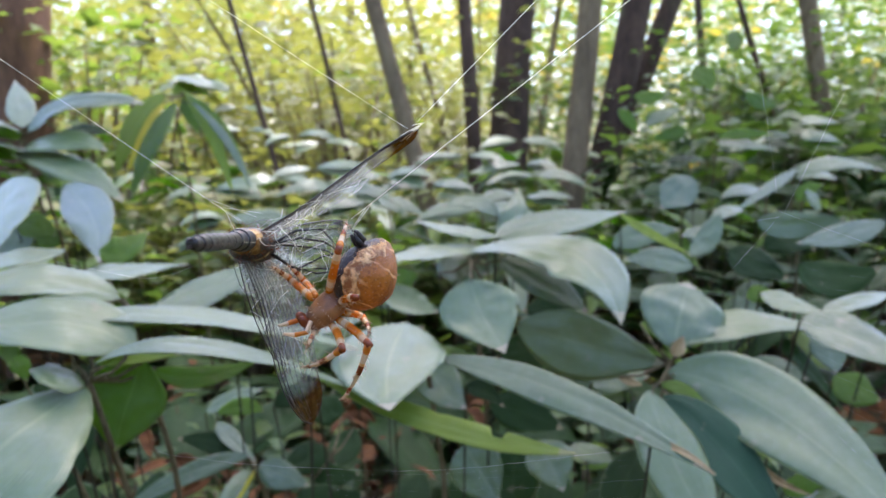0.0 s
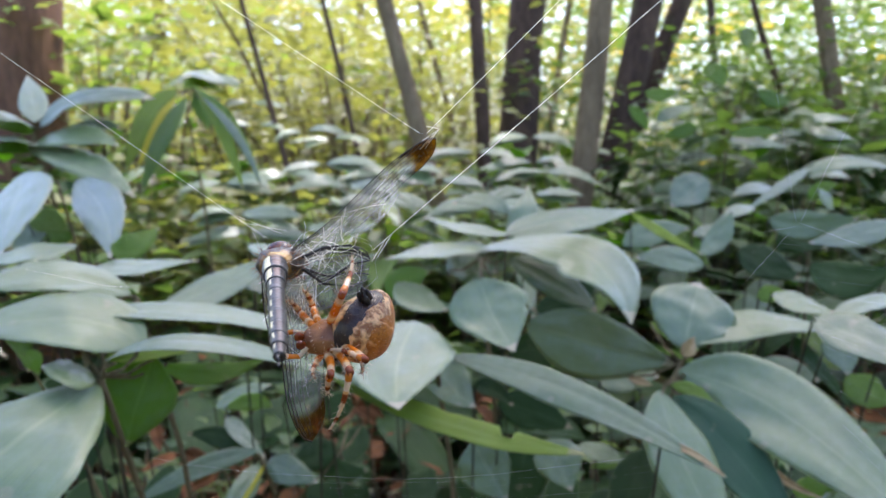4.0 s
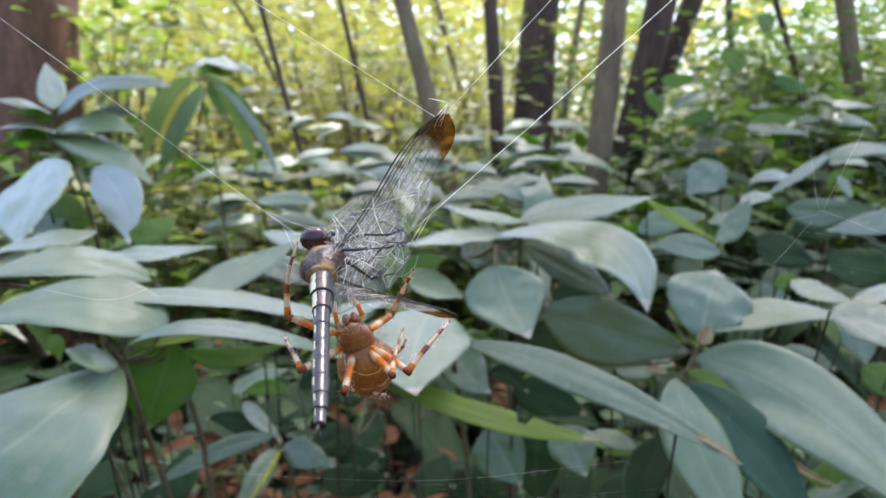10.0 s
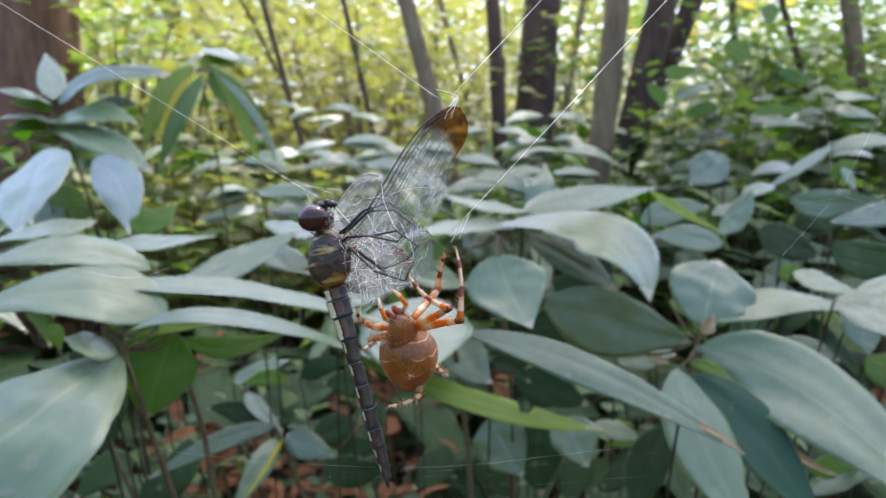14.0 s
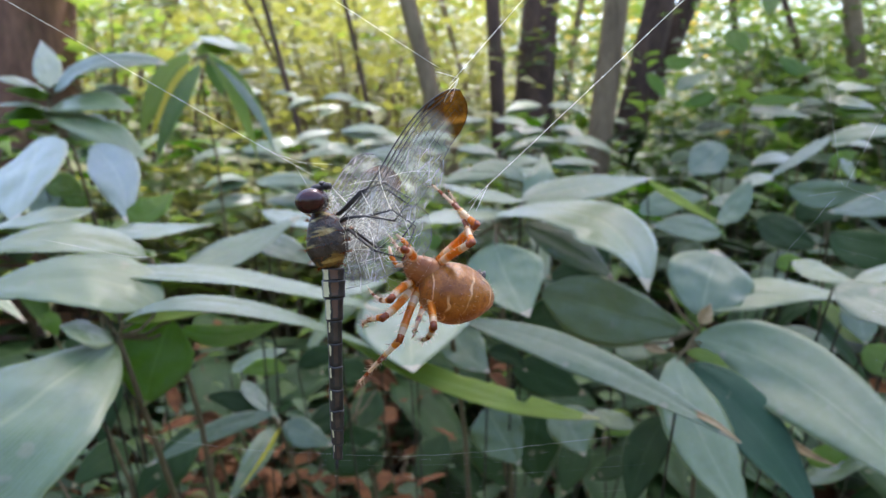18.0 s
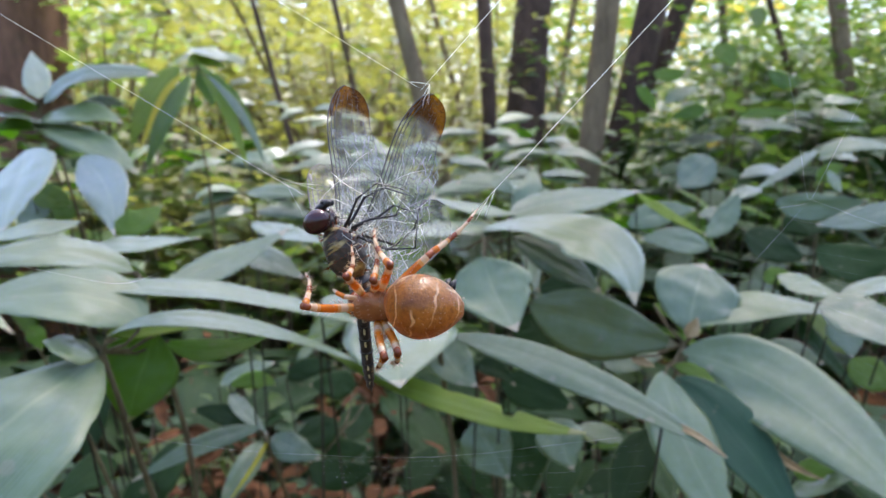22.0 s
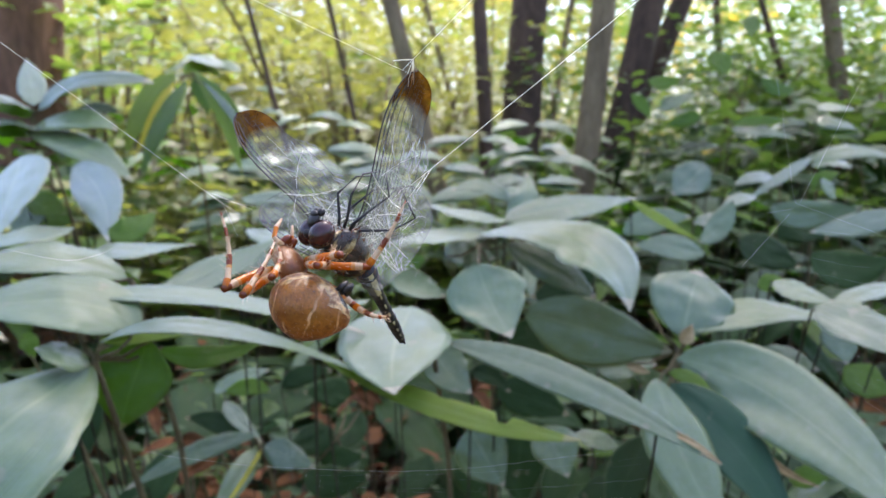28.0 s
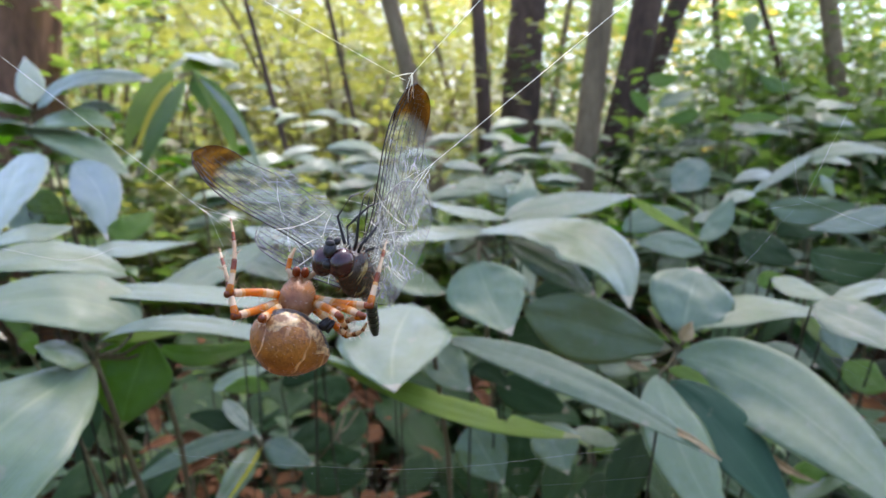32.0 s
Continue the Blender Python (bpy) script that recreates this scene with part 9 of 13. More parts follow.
    walk(dragon_wings[3], [
        (0, pose(0.0012, -0.0008, 0.0024, 24.27, 14.44, 134.23)),
        (1, pose(0.0012, -0.0008, 0.0024, 27.72, 11.58, 135.17)),
        (2, pose(0.0012, -0.0008, 0.0024, 27.71, 13.8, 135.97)),
        (3, pose(0.0012, -0.0008, 0.0024, 36.35, 4.38, 136.61)),
        (4, pose(0.0012, -0.0008, 0.0024, 39.75, 1.1, 134.59)),
        (5, pose(0.0012, -0.0008, 0.0024, 43.33, -2.08, 132.59)),
        (6, pose(0.0012, -0.0008, 0.0024, 47.07, -5.16, 130.58)),
        (7, pose(0.0012, -0.0008, 0.0024, 46.43, -6.41, 132.17)),
        (8, pose(0.0012, -0.0008, 0.0024, 47.34, -5.33, 132.07)),
        (8.5, pose(0.0012, -0.0008, 0.0024, 38.25, 12.95, -174.7)),
        (9, pose(0.0012, -0.0008, 0.0024, 60.89, 16.08, -104.97)),
        (9.5, pose(0.0012, -0.0008, 0.0024, -11.95, 71.48, -146.23)),
        (9.75, pose(0.0012, -0.0008, 0.0024, 168.06, 63.48, 76.98)),
        (10, pose(0.0012, -0.0008, 0.0024, 136.12, 23.7, 96.48)),
        (10.5, pose(0.0012, -0.0008, 0.0024, 141.69, 22.99, 113.25)),
        (11, pose(0.0012, -0.0008, 0.0024, 148.28, 18.92, 131.67)),
        (12, pose(0.0012, -0.0008, 0.0024, 144.39, 11.4, 143.2)),
        (13, pose(0.0012, -0.0008, 0.0024, 144.84, 17.14, 148.91)),
        (14, pose(0.0012, -0.0008, 0.0024, 134.91, 12.98, 148.02)),
        (15, pose(0.0012, -0.0008, 0.0024, 132.64, 13.78, 147.08)),
        (16, pose(0.0012, -0.0008, 0.0024, 130.4, 14.57, 146.12)),
        (17, pose(0.0012, -0.0008, 0.0024, 128.18, 15.33, 145.13)),
        (18, pose(0.0012, -0.0008, 0.0024, 132.52, 17.34, 147.98)),
        (18.5, pose(0.0012, -0.0008, 0.0024, 133.46, 16.62, 146.98)),
        (19, pose(0.0012, -0.0008, 0.0024, 133.83, 15.57, 148.87)),
        (20, pose(0.0012, -0.0008, 0.0024, 136.55, 10.55, 167.36)),
        (21, pose(0.0012, -0.0008, 0.0024, 128.05, 3.03, 171.48)),
        (22, pose(0.0012, -0.0008, 0.0024, 133.4, -3.69, 138.42)),
        (22.5, pose(0.0012, -0.0008, 0.0024, 132, -2.32, 136.02)),
        (23, pose(0.0012, -0.0008, 0.0024, 130.22, -0.76, 133.33)),
        (24, pose(0.0012, -0.0008, 0.0024, 121.19, -5.46, 134.16)),
        (25, pose(0.0012, -0.0008, 0.0024, 96.33, 13.07, 164.29)),
        (26, pose(0.0012, -0.0008, 0.0024, 96.88, 11.12, 167.12)),
        (27, pose(0.0012, -0.0008, 0.0024, 97.44, 8.96, 169.58)),
        (28, pose(0.0012, -0.0008, 0.0024, 97.99, 6.61, 171.69)),
        (29, pose(0.0012, -0.0008, 0.0024, 103.9, 8.37, 177.54)),
        (30, pose(0.0012, -0.0008, 0.0024, 99.17, 10.55, 178.44)),
        (31, pose(0.0012, -0.0008, 0.0024, 100.18, 16.74, -169.03)),
        (32, pose(0.0012, -0.0008, 0.0024, 101.38, 14.77, -171.97)),
    ])
    walk(weaver, [
        (0, pose(-0.01238, 0.11127, 0.62464, -138.69, 15.79, -63.91)),
        (1, pose(-0.01407, 0.11239, 0.62311, -158.77, 37.77, -67.53)),
        (2, pose(-0.01677, 0.11281, 0.62365, -165.69, 50.59, -70.93)),
        (3, pose(-0.01554, 0.11272, 0.62219, -172.9, 57.99, -76.36)),
        (4, pose(-0.01505, 0.11143, 0.62128, -156.51, 52.76, -61.23)),
        (5, pose(-0.01516, 0.11088, 0.62029, -142.77, 46.84, -48.9)),
        (6, pose(-0.01474, 0.10867, 0.61951, -131.43, 40.75, -38.49)),
        (7, pose(-0.01411, 0.1094, 0.62231, -138.28, 50.35, -46.16)),
        (8, pose(-0.01528, 0.10862, 0.6192, -137.43, 54.03, -50.04)),
        (8.5, pose(-0.01724, 0.10894, 0.61775, -146.94, 48.83, -52.49)),
        (9, pose(-0.01839, 0.10934, 0.61606, -153.6, 43.84, -53.28)),
        (9.5, pose(-0.01677, 0.11237, 0.61649, 164.18, 1.61, -57.93)),
        (10, pose(-0.01487, 0.11599, 0.61705, 115.91, -16.17, 9.39)),
        (10.5, pose(-0.01565, 0.11565, 0.61486, 121.7, -7.93, 24.55)),
        (11, pose(-0.01662, 0.11524, 0.61318, 131.5, 0.91, 35.09)),
        (12, pose(-0.00924, 0.11597, 0.61531, 118, -3.87, 35.16)),
        (13, pose(-0.00903, 0.11654, 0.61536, 109.76, -20.56, 31.12)),
        (14, pose(-0.00714, 0.11633, 0.6146, 110.1, -24.36, 33.87)),
        (15, pose(-0.00673, 0.11541, 0.61693, 99.46, -30.77, 27.68)),
        (16, pose(-0.007, 0.11547, 0.61878, 90.93, -39.22, 18.54)),
        (17, pose(-0.00747, 0.1155, 0.62062, 89.82, -49, 4.13)),
        (18, pose(-0.00215, 0.11586, 0.62204, 121.48, -49.59, -39.35)),
        (18.5, pose(-0.0016, 0.11574, 0.62281, 151.35, -46.74, -69.29)),
        (19, pose(-0.00021, 0.11566, 0.62311, 168.25, -41.79, -83.4)),
        (20, pose(0.00017, 0.11521, 0.62393, -160.62, -39.09, -103.63)),
        (21, pose(-0.00038, 0.11469, 0.62332, -165.89, -38.38, -104.18)),
        (22, pose(-0.00571, 0.11251, 0.62139, -172.53, -50.82, -109.69)),
        (22.5, pose(-0.00766, 0.11334, 0.62386, 168.84, -55.05, -112.19)),
        (23, pose(-0.01109, 0.11407, 0.62583, 146.22, -60.54, -107.03)),
        (24, pose(-0.01313, 0.11452, 0.62747, 141.9, -51.52, -110.55)),
        (25, pose(-0.01886, 0.11511, 0.62972, 129.4, -43.44, -101.55)),
        (26, pose(-0.01865, 0.11531, 0.62938, 131.76, -38.5, -107.86)),
        (27, pose(-0.01798, 0.11472, 0.6296, 133.78, -33, -114.43)),
        (28, pose(-0.01762, 0.11418, 0.62888, 135.38, -26.97, -121.21)),
        (29, pose(-0.01939, 0.1133, 0.62856, 141.75, -25.91, -113.17)),
        (30, pose(-0.0179, 0.11281, 0.62634, 131.33, -21.72, -127.92)),
        (31, pose(-0.02225, 0.11318, 0.62834, 140.31, -15.05, -120.19)),
        (32, pose(-0.01659, 0.11337, 0.62309, 127.87, -6.58, -175.63)),
    ])
    walk(weaver_tail, [
        (0, pose(0, -0.00871, 0, 9.92, 6.18, -13.01)),
        (1, pose(0, -0.00708, 0, 20.71, 20.35, -27.24)),
        (2, pose(0, -0.0072, 0, 17.02, 24.54, -37.59)),
        (3, pose(0, -0.00703, 0, 13.38, 24.74, -45.4)),
        (4, pose(0, -0.00677, 0, 11.64, 16.34, -37.42)),
        (5, pose(0, -0.00673, 0, 8.15, 9.3, -29.17)),
        (6, pose(0, -0.00692, 0, 3.8, 4.29, -20.61)),
        (7, pose(0, -0.00531, -0, 3.52, 6.53, -31.4)),
        (8, pose(-0, -0.00666, 0, -7.32, 4.46, -36.87)),
        (8.5, pose(-0, -0.00742, 0, 2.95, 3.5, -31.32)),
        (9, pose(0, -0.00829, -0, 11.48, 1.83, -26.2)),
        (9.5, pose(0, -0.00546, 0, 13.65, 15.99, -25.49)),
        (10, pose(0, -0.00679, -0, 18.49, 2.46, -4.56)),
        (10.5, pose(0, -0.00649, 0, 2.94, -1.21, 4.86)),
        (11, pose(-0, -0.00677, 0, -14.31, 0.53, 11.23)),
        (12, pose(0, -0.00858, -0, -12.74, -0.26, -8.12)),
        (13, pose(0, -0.00853, 0, -22.65, 0.75, -9.97)),
        (14, pose(-0, -0.00641, 0, -14.8, 0.19, -14.45)),
        (15, pose(-0, -0.00593, 0, -12.5, 2.39, -8.81)),
        (16, pose(0, -0.00596, 0, -8.26, 0.21, -0.38)),
        (17, pose(0, -0.00645, 0, -1.99, -5.99, 7.03)),
        (18, pose(-0, -0.00617, 0, 12.85, -11.56, 14.91)),
        (18.5, pose(-0, -0.00709, 0, 11.45, -2.19, 4.41)),
        (19, pose(-0, -0.00832, 0, 8.2, 0.39, -1.6)),
        (20, pose(0, -0.00854, -0, -10.07, -0.69, -13.72)),
        (21, pose(0, -0.00876, 0, -5.13, 0.75, -10.83)),
        (22, pose(-0, -0.00829, -0, 3.23, 3.8, -15.75)),
        (22.5, pose(0, -0.00819, 0, 13.19, 16.55, -27.96)),
        (23, pose(-0, -0.0092, 0, 20.74, 32.17, -33.98)),
        (24, pose(0, -0.00836, 0, 24.28, 30.92, -30.65)),
        (25, pose(0, -0.00904, 0, 32.78, 12.72, -11.12)),
        (26, pose(-0, -0.0091, 0, 33.74, 15.22, -12.68)),
        (27, pose(-0, -0.00916, 0, 34.08, 18.43, -14.96)),
        (28, pose(-0, -0.00924, 0, 33.58, 22.15, -18.01)),
        (29, pose(-0, -0.01004, 0, 24.7, 14.16, -15.36)),
        (30, pose(-0, -0.0084, 0, 37.43, 29.42, -18.47)),
        (31, pose(-0, -0.00933, 0, 25.1, 20.09, -23.32)),
        (32, pose(0, -0.00798, 0, -41.09, 54.22, -113.65)),
    ])
    walk(uppers[0], [
        (0, pose(-0.00066, -0.00207, -0.00136, -94.58, -44.74, -53.55)),
        (1, pose(-0.00114, -0.00187, -0.00133, -87.95, -29.2, -53.98)),
        (2, pose(-0.00156, -0.00166, -0.00118, -100.12, -20.34, -54.66)),
        (3, pose(-0.00175, -0.00156, -0.00104, -97.38, -13.62, -55.75)),
        (4, pose(-0.00169, -0.00161, -0.00106, -101.67, -15.5, -55.42)),
        (5, pose(-0.00159, -0.00174, -0.00101, -108.94, -18.3, -54.62)),
        (6, pose(-0.00146, -0.00191, -0.0009, -119.43, -22.24, -52.73)),
        (7, pose(-0.00182, -0.00161, -0.00085, -104.06, -15.2, -55.7)),
        (8, pose(-0.00203, -0.00144, -0.00072, -111.95, -15.61, -55.56)),
        (8.5, pose(-0.00174, -0.00161, -0.00104, -115.25, -15.68, -55.53)),
        (9, pose(-0.00147, -0.00168, -0.00131, -124.01, -17.65, -54.36)),
        (9.5, pose(0.00045, -0.00075, -0.00251, -63.41, -21.49, -54.09)),
        (10, pose(0.00259, 0.0008, -0.00023, -82.17, -39.8, -60.65)),
        (10.5, pose(0.00219, 0.00159, -0.00026, -60.07, -44.31, -62.73)),
        (11, pose(0.00167, 0.00203, -0.00069, -47.38, -40.22, -58.67)),
        (12, pose(0.00196, 0.00186, 0.00012, -55.28, -47.94, -67.25)),
        (13, pose(0.00245, 0.00065, 0.00094, -54.52, -55.51, -75.81)),
        (14, pose(0.00232, 0.00131, 0.00029, -42.42, -50.59, -68.58)),
        (15, pose(0.00245, 0.00098, 0.00033, -37.33, -47.59, -63.11)),
        (16, pose(0.00257, 0.0006, 0.00016, 60.45, -40.62, -108.1)),
        (17, pose(0.00261, 0.00026, -0.00025, 57.5, -30.74, -115.39)),
        (18, pose(0.00205, -0.00108, -0.00119, 25.79, -30.83, -115.28)),
        (18.5, pose(0.00136, -0.00166, -0.00147, 11.47, -30.34, -116.97)),
        (19, pose(0.00089, -0.00201, -0.00137, 7.48, -29.69, -121.45)),
        (20, pose(0.00004, -0.00255, -0.00034, 21.72, -24.9, -141.92)),
        (21, pose(-0.00003, -0.00251, -0.0005, 20.67, -26.22, -138.16)),
        (22, pose(0.0008, -0.00187, -0.00152, -41.77, -25.8, -135.69)),
        (22.5, pose(0.00021, -0.00183, -0.00177, -52.95, -29.95, -140.01)),
        (23, pose(-0.00029, -0.00166, -0.00193, -63.8, -32.94, -142.16)),
        (24, pose(-0.00038, -0.00136, -0.00214, -71.86, -28.51, -140.07)),
        (25, pose(-0.00015, -0.00111, -0.0023, -73.76, -20.62, -137.39)),
        (26, pose(-0.00049, -0.00115, -0.00223, -77.66, -26.66, -139.07)),
        (27, pose(-0.00084, -0.00118, -0.0021, -81.46, -33.63, -140.55)),
        (28, pose(-0.00118, -0.00121, -0.0019, -85, -41.4, -141.71)),
        (29, pose(-0.00086, -0.00157, -0.00179, -73.79, -42.64, -142.02)),
        (30, pose(-0.00152, -0.00129, -0.00155, -86.2, -52.15, -144.5)),
        (31, pose(-0.00116, -0.00133, -0.0018, -81.46, -43.87, -143.16)),
        (32, pose(-0.00253, -0.00019, -0.0002, -117.76, -65.09, -137.02)),
    ])
    walk(lowers[0], [
        (0, pose(0.00287, -0.00819, -0.00844, 156.27, -44.74, -53.55)),
        (1, pose(0.00201, -0.0056, -0.01006, 168.89, -47, -63.87)),
        (2, pose(-0.00101, -0.00547, -0.01041, 132.33, -38.44, -43.42)),
        (3, pose(-0.0015, -0.00421, -0.01067, 128.25, -37.28, -42.17)),
        (4, pose(-0.00187, -0.00491, -0.0105, 132.79, -35.51, -40.31)),
        (5, pose(-0.00251, -0.00604, -0.00999, 134.7, -32.12, -36.39)),
        (6, pose(-0.00337, -0.00751, -0.00896, 134.48, -27.48, -31.14)),
        (7, pose(-0.00239, -0.00508, -0.01021, 129.65, -30.97, -34.74)),
        (8, pose(-0.0037, -0.00561, -0.00965, 135.44, -33.74, -37.74)),
        (8.5, pose(-0.00387, -0.00604, -0.00974, 146.37, -35.84, -40.89)),
        (9, pose(-0.00455, -0.00699, -0.00921, 156.9, -37.55, -44.83)),
        (9.5, pose(0.006, -0.00078, -0.01083, -144.02, -34.11, -81.14)),
        (9.75, pose(0.00644, -0.00242, -0.00933, -145.82, 11.73, -140.08)),
        (10, pose(0.00689, -0.00406, -0.00784, 168.35, 28.55, 143.85)),
        (10.5, pose(0.0094, -0.00151, -0.00647, 163.25, 31.29, 156.28)),
        (11, pose(0.00992, 0.00149, -0.0063, 165.18, 34.58, 170.11)),
        (12, pose(0.00957, -0.00156, -0.00539, 164.05, 38.75, -171.19)),
        (13, pose(0.00972, -0.00444, -0.00367, 162.64, 36.59, 179.72)),
        (14, pose(0.01109, -0.00084, -0.00399, 155.27, 31.9, 165.04)),
        (15, pose(0.01157, 0.00059, -0.00376, 132.07, 25.85, 155.68)),
        (15.5, pose(0.0103, 0.00252, 0.0015, -160.53, 26.07, 156.65)),
        (16, pose(0.00902, 0.00445, 0.00677, -93.29, 25.36, 157.24)),
        (17, pose(0.00931, 0.00185, 0.007, -95.37, 16.49, 157.96)),
        (18, pose(0.01115, -0.00291, 0.00254, -124.8, -8.89, 167.17)),
        (18.5, pose(0.01055, -0.0052, 0.00025, -105.03, -21.2, 173.07)),
        (19, pose(0.00968, -0.00663, -0.00024, -91.66, -35.24, 175.4)),
        (20, pose(0.00699, -0.00891, 0.00302, -61.08, -35.36, 175.37)),
        (21, pose(0.00737, -0.00845, 0.00266, -58.93, -25.06, -177.77)),
        (22, pose(0.00393, -0.00923, -0.00752, -58.99, -9.78, -168.18)),
        (22.5, pose(0.00103, -0.00901, -0.00868, -92.04, 6.3, -164.04)),
        (23, pose(-0.00144, -0.00814, -0.00946, -108.46, 30.98, -168.71)),
        (24, pose(-0.00186, -0.00666, -0.01049, -113.74, 19.47, -163.82)),
        (25, pose(-0.00075, -0.00546, -0.01129, -101.66, 29.99, -167.51)),
        (26, pose(-0.0024, -0.00563, -0.01096, -104.31, 24.5, -166.08)),
        (27, pose(-0.00412, -0.00581, -0.01033, -110.42, 16.29, -163.35)),
        (28, pose(-0.00581, -0.00598, -0.00937, -118.38, 7.85, -159.44)),
        (29, pose(-0.00427, -0.00777, -0.00885, -133.16, -11, -145.98)),
        (30, pose(-0.00755, -0.00641, -0.00767, -148.69, 0.04, -159.56)),
        (31, pose(-0.00575, -0.00663, -0.00892, -138.94, -16.3, -137.35)),
        (32, pose(-0.01157, -0.00225, -0.00393, 178.18, -3.7, -172.07)),
    ])
    walk(uppers[1], [
        (0, pose(0.00149, -0.00043, 0.00204, 174.52, 49.9, 77.14)),
        (1, pose(0.00189, -0.00097, 0.00144, -142.05, 44.38, 104.44)),
        (2, pose(0.00192, -0.00146, 0.00088, -130.75, 44.41, 104.4)),
        (3, pose(0.00222, -0.00096, 0.00085, -121.92, 33.72, 114.48)),
        (4, pose(0.00221, -0.00096, 0.00089, -121.3, 32.43, 115.42)),
        (5, pose(0.00222, -0.00096, 0.00085, -120.31, 31.66, 115.97)),
        (6, pose(0.00225, -0.00098, 0.00076, -118.94, 31.36, 116.17)),
        (7, pose(0.00241, -0.00027, 0.00088, -121.82, 29.07, 117.72)),
        (8, pose(0.00222, -0.00106, 0.00079, -112.21, 35.1, 114.1)),
        (8.5, pose(0.00232, 0.00029, 0.00111, -117.08, 21.09, 121.36)),
        (9, pose(0.00154, 0.0016, 0.00133, -128.08, 13.07, 126.71)),
        (9.5, pose(0.00094, -0.00137, 0.00207, 164.38, 24.54, 91)),
        (10, pose(0.00173, -0.00157, 0.0014, 117.14, 10.84, 73.58)),
        (10.5, pose(0.00223, -0.00025, 0.00154, 107.57, 32.63, 83.14)),
        (11, pose(0.00223, 0.00109, 0.0011, 108.47, 53.32, 92.27)),
        (12, pose(0.00225, 0.00103, 0.00109, 100.08, 46.6, 89.62)),
        (13, pose(0.0019, -0.00073, 0.00178, 101.42, 19.98, 83.63)),
        (14, pose(0.00224, 0.00003, 0.00147, 107.96, 32.23, 87.2)),
        (15, pose(0.00249, 0.00001, 0.00095, 108.24, 29.07, 86)),
        (16, pose(0.00262, 0.00024, 0.0003, 113.96, 24.28, 83.93)),
        (17, pose(0.00254, 0.00062, -0.0003, 125.89, 22.14, 82.59)),
        (18, pose(0.00217, -0.00061, -0.00131, 179.77, 21.38, 80.99)),
        (18.5, pose(0.00167, -0.00068, -0.00188, -173.45, 21.31, 82.24)),
        (19, pose(0.00139, -0.00041, -0.00215, -163.13, 20.16, 88.18)),
        (20, pose(0.00091, -0.00176, -0.00165, 171.22, 21.85, 62.96)),
        (21, pose(0.00107, -0.00118, -0.00201, 175.64, 22.41, 68.19)),
        (22, pose(0.00142, -0.00098, -0.00186, 166.55, 20.88, 57.69)),
        (22.5, pose(0.00121, -0.00087, -0.00207, 167.9, 18.35, 45.89)),
        (23, pose(0.00089, -0.00082, -0.00226, 174.08, 17.24, 38.57)),
        (24, pose(0.00127, 0.00036, -0.0022, 176.11, 17.64, 43.48)),
        (25, pose(0.00009, -0.00081, -0.00243, -149.53, 15.84, 51.45)),
        (26, pose(-0.00024, -0.00081, -0.00241, -144.68, 16.26, 50.78)),
        (27, pose(-0.00061, -0.00082, -0.00233, -139.31, 17.11, 49.64)),
        (28, pose(-0.00099, -0.00084, -0.00219, -133.67, 18.57, 48.03)),
        (29, pose(-0.0007, -0.00125, -0.00209, -132.05, 22.23, 44.4)),
        (30, pose(-0.00112, -0.00021, -0.00225, -118.37, 12.68, 51.45)),
        (31, pose(-0.00122, -0.00167, -0.00143, -140.84, 22.36, 43.08)),
        (32, pose(-0.00247, -0.00058, 0.00003, -103.96, 62.25, 10.45)),
    ])
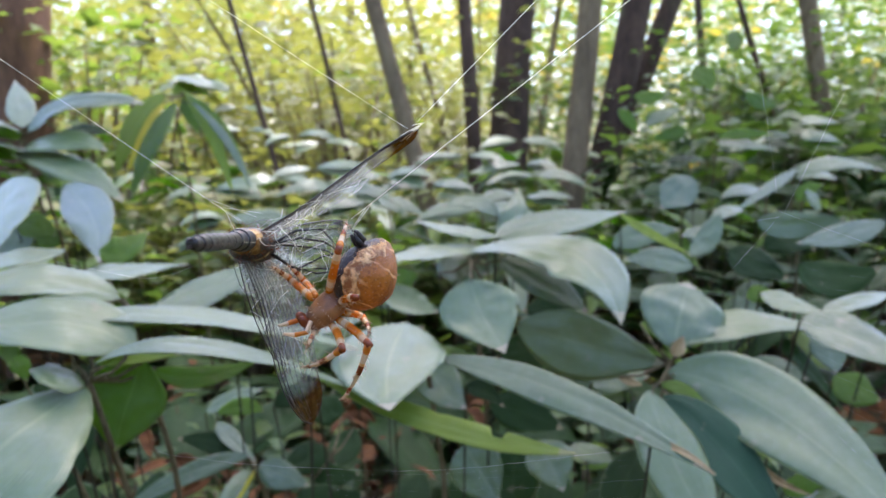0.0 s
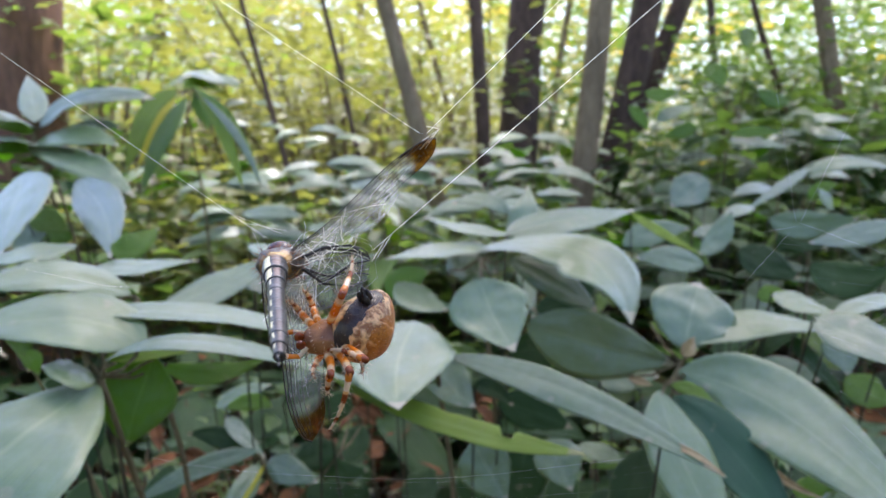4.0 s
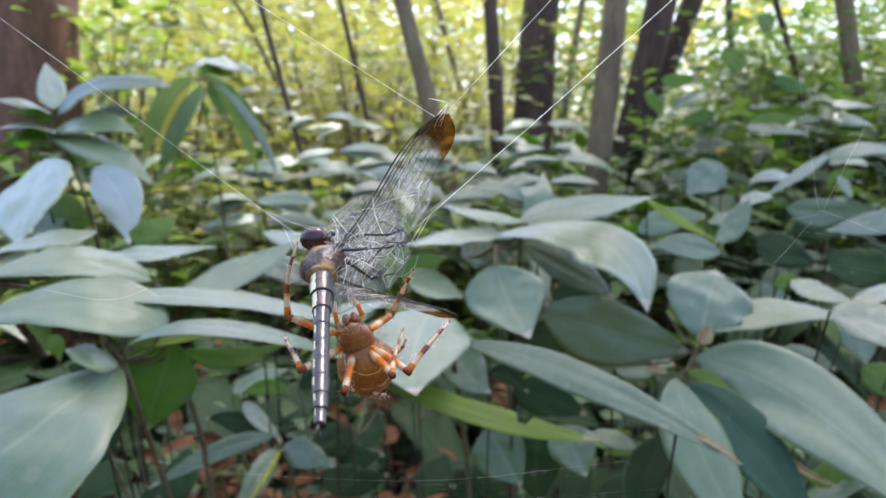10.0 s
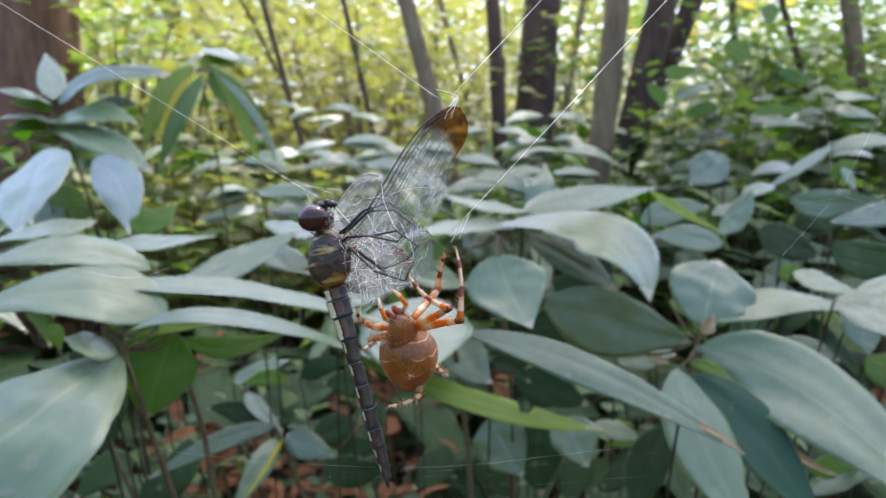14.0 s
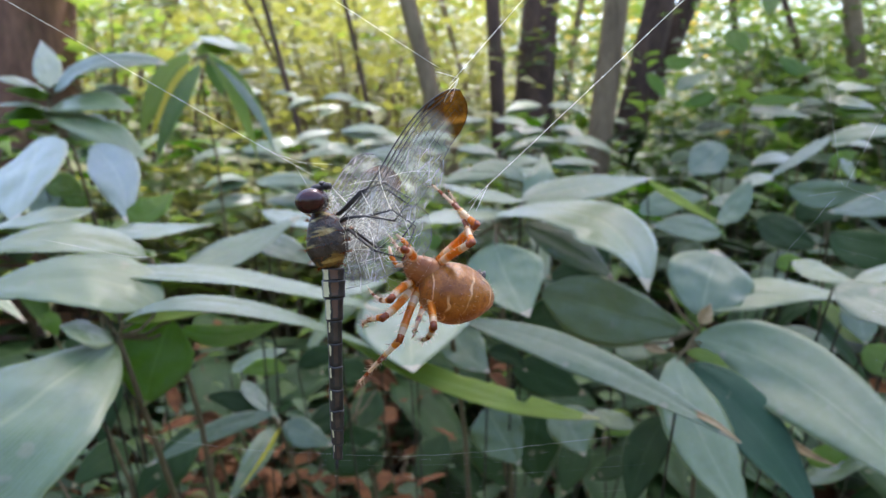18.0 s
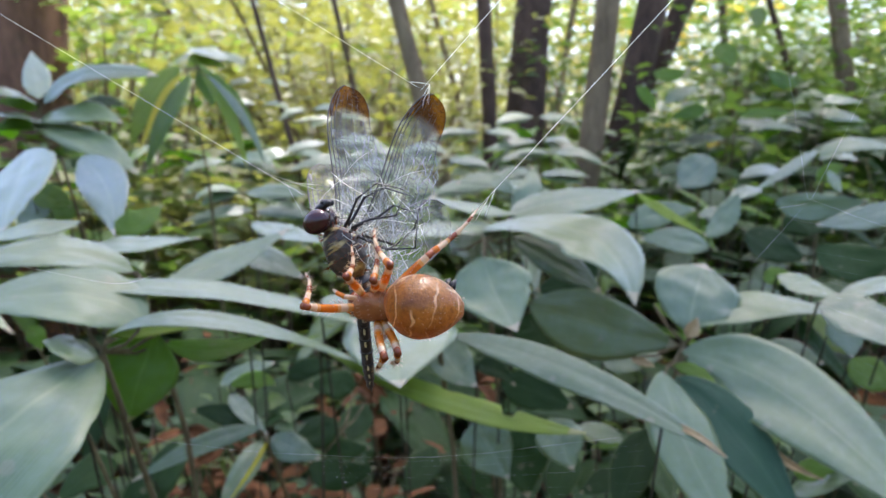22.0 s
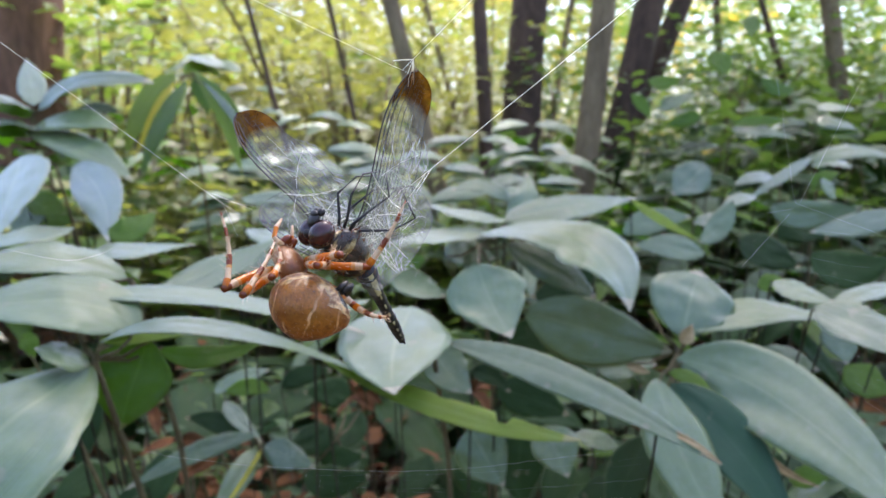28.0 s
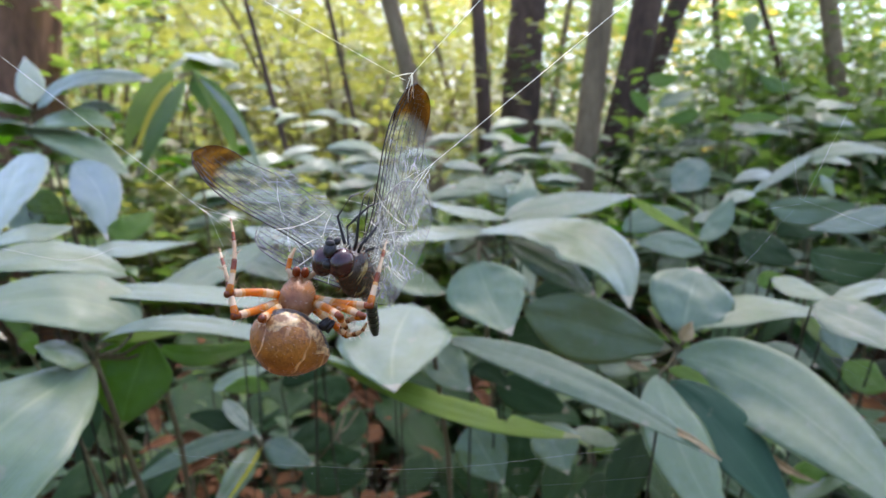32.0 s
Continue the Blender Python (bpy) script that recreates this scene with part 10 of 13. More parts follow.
    walk(lowers[1], [
        (0, pose(0.01136, -0.00193, 0.00266, 64.38, 49.9, 77.14)),
        (1, pose(0.0106, -0.00317, -0.00296, 98.44, 38.99, 79.44)),
        (2, pose(0.00956, -0.00497, -0.00453, 102.79, 22.69, 75.9)),
        (3, pose(0.00899, -0.00306, -0.00621, 119, 28.26, 78.25)),
        (4, pose(0.00887, -0.00287, -0.00633, 110.45, 33.75, 81.2)),
        (5, pose(0.00874, -0.00283, -0.00649, 102.1, 39.3, 83.22)),
        (6, pose(0.0086, -0.00293, -0.00671, 93.89, 43.84, 84.07)),
        (7, pose(0.00899, -0.00147, -0.00655, 98.7, 26.44, 81.73)),
        (8, pose(0.00785, -0.00438, -0.00679, 90.05, 21.06, 81.28)),
        (8.5, pose(0.00788, -0.00007, -0.0072, 94.04, -1.57, 80.47)),
        (9, pose(0.00755, 0.00386, -0.00634, 101.55, -21.09, 77.76)),
        (9.25, pose(0.00905, 0.00189, -0.00091, 147.8, -59.94, 44.08)),
        (9.5, pose(0.01055, -0.00008, 0.00452, -122.16, -47.17, -34.82)),
        (10, pose(0.00658, -0.00125, 0.01014, -60.09, -44.54, -34.9)),
        (10.5, pose(0.00584, 0.00449, 0.00957, -72.75, -41.05, -32.82)),
        (11, pose(0.0051, 0.00881, 0.00677, -84.86, -37.62, -31.94)),
        (12, pose(0.00405, 0.00818, 0.00786, -86.02, -15.72, -30)),
        (13, pose(0.00424, 0.00238, 0.01099, -48.75, 9.59, -19.56)),
        (14, pose(0.00556, 0.00495, 0.00952, -38.2, -8.14, -38.02)),
        (15, pose(0.00593, 0.0044, 0.00925, -54.3, -6.45, -36.39)),
        (16, pose(0.00706, 0.00354, 0.00863, -57.98, 7.39, -27.15)),
        (17, pose(0.00875, 0.00289, 0.0072, -48.42, 24.85, -13.66)),
        (18, pose(0.01205, -0.00216, -0.00128, -46.88, 27.95, -10.51)),
        (18.5, pose(0.01146, -0.00243, -0.00294, -66.5, 20.86, -15.62)),
        (19, pose(0.01092, -0.00171, -0.00487, -86.53, 16.75, -16.66)),
        (20, pose(0.00997, -0.00574, -0.00023, -106.32, 23.65, -17.49)),
        (21, pose(0.01043, -0.00461, -0.00131, -94.97, 27.11, -18.21)),
        (22, pose(0.01008, -0.00548, 0.00031, -70.05, 21.96, -18.95)),
        (22.5, pose(0.00869, -0.0072, -0.00008, -48.83, 31.16, -12.89)),
        (23, pose(0.00733, -0.0084, -0.00128, -29.05, 38.24, -2.28)),
        (24, pose(0.00829, -0.00674, -0.00155, -23.14, 44.75, 15.32)),
        (25, pose(0.00597, -0.00726, -0.00731, -10.82, 47.55, 28.52)),
        (26, pose(0.00505, -0.00722, -0.00796, -2.3, 48.39, 39.34)),
        (27, pose(0.00392, -0.00719, -0.00857, 8.08, 48, 50.82)),
        (28, pose(0.0026, -0.00717, -0.00904, 19.42, 46.15, 61.92)),
        (29, pose(0.00198, -0.00801, -0.00896, 1.5, 48.21, 45.59)),
        (30, pose(0.00139, -0.00468, -0.01084, 24.3, 45.57, 62.31)),
        (31, pose(0.00232, -0.00898, -0.00727, 8.06, 41.52, 81.4)),
        (31.5, pose(-0.00408, -0.00674, -0.00588, 63.99, 27.77, 104.02)),
        (32, pose(-0.01048, -0.00451, -0.00449, 107.37, 4.82, 105.82)),
    ])
    walk(uppers[2], [
        (0, pose(0.00132, 0.00081, 0.00205, -142.58, 72.02, 129.45)),
        (1, pose(0.00193, 0.00016, 0.00169, -109.88, 57.19, 154.31)),
        (2, pose(0.00222, -0.00021, 0.00127, -98.64, 42.86, 159.97)),
        (3, pose(0.00234, 0, 0.00106, -99.96, 39.69, 160.66)),
        (4, pose(0.0023, 0.00021, 0.00112, -100.53, 37.77, 161.1)),
        (5, pose(0.00228, 0.0004, 0.00111, -100.09, 35.17, 161.69)),
        (6, pose(0.00228, 0.00056, 0.00102, -99.23, 32.62, 162.21)),
        (7, pose(0.00236, 0.00046, 0.00093, -98.45, 33.74, 162)),
        (8, pose(-0.00242, -0.00029, -0.00086, -81.49, 11.21, 161.99)),
        (8.5, pose(0.00097, 0.00152, 0.00067, -91.42, 19.7, 162.54)),
        (9, pose(0.00186, 0.00116, 0.00138, -122.63, 41.88, 154.69)),
        (9.5, pose(0.00086, -0.00125, 0.00218, 160.13, 58.93, 85.86)),
        (10, pose(0.00123, -0.00187, 0.00155, 94.82, 19.16, 48.75)),
        (10.5, pose(0.00195, -0.00066, 0.00178, 89.63, 29.04, 49.17)),
        (10.75, pose(0.00207, 0.0001, 0.00156, 134.13, 38.5, 53.74)),
        (11, pose(0.0022, 0.00086, 0.00134, -175.8, 42.15, 66.24)),
        (11.5, pose(0.00213, 0.00046, 0.00155, 123.63, 38.06, 55.36)),
        (12, pose(0.00206, 0.00007, 0.00176, 69.4, 28.85, 54.1)),
        (13, pose(0.00217, -0.0003, 0.00158, 77.78, 29.72, 53.8)),
        (14, pose(0.0024, 0.00059, 0.00104, 75.15, 43.12, 49.8)),
        (15, pose(0.00253, 0.00037, 0.00075, 84.43, 36.41, 51.38)),
        (16, pose(0.00262, 0.00018, 0.00032, 96.82, 30.99, 51.31)),
        (17, pose(0.00262, 0.00008, -0.00023, 112.31, 30.45, 51.14)),
        (18, pose(0.00045, 0.00252, -0.00052, 108.58, 36.45, 53.82)),
        (18.5, pose(0.00043, 0.00249, -0.00062, 124.38, 49.5, 62.67)),
        (19, pose(0.00044, 0.00246, -0.00068, 137.33, 60.56, 79.22)),
        (20, pose(0.00099, 0.00194, -0.00137, 143.98, 55.32, 67.22)),
        (21, pose(0.00126, 0.00138, -0.00176, 142.15, 48.53, 52.66)),
        (22, pose(0.00174, 0, -0.00185, 140.33, 40.83, 39.24)),
        (22.5, pose(0.00172, 0.00003, -0.00188, 151.01, 37.66, 33.26)),
        (23, pose(0.00169, 0.00015, -0.00193, 163.7, 37.75, 33.53)),
        (24, pose(0.00173, 0.00189, 0.00014, 169.55, 39.15, 41.04)),
        (25, pose(0.00045, -0.00031, -0.0025, -166.06, 38.72, 58.97)),
        (26, pose(-0.0001, -0.0006, -0.00248, -161.31, 38.42, 60.29)),
        (27, pose(-0.00069, -0.00095, -0.00226, -155.11, 37.8, 62.28)),
        (28, pose(-0.00121, -0.00129, -0.00182, -147.71, 36.97, 64.18)),
        (29, pose(-0.00084, -0.00153, -0.00184, -146.14, 38.62, 60.97)),
        (30, pose(-0.00141, -0.0009, -0.00189, -130.16, 31.19, 71.07)),
        (31, pose(-0.00124, -0.00196, -0.00098, -142.15, 38.24, 62.16)),
        (32, pose(-0.00237, -0.00089, 0.00022, -81.08, 43.43, 59.44)),
    ])
    walk(lowers[2], [
        (0, pose(0.01112, 0.0014, 0.00017, 79.98, 72.02, 129.45)),
        (1, pose(0.01052, -0.00021, -0.00341, 94.79, 26.33, 132.56)),
        (2, pose(0.00905, -0.0011, -0.00598, 89.69, 7.58, 131.8)),
        (3, pose(0.00884, -0.00045, -0.00652, 96.89, 3.88, 131.58)),
        (4, pose(0.00859, -0.00001, -0.00665, 91.64, 7.73, 131.87)),
        (5, pose(0.00821, 0.00029, -0.00694, 87.49, 9.08, 131.86)),
        (6, pose(0.00784, 0.00046, -0.00729, 84.31, 7.94, 131.95)),
        (7, pose(0.00804, 0.00016, -0.00729, 95.6, 4.74, 131.95)),
        (8, pose(-0.00105, -0.0023, -0.01056, 64.86, 32.93, 126.87)),
        (8.5, pose(0.00426, 0.00075, -0.00874, 72.58, 17.49, 133.49)),
        (9, pose(0.00925, 0.00363, -0.00489, 75.52, 2.67, 137.78)),
        (9.5, pose(0.01045, 0.00097, 0.00393, -4.02, 12.11, 124.64)),
        (9.75, pose(0.00724, 0.0005, 0.00745, -52.05, 14.35, 128.96)),
        (10, pose(0.00402, 0.00003, 0.01096, -100.73, 18.98, 130.12)),
        (10.5, pose(0.00508, 0.00305, 0.01052, -101.42, 18.17, 130.29)),
        (10.75, pose(0.0081, -0.00028, 0.00566, -121.23, -22.46, 145.74)),
        (11, pose(0.01113, -0.00361, 0.0008, -167.42, -49.27, -170.81)),
        (11.5, pose(0.00649, 0.00109, 0.00538, -123.31, -19.22, 140.36)),
        (12, pose(0.00186, 0.00579, 0.00996, -110.06, 25.17, 118.83)),
        (13, pose(0.00333, 0.00486, 0.01007, -106.77, 8.36, 124.65)),
        (14, pose(0.0047, 0.00729, 0.00809, -93.5, 5.86, 125.1)),
        (15, pose(0.00546, 0.00559, 0.00876, -96.49, -1.12, 125.71)),
        (16, pose(0.00675, 0.00342, 0.00884, -98.42, -10.94, 127)),
        (17, pose(0.00852, 0.00135, 0.00775, -97.74, -22.26, 128.67)),
        (18, pose(0.00634, 0.00518, 0.0071, -74.44, -30.38, 128.06)),
        (18.5, pose(0.00832, 0.00547, 0.00474, -79.54, -43.39, 124.31)),
        (19, pose(0.00877, 0.00688, 0.00265, -89.08, -43.33, 124.31)),
        (20, pose(0.01032, 0.00327, 0.00197, -101.42, -10.03, 120.94)),
        (21, pose(0.01032, 0.00025, 0.00231, -102.46, -19.2, 122.94)),
        (22, pose(0.00984, -0.00332, 0.00298, -91.81, -15.23, 122.42)),
        (22.5, pose(0.009, -0.00566, 0.00195, -97.78, -40.05, 124.75)),
        (23, pose(0.00842, -0.0069, 0.00029, -102.34, -60.45, 130.38)),
        (24, pose(0.00905, -0.00478, 0.00154, -101.01, -61.93, 131.01)),
        (25, pose(0.00799, -0.0066, -0.00438, -86.48, -71.25, 132.55)),
        (26, pose(0.00714, -0.00703, -0.00499, -82.84, -77.11, 130.54)),
        (27, pose(0.00614, -0.00745, -0.00559, -73.49, -83.65, 122.36)),
        (28, pose(0.005, -0.00786, -0.00609, 33.01, -87.82, 16.37)),
        (29, pose(0.00473, -0.0086, -0.00619, -73.69, -81.16, 133.38)),
        (30, pose(0.0034, -0.00673, -0.00843, 75.02, -80.17, -22.09)),
        (31, pose(0.00397, -0.00901, -0.0058, -66.13, -87.44, 142.85)),
        (31.5, pose(-0.0016, -0.00748, -0.00638, 84.44, -52.31, -16.33)),
        (32, pose(-0.00716, -0.00595, -0.00695, 79.78, -12.56, -22.73)),
    ])
    walk(uppers[3], [
        (0, pose(0.00075, -0.00238, 0.00059, -148.84, 30.09, 89.4)),
        (1, pose(0.00164, -0.00164, 0.0011, -155.64, 35.1, 78.14)),
        (2, pose(0.00163, -0.00187, 0.00065, -139.64, 33, 82.13)),
        (3, pose(0.00179, -0.00176, 0.00053, -126.84, 26.06, 89.62)),
        (4, pose(0.00172, -0.00183, 0.00051, -127.8, 26.57, 89.18)),
        (5, pose(0.00169, -0.00187, 0.00046, -129.12, 28.24, 87.69)),
        (6, pose(0.00169, -0.00189, 0.00039, -131.08, 30.93, 85.09)),
        (7, pose(0.00199, -0.00153, 0.00059, -131.13, 27.82, 88.19)),
        (8, pose(0.0017, -0.00185, 0.0006, -128.29, 34.46, 81.76)),
        (8.5, pose(0.0023, -0.00073, 0.00094, -116.08, 10.55, 97.83)),
        (9, pose(0.00109, 0.00202, 0.00119, -120.33, -1.78, 104.44)),
        (9.5, pose(-0.0001, 0.00023, 0.00264, 170.54, -9.52, 120.9)),
        (9.75, pose(-0.00074, -0.00088, 0.00195, 128.72, 0.1, 137.23)),
        (10, pose(-0.00138, -0.00198, 0.00126, 89.24, 17.97, 143.42)),
        (10.5, pose(-0.00042, -0.00205, 0.00174, 98.7, 28.17, 144.19)),
        (11, pose(0.0008, -0.00117, 0.00232, 109.49, 38.19, 147.2)),
        (11.5, pose(0.00008, -0.00171, 0.00185, 60.97, 2.36, 150.33)),
        (12, pose(-0.00064, -0.00224, 0.00138, 7.02, -18.21, -179.73)),
        (13, pose(-0.00123, -0.00215, 0.00107, 21.79, -9.9, 147.84)),
        (14, pose(-0.00067, -0.00208, 0.00155, 15.59, -17.31, 170.07)),
        (15, pose(-0.00115, -0.00221, 0.00095, 1.47, -16.05, 161.33)),
        (16, pose(-0.00166, -0.00201, 0.00048, 38.82, -3.72, 128.23)),
        (17, pose(-0.0021, -0.00153, 0.00041, 46.43, -0.67, 124.91)),
        (18, pose(-0.00212, -0.00059, 0.0014, 63.7, 5.15, 120.85)),
        (18.5, pose(-0.0017, -0.00012, 0.00196, 75.93, 6.27, 120.44)),
        (19, pose(-0.0014, 0.0002, 0.00217, 80.26, 10.15, 119.61)),
        (20, pose(-0.00136, 0.00012, 0.00219, 107.08, -12.46, 118.17)),
        (21, pose(-0.00133, 0.00007, 0.00219, 103.52, -14.65, 117.55)),
        (22, pose(-0.00179, -0.0004, 0.00176, 96.24, -28.31, 115)),
        (22.5, pose(-0.00193, -0.0013, 0.00105, 62.98, -45.19, 118.85)),
        (22.75, pose(-0.00189, -0.00154, 0.00046, 19.57, -37.67, 107.48)),
        (23, pose(-0.00185, -0.00177, -0.00012, -22.55, -37.97, 93.12)),
        (24, pose(-0.00181, -0.00179, 0.00027, -6.23, -42.12, 72.24)),
        (24.33, pose(-0.00134, -0.00107, 0.00101, -14.73, -32.81, 130.09)),
        (24.67, pose(-0.00087, -0.00034, 0.00176, -10.67, -21.91, -179.13)),
        (25, pose(-0.0004, 0.00038, 0.0025, 0.64, -17.62, -130.31)),
        (26, pose(-0.0002, 0.00016, 0.00254, -4.42, -17.55, -128.18)),
        (27, pose(0.00006, -0.00003, 0.00255, -10.18, -17.35, -126.51)),
        (28, pose(0.00037, -0.00021, 0.00251, -16.44, -17.11, -125.44)),
        (29, pose(0.00015, 0.00021, 0.00192, -13.35, -16.31, -122.32)),
        (30, pose(0.00137, 0.00078, 0.00197, -32.14, -15.24, -119.68)),
        (31, pose(-0.00107, -0.00227, 0.00016, -24.18, -20.76, -130.48)),
        (32, pose(0.00198, -0.00125, 0.00098, -56.52, -22.46, -132.62)),
    ])
    walk(lowers[3], [
        (0, pose(0.00928, -0.00506, -0.00389, 134.22, -38.88, -80.69)),
        (1, pose(0.01006, -0.00583, -0.00228, 144.14, -55.53, -108.4)),
        (2, pose(0.0087, -0.00641, -0.00478, 124.56, -48, -96.56)),
        (3, pose(0.00776, -0.00531, -0.00666, 114.52, -42.73, -92.32)),
        (4, pose(0.0078, -0.00545, -0.00655, 120.58, -41.06, -91.14)),
        (5, pose(0.00784, -0.0058, -0.00637, 124.56, -38.86, -89.31)),
        (6, pose(0.0079, -0.00631, -0.00607, 125.97, -36.04, -86.8)),
        (7, pose(0.00845, -0.00525, -0.00607, 121.65, -32.96, -84.3)),
        (8, pose(0.0072, -0.00714, -0.00587, 122.96, -36.35, -86.9)),
        (8.5, pose(0.00687, -0.00176, -0.00789, 105.88, -21.26, -79.12)),
        (9, pose(0.00591, 0.00354, -0.00744, 92.64, -7.46, -76.8)),
        (9.5, pose(0.0085, 0.00506, 0.00426, 155.25, 17.01, -60.5)),
        (9.75, pose(0.00228, 0.00241, 0.00752, -171.31, 22.47, -21.05)),
        (10, pose(-0.00394, -0.00025, 0.01078, -142.24, 7.2, 14.46)),
        (10.5, pose(-0.00332, 0.00191, 0.01046, -152.63, -2.55, 29.64)),
        (11, pose(-0.00229, 0.00479, 0.00973, -161.52, -8.21, 43.01)),
        (11.5, pose(-0.00125, -0.00369, 0.00613, 124.61, -4.15, 55.19)),
        (12, pose(-0.00021, -0.01217, 0.00254, 52.05, 8.61, 54.82)),
        (13, pose(-0.00563, -0.01035, 0.00473, 43.8, 17.86, 46.27)),
        (14, pose(-0.00154, -0.0117, 0.00412, 18.84, 14.51, 52.01)),
        (15, pose(-0.00428, -0.0117, 0.00119, 24.58, 12.2, 57.95)),
        (16, pose(-0.00753, -0.00715, 0.00673, -39.25, 14.49, 76.05)),
        (17, pose(-0.00771, -0.00554, 0.00766, -5.02, 12.27, 70.45)),
        (18, pose(-0.00634, -0.00217, 0.01033, 1.53, 12.7, 84.77)),
        (18.5, pose(-0.00434, -0.00043, 0.0116, 8.38, 14.05, 68.82)),
        (19, pose(-0.00373, 0.00087, 0.01187, 5.48, 15.56, 56.07)),
        (20, pose(0.0022, -0.00031, 0.01152, 0.6, 17.38, 21.43)),
        (21, pose(0.00188, -0.00103, 0.0116, 9.87, 14.74, 50.72)),
        (22, pose(0.00119, -0.00421, 0.01051, -24.2, 15.52, 57.13)),
        (22.5, pose(-0.00286, -0.00903, 0.00733, -23.54, 10.97, 46.6)),
        (22.67, pose(-0.00564, -0.00599, 0.00384, -17.03, 30.12, 97.94)),
        (22.83, pose(-0.00842, -0.00296, 0.00034, 6.03, 35.66, 159.63)),
        (23, pose(-0.0112, 0.00008, -0.00315, 22.57, 21.69, -143.31)),
        (24, pose(-0.01106, 0.00193, -0.00054, 2.89, 23.72, -153.02)),
        (24.33, pose(-0.00496, -0.00073, 0.00051, -54.98, 12.02, -177.73)),
        (24.67, pose(0.00114, -0.0034, 0.00156, -105.04, -13.79, 177.76)),
        (25, pose(0.00724, -0.00606, 0.00261, -163.17, -32.81, -162.46)),
        (26, pose(0.00749, -0.00618, 0.00181, -168.53, -33.93, -157.15)),
        (27, pose(0.00766, -0.00631, 0.00086, -174.92, -34.58, -151.74)),
        (28, pose(0.0077, -0.00645, -0.0002, 177.9, -34.69, -146.64)),
        (29, pose(0.00803, -0.00554, -0.0003, -173.24, -34.79, -143.61)),
        (30, pose(0.00804, -0.00463, -0.00316, 166.14, -34.31, -134.14)),
        (31, pose(0.00492, -0.0093, -0.00367, 166.9, -28.92, -108.2)),
        (31.5, pose(0.0044, -0.00832, -0.0052, 121.66, -23.12, -99.25)),
        (32, pose(0.00389, -0.00733, -0.00673, 79.75, -13.37, -97.31)),
    ])
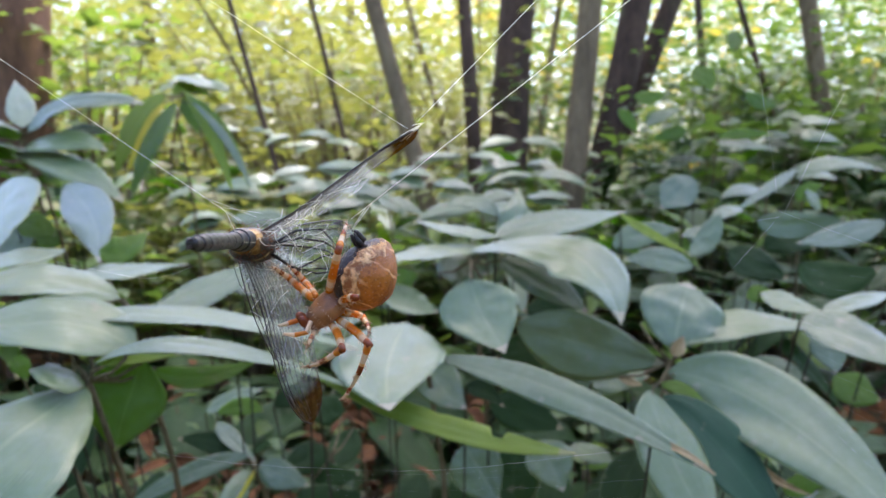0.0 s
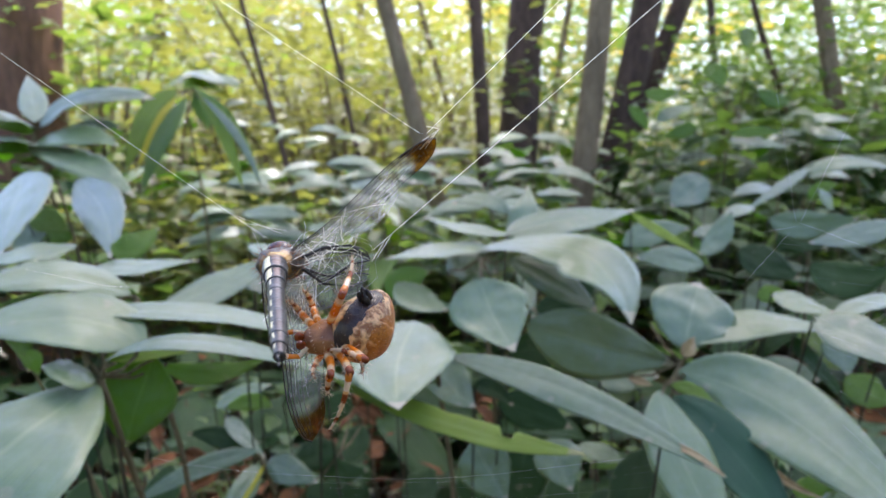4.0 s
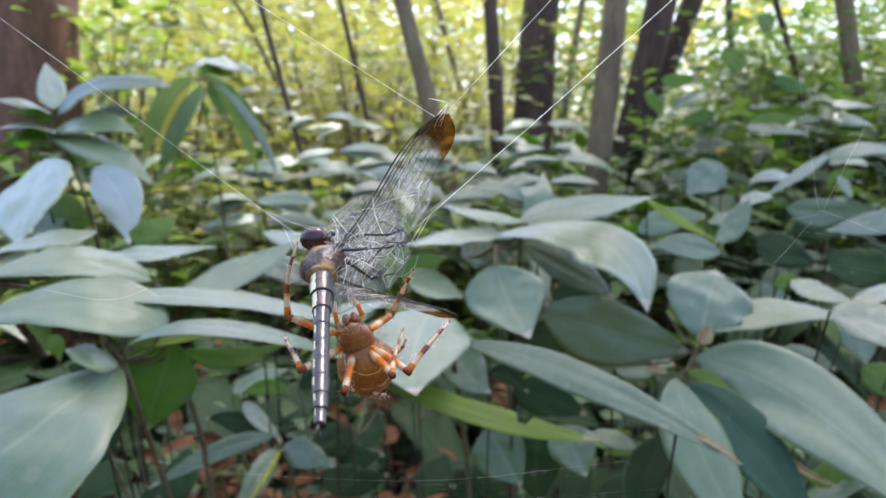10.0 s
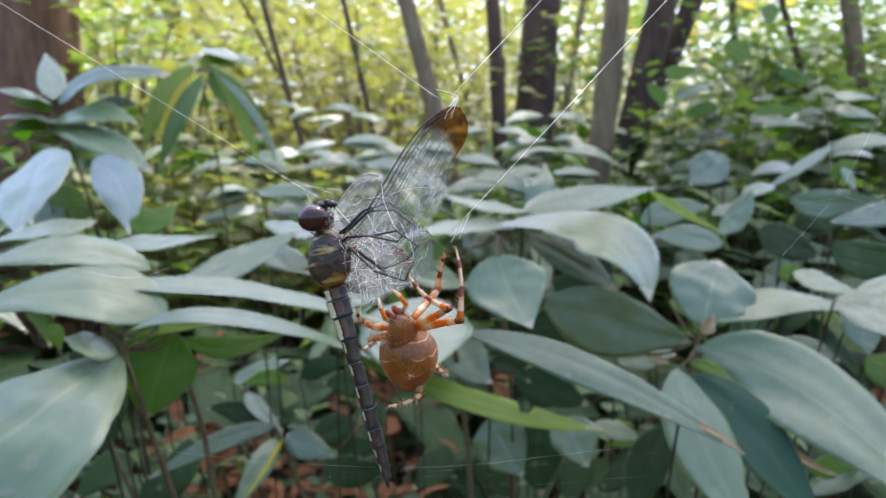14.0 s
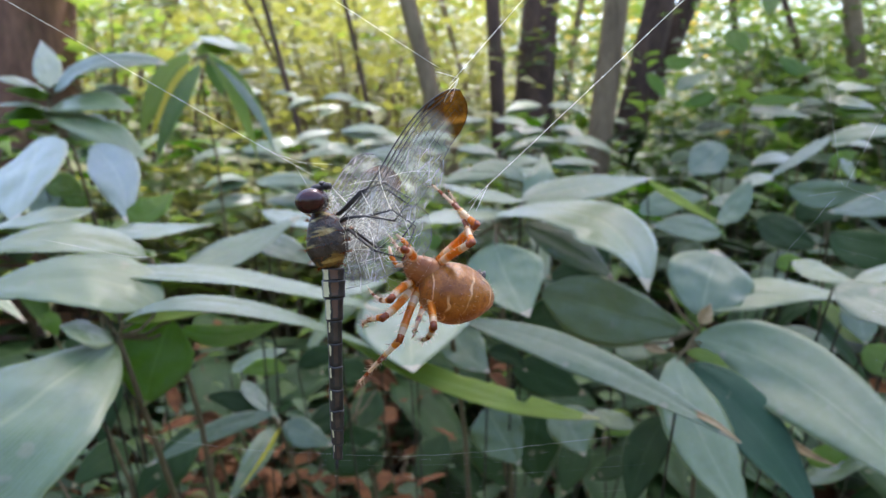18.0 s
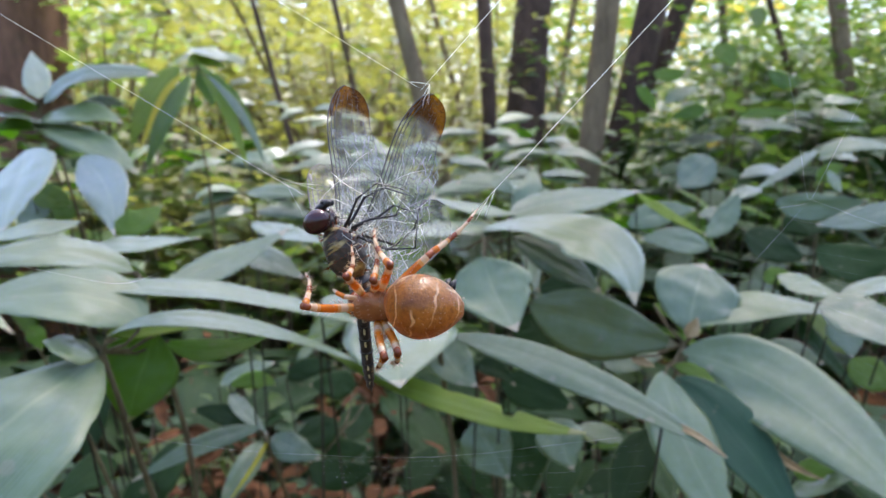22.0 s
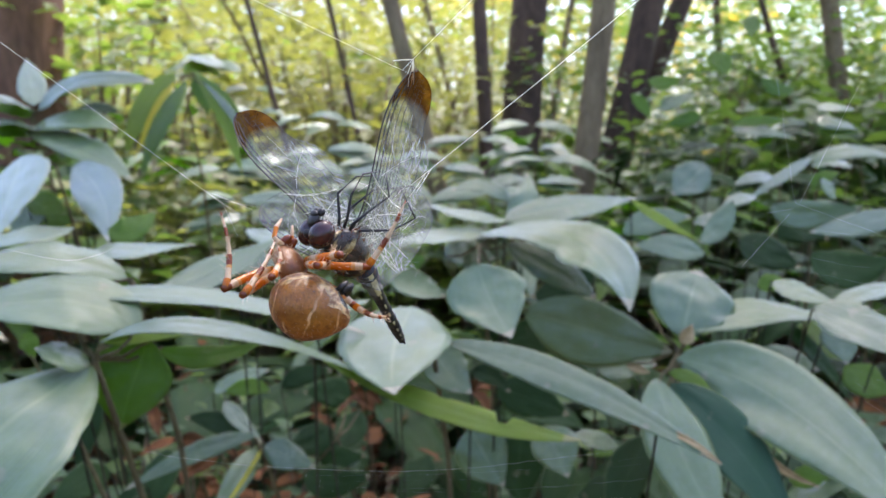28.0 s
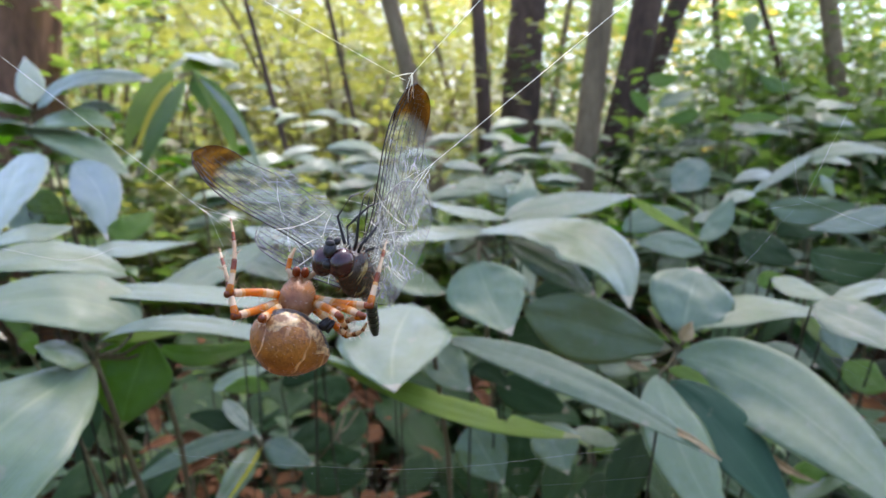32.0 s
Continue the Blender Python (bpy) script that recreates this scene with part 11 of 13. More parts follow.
    walk(uppers[4], [
        (0, pose(-0.00149, 0.00033, -0.00206, -1.43, -6.67, 82.95)),
        (1, pose(-0.0019, 0.00091, -0.00146, 25.19, -4.82, 74.1)),
        (2, pose(-0.00193, 0.00142, -0.0009, 60.87, -3.87, 73.08)),
        (3, pose(-0.00192, 0.00158, -0.00062, 49.4, 3.45, 67.99)),
        (4, pose(-0.00214, 0.00116, -0.00082, 48.2, -0.38, 71.34)),
        (5, pose(-0.00229, 0.00066, -0.00094, 49.19, -3.43, 74.02)),
        (6, pose(-0.00238, 0.00015, -0.00095, 52.36, -5.49, 75.7)),
        (7, pose(-0.00099, 0.00237, -0.00013, 63.79, 6.99, 67.96)),
        (8, pose(-0.00207, 0.00136, -0.00073, 60.29, 7.6, 67.63)),
        (8.25, pose(-0.00194, 0.00156, -0.00065, -9.94, 23.62, 33.4)),
        (8.5, pose(-0.00181, 0.00176, -0.00056, -75.96, -1.74, 6.39)),
        (9, pose(-0.00168, 0.00193, -0.0004, -70.63, -9.04, 4.19)),
        (9.5, pose(-0.00146, 0.00221, -0.0002, -12.55, -23.57, -12.71)),
        (10, pose(-0.00219, 0.00114, -0.00115, -3.4, -14.77, 47.56)),
        (10.5, pose(-0.00189, 0.00073, -0.00181, -22.48, -12.34, 58.38)),
        (11, pose(-0.00164, 0.00029, -0.00215, -41.6, -4.39, 71.16)),
        (12, pose(-0.00225, -0.00092, -0.00119, -2.34, 1.27, 85.13)),
        (13, pose(-0.00239, -0.00027, -0.00123, -0.37, 0.97, 72.51)),
        (13.5, pose(-0.00202, 0.00029, -0.00158, -43.84, 9.6, 93.59)),
        (14, pose(-0.00165, 0.00085, -0.00193, -85.73, 30.16, 103.8)),
        (15, pose(-0.00249, -0.00001, -0.00095, -74.21, 27.53, 103.27)),
        (15.5, pose(-0.00249, -0.00046, -0.0005, -8.04, 35.25, 113.59)),
        (16, pose(-0.00249, -0.0009, -0.00004, 59.51, 30.15, 126.11)),
        (17, pose(-0.00231, -0.00121, 0.00038, 53.13, 16.46, 135.99)),
        (18, pose(-0.00213, 0.0008, 0.00127, 106.37, -1.78, 139.3)),
        (18.5, pose(-0.00115, 0.00199, 0.00121, 128.66, -16.48, 131.58)),
        (19, pose(-0.00012, 0.00258, 0.00018, 145.25, -23.07, 124.1)),
        (20, pose(0.00015, 0.00257, 0.00005, 147.98, -23.49, 123.4)),
        (21, pose(0.00013, 0.00254, 0.00035, 145.45, -28.42, 115.06)),
        (22, pose(0.00162, 0.00159, -0.00114, 150.56, -35.62, 101.54)),
        (22.5, pose(0.00078, 0.00222, 0.00099, 132.77, -35.58, 101.6)),
        (23, pose(-0.00048, 0.00118, 0.00223, 107.97, -29.93, 105.54)),
        (24, pose(0.00055, 0.00148, 0.00202, 128.08, -25.75, 108.05)),
        (25, pose(-0.00029, 0.00055, 0.00249, 110.17, -25.67, 108.1)),
        (26, pose(0.00002, 0.00049, 0.00251, 118.91, -31.57, 105.04)),
        (27, pose(0.00037, 0.00044, 0.00248, 129.42, -37.47, 100.18)),
        (28, pose(0.00074, 0.00039, 0.0024, 142.07, -42.95, 92.83)),
        (29, pose(0.00042, 0.00071, 0.00239, 139.57, -39.67, 98.19)),
        (30, pose(0.00086, -0.00027, 0.00236, 137.79, -44.63, 90.58)),
        (31, pose(0.00069, 0.00002, 0.00242, 153.34, -49.23, 80.78)),
        (32, pose(0.00252, -0.00005, 0.00034, -127.25, -38.78, 23.46)),
    ])
    walk(lowers[4], [
        (0, pose(-0.01141, 0.00158, -0.00231, -136.87, -6.67, 82.95)),
        (1, pose(-0.0107, 0.00305, 0.00278, -120.47, -8.36, 84.31)),
        (2, pose(-0.00676, 0.00227, 0.00781, -106.76, -8.3, 84.28)),
        (3, pose(-0.00779, 0.00444, 0.00696, -104.17, -5.93, 83.63)),
        (4, pose(-0.00847, 0.00324, 0.00663, -103.78, -5.01, 83.39)),
        (5, pose(-0.0087, 0.00203, 0.00662, -101.96, -2.88, 82.91)),
        (6, pose(-0.00848, 0.00092, 0.00693, -99.1, 0.27, 82.32)),
        (7, pose(-0.00467, 0.00504, 0.00877, -93.82, 2.25, 82.1)),
        (8, pose(-0.00622, 0.00431, 0.00787, -93.54, 6.13, 81.85)),
        (8.17, pose(-0.00474, 0.00428, 0.00183, -41.94, 12.51, 84.49)),
        (8.33, pose(-0.00326, 0.00424, -0.00422, 10.82, 14.36, 91.31)),
        (8.5, pose(-0.00179, 0.00421, -0.01026, 63.19, 10.21, 96.94)),
        (9, pose(-0.00044, 0.00534, -0.00971, 56.41, 11.47, 96.19)),
        (9.25, pose(0.00055, 0.00844, -0.00595, 15.21, 10.04, 98.21)),
        (9.5, pose(0.00154, 0.01154, -0.00219, -25.93, 10.27, 100.7)),
        (9.75, pose(-0.00396, 0.00977, -0.00196, -58.69, -19.21, 69.37)),
        (10, pose(-0.00945, 0.00799, -0.00173, -81.43, -59.78, 50.86)),
        (10.5, pose(-0.00933, 0.00627, -0.00555, -86.35, -42.6, 53.78)),
        (11, pose(-0.00855, 0.00318, -0.00877, -95.66, -24.5, 53.4)),
        (12, pose(-0.01221, -0.00008, -0.00159, -97.21, -25.63, 53.54)),
        (13, pose(-0.01193, 0.00273, -0.00129, -98.59, -19.53, 52.63)),
        (13.5, pose(-0.00655, -0.00073, -0.00592, -47.06, -55.53, 38.89)),
        (14, pose(-0.00118, -0.00419, -0.01055, 52.37, -53.49, -28.19)),
        (15, pose(-0.00412, -0.00497, -0.00948, 67.33, -46.87, -34.18)),
        (15.5, pose(-0.00663, -0.00268, -0.00104, -49.25, -65.99, 89.97)),
        (16, pose(-0.00914, -0.00039, 0.00741, -74.79, -11.52, 124.6)),
        (17, pose(-0.00811, -0.00395, 0.00805, -45.8, -45.06, 103.42)),
        (18, pose(-0.00007, 0.00274, 0.01086, -62.23, -34.65, 113.23)),
        (18.5, pose(0.00499, 0.00448, 0.0087, -66.76, -41.51, 109.07)),
        (19, pose(0.00794, 0.00533, 0.00543, -76.4, -38.43, 110.41)),
        (20, pose(0.00839, 0.00547, 0.00491, -98.64, -19.71, 111.34)),
        (21, pose(0.00873, 0.00358, 0.00533, -99.55, -20.32, 111.44)),
        (22, pose(0.01072, 0.00053, 0.00285, -75.68, -23.63, 111.29)),
        (22.5, pose(0.00829, -0.0006, 0.00696, -96.62, -29.69, 110.84)),
        (23, pose(0.00377, -0.00257, 0.01047, -123.54, -26.7, 109.59)),
        (24, pose(0.00747, 0.00014, 0.00911, -123.42, -37.07, 117.65)),
        (25, pose(0.00426, -0.00225, 0.01095, -140.95, -33.43, 113.62)),
        (26, pose(0.00588, -0.00268, 0.00997, -138.44, -34.94, 115.76)),
        (27, pose(0.00745, -0.00306, 0.00861, -137.27, -42.95, 127.1)),
        (28, pose(0.00883, -0.0034, 0.0069, -142.02, -50.97, 140.84)),
        (29, pose(0.00855, -0.0023, 0.00739, -140.01, -56.21, 151.72)),
        (30, pose(0.00831, -0.00491, 0.00714, -146.5, -45.89, 130.02)),
        (31, pose(0.00896, -0.00476, 0.00535, -161.2, -61.72, -179.16)),
        (32, pose(0.0095, -0.00362, -0.00586, -163.48, -57.95, 157.57)),
    ])
    walk(uppers[5], [
        (0, pose(-0.00144, -0.00024, -0.00211, 10.33, 2.35, 88.81)),
        (1, pose(-0.00195, 0.00012, -0.00166, 31.59, 3.05, 86.96)),
        (2, pose(-0.00207, -0.00045, -0.00128, 61.08, 2.77, 87.23)),
        (3, pose(-0.00229, 0.0007, -0.00092, 51.86, 6.1, 85.02)),
        (4, pose(-0.00232, 0.00015, -0.00107, 50.71, 2.9, 87.59)),
        (5, pose(-0.00227, -0.00043, -0.00111, 51.9, 0.15, 89.79)),
        (6, pose(-0.00214, -0.00098, -0.00103, 55.24, -1.92, 91.33)),
        (7, pose(-0.00191, 0.00164, -0.00055, 70.18, 5.75, 87.37)),
        (8, pose(-0.00243, 0.00027, -0.00086, 57.87, 11.27, 84.65)),
        (8.5, pose(-0.00186, 0.0017, -0.0006, -15.21, 28.54, 40.17)),
        (8.75, pose(-0.00126, 0.00209, -0.00013, -52.22, 9.17, 10.33)),
        (9, pose(-0.00066, 0.00248, 0.00034, -77.59, -21.84, -4.03)),
        (9.5, pose(-0.00113, 0.00176, 0.00163, 7.93, -48.28, -47.78)),
        (9.75, pose(-0.00189, 0.00058, 0.00085, 55.63, -48.79, -46.55)),
        (10, pose(-0.00265, -0.00061, 0.00007, 104.06, -49.73, -46.29)),
        (10.5, pose(-0.00251, -0.00084, -0.00064, 115.92, -65.2, -56.7)),
        (11, pose(-0.00223, -0.00105, -0.00114, 150.8, -76.02, -86.72)),
        (12, pose(-0.00224, -0.0012, -0.00094, 126.91, -67.98, -57.6)),
        (13, pose(-0.00242, -0.00107, -0.00057, 103.2, -56.94, -46.5)),
        (13.5, pose(-0.00235, -0.00062, -0.00097, -134.08, -67.05, -114.9)),
        (14, pose(-0.00229, -0.00016, -0.00138, -66.27, -35.69, -123.79)),
        (15, pose(-0.00252, -0.00022, -0.00083, -85.23, -33.83, -123.21)),
        (15.5, pose(-0.00257, -0.00027, -0.00055, 168.97, -72.15, -60.59)),
        (16, pose(-0.00262, -0.00031, -0.00027, 80.54, -28.43, -16.56)),
        (17, pose(-0.00259, -0.00041, 0.00028, 88.43, -9.63, -18.47)),
        (18, pose(-0.0022, 0.00042, 0.00135, 83.37, -10.94, -18.37)),
        (18.5, pose(-0.00158, 0.00108, 0.00176, 71.11, -7.8, -19.09)),
        (18.75, pose(-0.00136, 0.0013, 0.00176, 62.6, -46.39, -1.06)),
        (19, pose(-0.00113, 0.00152, 0.00176, -3.81, -71.52, 72.6)),
        (20, pose(-0.00026, 0.00247, 0.00069, -55.7, -59.66, 119.87)),
        (21, pose(-0.00039, 0.00226, 0.00114, -48.3, -65.82, 109.39)),
        (21.5, pose(0.00007, 0.00236, 0.00073, 41.76, -72.15, -29.96)),
        (22, pose(0.00054, 0.00246, 0.00032, 43.45, -42.42, -84.56)),
        (22.5, pose(0.00048, 0.00216, 0.00128, 45.75, -15.09, -115.12)),
        (23, pose(0.00011, 0.00157, 0.00203, 29.02, 0.27, -135.12)),
        (24, pose(0.00026, 0.00127, 0.00221, 37.41, -6.03, -125.51)),
        (25, pose(-0.00044, 0.00034, 0.0025, 36.82, -1.44, -131.58)),
        (26, pose(-0.00018, 0.0002, 0.00254, 29.67, -2.34, -130.21)),
        (27, pose(0.00013, 0.00007, 0.00255, 21.79, -2.95, -128.96)),
        (28, pose(0.00046, -0.00007, 0.0025, 13.36, -3.21, -128.13)),
        (29, pose(0.00019, 0.00026, 0.00251, 18.86, -4.55, -123.47)),
        (30, pose(0.00092, -0.00016, 0.00235, 1.5, -4.47, -123.94)),
        (31, pose(0.00059, -0.00018, 0.00244, -17.63, -4.62, -125)),
        (32, pose(0.00231, -0.00076, 0.00073, -35.32, -7.26, -130.33)),
    ])
    walk(lowers[5], [
        (0, pose(-0.01127, 0.00004, -0.00032, -136.02, 2.35, 88.81)),
        (1, pose(-0.01045, 0.00085, 0.00357, -118.73, -1.7, 91.89)),
        (2, pose(-0.00688, 0.00021, 0.00746, -105.68, -2.5, 92.22)),
        (3, pose(-0.00837, 0.00206, 0.0069, -100.71, -2.35, 92.19)),
        (4, pose(-0.00863, 0.00081, 0.00666, -100.52, -0.68, 91.87)),
        (5, pose(-0.00844, -0.00038, 0.00676, -98.95, 1.92, 91.43)),
        (6, pose(-0.00783, -0.00139, 0.00718, -96.33, 5.23, 90.98)),
        (7, pose(-0.00525, 0.00274, 0.00881, -89.16, 6.14, 90.94)),
        (8, pose(-0.00757, 0.00241, 0.00745, -86.82, 11.19, 91.12)),
        (8.5, pose(-0.00904, 0.00826, -0.0029, -119.38, 31.75, 86.01)),
        (8.75, pose(-0.00296, 0.00632, -0.00582, -62.88, 80.36, 84.34)),
        (9, pose(0.00312, 0.00437, -0.00873, 107.43, 46.2, -159.83)),
        (9.5, pose(0.00551, 0.00918, 0.00255, -145.69, 74.64, -49.61)),
        (10, pose(-0.00952, 0.00306, 0.00634, -99.9, 12.32, -0.26)),
        (10.5, pose(-0.01064, 0.00358, 0.00313, -97.1, -13.8, 3.61)),
        (11, pose(-0.01122, 0.00318, 0.00004, -81.68, -27.21, 3.46)),
        (12, pose(-0.01128, 0.00184, 0.00206, -93.69, -25.24, 3.55)),
        (13, pose(-0.00969, 0.00328, 0.00474, -114.26, -16.13, 1.13)),
        (13.33, pose(-0.0071, -0.0001, 0.00022, -73.11, 17.78, -1.02)),
        (13.67, pose(-0.00451, -0.00347, -0.0043, -17.6, 42.5, 26.45)),
        (14, pose(-0.00192, -0.00684, -0.00882, 49.67, 32.6, 67.94)),
        (15, pose(-0.00486, -0.00532, -0.00911, 62.36, 30.44, 69.65)),
        (15.5, pose(-0.00576, -0.00136, -0.00036, -24.46, 41.83, 30.3)),
        (16, pose(-0.00665, 0.0026, 0.0084, -96.11, 12.52, 11.86)),
        (17, pose(-0.00409, 0.00038, 0.01013, -72.12, 24.82, 13.2)),
        (18, pose(-0.00362, 0.00211, 0.0111, -63.02, 50.26, 26.27)),
        (18.5, pose(-0.00174, 0.00456, 0.01113, -55.37, 52.09, 28.02)),
        (18.67, pose(-0.00465, 0.00474, 0.00794, -6.31, 50.93, 24.89)),
        (18.83, pose(-0.00756, 0.00492, 0.00474, 42.51, 51.64, 21.44)),
        (19, pose(-0.01047, 0.00511, 0.00155, 92.9, 53.74, 20.02)),
        (20, pose(-0.0087, 0.00584, -0.00348, 117.18, 73.78, 32.1)),
        (21, pose(-0.00893, 0.00648, -0.00192, 134.23, 77.06, 41.45)),
        (21.5, pose(-0.0008, 0.00713, 0.00174, -108.61, 42.31, 179.41)),
        (22, pose(0.00732, 0.00777, 0.0054, -118.46, -11.45, -157.5)),
        (22.5, pose(0.00759, 0.00088, 0.00819, -130.75, -4.85, -162.09)),
        (23, pose(0.00627, -0.00465, 0.00688, -142.03, 0.26, -167.45)),
        (24, pose(0.0071, -0.00283, 0.00825, -157.12, 5.59, -176.53)),
        (25, pose(0.00565, -0.00486, 0.0085, -148.6, 4.72, -174.81)),
        (26, pose(0.00659, -0.00525, 0.00749, -148.96, 0.24, -167.43)),
        (27, pose(0.00747, -0.00562, 0.00625, -151.01, -4.06, -159.99)),
        (28, pose(0.00819, -0.00597, 0.00481, -154.79, -7.88, -152.5)),
        (29, pose(0.00823, -0.00474, 0.00574, -144.36, -11.15, -146.86)),
        (30, pose(0.00923, -0.00572, 0.00261, -170.32, -4.61, -162.57)),
        (31, pose(0.00826, -0.00584, -0.00058, 176.35, -5.83, -139.61)),
        (32, pose(0.00806, -0.0066, -0.005, 178.59, -8.88, 157.91)),
    ])
    walk(uppers[6], [
        (0, pose(0.00131, -0.00157, 0.00155, 127.73, 12.93, -88.92)),
        (1, pose(0.0011, -0.00226, 0.00052, 114.92, 21.68, -83.35)),
        (2, pose(0.00142, -0.00208, 0.00049, 94.21, 30.4, -80.83)),
        (3, pose(0.00101, -0.00236, 0.00008, 101.57, 16.7, -82.9)),
        (4, pose(0.00132, -0.00218, 0.00026, 100.93, 14.56, -83.34)),
        (5, pose(0.00161, -0.00195, 0.00041, 98.95, 11.93, -83.81)),
        (6, pose(0.00187, -0.00168, 0.0005, 95.94, 9.05, -84.2)),
        (7, pose(0.00234, -0.0007, 0.00081, 81.43, 3.97, -84.08)),
        (8, pose(0.00184, -0.0017, 0.00065, 89.44, 3.36, -84.03)),
        (8.5, pose(0.00076, -0.00247, -0.00002, 105.98, 11.98, -82.85)),
        (9, pose(-0.00026, -0.00243, -0.00084, 122.99, 23.8, -77.21)),
        (9.5, pose(0.00132, -0.00203, -0.00108, 176.49, 39.42, -46.61)),
        (10, pose(0.00218, -0.00115, 0.00116, -145.37, 16.82, 30.55)),
        (10.5, pose(0.00213, -0.00041, 0.00164, -156.12, 12.89, 37.81)),
        (11, pose(0.00202, 0.00035, 0.00178, -164.56, 10.81, 43.75)),
        (12, pose(0.00132, -0.00108, 0.0021, -161.8, 11.29, 42.13)),
        (13, pose(0.00058, -0.00183, 0.0019, -162.59, 15.89, 27.46)),
        (14, pose(0.00043, -0.00176, 0.00198, -172.04, 16.78, 23.38)),
        (15, pose(0.00057, -0.0021, 0.00154, -149.44, 15.45, 27.31)),
        (16, pose(0.00076, -0.00235, 0.00096, -126.64, 13.68, 29.35)),
        (17, pose(0.00098, -0.00243, 0.0003, -105.9, 14.19, 29.09)),
        (17.5, pose(-0.00029, -0.00209, 0.00073, 179.51, 31.39, 4.64)),
        (18, pose(-0.00155, -0.00176, 0.00115, 105.12, 13.85, -19.49)),
        (18.5, pose(-0.00144, -0.00131, 0.00172, 100.33, 22.28, -17.49)),
        (19, pose(-0.0013, -0.00097, 0.00202, 97.41, 25.28, -16.98)),
        (19.5, pose(-0.00133, -0.00052, 0.0021, 114.72, -24.91, -30.91)),
        (20, pose(-0.00137, -0.00007, 0.00218, 173.58, -58.86, -87.89)),
        (20.5, pose(-0.00136, -0.00026, 0.00215, 116.08, -27.37, -32.26)),
        (21, pose(-0.00136, -0.00046, 0.00213, 98.63, 19.89, -17.95)),
        (22, pose(-0.00177, -0.00102, 0.00151, 113.75, 27.03, -15.69)),
        (22.5, pose(-0.00182, -0.00169, 0.00061, 166.23, 0.38, -47.25)),
        (23, pose(-0.00166, -0.00188, -0.00051, -156.74, 4.3, -92.05)),
        (24, pose(-0.00161, -0.00193, -0.00053, -165.82, 6.15, -97.51)),
        (25, pose(-0.00113, -0.00205, -0.00104, -159.05, -0.73, -76.01)),
        (26, pose(-0.00122, -0.00202, -0.00099, -161.73, -4.07, -66.65)),
        (27, pose(-0.00132, -0.00198, -0.0009, -163.54, -7.47, -55.79)),
        (28, pose(-0.00144, -0.00195, -0.00077, -161.84, -12.24, -40.35)),
        (29, pose(-0.00114, -0.00214, -0.00074, -162.44, -14.67, -32.62)),
        (30, pose(-0.00153, -0.00191, -0.00062, -165.38, -12.1, -41.74)),
        (31, pose(-0.00116, -0.00223, -0.00022, 163.9, -12.5, -72.46)),
        (32, pose(-0.00212, -0.00131, 0.0005, 125.76, -9.15, -67.62)),
    ])
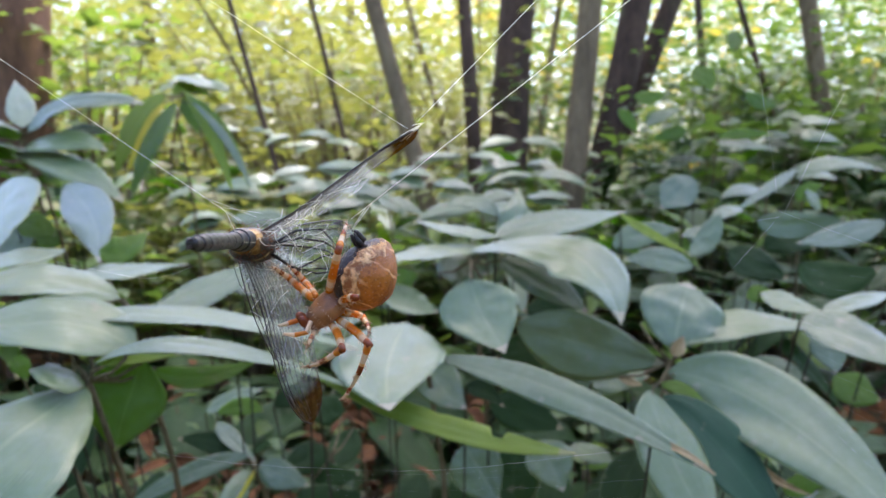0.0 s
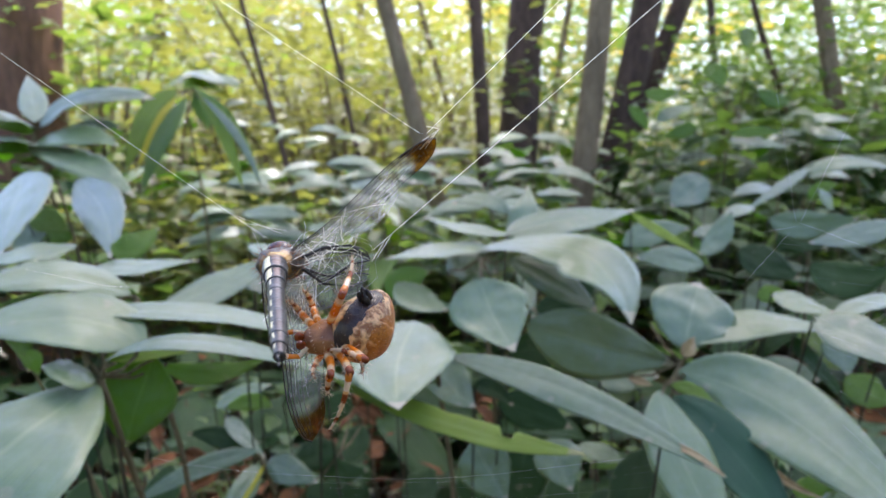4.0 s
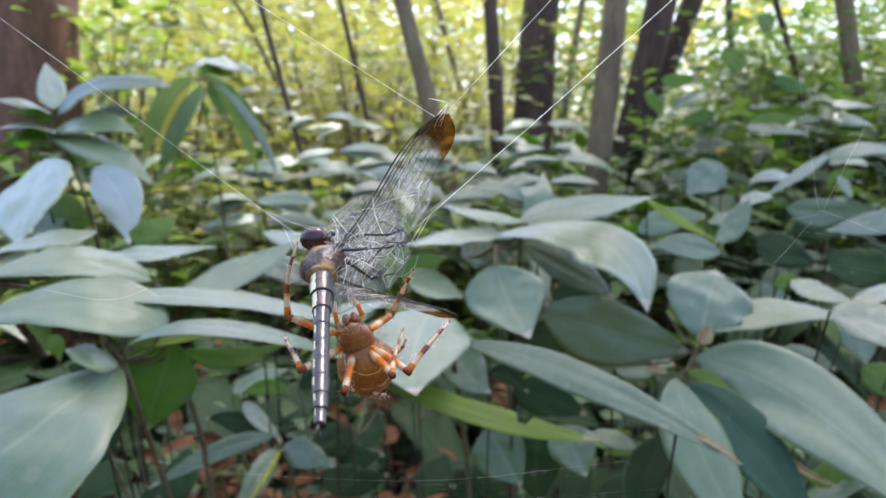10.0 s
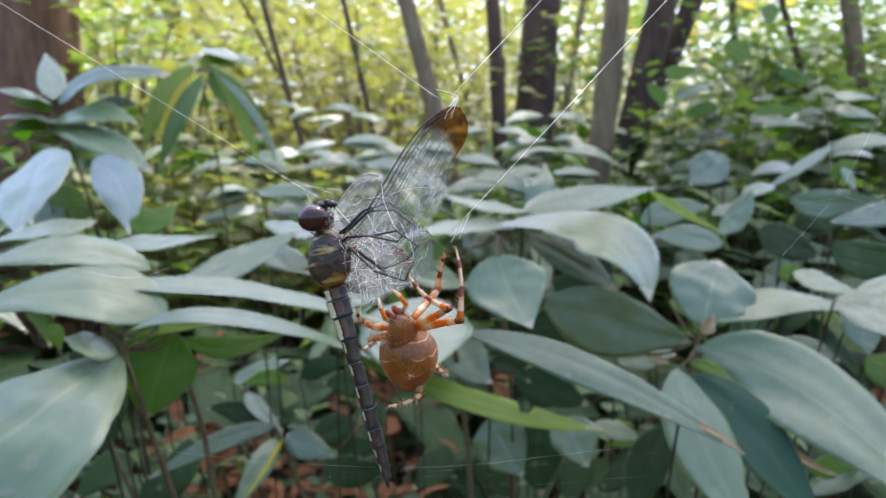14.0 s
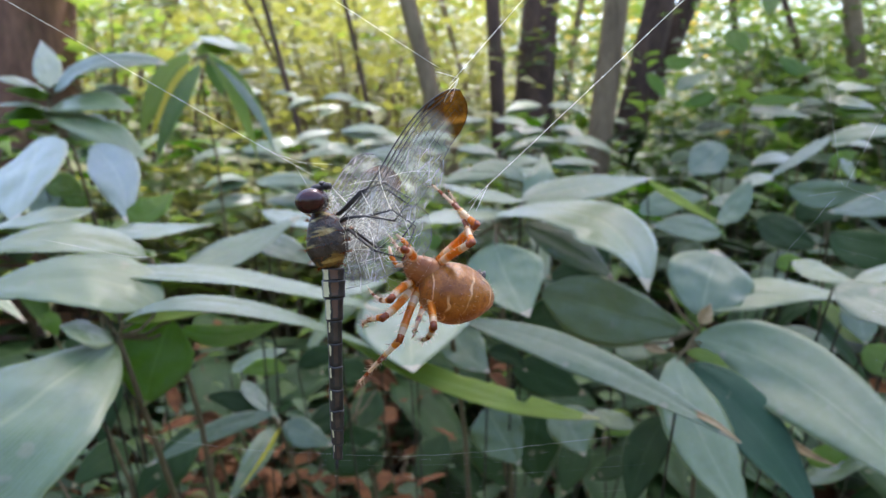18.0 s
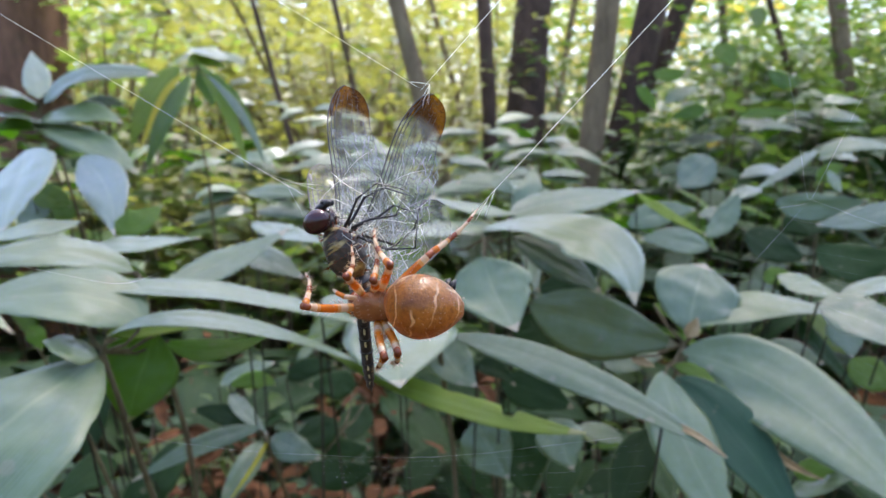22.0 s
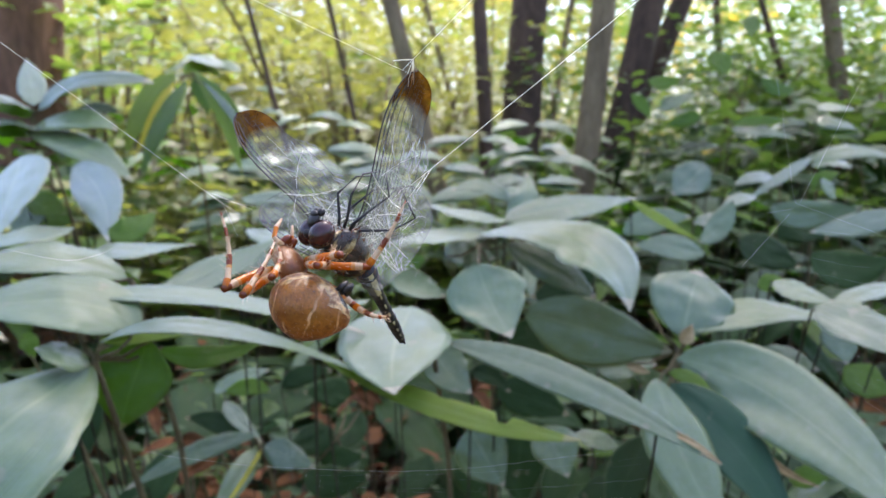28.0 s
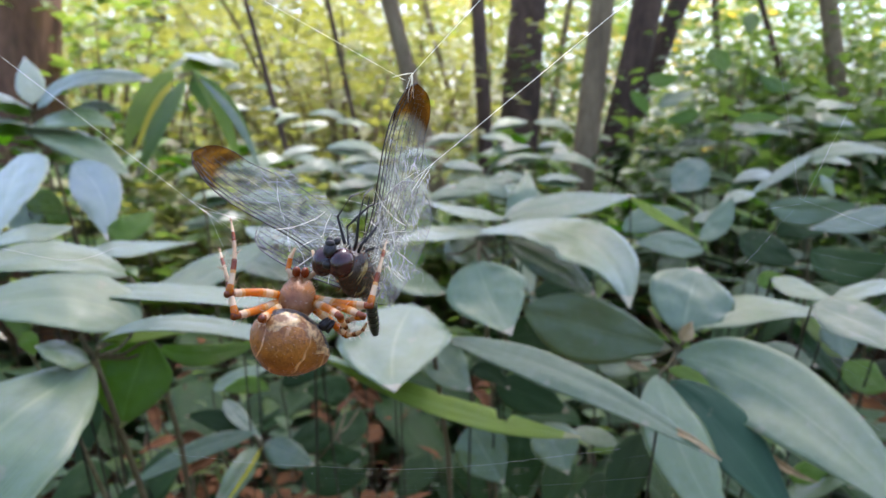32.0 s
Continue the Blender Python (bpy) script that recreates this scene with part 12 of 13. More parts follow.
    walk(lowers[6], [
        (0, pose(-0.00478, -0.00346, 0.00926, -21.38, 12.93, -88.92)),
        (1, pose(-0.0027, -0.00608, 0.00895, -36.15, 9.19, -95.85)),
        (2, pose(0.0015, -0.00718, 0.0091, -46.76, 5.66, -99.88)),
        (3, pose(-0.00063, -0.0054, 0.00947, -51.92, 2.81, -102.33)),
        (4, pose(-0.00028, -0.00486, 0.00976, -50.37, 8.79, -97.49)),
        (5, pose(0.00028, -0.00415, 0.01008, -51.96, 14.13, -93.12)),
        (6, pose(0.001, -0.00334, 0.01032, -56.66, 18.59, -89.78)),
        (7, pose(0.0039, -0.00123, 0.01067, -59.71, 12.68, -93.58)),
        (8, pose(0.002, -0.00227, 0.01063, -61.87, 6.76, -96.94)),
        (8.5, pose(-0.00172, -0.00479, 0.00938, -68.47, 1.73, -99.27)),
        (9, pose(-0.00482, -0.00694, 0.00683, -75.33, -4.86, -101.42)),
        (9.5, pose(-0.00567, -0.00917, -0.00061, -25.97, 23.85, -78.13)),
        (10, pose(0.00495, -0.00907, -0.00428, 42.28, 12.74, -7.32)),
        (10.5, pose(0.00703, -0.00819, -0.00231, 31.03, 4.28, 4.14)),
        (11, pose(0.00833, -0.00696, -0.00084, 17.81, -0.16, 13.89)),
        (12, pose(0.00724, -0.00854, -0.00096, 23.67, -1.38, 17.11)),
        (13, pose(0.00426, -0.01067, -0.00097, 31.59, 4.27, 6.35)),
        (14, pose(0.00399, -0.011, 0.00065, 47.95, -4.52, 16.88)),
        (15, pose(0.00332, -0.01037, -0.00336, 57.49, 2.31, 11.69)),
        (16, pose(0.00203, -0.00848, -0.00684, 68.32, 12.54, 6.41)),
        (17, pose(0.00025, -0.00597, -0.00902, 77.01, 27.2, 1.57)),
        (17.33, pose(0.00009, -0.00564, -0.00251, 59.07, -16.73, 18.79)),
        (17.67, pose(-0.00008, -0.00531, 0.00401, 14.64, -46.62, 62.82)),
        (18, pose(-0.00024, -0.00499, 0.01052, -45.55, -32.54, 122.64)),
        (18.5, pose(0.00158, -0.00414, 0.01082, -17.63, -49.07, 88.31)),
        (19, pose(0.00237, -0.00344, 0.01098, 5.94, -51.58, 51.26)),
        (19.5, pose(-0.00448, -0.00146, 0.00687, 35.42, -31.34, -12.43)),
        (20, pose(-0.01133, 0.00052, 0.00276, 32.77, -1.85, -55.27)),
        (20.5, pose(-0.00498, -0.0012, 0.00709, 32.13, -30.3, -11.46)),
        (21, pose(0.00138, -0.00292, 0.01142, 2.38, -47.27, 51.27)),
        (22, pose(0.00115, -0.00602, 0.00967, -32.73, -40.03, 86.96)),
        (22.17, pose(-0.00222, -0.00678, 0.00744, 34.88, -39.29, 8.7)),
        (22.33, pose(-0.00558, -0.00753, 0.00521, 60.78, 5.45, -31.55)),
        (22.5, pose(-0.00894, -0.00829, 0.00299, 52.4, 55.74, -68.24)),
        (23, pose(-0.01083, -0.00126, -0.00445, 62.89, 71.42, -90.22)),
        (24, pose(-0.01118, -0.0004, -0.00297, 31.74, 78.72, -115.9)),
        (25, pose(-0.01018, -0.00435, -0.00462, -18.36, 79.71, -159.04)),
        (26, pose(-0.00985, -0.00599, -0.00412, -50.61, 74.94, 170.05)),
        (27, pose(-0.00905, -0.00768, -0.00371, -65.11, 67.06, 154.95)),
        (28, pose(-0.00708, -0.00962, -0.00382, -69.59, 57.61, 146.48)),
        (29, pose(-0.00563, -0.01058, -0.00366, -67.28, 65.59, 153.11)),
        (30, pose(-0.00758, -0.00948, -0.00309, -79.63, 55.77, 147.16)),
        (31, pose(-0.0105, -0.00455, 0.00249, -74.34, 53.65, 146.31)),
        (32, pose(-0.00801, -0.00234, 0.00852, -70, -0.2, 127.79)),
    ])
    walk(uppers[7], [
        (0, pose(0.00036, 0.00234, 0.00099, 113.16, -52.44, -39.29)),
        (1, pose(0.00167, 0.00105, 0.00164, 103.06, -33.69, -30.95)),
        (2, pose(0.00222, -0.00009, 0.00128, 90.38, -6.98, -27.63)),
        (3, pose(0.00215, 0.00086, 0.0011, 90.47, -12.45, -27.67)),
        (4, pose(0.00199, 0.00115, 0.00113, 92, -16.07, -27.75)),
        (5, pose(0.00184, 0.00142, 0.00108, 92.77, -18.01, -27.83)),
        (6, pose(0.00172, 0.00164, 0.00096, 92.8, -18.28, -27.85)),
        (7, pose(0.00192, 0.00147, 0.00087, 66.29, -3.07, -30.69)),
        (8, pose(0.00214, 0.00125, 0.00076, 72.76, -7.84, -28.9)),
        (8.5, pose(0.0022, 0.00076, 0.00112, 84.79, -7.53, -28.97)),
        (9, pose(0.00222, 0.00022, 0.00131, 94.65, -7.24, -28.97)),
        (9.5, pose(0.00079, -0.00114, 0.00226, 143.33, -14.97, -33.33)),
        (10, pose(0.00002, -0.00219, 0.00162, -176.57, -5.41, -1.68)),
        (10.5, pose(0.00103, -0.00148, 0.00204, -177.49, -6.74, 23.67)),
        (11, pose(0.00181, -0.00004, 0.00203, 177.25, -6.69, 48.55)),
        (12, pose(-0.00001, -0.00205, 0.00177, -160.8, -3.33, 25.52)),
        (13, pose(-0.00008, -0.00208, 0.00172, -155.12, -0.15, 17.68)),
        (14, pose(-0.00072, -0.00208, 0.00152, -145.11, -1.7, 20.37)),
        (15, pose(-0.00073, -0.00229, 0.00115, -135.31, 2.91, 14.85)),
        (16, pose(-0.00086, -0.00239, 0.00073, -124.66, 10.15, 8.75)),
        (17, pose(-0.00107, -0.00236, 0.00046, -116.73, 21.14, 1.99)),
        (18, pose(-0.00182, -0.00136, 0.00128, -115.27, 48.75, -14.17)),
        (18.5, pose(-0.00144, -0.0013, 0.00172, -127.17, 62.52, -28.84)),
        (19, pose(-0.00119, -0.00138, 0.00184, -141.61, 68.62, -43.19)),
        (20, pose(-0.00137, -0.00023, 0.00217, -162.74, 74.24, -75.73)),
        (21, pose(-0.00131, -0.00112, 0.0019, -152.6, 72.66, -62.3)),
        (22, pose(-0.00138, -0.00152, 0.00091, -98.35, 54.28, -33.7)),
        (22.5, pose(-0.00194, -0.00089, 0.00141, -93.1, 68.12, -36.58)),
        (23, pose(-0.00202, -0.00091, 0.00129, -110.77, 84.63, -51.25)),
        (24, pose(-0.00158, -0.00084, 0.00184, 105.87, 82.83, 161.85)),
        (25, pose(-0.00151, -0.00183, 0.00097, 91.32, 82.8, 161.81)),
        (26, pose(-0.00134, -0.0018, 0.00122, 90.47, 74.61, 161.16)),
        (27, pose(-0.00111, -0.00178, 0.00145, 90.45, 65.53, 160.94)),
        (28, pose(-0.00082, -0.00175, 0.00165, 90.9, 55.78, 160.71)),
        (29, pose(-0.00096, -0.00189, 0.00139, 85.83, 66, 160.11)),
        (30, pose(-0.0006, -0.00192, 0.00153, 90.34, 46.05, 161.3)),
        (31, pose(-0.00088, -0.00223, 0.00077, 46.42, 45.9, 161.38)),
        (32, pose(-0.00074, -0.00214, 0.00115, 91.51, 2.33, 179.16)),
    ])
    walk(lowers[7], [
        (0, pose(-0.00777, 0.00391, 0.00659, -45.79, -52.44, -39.29)),
        (1, pose(-0.00412, 0.00189, 0.00974, -61.58, -43.41, -29.42)),
        (2, pose(0.00111, 0.00041, 0.01121, -71.53, -34.39, -24.4)),
        (3, pose(0.0002, 0.00179, 0.01087, -76.64, -29.2, -22.66)),
        (4, pose(-0.00062, 0.00213, 0.01074, -74.86, -30.33, -22.99)),
        (5, pose(-0.00111, 0.00243, 0.01058, -74.06, -29.9, -22.86)),
        (6, pose(-0.00128, 0.00267, 0.01045, -74.28, -28.1, -22.27)),
        (7, pose(0.00356, 0.00518, 0.01002, -83.06, -27.36, -22.1)),
        (8, pose(0.00243, 0.00447, 0.01022, -91.5, -28.85, -22.18)),
        (8.5, pose(0.0015, 0.00218, 0.01099, -84.18, -30.98, -22.28)),
        (9, pose(0.00073, 0.00011, 0.0112, -78.13, -33.46, -22.73)),
        (9.5, pose(-0.0049, -0.007, 0.00803, -17.72, -60.17, -56.62)),
        (10, pose(-0.00022, -0.01217, 0.00102, 84.64, -40, -101.5)),
        (10.5, pose(0.00509, -0.01061, 0.0016, 104.01, -43.78, -101.89)),
        (11, pose(0.00926, -0.00669, 0.0025, 119.97, -47.07, -103.78)),
        (12, pose(0.00423, -0.01049, -0.00152, 113.36, -32, -94.02)),
        (13, pose(0.00268, -0.01072, -0.00249, 109.82, -24.41, -90.61)),
        (14, pose(0.0023, -0.00971, -0.00419, 116.84, -26.61, -91.67)),
        (15, pose(0.00074, -0.00925, -0.00587, 113.27, -18.36, -87.49)),
        (16, pose(-0.00143, -0.00823, -0.00736, 108.79, -9.85, -84.13)),
        (17, pose(-0.00413, -0.00697, -0.00787, 102.5, -2.73, -82.12)),
        (18, pose(-0.00946, -0.00383, -0.00468, 77.4, 2.4, -82.13)),
        (18.5, pose(-0.01055, -0.00319, -0.00195, 61.88, 1.7, -81.87)),
        (19, pose(-0.01077, -0.00313, -0.00042, 53.51, 0.59, -81.17)),
        (20, pose(-0.01133, 0.00019, 0.00136, 46.78, -3.33, -77.89)),
        (21, pose(-0.01121, -0.00136, 0.00053, 46.32, -1.37, -79.75)),
        (22, pose(-0.00887, 0.00173, -0.00486, 56.06, 17.99, -95.32)),
        (22.5, pose(-0.0097, 0.0042, -0.00231, 45.27, 38.13, -113.76)),
        (23, pose(-0.01061, 0.00413, 0.00041, 20.52, 49.64, -138.03)),
        (24, pose(-0.00979, 0.00474, 0.00304, 2.26, 51.51, -152.59)),
        (25, pose(-0.01087, 0.00149, 0.00223, -9.17, 51.38, -155.85)),
        (26, pose(-0.01044, 0.00139, 0.00387, -18.49, 50.43, -161.99)),
        (27, pose(-0.00969, 0.00127, 0.00559, -28.16, 48.39, -169.26)),
        (28, pose(-0.00857, 0.00113, 0.00727, -37.18, 45.02, -176.91)),
        (29, pose(-0.00977, 0.00053, 0.00545, -22.27, 50.81, -161.88)),
        (30, pose(-0.00739, 0.00044, 0.00847, -45.18, 39.22, 173.98)),
        (31, pose(-0.00801, -0.0071, 0.00581, -38.07, 48.58, -171.5)),
        (32, pose(-0.00115, -0.00187, 0.01114, -54.22, 4.47, 144.57)),
    ])
    walk(guys[0], [
        (0, pose(0.00301, 0.11744, 0.65503, 63.84, 38.94, -22.01)),
        (1, pose(0.00225, 0.11866, 0.65409, 64.76, 37.2, -20.94)),
        (2, pose(0.0013, 0.11896, 0.65365, 64.4, 37.49, -21.12)),
        (3, pose(0.0019, 0.11923, 0.65378, 63.8, 39.29, -22.23)),
        (4, pose(0.00183, 0.11829, 0.65415, 63.59, 39.32, -22.25)),
        (5, pose(0.00121, 0.1181, 0.65439, 63.3, 39.45, -22.34)),
        (6, pose(0.00115, 0.11625, 0.65483, 62.97, 39.59, -22.43)),
        (7, pose(0.00137, 0.11644, 0.65634, 62, 39.89, -22.63)),
        (8, pose(0.00047, 0.1156, 0.65512, 62.58, 38.88, -21.94)),
        (8.5, pose(0.00007, 0.11617, 0.65522, 62.19, 39.09, -22.09)),
        (9, pose(0.00056, 0.11684, 0.65504, 61.66, 39.42, -22.31)),
        (9.5, pose(0.00076, 0.11691, 0.65539, 61.87, 38.12, -21.42)),
        (10, pose(0.0011, 0.11755, 0.65581, 62.14, 36.57, -20.38)),
        (10.5, pose(0.00091, 0.11768, 0.65534, 61.6, 37.32, -20.88)),
        (11, pose(0.00051, 0.11777, 0.65537, 61.03, 38.05, -21.39)),
        (12, pose(0.00219, 0.11848, 0.65453, 61.87, 36.08, -20.04)),
        (13, pose(0.00098, 0.11941, 0.65409, 61.18, 36.58, -20.38)),
        (14, pose(0.00134, 0.12038, 0.65389, 60.69, 36.21, -20.13)),
        (15, pose(0.00194, 0.11997, 0.65404, 60.3, 35.82, -19.85)),
        (16, pose(0.00184, 0.12054, 0.65373, 59.9, 35.38, -19.54)),
        (17, pose(0.00151, 0.12101, 0.65346, 59.6, 34.87, -19.18)),
        (18, pose(0.00225, 0.12209, 0.65311, 59.77, 33.73, -18.37)),
        (18.5, pose(0.00261, 0.12264, 0.6549, 58.27, 33.26, -18.03)),
        (19, pose(0.00381, 0.12321, 0.65624, 56.32, 32.63, -17.55)),
        (20, pose(0.00359, 0.12328, 0.65781, 57, 32.23, -17.24)),
        (21, pose(0.00158, 0.12323, 0.65828, 58.59, 34.48, -18.93)),
        (22, pose(0.0016, 0.1218, 0.65609, 61.53, 34.21, -18.74)),
        (22.5, pose(0.00213, 0.12167, 0.65612, 61.26, 35.56, -19.65)),
        (23, pose(0.00115, 0.12141, 0.65564, 61.13, 36.75, -20.46)),
        (24, pose(0.00179, 0.12186, 0.65799, 60.39, 36.45, -20.24)),
        (25, pose(-0.00052, 0.12237, 0.66034, 58.67, 36.34, -20.17)),
        (26, pose(-0.00051, 0.12288, 0.6602, 58.83, 36.2, -20.06)),
        (27, pose(-0.00002, 0.12262, 0.6606, 58.9, 36.1, -19.98)),
        (28, pose(0.00015, 0.12239, 0.66009, 59.04, 35.94, -19.87)),
        (29, pose(0.00174, 0.12171, 0.65881, 61.97, 33.2, -17.98)),
        (30, pose(0.0019, 0.12205, 0.65997, 59.89, 34.73, -19.01)),
        (31, pose(0.00211, 0.12254, 0.66113, 58.02, 34.81, -19.07)),
        (32, pose(0.00091, 0.1222, 0.65805, 60.59, 34.84, -19.09)),
    ])
    walk(guys[1], [
        (0, pose(-0.00824, 0.11586, 0.63894, 61.47, 46.4, -28.57)),
        (1, pose(-0.00828, 0.11684, 0.63643, 62.82, 44.62, -27.23)),
        (2, pose(-0.01041, 0.11729, 0.63719, 61.49, 46.1, -28.35)),
        (3, pose(-0.00794, 0.11711, 0.6347, 63.15, 43.91, -26.72)),
        (4, pose(-0.00737, 0.11601, 0.63473, 63.04, 43.75, -26.61)),
        (5, pose(-0.00738, 0.11566, 0.63465, 62.85, 43.69, -26.57)),
        (6, pose(-0.00686, 0.11366, 0.63478, 62.6, 43.66, -26.54)),
        (7, pose(-0.00616, 0.1139, 0.63723, 61.72, 44.22, -26.96)),
        (8, pose(-0.00708, 0.11293, 0.63576, 61.94, 43.63, -26.52)),
        (8.5, pose(-0.00754, 0.11354, 0.63636, 61.73, 43.73, -26.59)),
        (9, pose(-0.00715, 0.11426, 0.6367, 61.37, 43.93, -26.74)),
        (9.5, pose(-0.00627, 0.11418, 0.63622, 61.62, 43.38, -26.33)),
        (10, pose(-0.00522, 0.11466, 0.6358, 61.92, 42.77, -25.88)),
        (10.5, pose(-0.00452, 0.11467, 0.63464, 62.28, 42.18, -25.45)),
        (11, pose(-0.00403, 0.11463, 0.63398, 62.61, 41.56, -25.02)),
        (12, pose(-0.00189, 0.11528, 0.63315, 63.17, 40.47, -24.28)),
        (13, pose(-0.00231, 0.11598, 0.6315, 63.51, 39.79, -23.83)),
        (14, pose(0.00135, 0.11696, 0.63159, 64.38, 37.84, -22.61)),
        (15, pose(0, 0.11638, 0.63144, 63.02, 39.83, -23.88)),
        (16, pose(-0.00203, 0.11678, 0.63084, 61.68, 41.67, -25.15)),
        (17, pose(-0.00428, 0.11712, 0.63027, 60.45, 43.35, -26.41)),
        (18, pose(0.00513, 0.11876, 0.63317, 61.69, 40.83, -24.53)),
        (18.5, pose(0.00784, 0.11869, 0.63117, 63.18, 38.62, -23.03)),
        (19, pose(0.01139, 0.11865, 0.6287, 64.59, 36.43, -21.68)),
        (20, pose(0.01306, 0.11925, 0.63325, 62.82, 39.71, -23.74)),
        (21, pose(0.0134, 0.11921, 0.63324, 64.66, 37.52, -22.36)),
        (22, pose(0.01107, 0.11875, 0.63662, 64.49, 37.92, -22.59)),
        (22.5, pose(0.00909, 0.11885, 0.63783, 63.37, 39.9, -23.84)),
        (23, pose(0.00563, 0.11882, 0.63855, 62.36, 41.74, -25.09)),
        (24, pose(0.00589, 0.11921, 0.64033, 62.37, 41.73, -25.08)),
        (25, pose(0.00143, 0.11997, 0.64406, 58.83, 46.23, -28.6)),
        (26, pose(0.00132, 0.12038, 0.64305, 59.52, 45.6, -28.06)),
        (27, pose(0.00167, 0.12002, 0.64258, 60.1, 45.02, -27.58)),
        (28, pose(0.00172, 0.1197, 0.64119, 60.72, 44.4, -27.08)),
        (29, pose(0.00291, 0.11937, 0.64252, 61.18, 43.61, -26.47)),
        (30, pose(0.00287, 0.11932, 0.64089, 61.31, 43.59, -26.46)),
        (31, pose(0.00073, 0.12006, 0.64362, 58.59, 46.76, -29.06)),
        (32, pose(0.00168, 0.11976, 0.6413, 60.83, 44.01, -26.77)),
    ])
    walk(guys[2], [
        (0, pose(-0.02676, 0.11636, 0.63869, 56.86, -49.67, 29.17)),
        (1, pose(-0.0266, 0.11745, 0.6375, 57.91, -48.85, 28.36)),
        (2, pose(-0.02636, 0.11746, 0.63556, 58.08, -48.97, 28.48)),
        (3, pose(-0.02579, 0.11764, 0.6362, 58.2, -49.05, 28.56)),
        (4, pose(-0.02516, 0.11658, 0.63694, 57.95, -49.41, 28.9)),
        (5, pose(-0.02512, 0.1163, 0.63761, 57.77, -49.66, 29.14)),
        (6, pose(-0.02453, 0.11434, 0.6385, 57.72, -49.88, 29.35)),
        (7, pose(-0.02422, 0.11414, 0.63825, 58.1, -49.73, 29.21)),
        (8, pose(-0.0241, 0.11331, 0.6383, 58.43, -49.52, 29.01)),
        (8.5, pose(-0.02489, 0.11375, 0.6376, 58.44, -49.51, 29)),
        (9, pose(-0.02483, 0.11426, 0.6367, 58.63, -49.41, 28.9)),
        (9.5, pose(-0.02465, 0.11412, 0.63596, 59.08, -48.99, 28.51)),
        (10, pose(-0.02431, 0.11454, 0.63527, 59.47, -48.61, 28.18)),
        (10.5, pose(-0.02394, 0.11457, 0.6344, 59.84, -48.23, 27.83)),
        (11, pose(-0.02377, 0.11454, 0.63401, 60.22, -47.86, 27.52)),
        (12, pose(-0.02314, 0.11557, 0.63576, 58.96, -49.17, 28.68)),
        (13, pose(-0.02272, 0.11673, 0.6371, 57.51, -50.57, 30.03)),
        (14, pose(-0.02075, 0.11768, 0.63698, 55.67, -52.24, 31.79)),
        (15, pose(-0.02046, 0.11725, 0.63759, 54.58, -53.03, 32.69)),
        (16, pose(-0.02088, 0.11782, 0.63772, 53.31, -53.85, 33.7)),
        (17, pose(-0.0215, 0.11831, 0.63786, 51.95, -54.74, 34.87)),
        (18, pose(-0.02121, 0.11947, 0.63785, 53.36, -53.65, 33.44)),
        (18.5, pose(-0.02062, 0.11976, 0.63812, 54.11, -53.08, 32.75)),
        (19, pose(-0.01919, 0.12009, 0.63793, 54.83, -52.53, 32.09)),
        (20, pose(-0.01869, 0.12013, 0.63825, 54.36, -52.76, 32.37)),
        (21, pose(-0.01765, 0.12032, 0.63917, 54.07, -52.97, 32.62)),
        (22, pose(-0.01809, 0.11932, 0.6388, 54.21, -52.8, 32.41)),
        (22.5, pose(-0.01795, 0.11925, 0.63907, 54.33, -52.68, 32.27)),
        (23, pose(-0.01929, 0.11911, 0.63879, 54.28, -52.62, 32.19)),
        (24, pose(-0.0226, 0.1194, 0.63925, 52.89, -53.42, 33.18)),
        (25, pose(-0.02346, 0.11905, 0.63555, 55.14, -51.62, 31.02)),
        (26, pose(-0.02492, 0.11967, 0.6357, 56.01, -50.77, 30.1)),
        (27, pose(-0.02592, 0.1195, 0.63642, 56.95, -49.84, 29.13)),
        (28, pose(-0.02722, 0.11938, 0.63619, 57.82, -48.9, 28.21)),
        (29, pose(-0.02621, 0.11875, 0.6354, 58.06, -48.69, 28.02)),
        (30, pose(-0.02861, 0.11876, 0.63398, 59.58, -46.87, 26.37)),
        (31, pose(-0.02957, 0.1191, 0.63363, 58.98, -47.37, 26.81)),
        (32, pose(-0.0298, 0.11915, 0.63374, 58.42, -47.86, 27.25)),
    ])
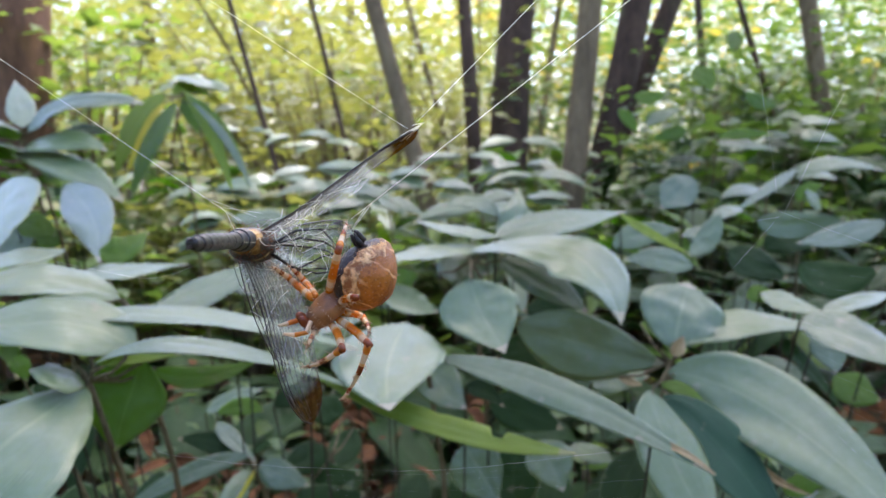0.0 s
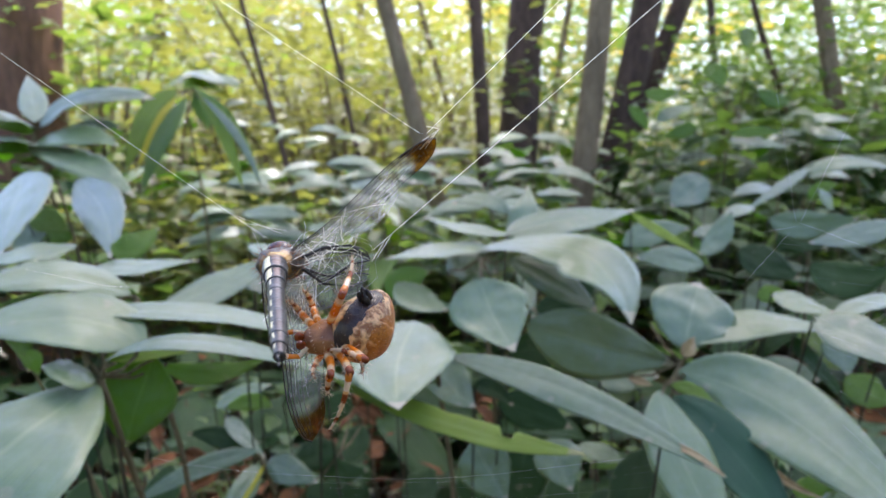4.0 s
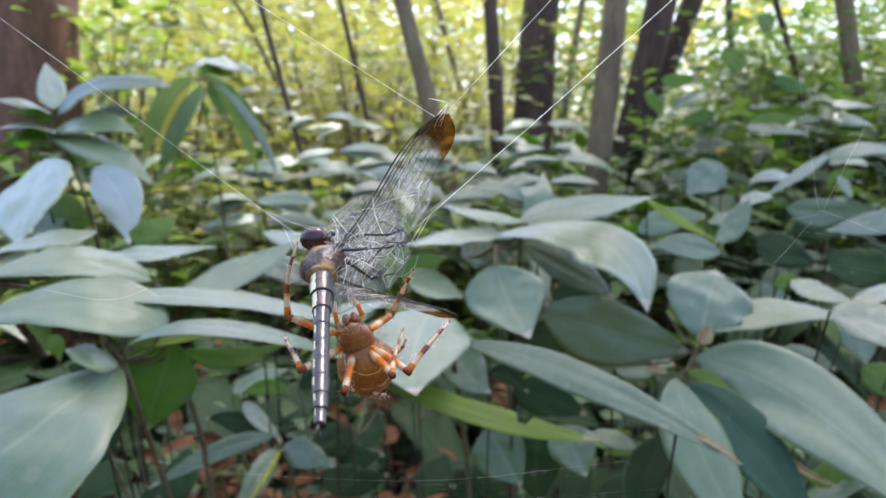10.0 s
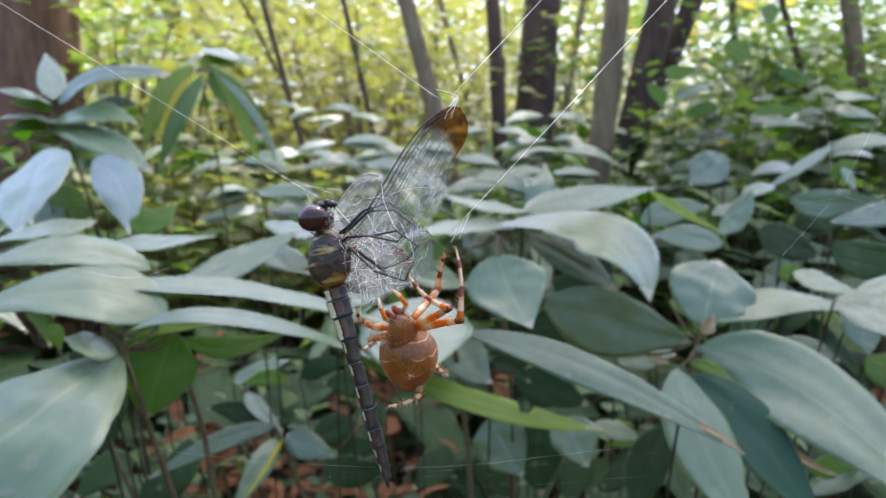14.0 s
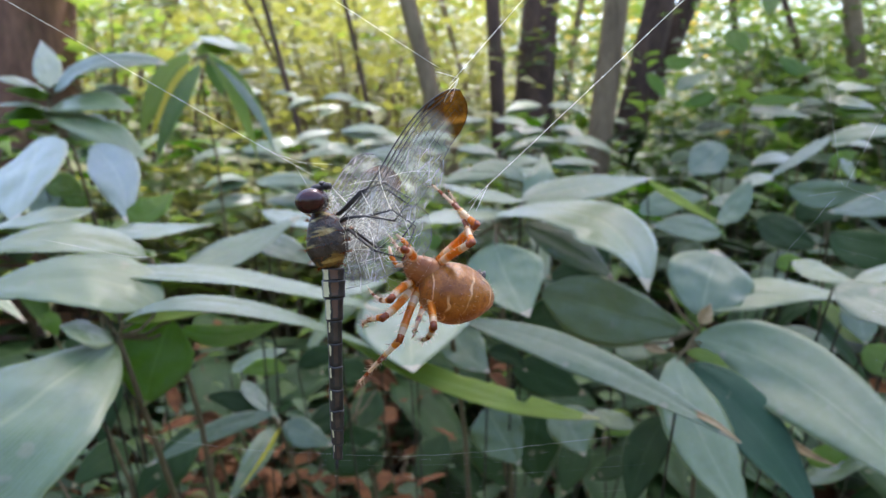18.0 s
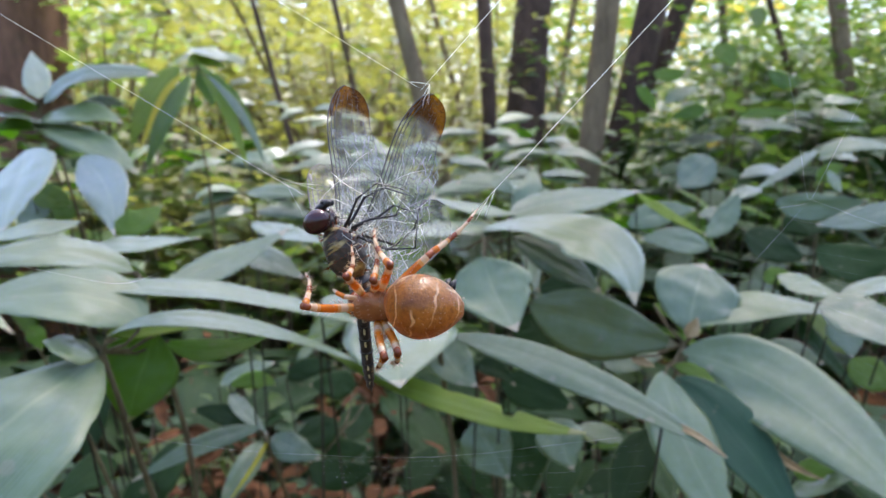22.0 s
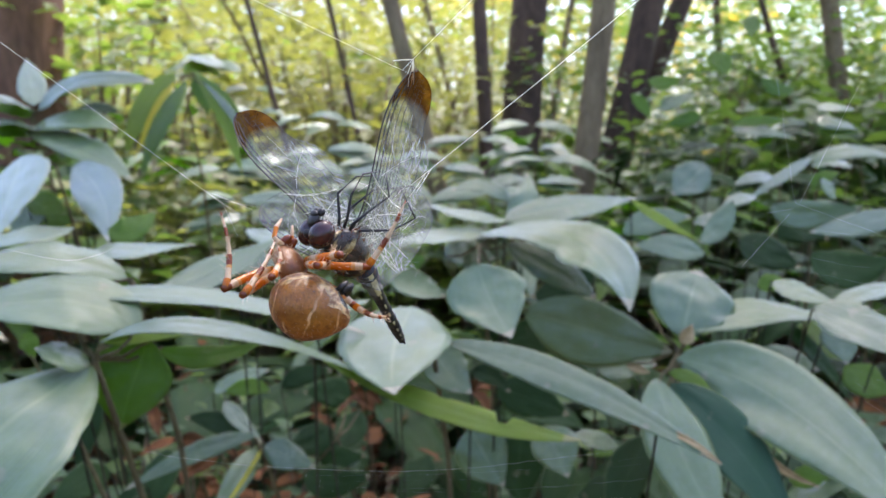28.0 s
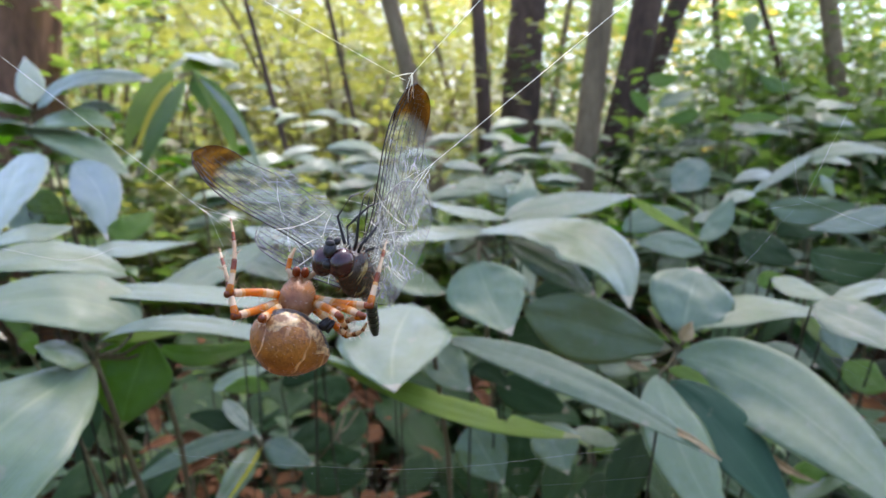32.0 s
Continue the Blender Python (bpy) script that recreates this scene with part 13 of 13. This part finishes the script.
    walk(guys[3], [
        (0, pose(0.00065, 0.1174, 0.65411, 56.27, -49.2, 28.61)),
        (1, pose(0.00099, 0.11863, 0.65359, 56.54, -49.07, 28.48)),
        (2, pose(0.00067, 0.11885, 0.65253, 56.75, -49.06, 28.47)),
        (3, pose(0.00068, 0.11928, 0.65402, 56.9, -49.03, 28.44)),
        (4, pose(0.00039, 0.11833, 0.65431, 56.84, -49.11, 28.52)),
        (5, pose(-0.00045, 0.11813, 0.65447, 56.84, -49.09, 28.5)),
        (6, pose(-0.00073, 0.11627, 0.65483, 56.96, -49.06, 28.47)),
        (7, pose(-0.00051, 0.11631, 0.65525, 56.38, -49.72, 29.13)),
        (8, pose(-0.00047, 0.11572, 0.65593, 55.73, -50.33, 29.77)),
        (8.5, pose(-0.00134, 0.11622, 0.65562, 55.23, -50.72, 30.2)),
        (9, pose(-0.00132, 0.11684, 0.65504, 54.91, -51.03, 30.54)),
        (9.5, pose(-0.00136, 0.11683, 0.65481, 55.28, -50.56, 30.02)),
        (10, pose(-0.00125, 0.11738, 0.65465, 55.61, -50.1, 29.52)),
        (10.5, pose(-0.00111, 0.11753, 0.6543, 55.94, -49.58, 28.98)),
        (11, pose(-0.00118, 0.11763, 0.65444, 56.3, -49.05, 28.43)),
        (12, pose(-0.00138, 0.11843, 0.65431, 56.96, -47.82, 27.21)),
        (13, pose(-0.00184, 0.11936, 0.65382, 57.57, -46.5, 25.96)),
        (14, pose(-0.00148, 0.12034, 0.65377, 56.92, -46.85, 26.29)),
        (15, pose(-0.00056, 0.12004, 0.65457, 56.2, -47.19, 26.62)),
        (16, pose(-0.00035, 0.12072, 0.65491, 55.35, -47.57, 27)),
        (17, pose(-0.00037, 0.1213, 0.65529, 54.47, -48.01, 27.46)),
        (18, pose(-0.00057, 0.12252, 0.65573, 53.57, -48.47, 27.96)),
        (18.5, pose(-0.00021, 0.12285, 0.65621, 53.18, -48.68, 28.2)),
        (19, pose(0.00099, 0.1232, 0.65623, 52.79, -48.9, 28.45)),
        (20, pose(0.00065, 0.12306, 0.65643, 52.78, -49.34, 28.96)),
        (21, pose(0.00087, 0.12306, 0.65721, 52.94, -49.69, 29.36)),
        (22, pose(0.00077, 0.1219, 0.65672, 53.04, -50.06, 29.8)),
        (22.5, pose(0.00157, 0.1217, 0.65634, 53.17, -50.18, 29.94)),
        (23, pose(0.00087, 0.12138, 0.65545, 53.14, -50.35, 30.15)),
        (24, pose(0.0006, 0.12172, 0.65696, 52.02, -51.11, 31.06)),
        (25, pose(-0.00006, 0.12199, 0.65783, 50.82, -51.92, 32.1)),
        (26, pose(-0.0002, 0.12263, 0.65853, 49.54, -52.75, 33.23)),
        (27, pose(0.00014, 0.1225, 0.65976, 48.23, -53.56, 34.41)),
        (28, pose(0.00015, 0.12239, 0.66009, 46.72, -54.43, 35.76)),
        (29, pose(0.0003, 0.122, 0.66073, 47.81, -53.69, 34.61)),
        (30, pose(0.00082, 0.12202, 0.65964, 48.94, -52.95, 33.5)),
        (31, pose(0.00016, 0.1222, 0.65854, 49.87, -52.22, 32.47)),
        (32, pose(0.00025, 0.12218, 0.65786, 50.84, -51.46, 31.45)),
    ])
    walk(side_web, [
        (0, pose(0.06973, 0.12672, 0.63882, -6.73, 0.38, -1.68)),
        (1, pose(0.07018, 0.12807, 0.63802, -6.75, 0.43, -1.55)),
        (2, pose(0.07, 0.1285, 0.63686, -6.74, 0.36, -1.35)),
        (3, pose(0.07014, 0.12913, 0.63817, -6.9, 0.32, -1.14)),
        (4, pose(0.07003, 0.1283, 0.63847, -7.13, 0.11, -0.96)),
        (5, pose(0.06936, 0.12817, 0.63849, -7.4, 0.01, -0.83)),
        (6, pose(0.06921, 0.12649, 0.63866, -7.62, -0.03, -0.6)),
        (7, pose(0.06943, 0.12681, 0.63895, -7.71, -0.01, -0.33)),
        (8, pose(0.06945, 0.12641, 0.63942, -7.91, 0.07, -0.12)),
        (8.5, pose(0.06863, 0.12693, 0.63919, -7.96, -0.04, -0.1)),
        (9, pose(0.06866, 0.12764, 0.63851, -8, -0, -0)),
        (9.5, pose(0.06904, 0.1277, 0.63829, -8.09, 0.06, 0.07)),
        (10, pose(0.06959, 0.12834, 0.6382, -8.16, 0.07, 0.14)),
        (10.5, pose(0.07018, 0.12852, 0.63791, -8.24, 0.1, 0.17)),
        (11, pose(0.07055, 0.12871, 0.63813, -8.31, 0.11, 0.24)),
        (12, pose(0.07125, 0.12952, 0.63814, -8.45, 0.14, 0.25)),
        (13, pose(0.07173, 0.13047, 0.63795, -8.6, 0.04, 0.28)),
        (14, pose(0.07242, 0.13128, 0.63699, -8.72, 0.02, 0.27)),
        (15, pose(0.07364, 0.13079, 0.63678, -8.98, 0.04, 0.3)),
        (16, pose(0.07417, 0.1312, 0.63617, -9.27, 0.03, 0.28)),
        (17, pose(0.07449, 0.13154, 0.63567, -9.45, -0.04, 0.26)),
        (18, pose(0.07465, 0.13249, 0.63529, -9.49, -0.12, 0.18)),
        (18.5, pose(0.07516, 0.13277, 0.63529, -9.5, -0.1, 0.19)),
        (19, pose(0.07651, 0.13305, 0.63484, -9.44, -0.09, 0.19)),
        (20, pose(0.07506, 0.13273, 0.63583, -9.29, -0.18, -0.08)),
        (21, pose(0.07413, 0.13268, 0.63734, -8.96, -0.2, -0.29)),
        (22, pose(0.07288, 0.13156, 0.63764, -8.67, -0.28, -0.42)),
        (22.5, pose(0.07307, 0.13145, 0.63754, -8.57, -0.22, -0.42)),
        (23, pose(0.07181, 0.13109, 0.63709, -8.45, -0.29, -0.53)),
        (24, pose(0.07182, 0.13117, 0.63778, -8.36, -0.3, -0.66)),
        (25, pose(0.07142, 0.1313, 0.63786, -8.3, -0.33, -0.69)),
        (26, pose(0.07153, 0.13181, 0.63776, -8.2, -0.34, -0.72)),
        (27, pose(0.0721, 0.13158, 0.63811, -8.14, -0.3, -0.71)),
        (28, pose(0.07237, 0.13137, 0.63763, -8.06, -0.32, -0.73)),
        (29, pose(0.07265, 0.131, 0.63881, -8.13, -0.27, -0.76)),
        (30, pose(0.07328, 0.13112, 0.63825, -8.12, -0.21, -0.75)),
        (31, pose(0.07278, 0.13126, 0.63779, -8.13, -0.24, -0.84)),
        (32, pose(0.07299, 0.1313, 0.63765, -8.23, -0.21, -0.83)),
    ])
    walk(lower_web, [
        (0, pose(-0.00252, 0.11562, 0.59556, -6.73, 0.38, -1.68)),
        (1, pose(-0.00254, 0.11683, 0.59508, -6.75, 0.43, -1.55)),
        (2, pose(-0.00308, 0.11706, 0.59406, -6.74, 0.36, -1.35)),
        (3, pose(-0.00332, 0.11733, 0.5956, -6.9, 0.32, -1.14)),
        (4, pose(-0.00403, 0.11607, 0.5953, -7.13, 0.11, -0.96)),
        (5, pose(-0.00539, 0.11551, 0.59489, -7.4, 0.01, -0.83)),
        (6, pose(-0.00625, 0.11333, 0.59468, -7.62, -0.03, -0.6)),
        (7, pose(-0.00651, 0.11317, 0.59455, -7.71, -0.01, -0.33)),
        (8, pose(-0.00701, 0.11227, 0.59471, -7.91, 0.07, -0.12)),
        (8.5, pose(-0.008, 0.11269, 0.59412, -7.96, -0.04, -0.1)),
        (9, pose(-0.00824, 0.1132, 0.59327, -8, -0, -0)),
        (9.5, pose(-0.00835, 0.11309, 0.593, -8.09, 0.06, 0.07)),
        (10, pose(-0.00825, 0.11354, 0.5928, -8.16, 0.07, 0.14)),
        (10.5, pose(-0.00813, 0.1136, 0.59241, -8.24, 0.1, 0.17)),
        (11, pose(-0.00821, 0.11361, 0.59252, -8.31, 0.11, 0.24)),
        (12, pose(-0.00844, 0.11424, 0.59231, -8.45, 0.14, 0.25)),
        (13, pose(-0.0088, 0.11499, 0.59172, -8.6, 0.04, 0.28)),
        (14, pose(-0.00865, 0.11573, 0.5909, -8.72, 0.02, 0.27)),
        (15, pose(-0.008, 0.115, 0.59094, -8.98, 0.04, 0.3)),
        (16, pose(-0.00801, 0.11524, 0.59052, -9.27, 0.03, 0.28)),
        (17, pose(-0.00821, 0.11549, 0.59012, -9.45, -0.04, 0.26)),
        (18, pose(-0.00882, 0.11654, 0.58982, -9.49, -0.12, 0.18)),
        (18.5, pose(-0.00872, 0.11681, 0.58994, -9.5, -0.1, 0.19)),
        (19, pose(-0.00778, 0.11716, 0.58959, -9.44, -0.09, 0.19)),
        (20, pose(-0.00674, 0.11745, 0.59105, -9.29, -0.18, -0.08)),
        (21, pose(-0.00521, 0.11805, 0.59308, -8.96, -0.2, -0.29)),
        (22, pose(-0.00394, 0.1174, 0.59386, -8.67, -0.28, -0.42)),
        (22.5, pose(-0.00254, 0.11741, 0.59412, -8.57, -0.22, -0.42)),
        (23, pose(-0.00253, 0.11732, 0.59387, -8.45, -0.29, -0.53)),
        (24, pose(-0.00274, 0.11758, 0.59411, -8.36, -0.3, -0.66)),
        (25, pose(-0.00332, 0.11774, 0.59371, -8.3, -0.33, -0.69)),
        (26, pose(-0.0034, 0.1183, 0.59313, -8.2, -0.34, -0.72)),
        (27, pose(-0.00306, 0.11805, 0.5931, -8.14, -0.3, -0.71)),
        (28, pose(-0.00297, 0.11787, 0.59215, -8.06, -0.32, -0.73)),
        (29, pose(-0.0027, 0.11746, 0.5933, -8.13, -0.27, -0.76)),
        (30, pose(-0.00208, 0.11756, 0.59271, -8.12, -0.21, -0.75)),
        (31, pose(-0.00253, 0.1178, 0.59209, -8.13, -0.24, -0.84)),
        (32, pose(-0.00231, 0.11774, 0.59192, -8.23, -0.21, -0.83)),
    ])
    walk(left_web, [
        (0, pose(-0.03583, 0.11872, 0.63086, -6.73, 0.38, -1.68)),
        (1, pose(-0.03727, 0.11989, 0.63025, -6.75, 0.43, -1.55)),
        (2, pose(-0.03932, 0.12, 0.62902, -6.74, 0.36, -1.35)),
        (3, pose(-0.04105, 0.12025, 0.63036, -6.9, 0.32, -1.14)),
        (4, pose(-0.04302, 0.11908, 0.63036, -7.13, 0.11, -0.96)),
        (5, pose(-0.04556, 0.11867, 0.63032, -7.4, 0.01, -0.83)),
        (6, pose(-0.04759, 0.11655, 0.63051, -7.62, -0.03, -0.6)),
        (7, pose(-0.04849, 0.11611, 0.62937, -7.71, -0.01, -0.33)),
        (8, pose(-0.0496, 0.11503, 0.62855, -7.91, 0.07, -0.12)),
        (8.5, pose(-0.05098, 0.11539, 0.62736, -7.96, -0.04, -0.1)),
        (9, pose(-0.05153, 0.11579, 0.62603, -8, -0, -0)),
        (9.5, pose(-0.05099, 0.1157, 0.62598, -8.09, 0.06, 0.07)),
        (10, pose(-0.05029, 0.11617, 0.62596, -8.16, 0.07, 0.14)),
        (10.5, pose(-0.04956, 0.11627, 0.62576, -8.24, 0.1, 0.17)),
        (11, pose(-0.04903, 0.1163, 0.62604, -8.31, 0.11, 0.24)),
        (12, pose(-0.04803, 0.11706, 0.62619, -8.45, 0.14, 0.25)),
        (13, pose(-0.04724, 0.11794, 0.62588, -8.6, 0.04, 0.28)),
        (14, pose(-0.04638, 0.11882, 0.62542, -8.72, 0.02, 0.27)),
        (15, pose(-0.04499, 0.1183, 0.62585, -8.98, 0.04, 0.3)),
        (16, pose(-0.04429, 0.11879, 0.62579, -9.27, 0.03, 0.28)),
        (17, pose(-0.04379, 0.11923, 0.62572, -9.45, -0.04, 0.26)),
        (18, pose(-0.04348, 0.12042, 0.62572, -9.49, -0.12, 0.18)),
        (18.5, pose(-0.04288, 0.12071, 0.62601, -9.5, -0.1, 0.19)),
        (19, pose(-0.04145, 0.12106, 0.62585, -9.44, -0.09, 0.19)),
        (20, pose(-0.04213, 0.12116, 0.62574, -9.29, -0.18, -0.08)),
        (21, pose(-0.04229, 0.12146, 0.62625, -8.96, -0.2, -0.29)),
        (22, pose(-0.04275, 0.12051, 0.62547, -8.67, -0.28, -0.42)),
        (22.5, pose(-0.04217, 0.12036, 0.62501, -8.57, -0.22, -0.42)),
        (23, pose(-0.04303, 0.12018, 0.62395, -8.45, -0.29, -0.53)),
        (24, pose(-0.0444, 0.12072, 0.62575, -8.36, -0.3, -0.66)),
        (25, pose(-0.04616, 0.12111, 0.6269, -8.3, -0.33, -0.69)),
        (26, pose(-0.0474, 0.12188, 0.62788, -8.2, -0.34, -0.72)),
        (27, pose(-0.04819, 0.12183, 0.62946, -8.14, -0.3, -0.71)),
        (28, pose(-0.04928, 0.12184, 0.63007, -8.06, -0.32, -0.73)),
        (29, pose(-0.04922, 0.1215, 0.63115, -8.13, -0.27, -0.76)),
        (30, pose(-0.0488, 0.12157, 0.63051, -8.12, -0.21, -0.75)),
        (31, pose(-0.04952, 0.12188, 0.62977, -8.13, -0.24, -0.84)),
        (32, pose(-0.04952, 0.12186, 0.62952, -8.23, -0.21, -0.83)),
    ])


motions()
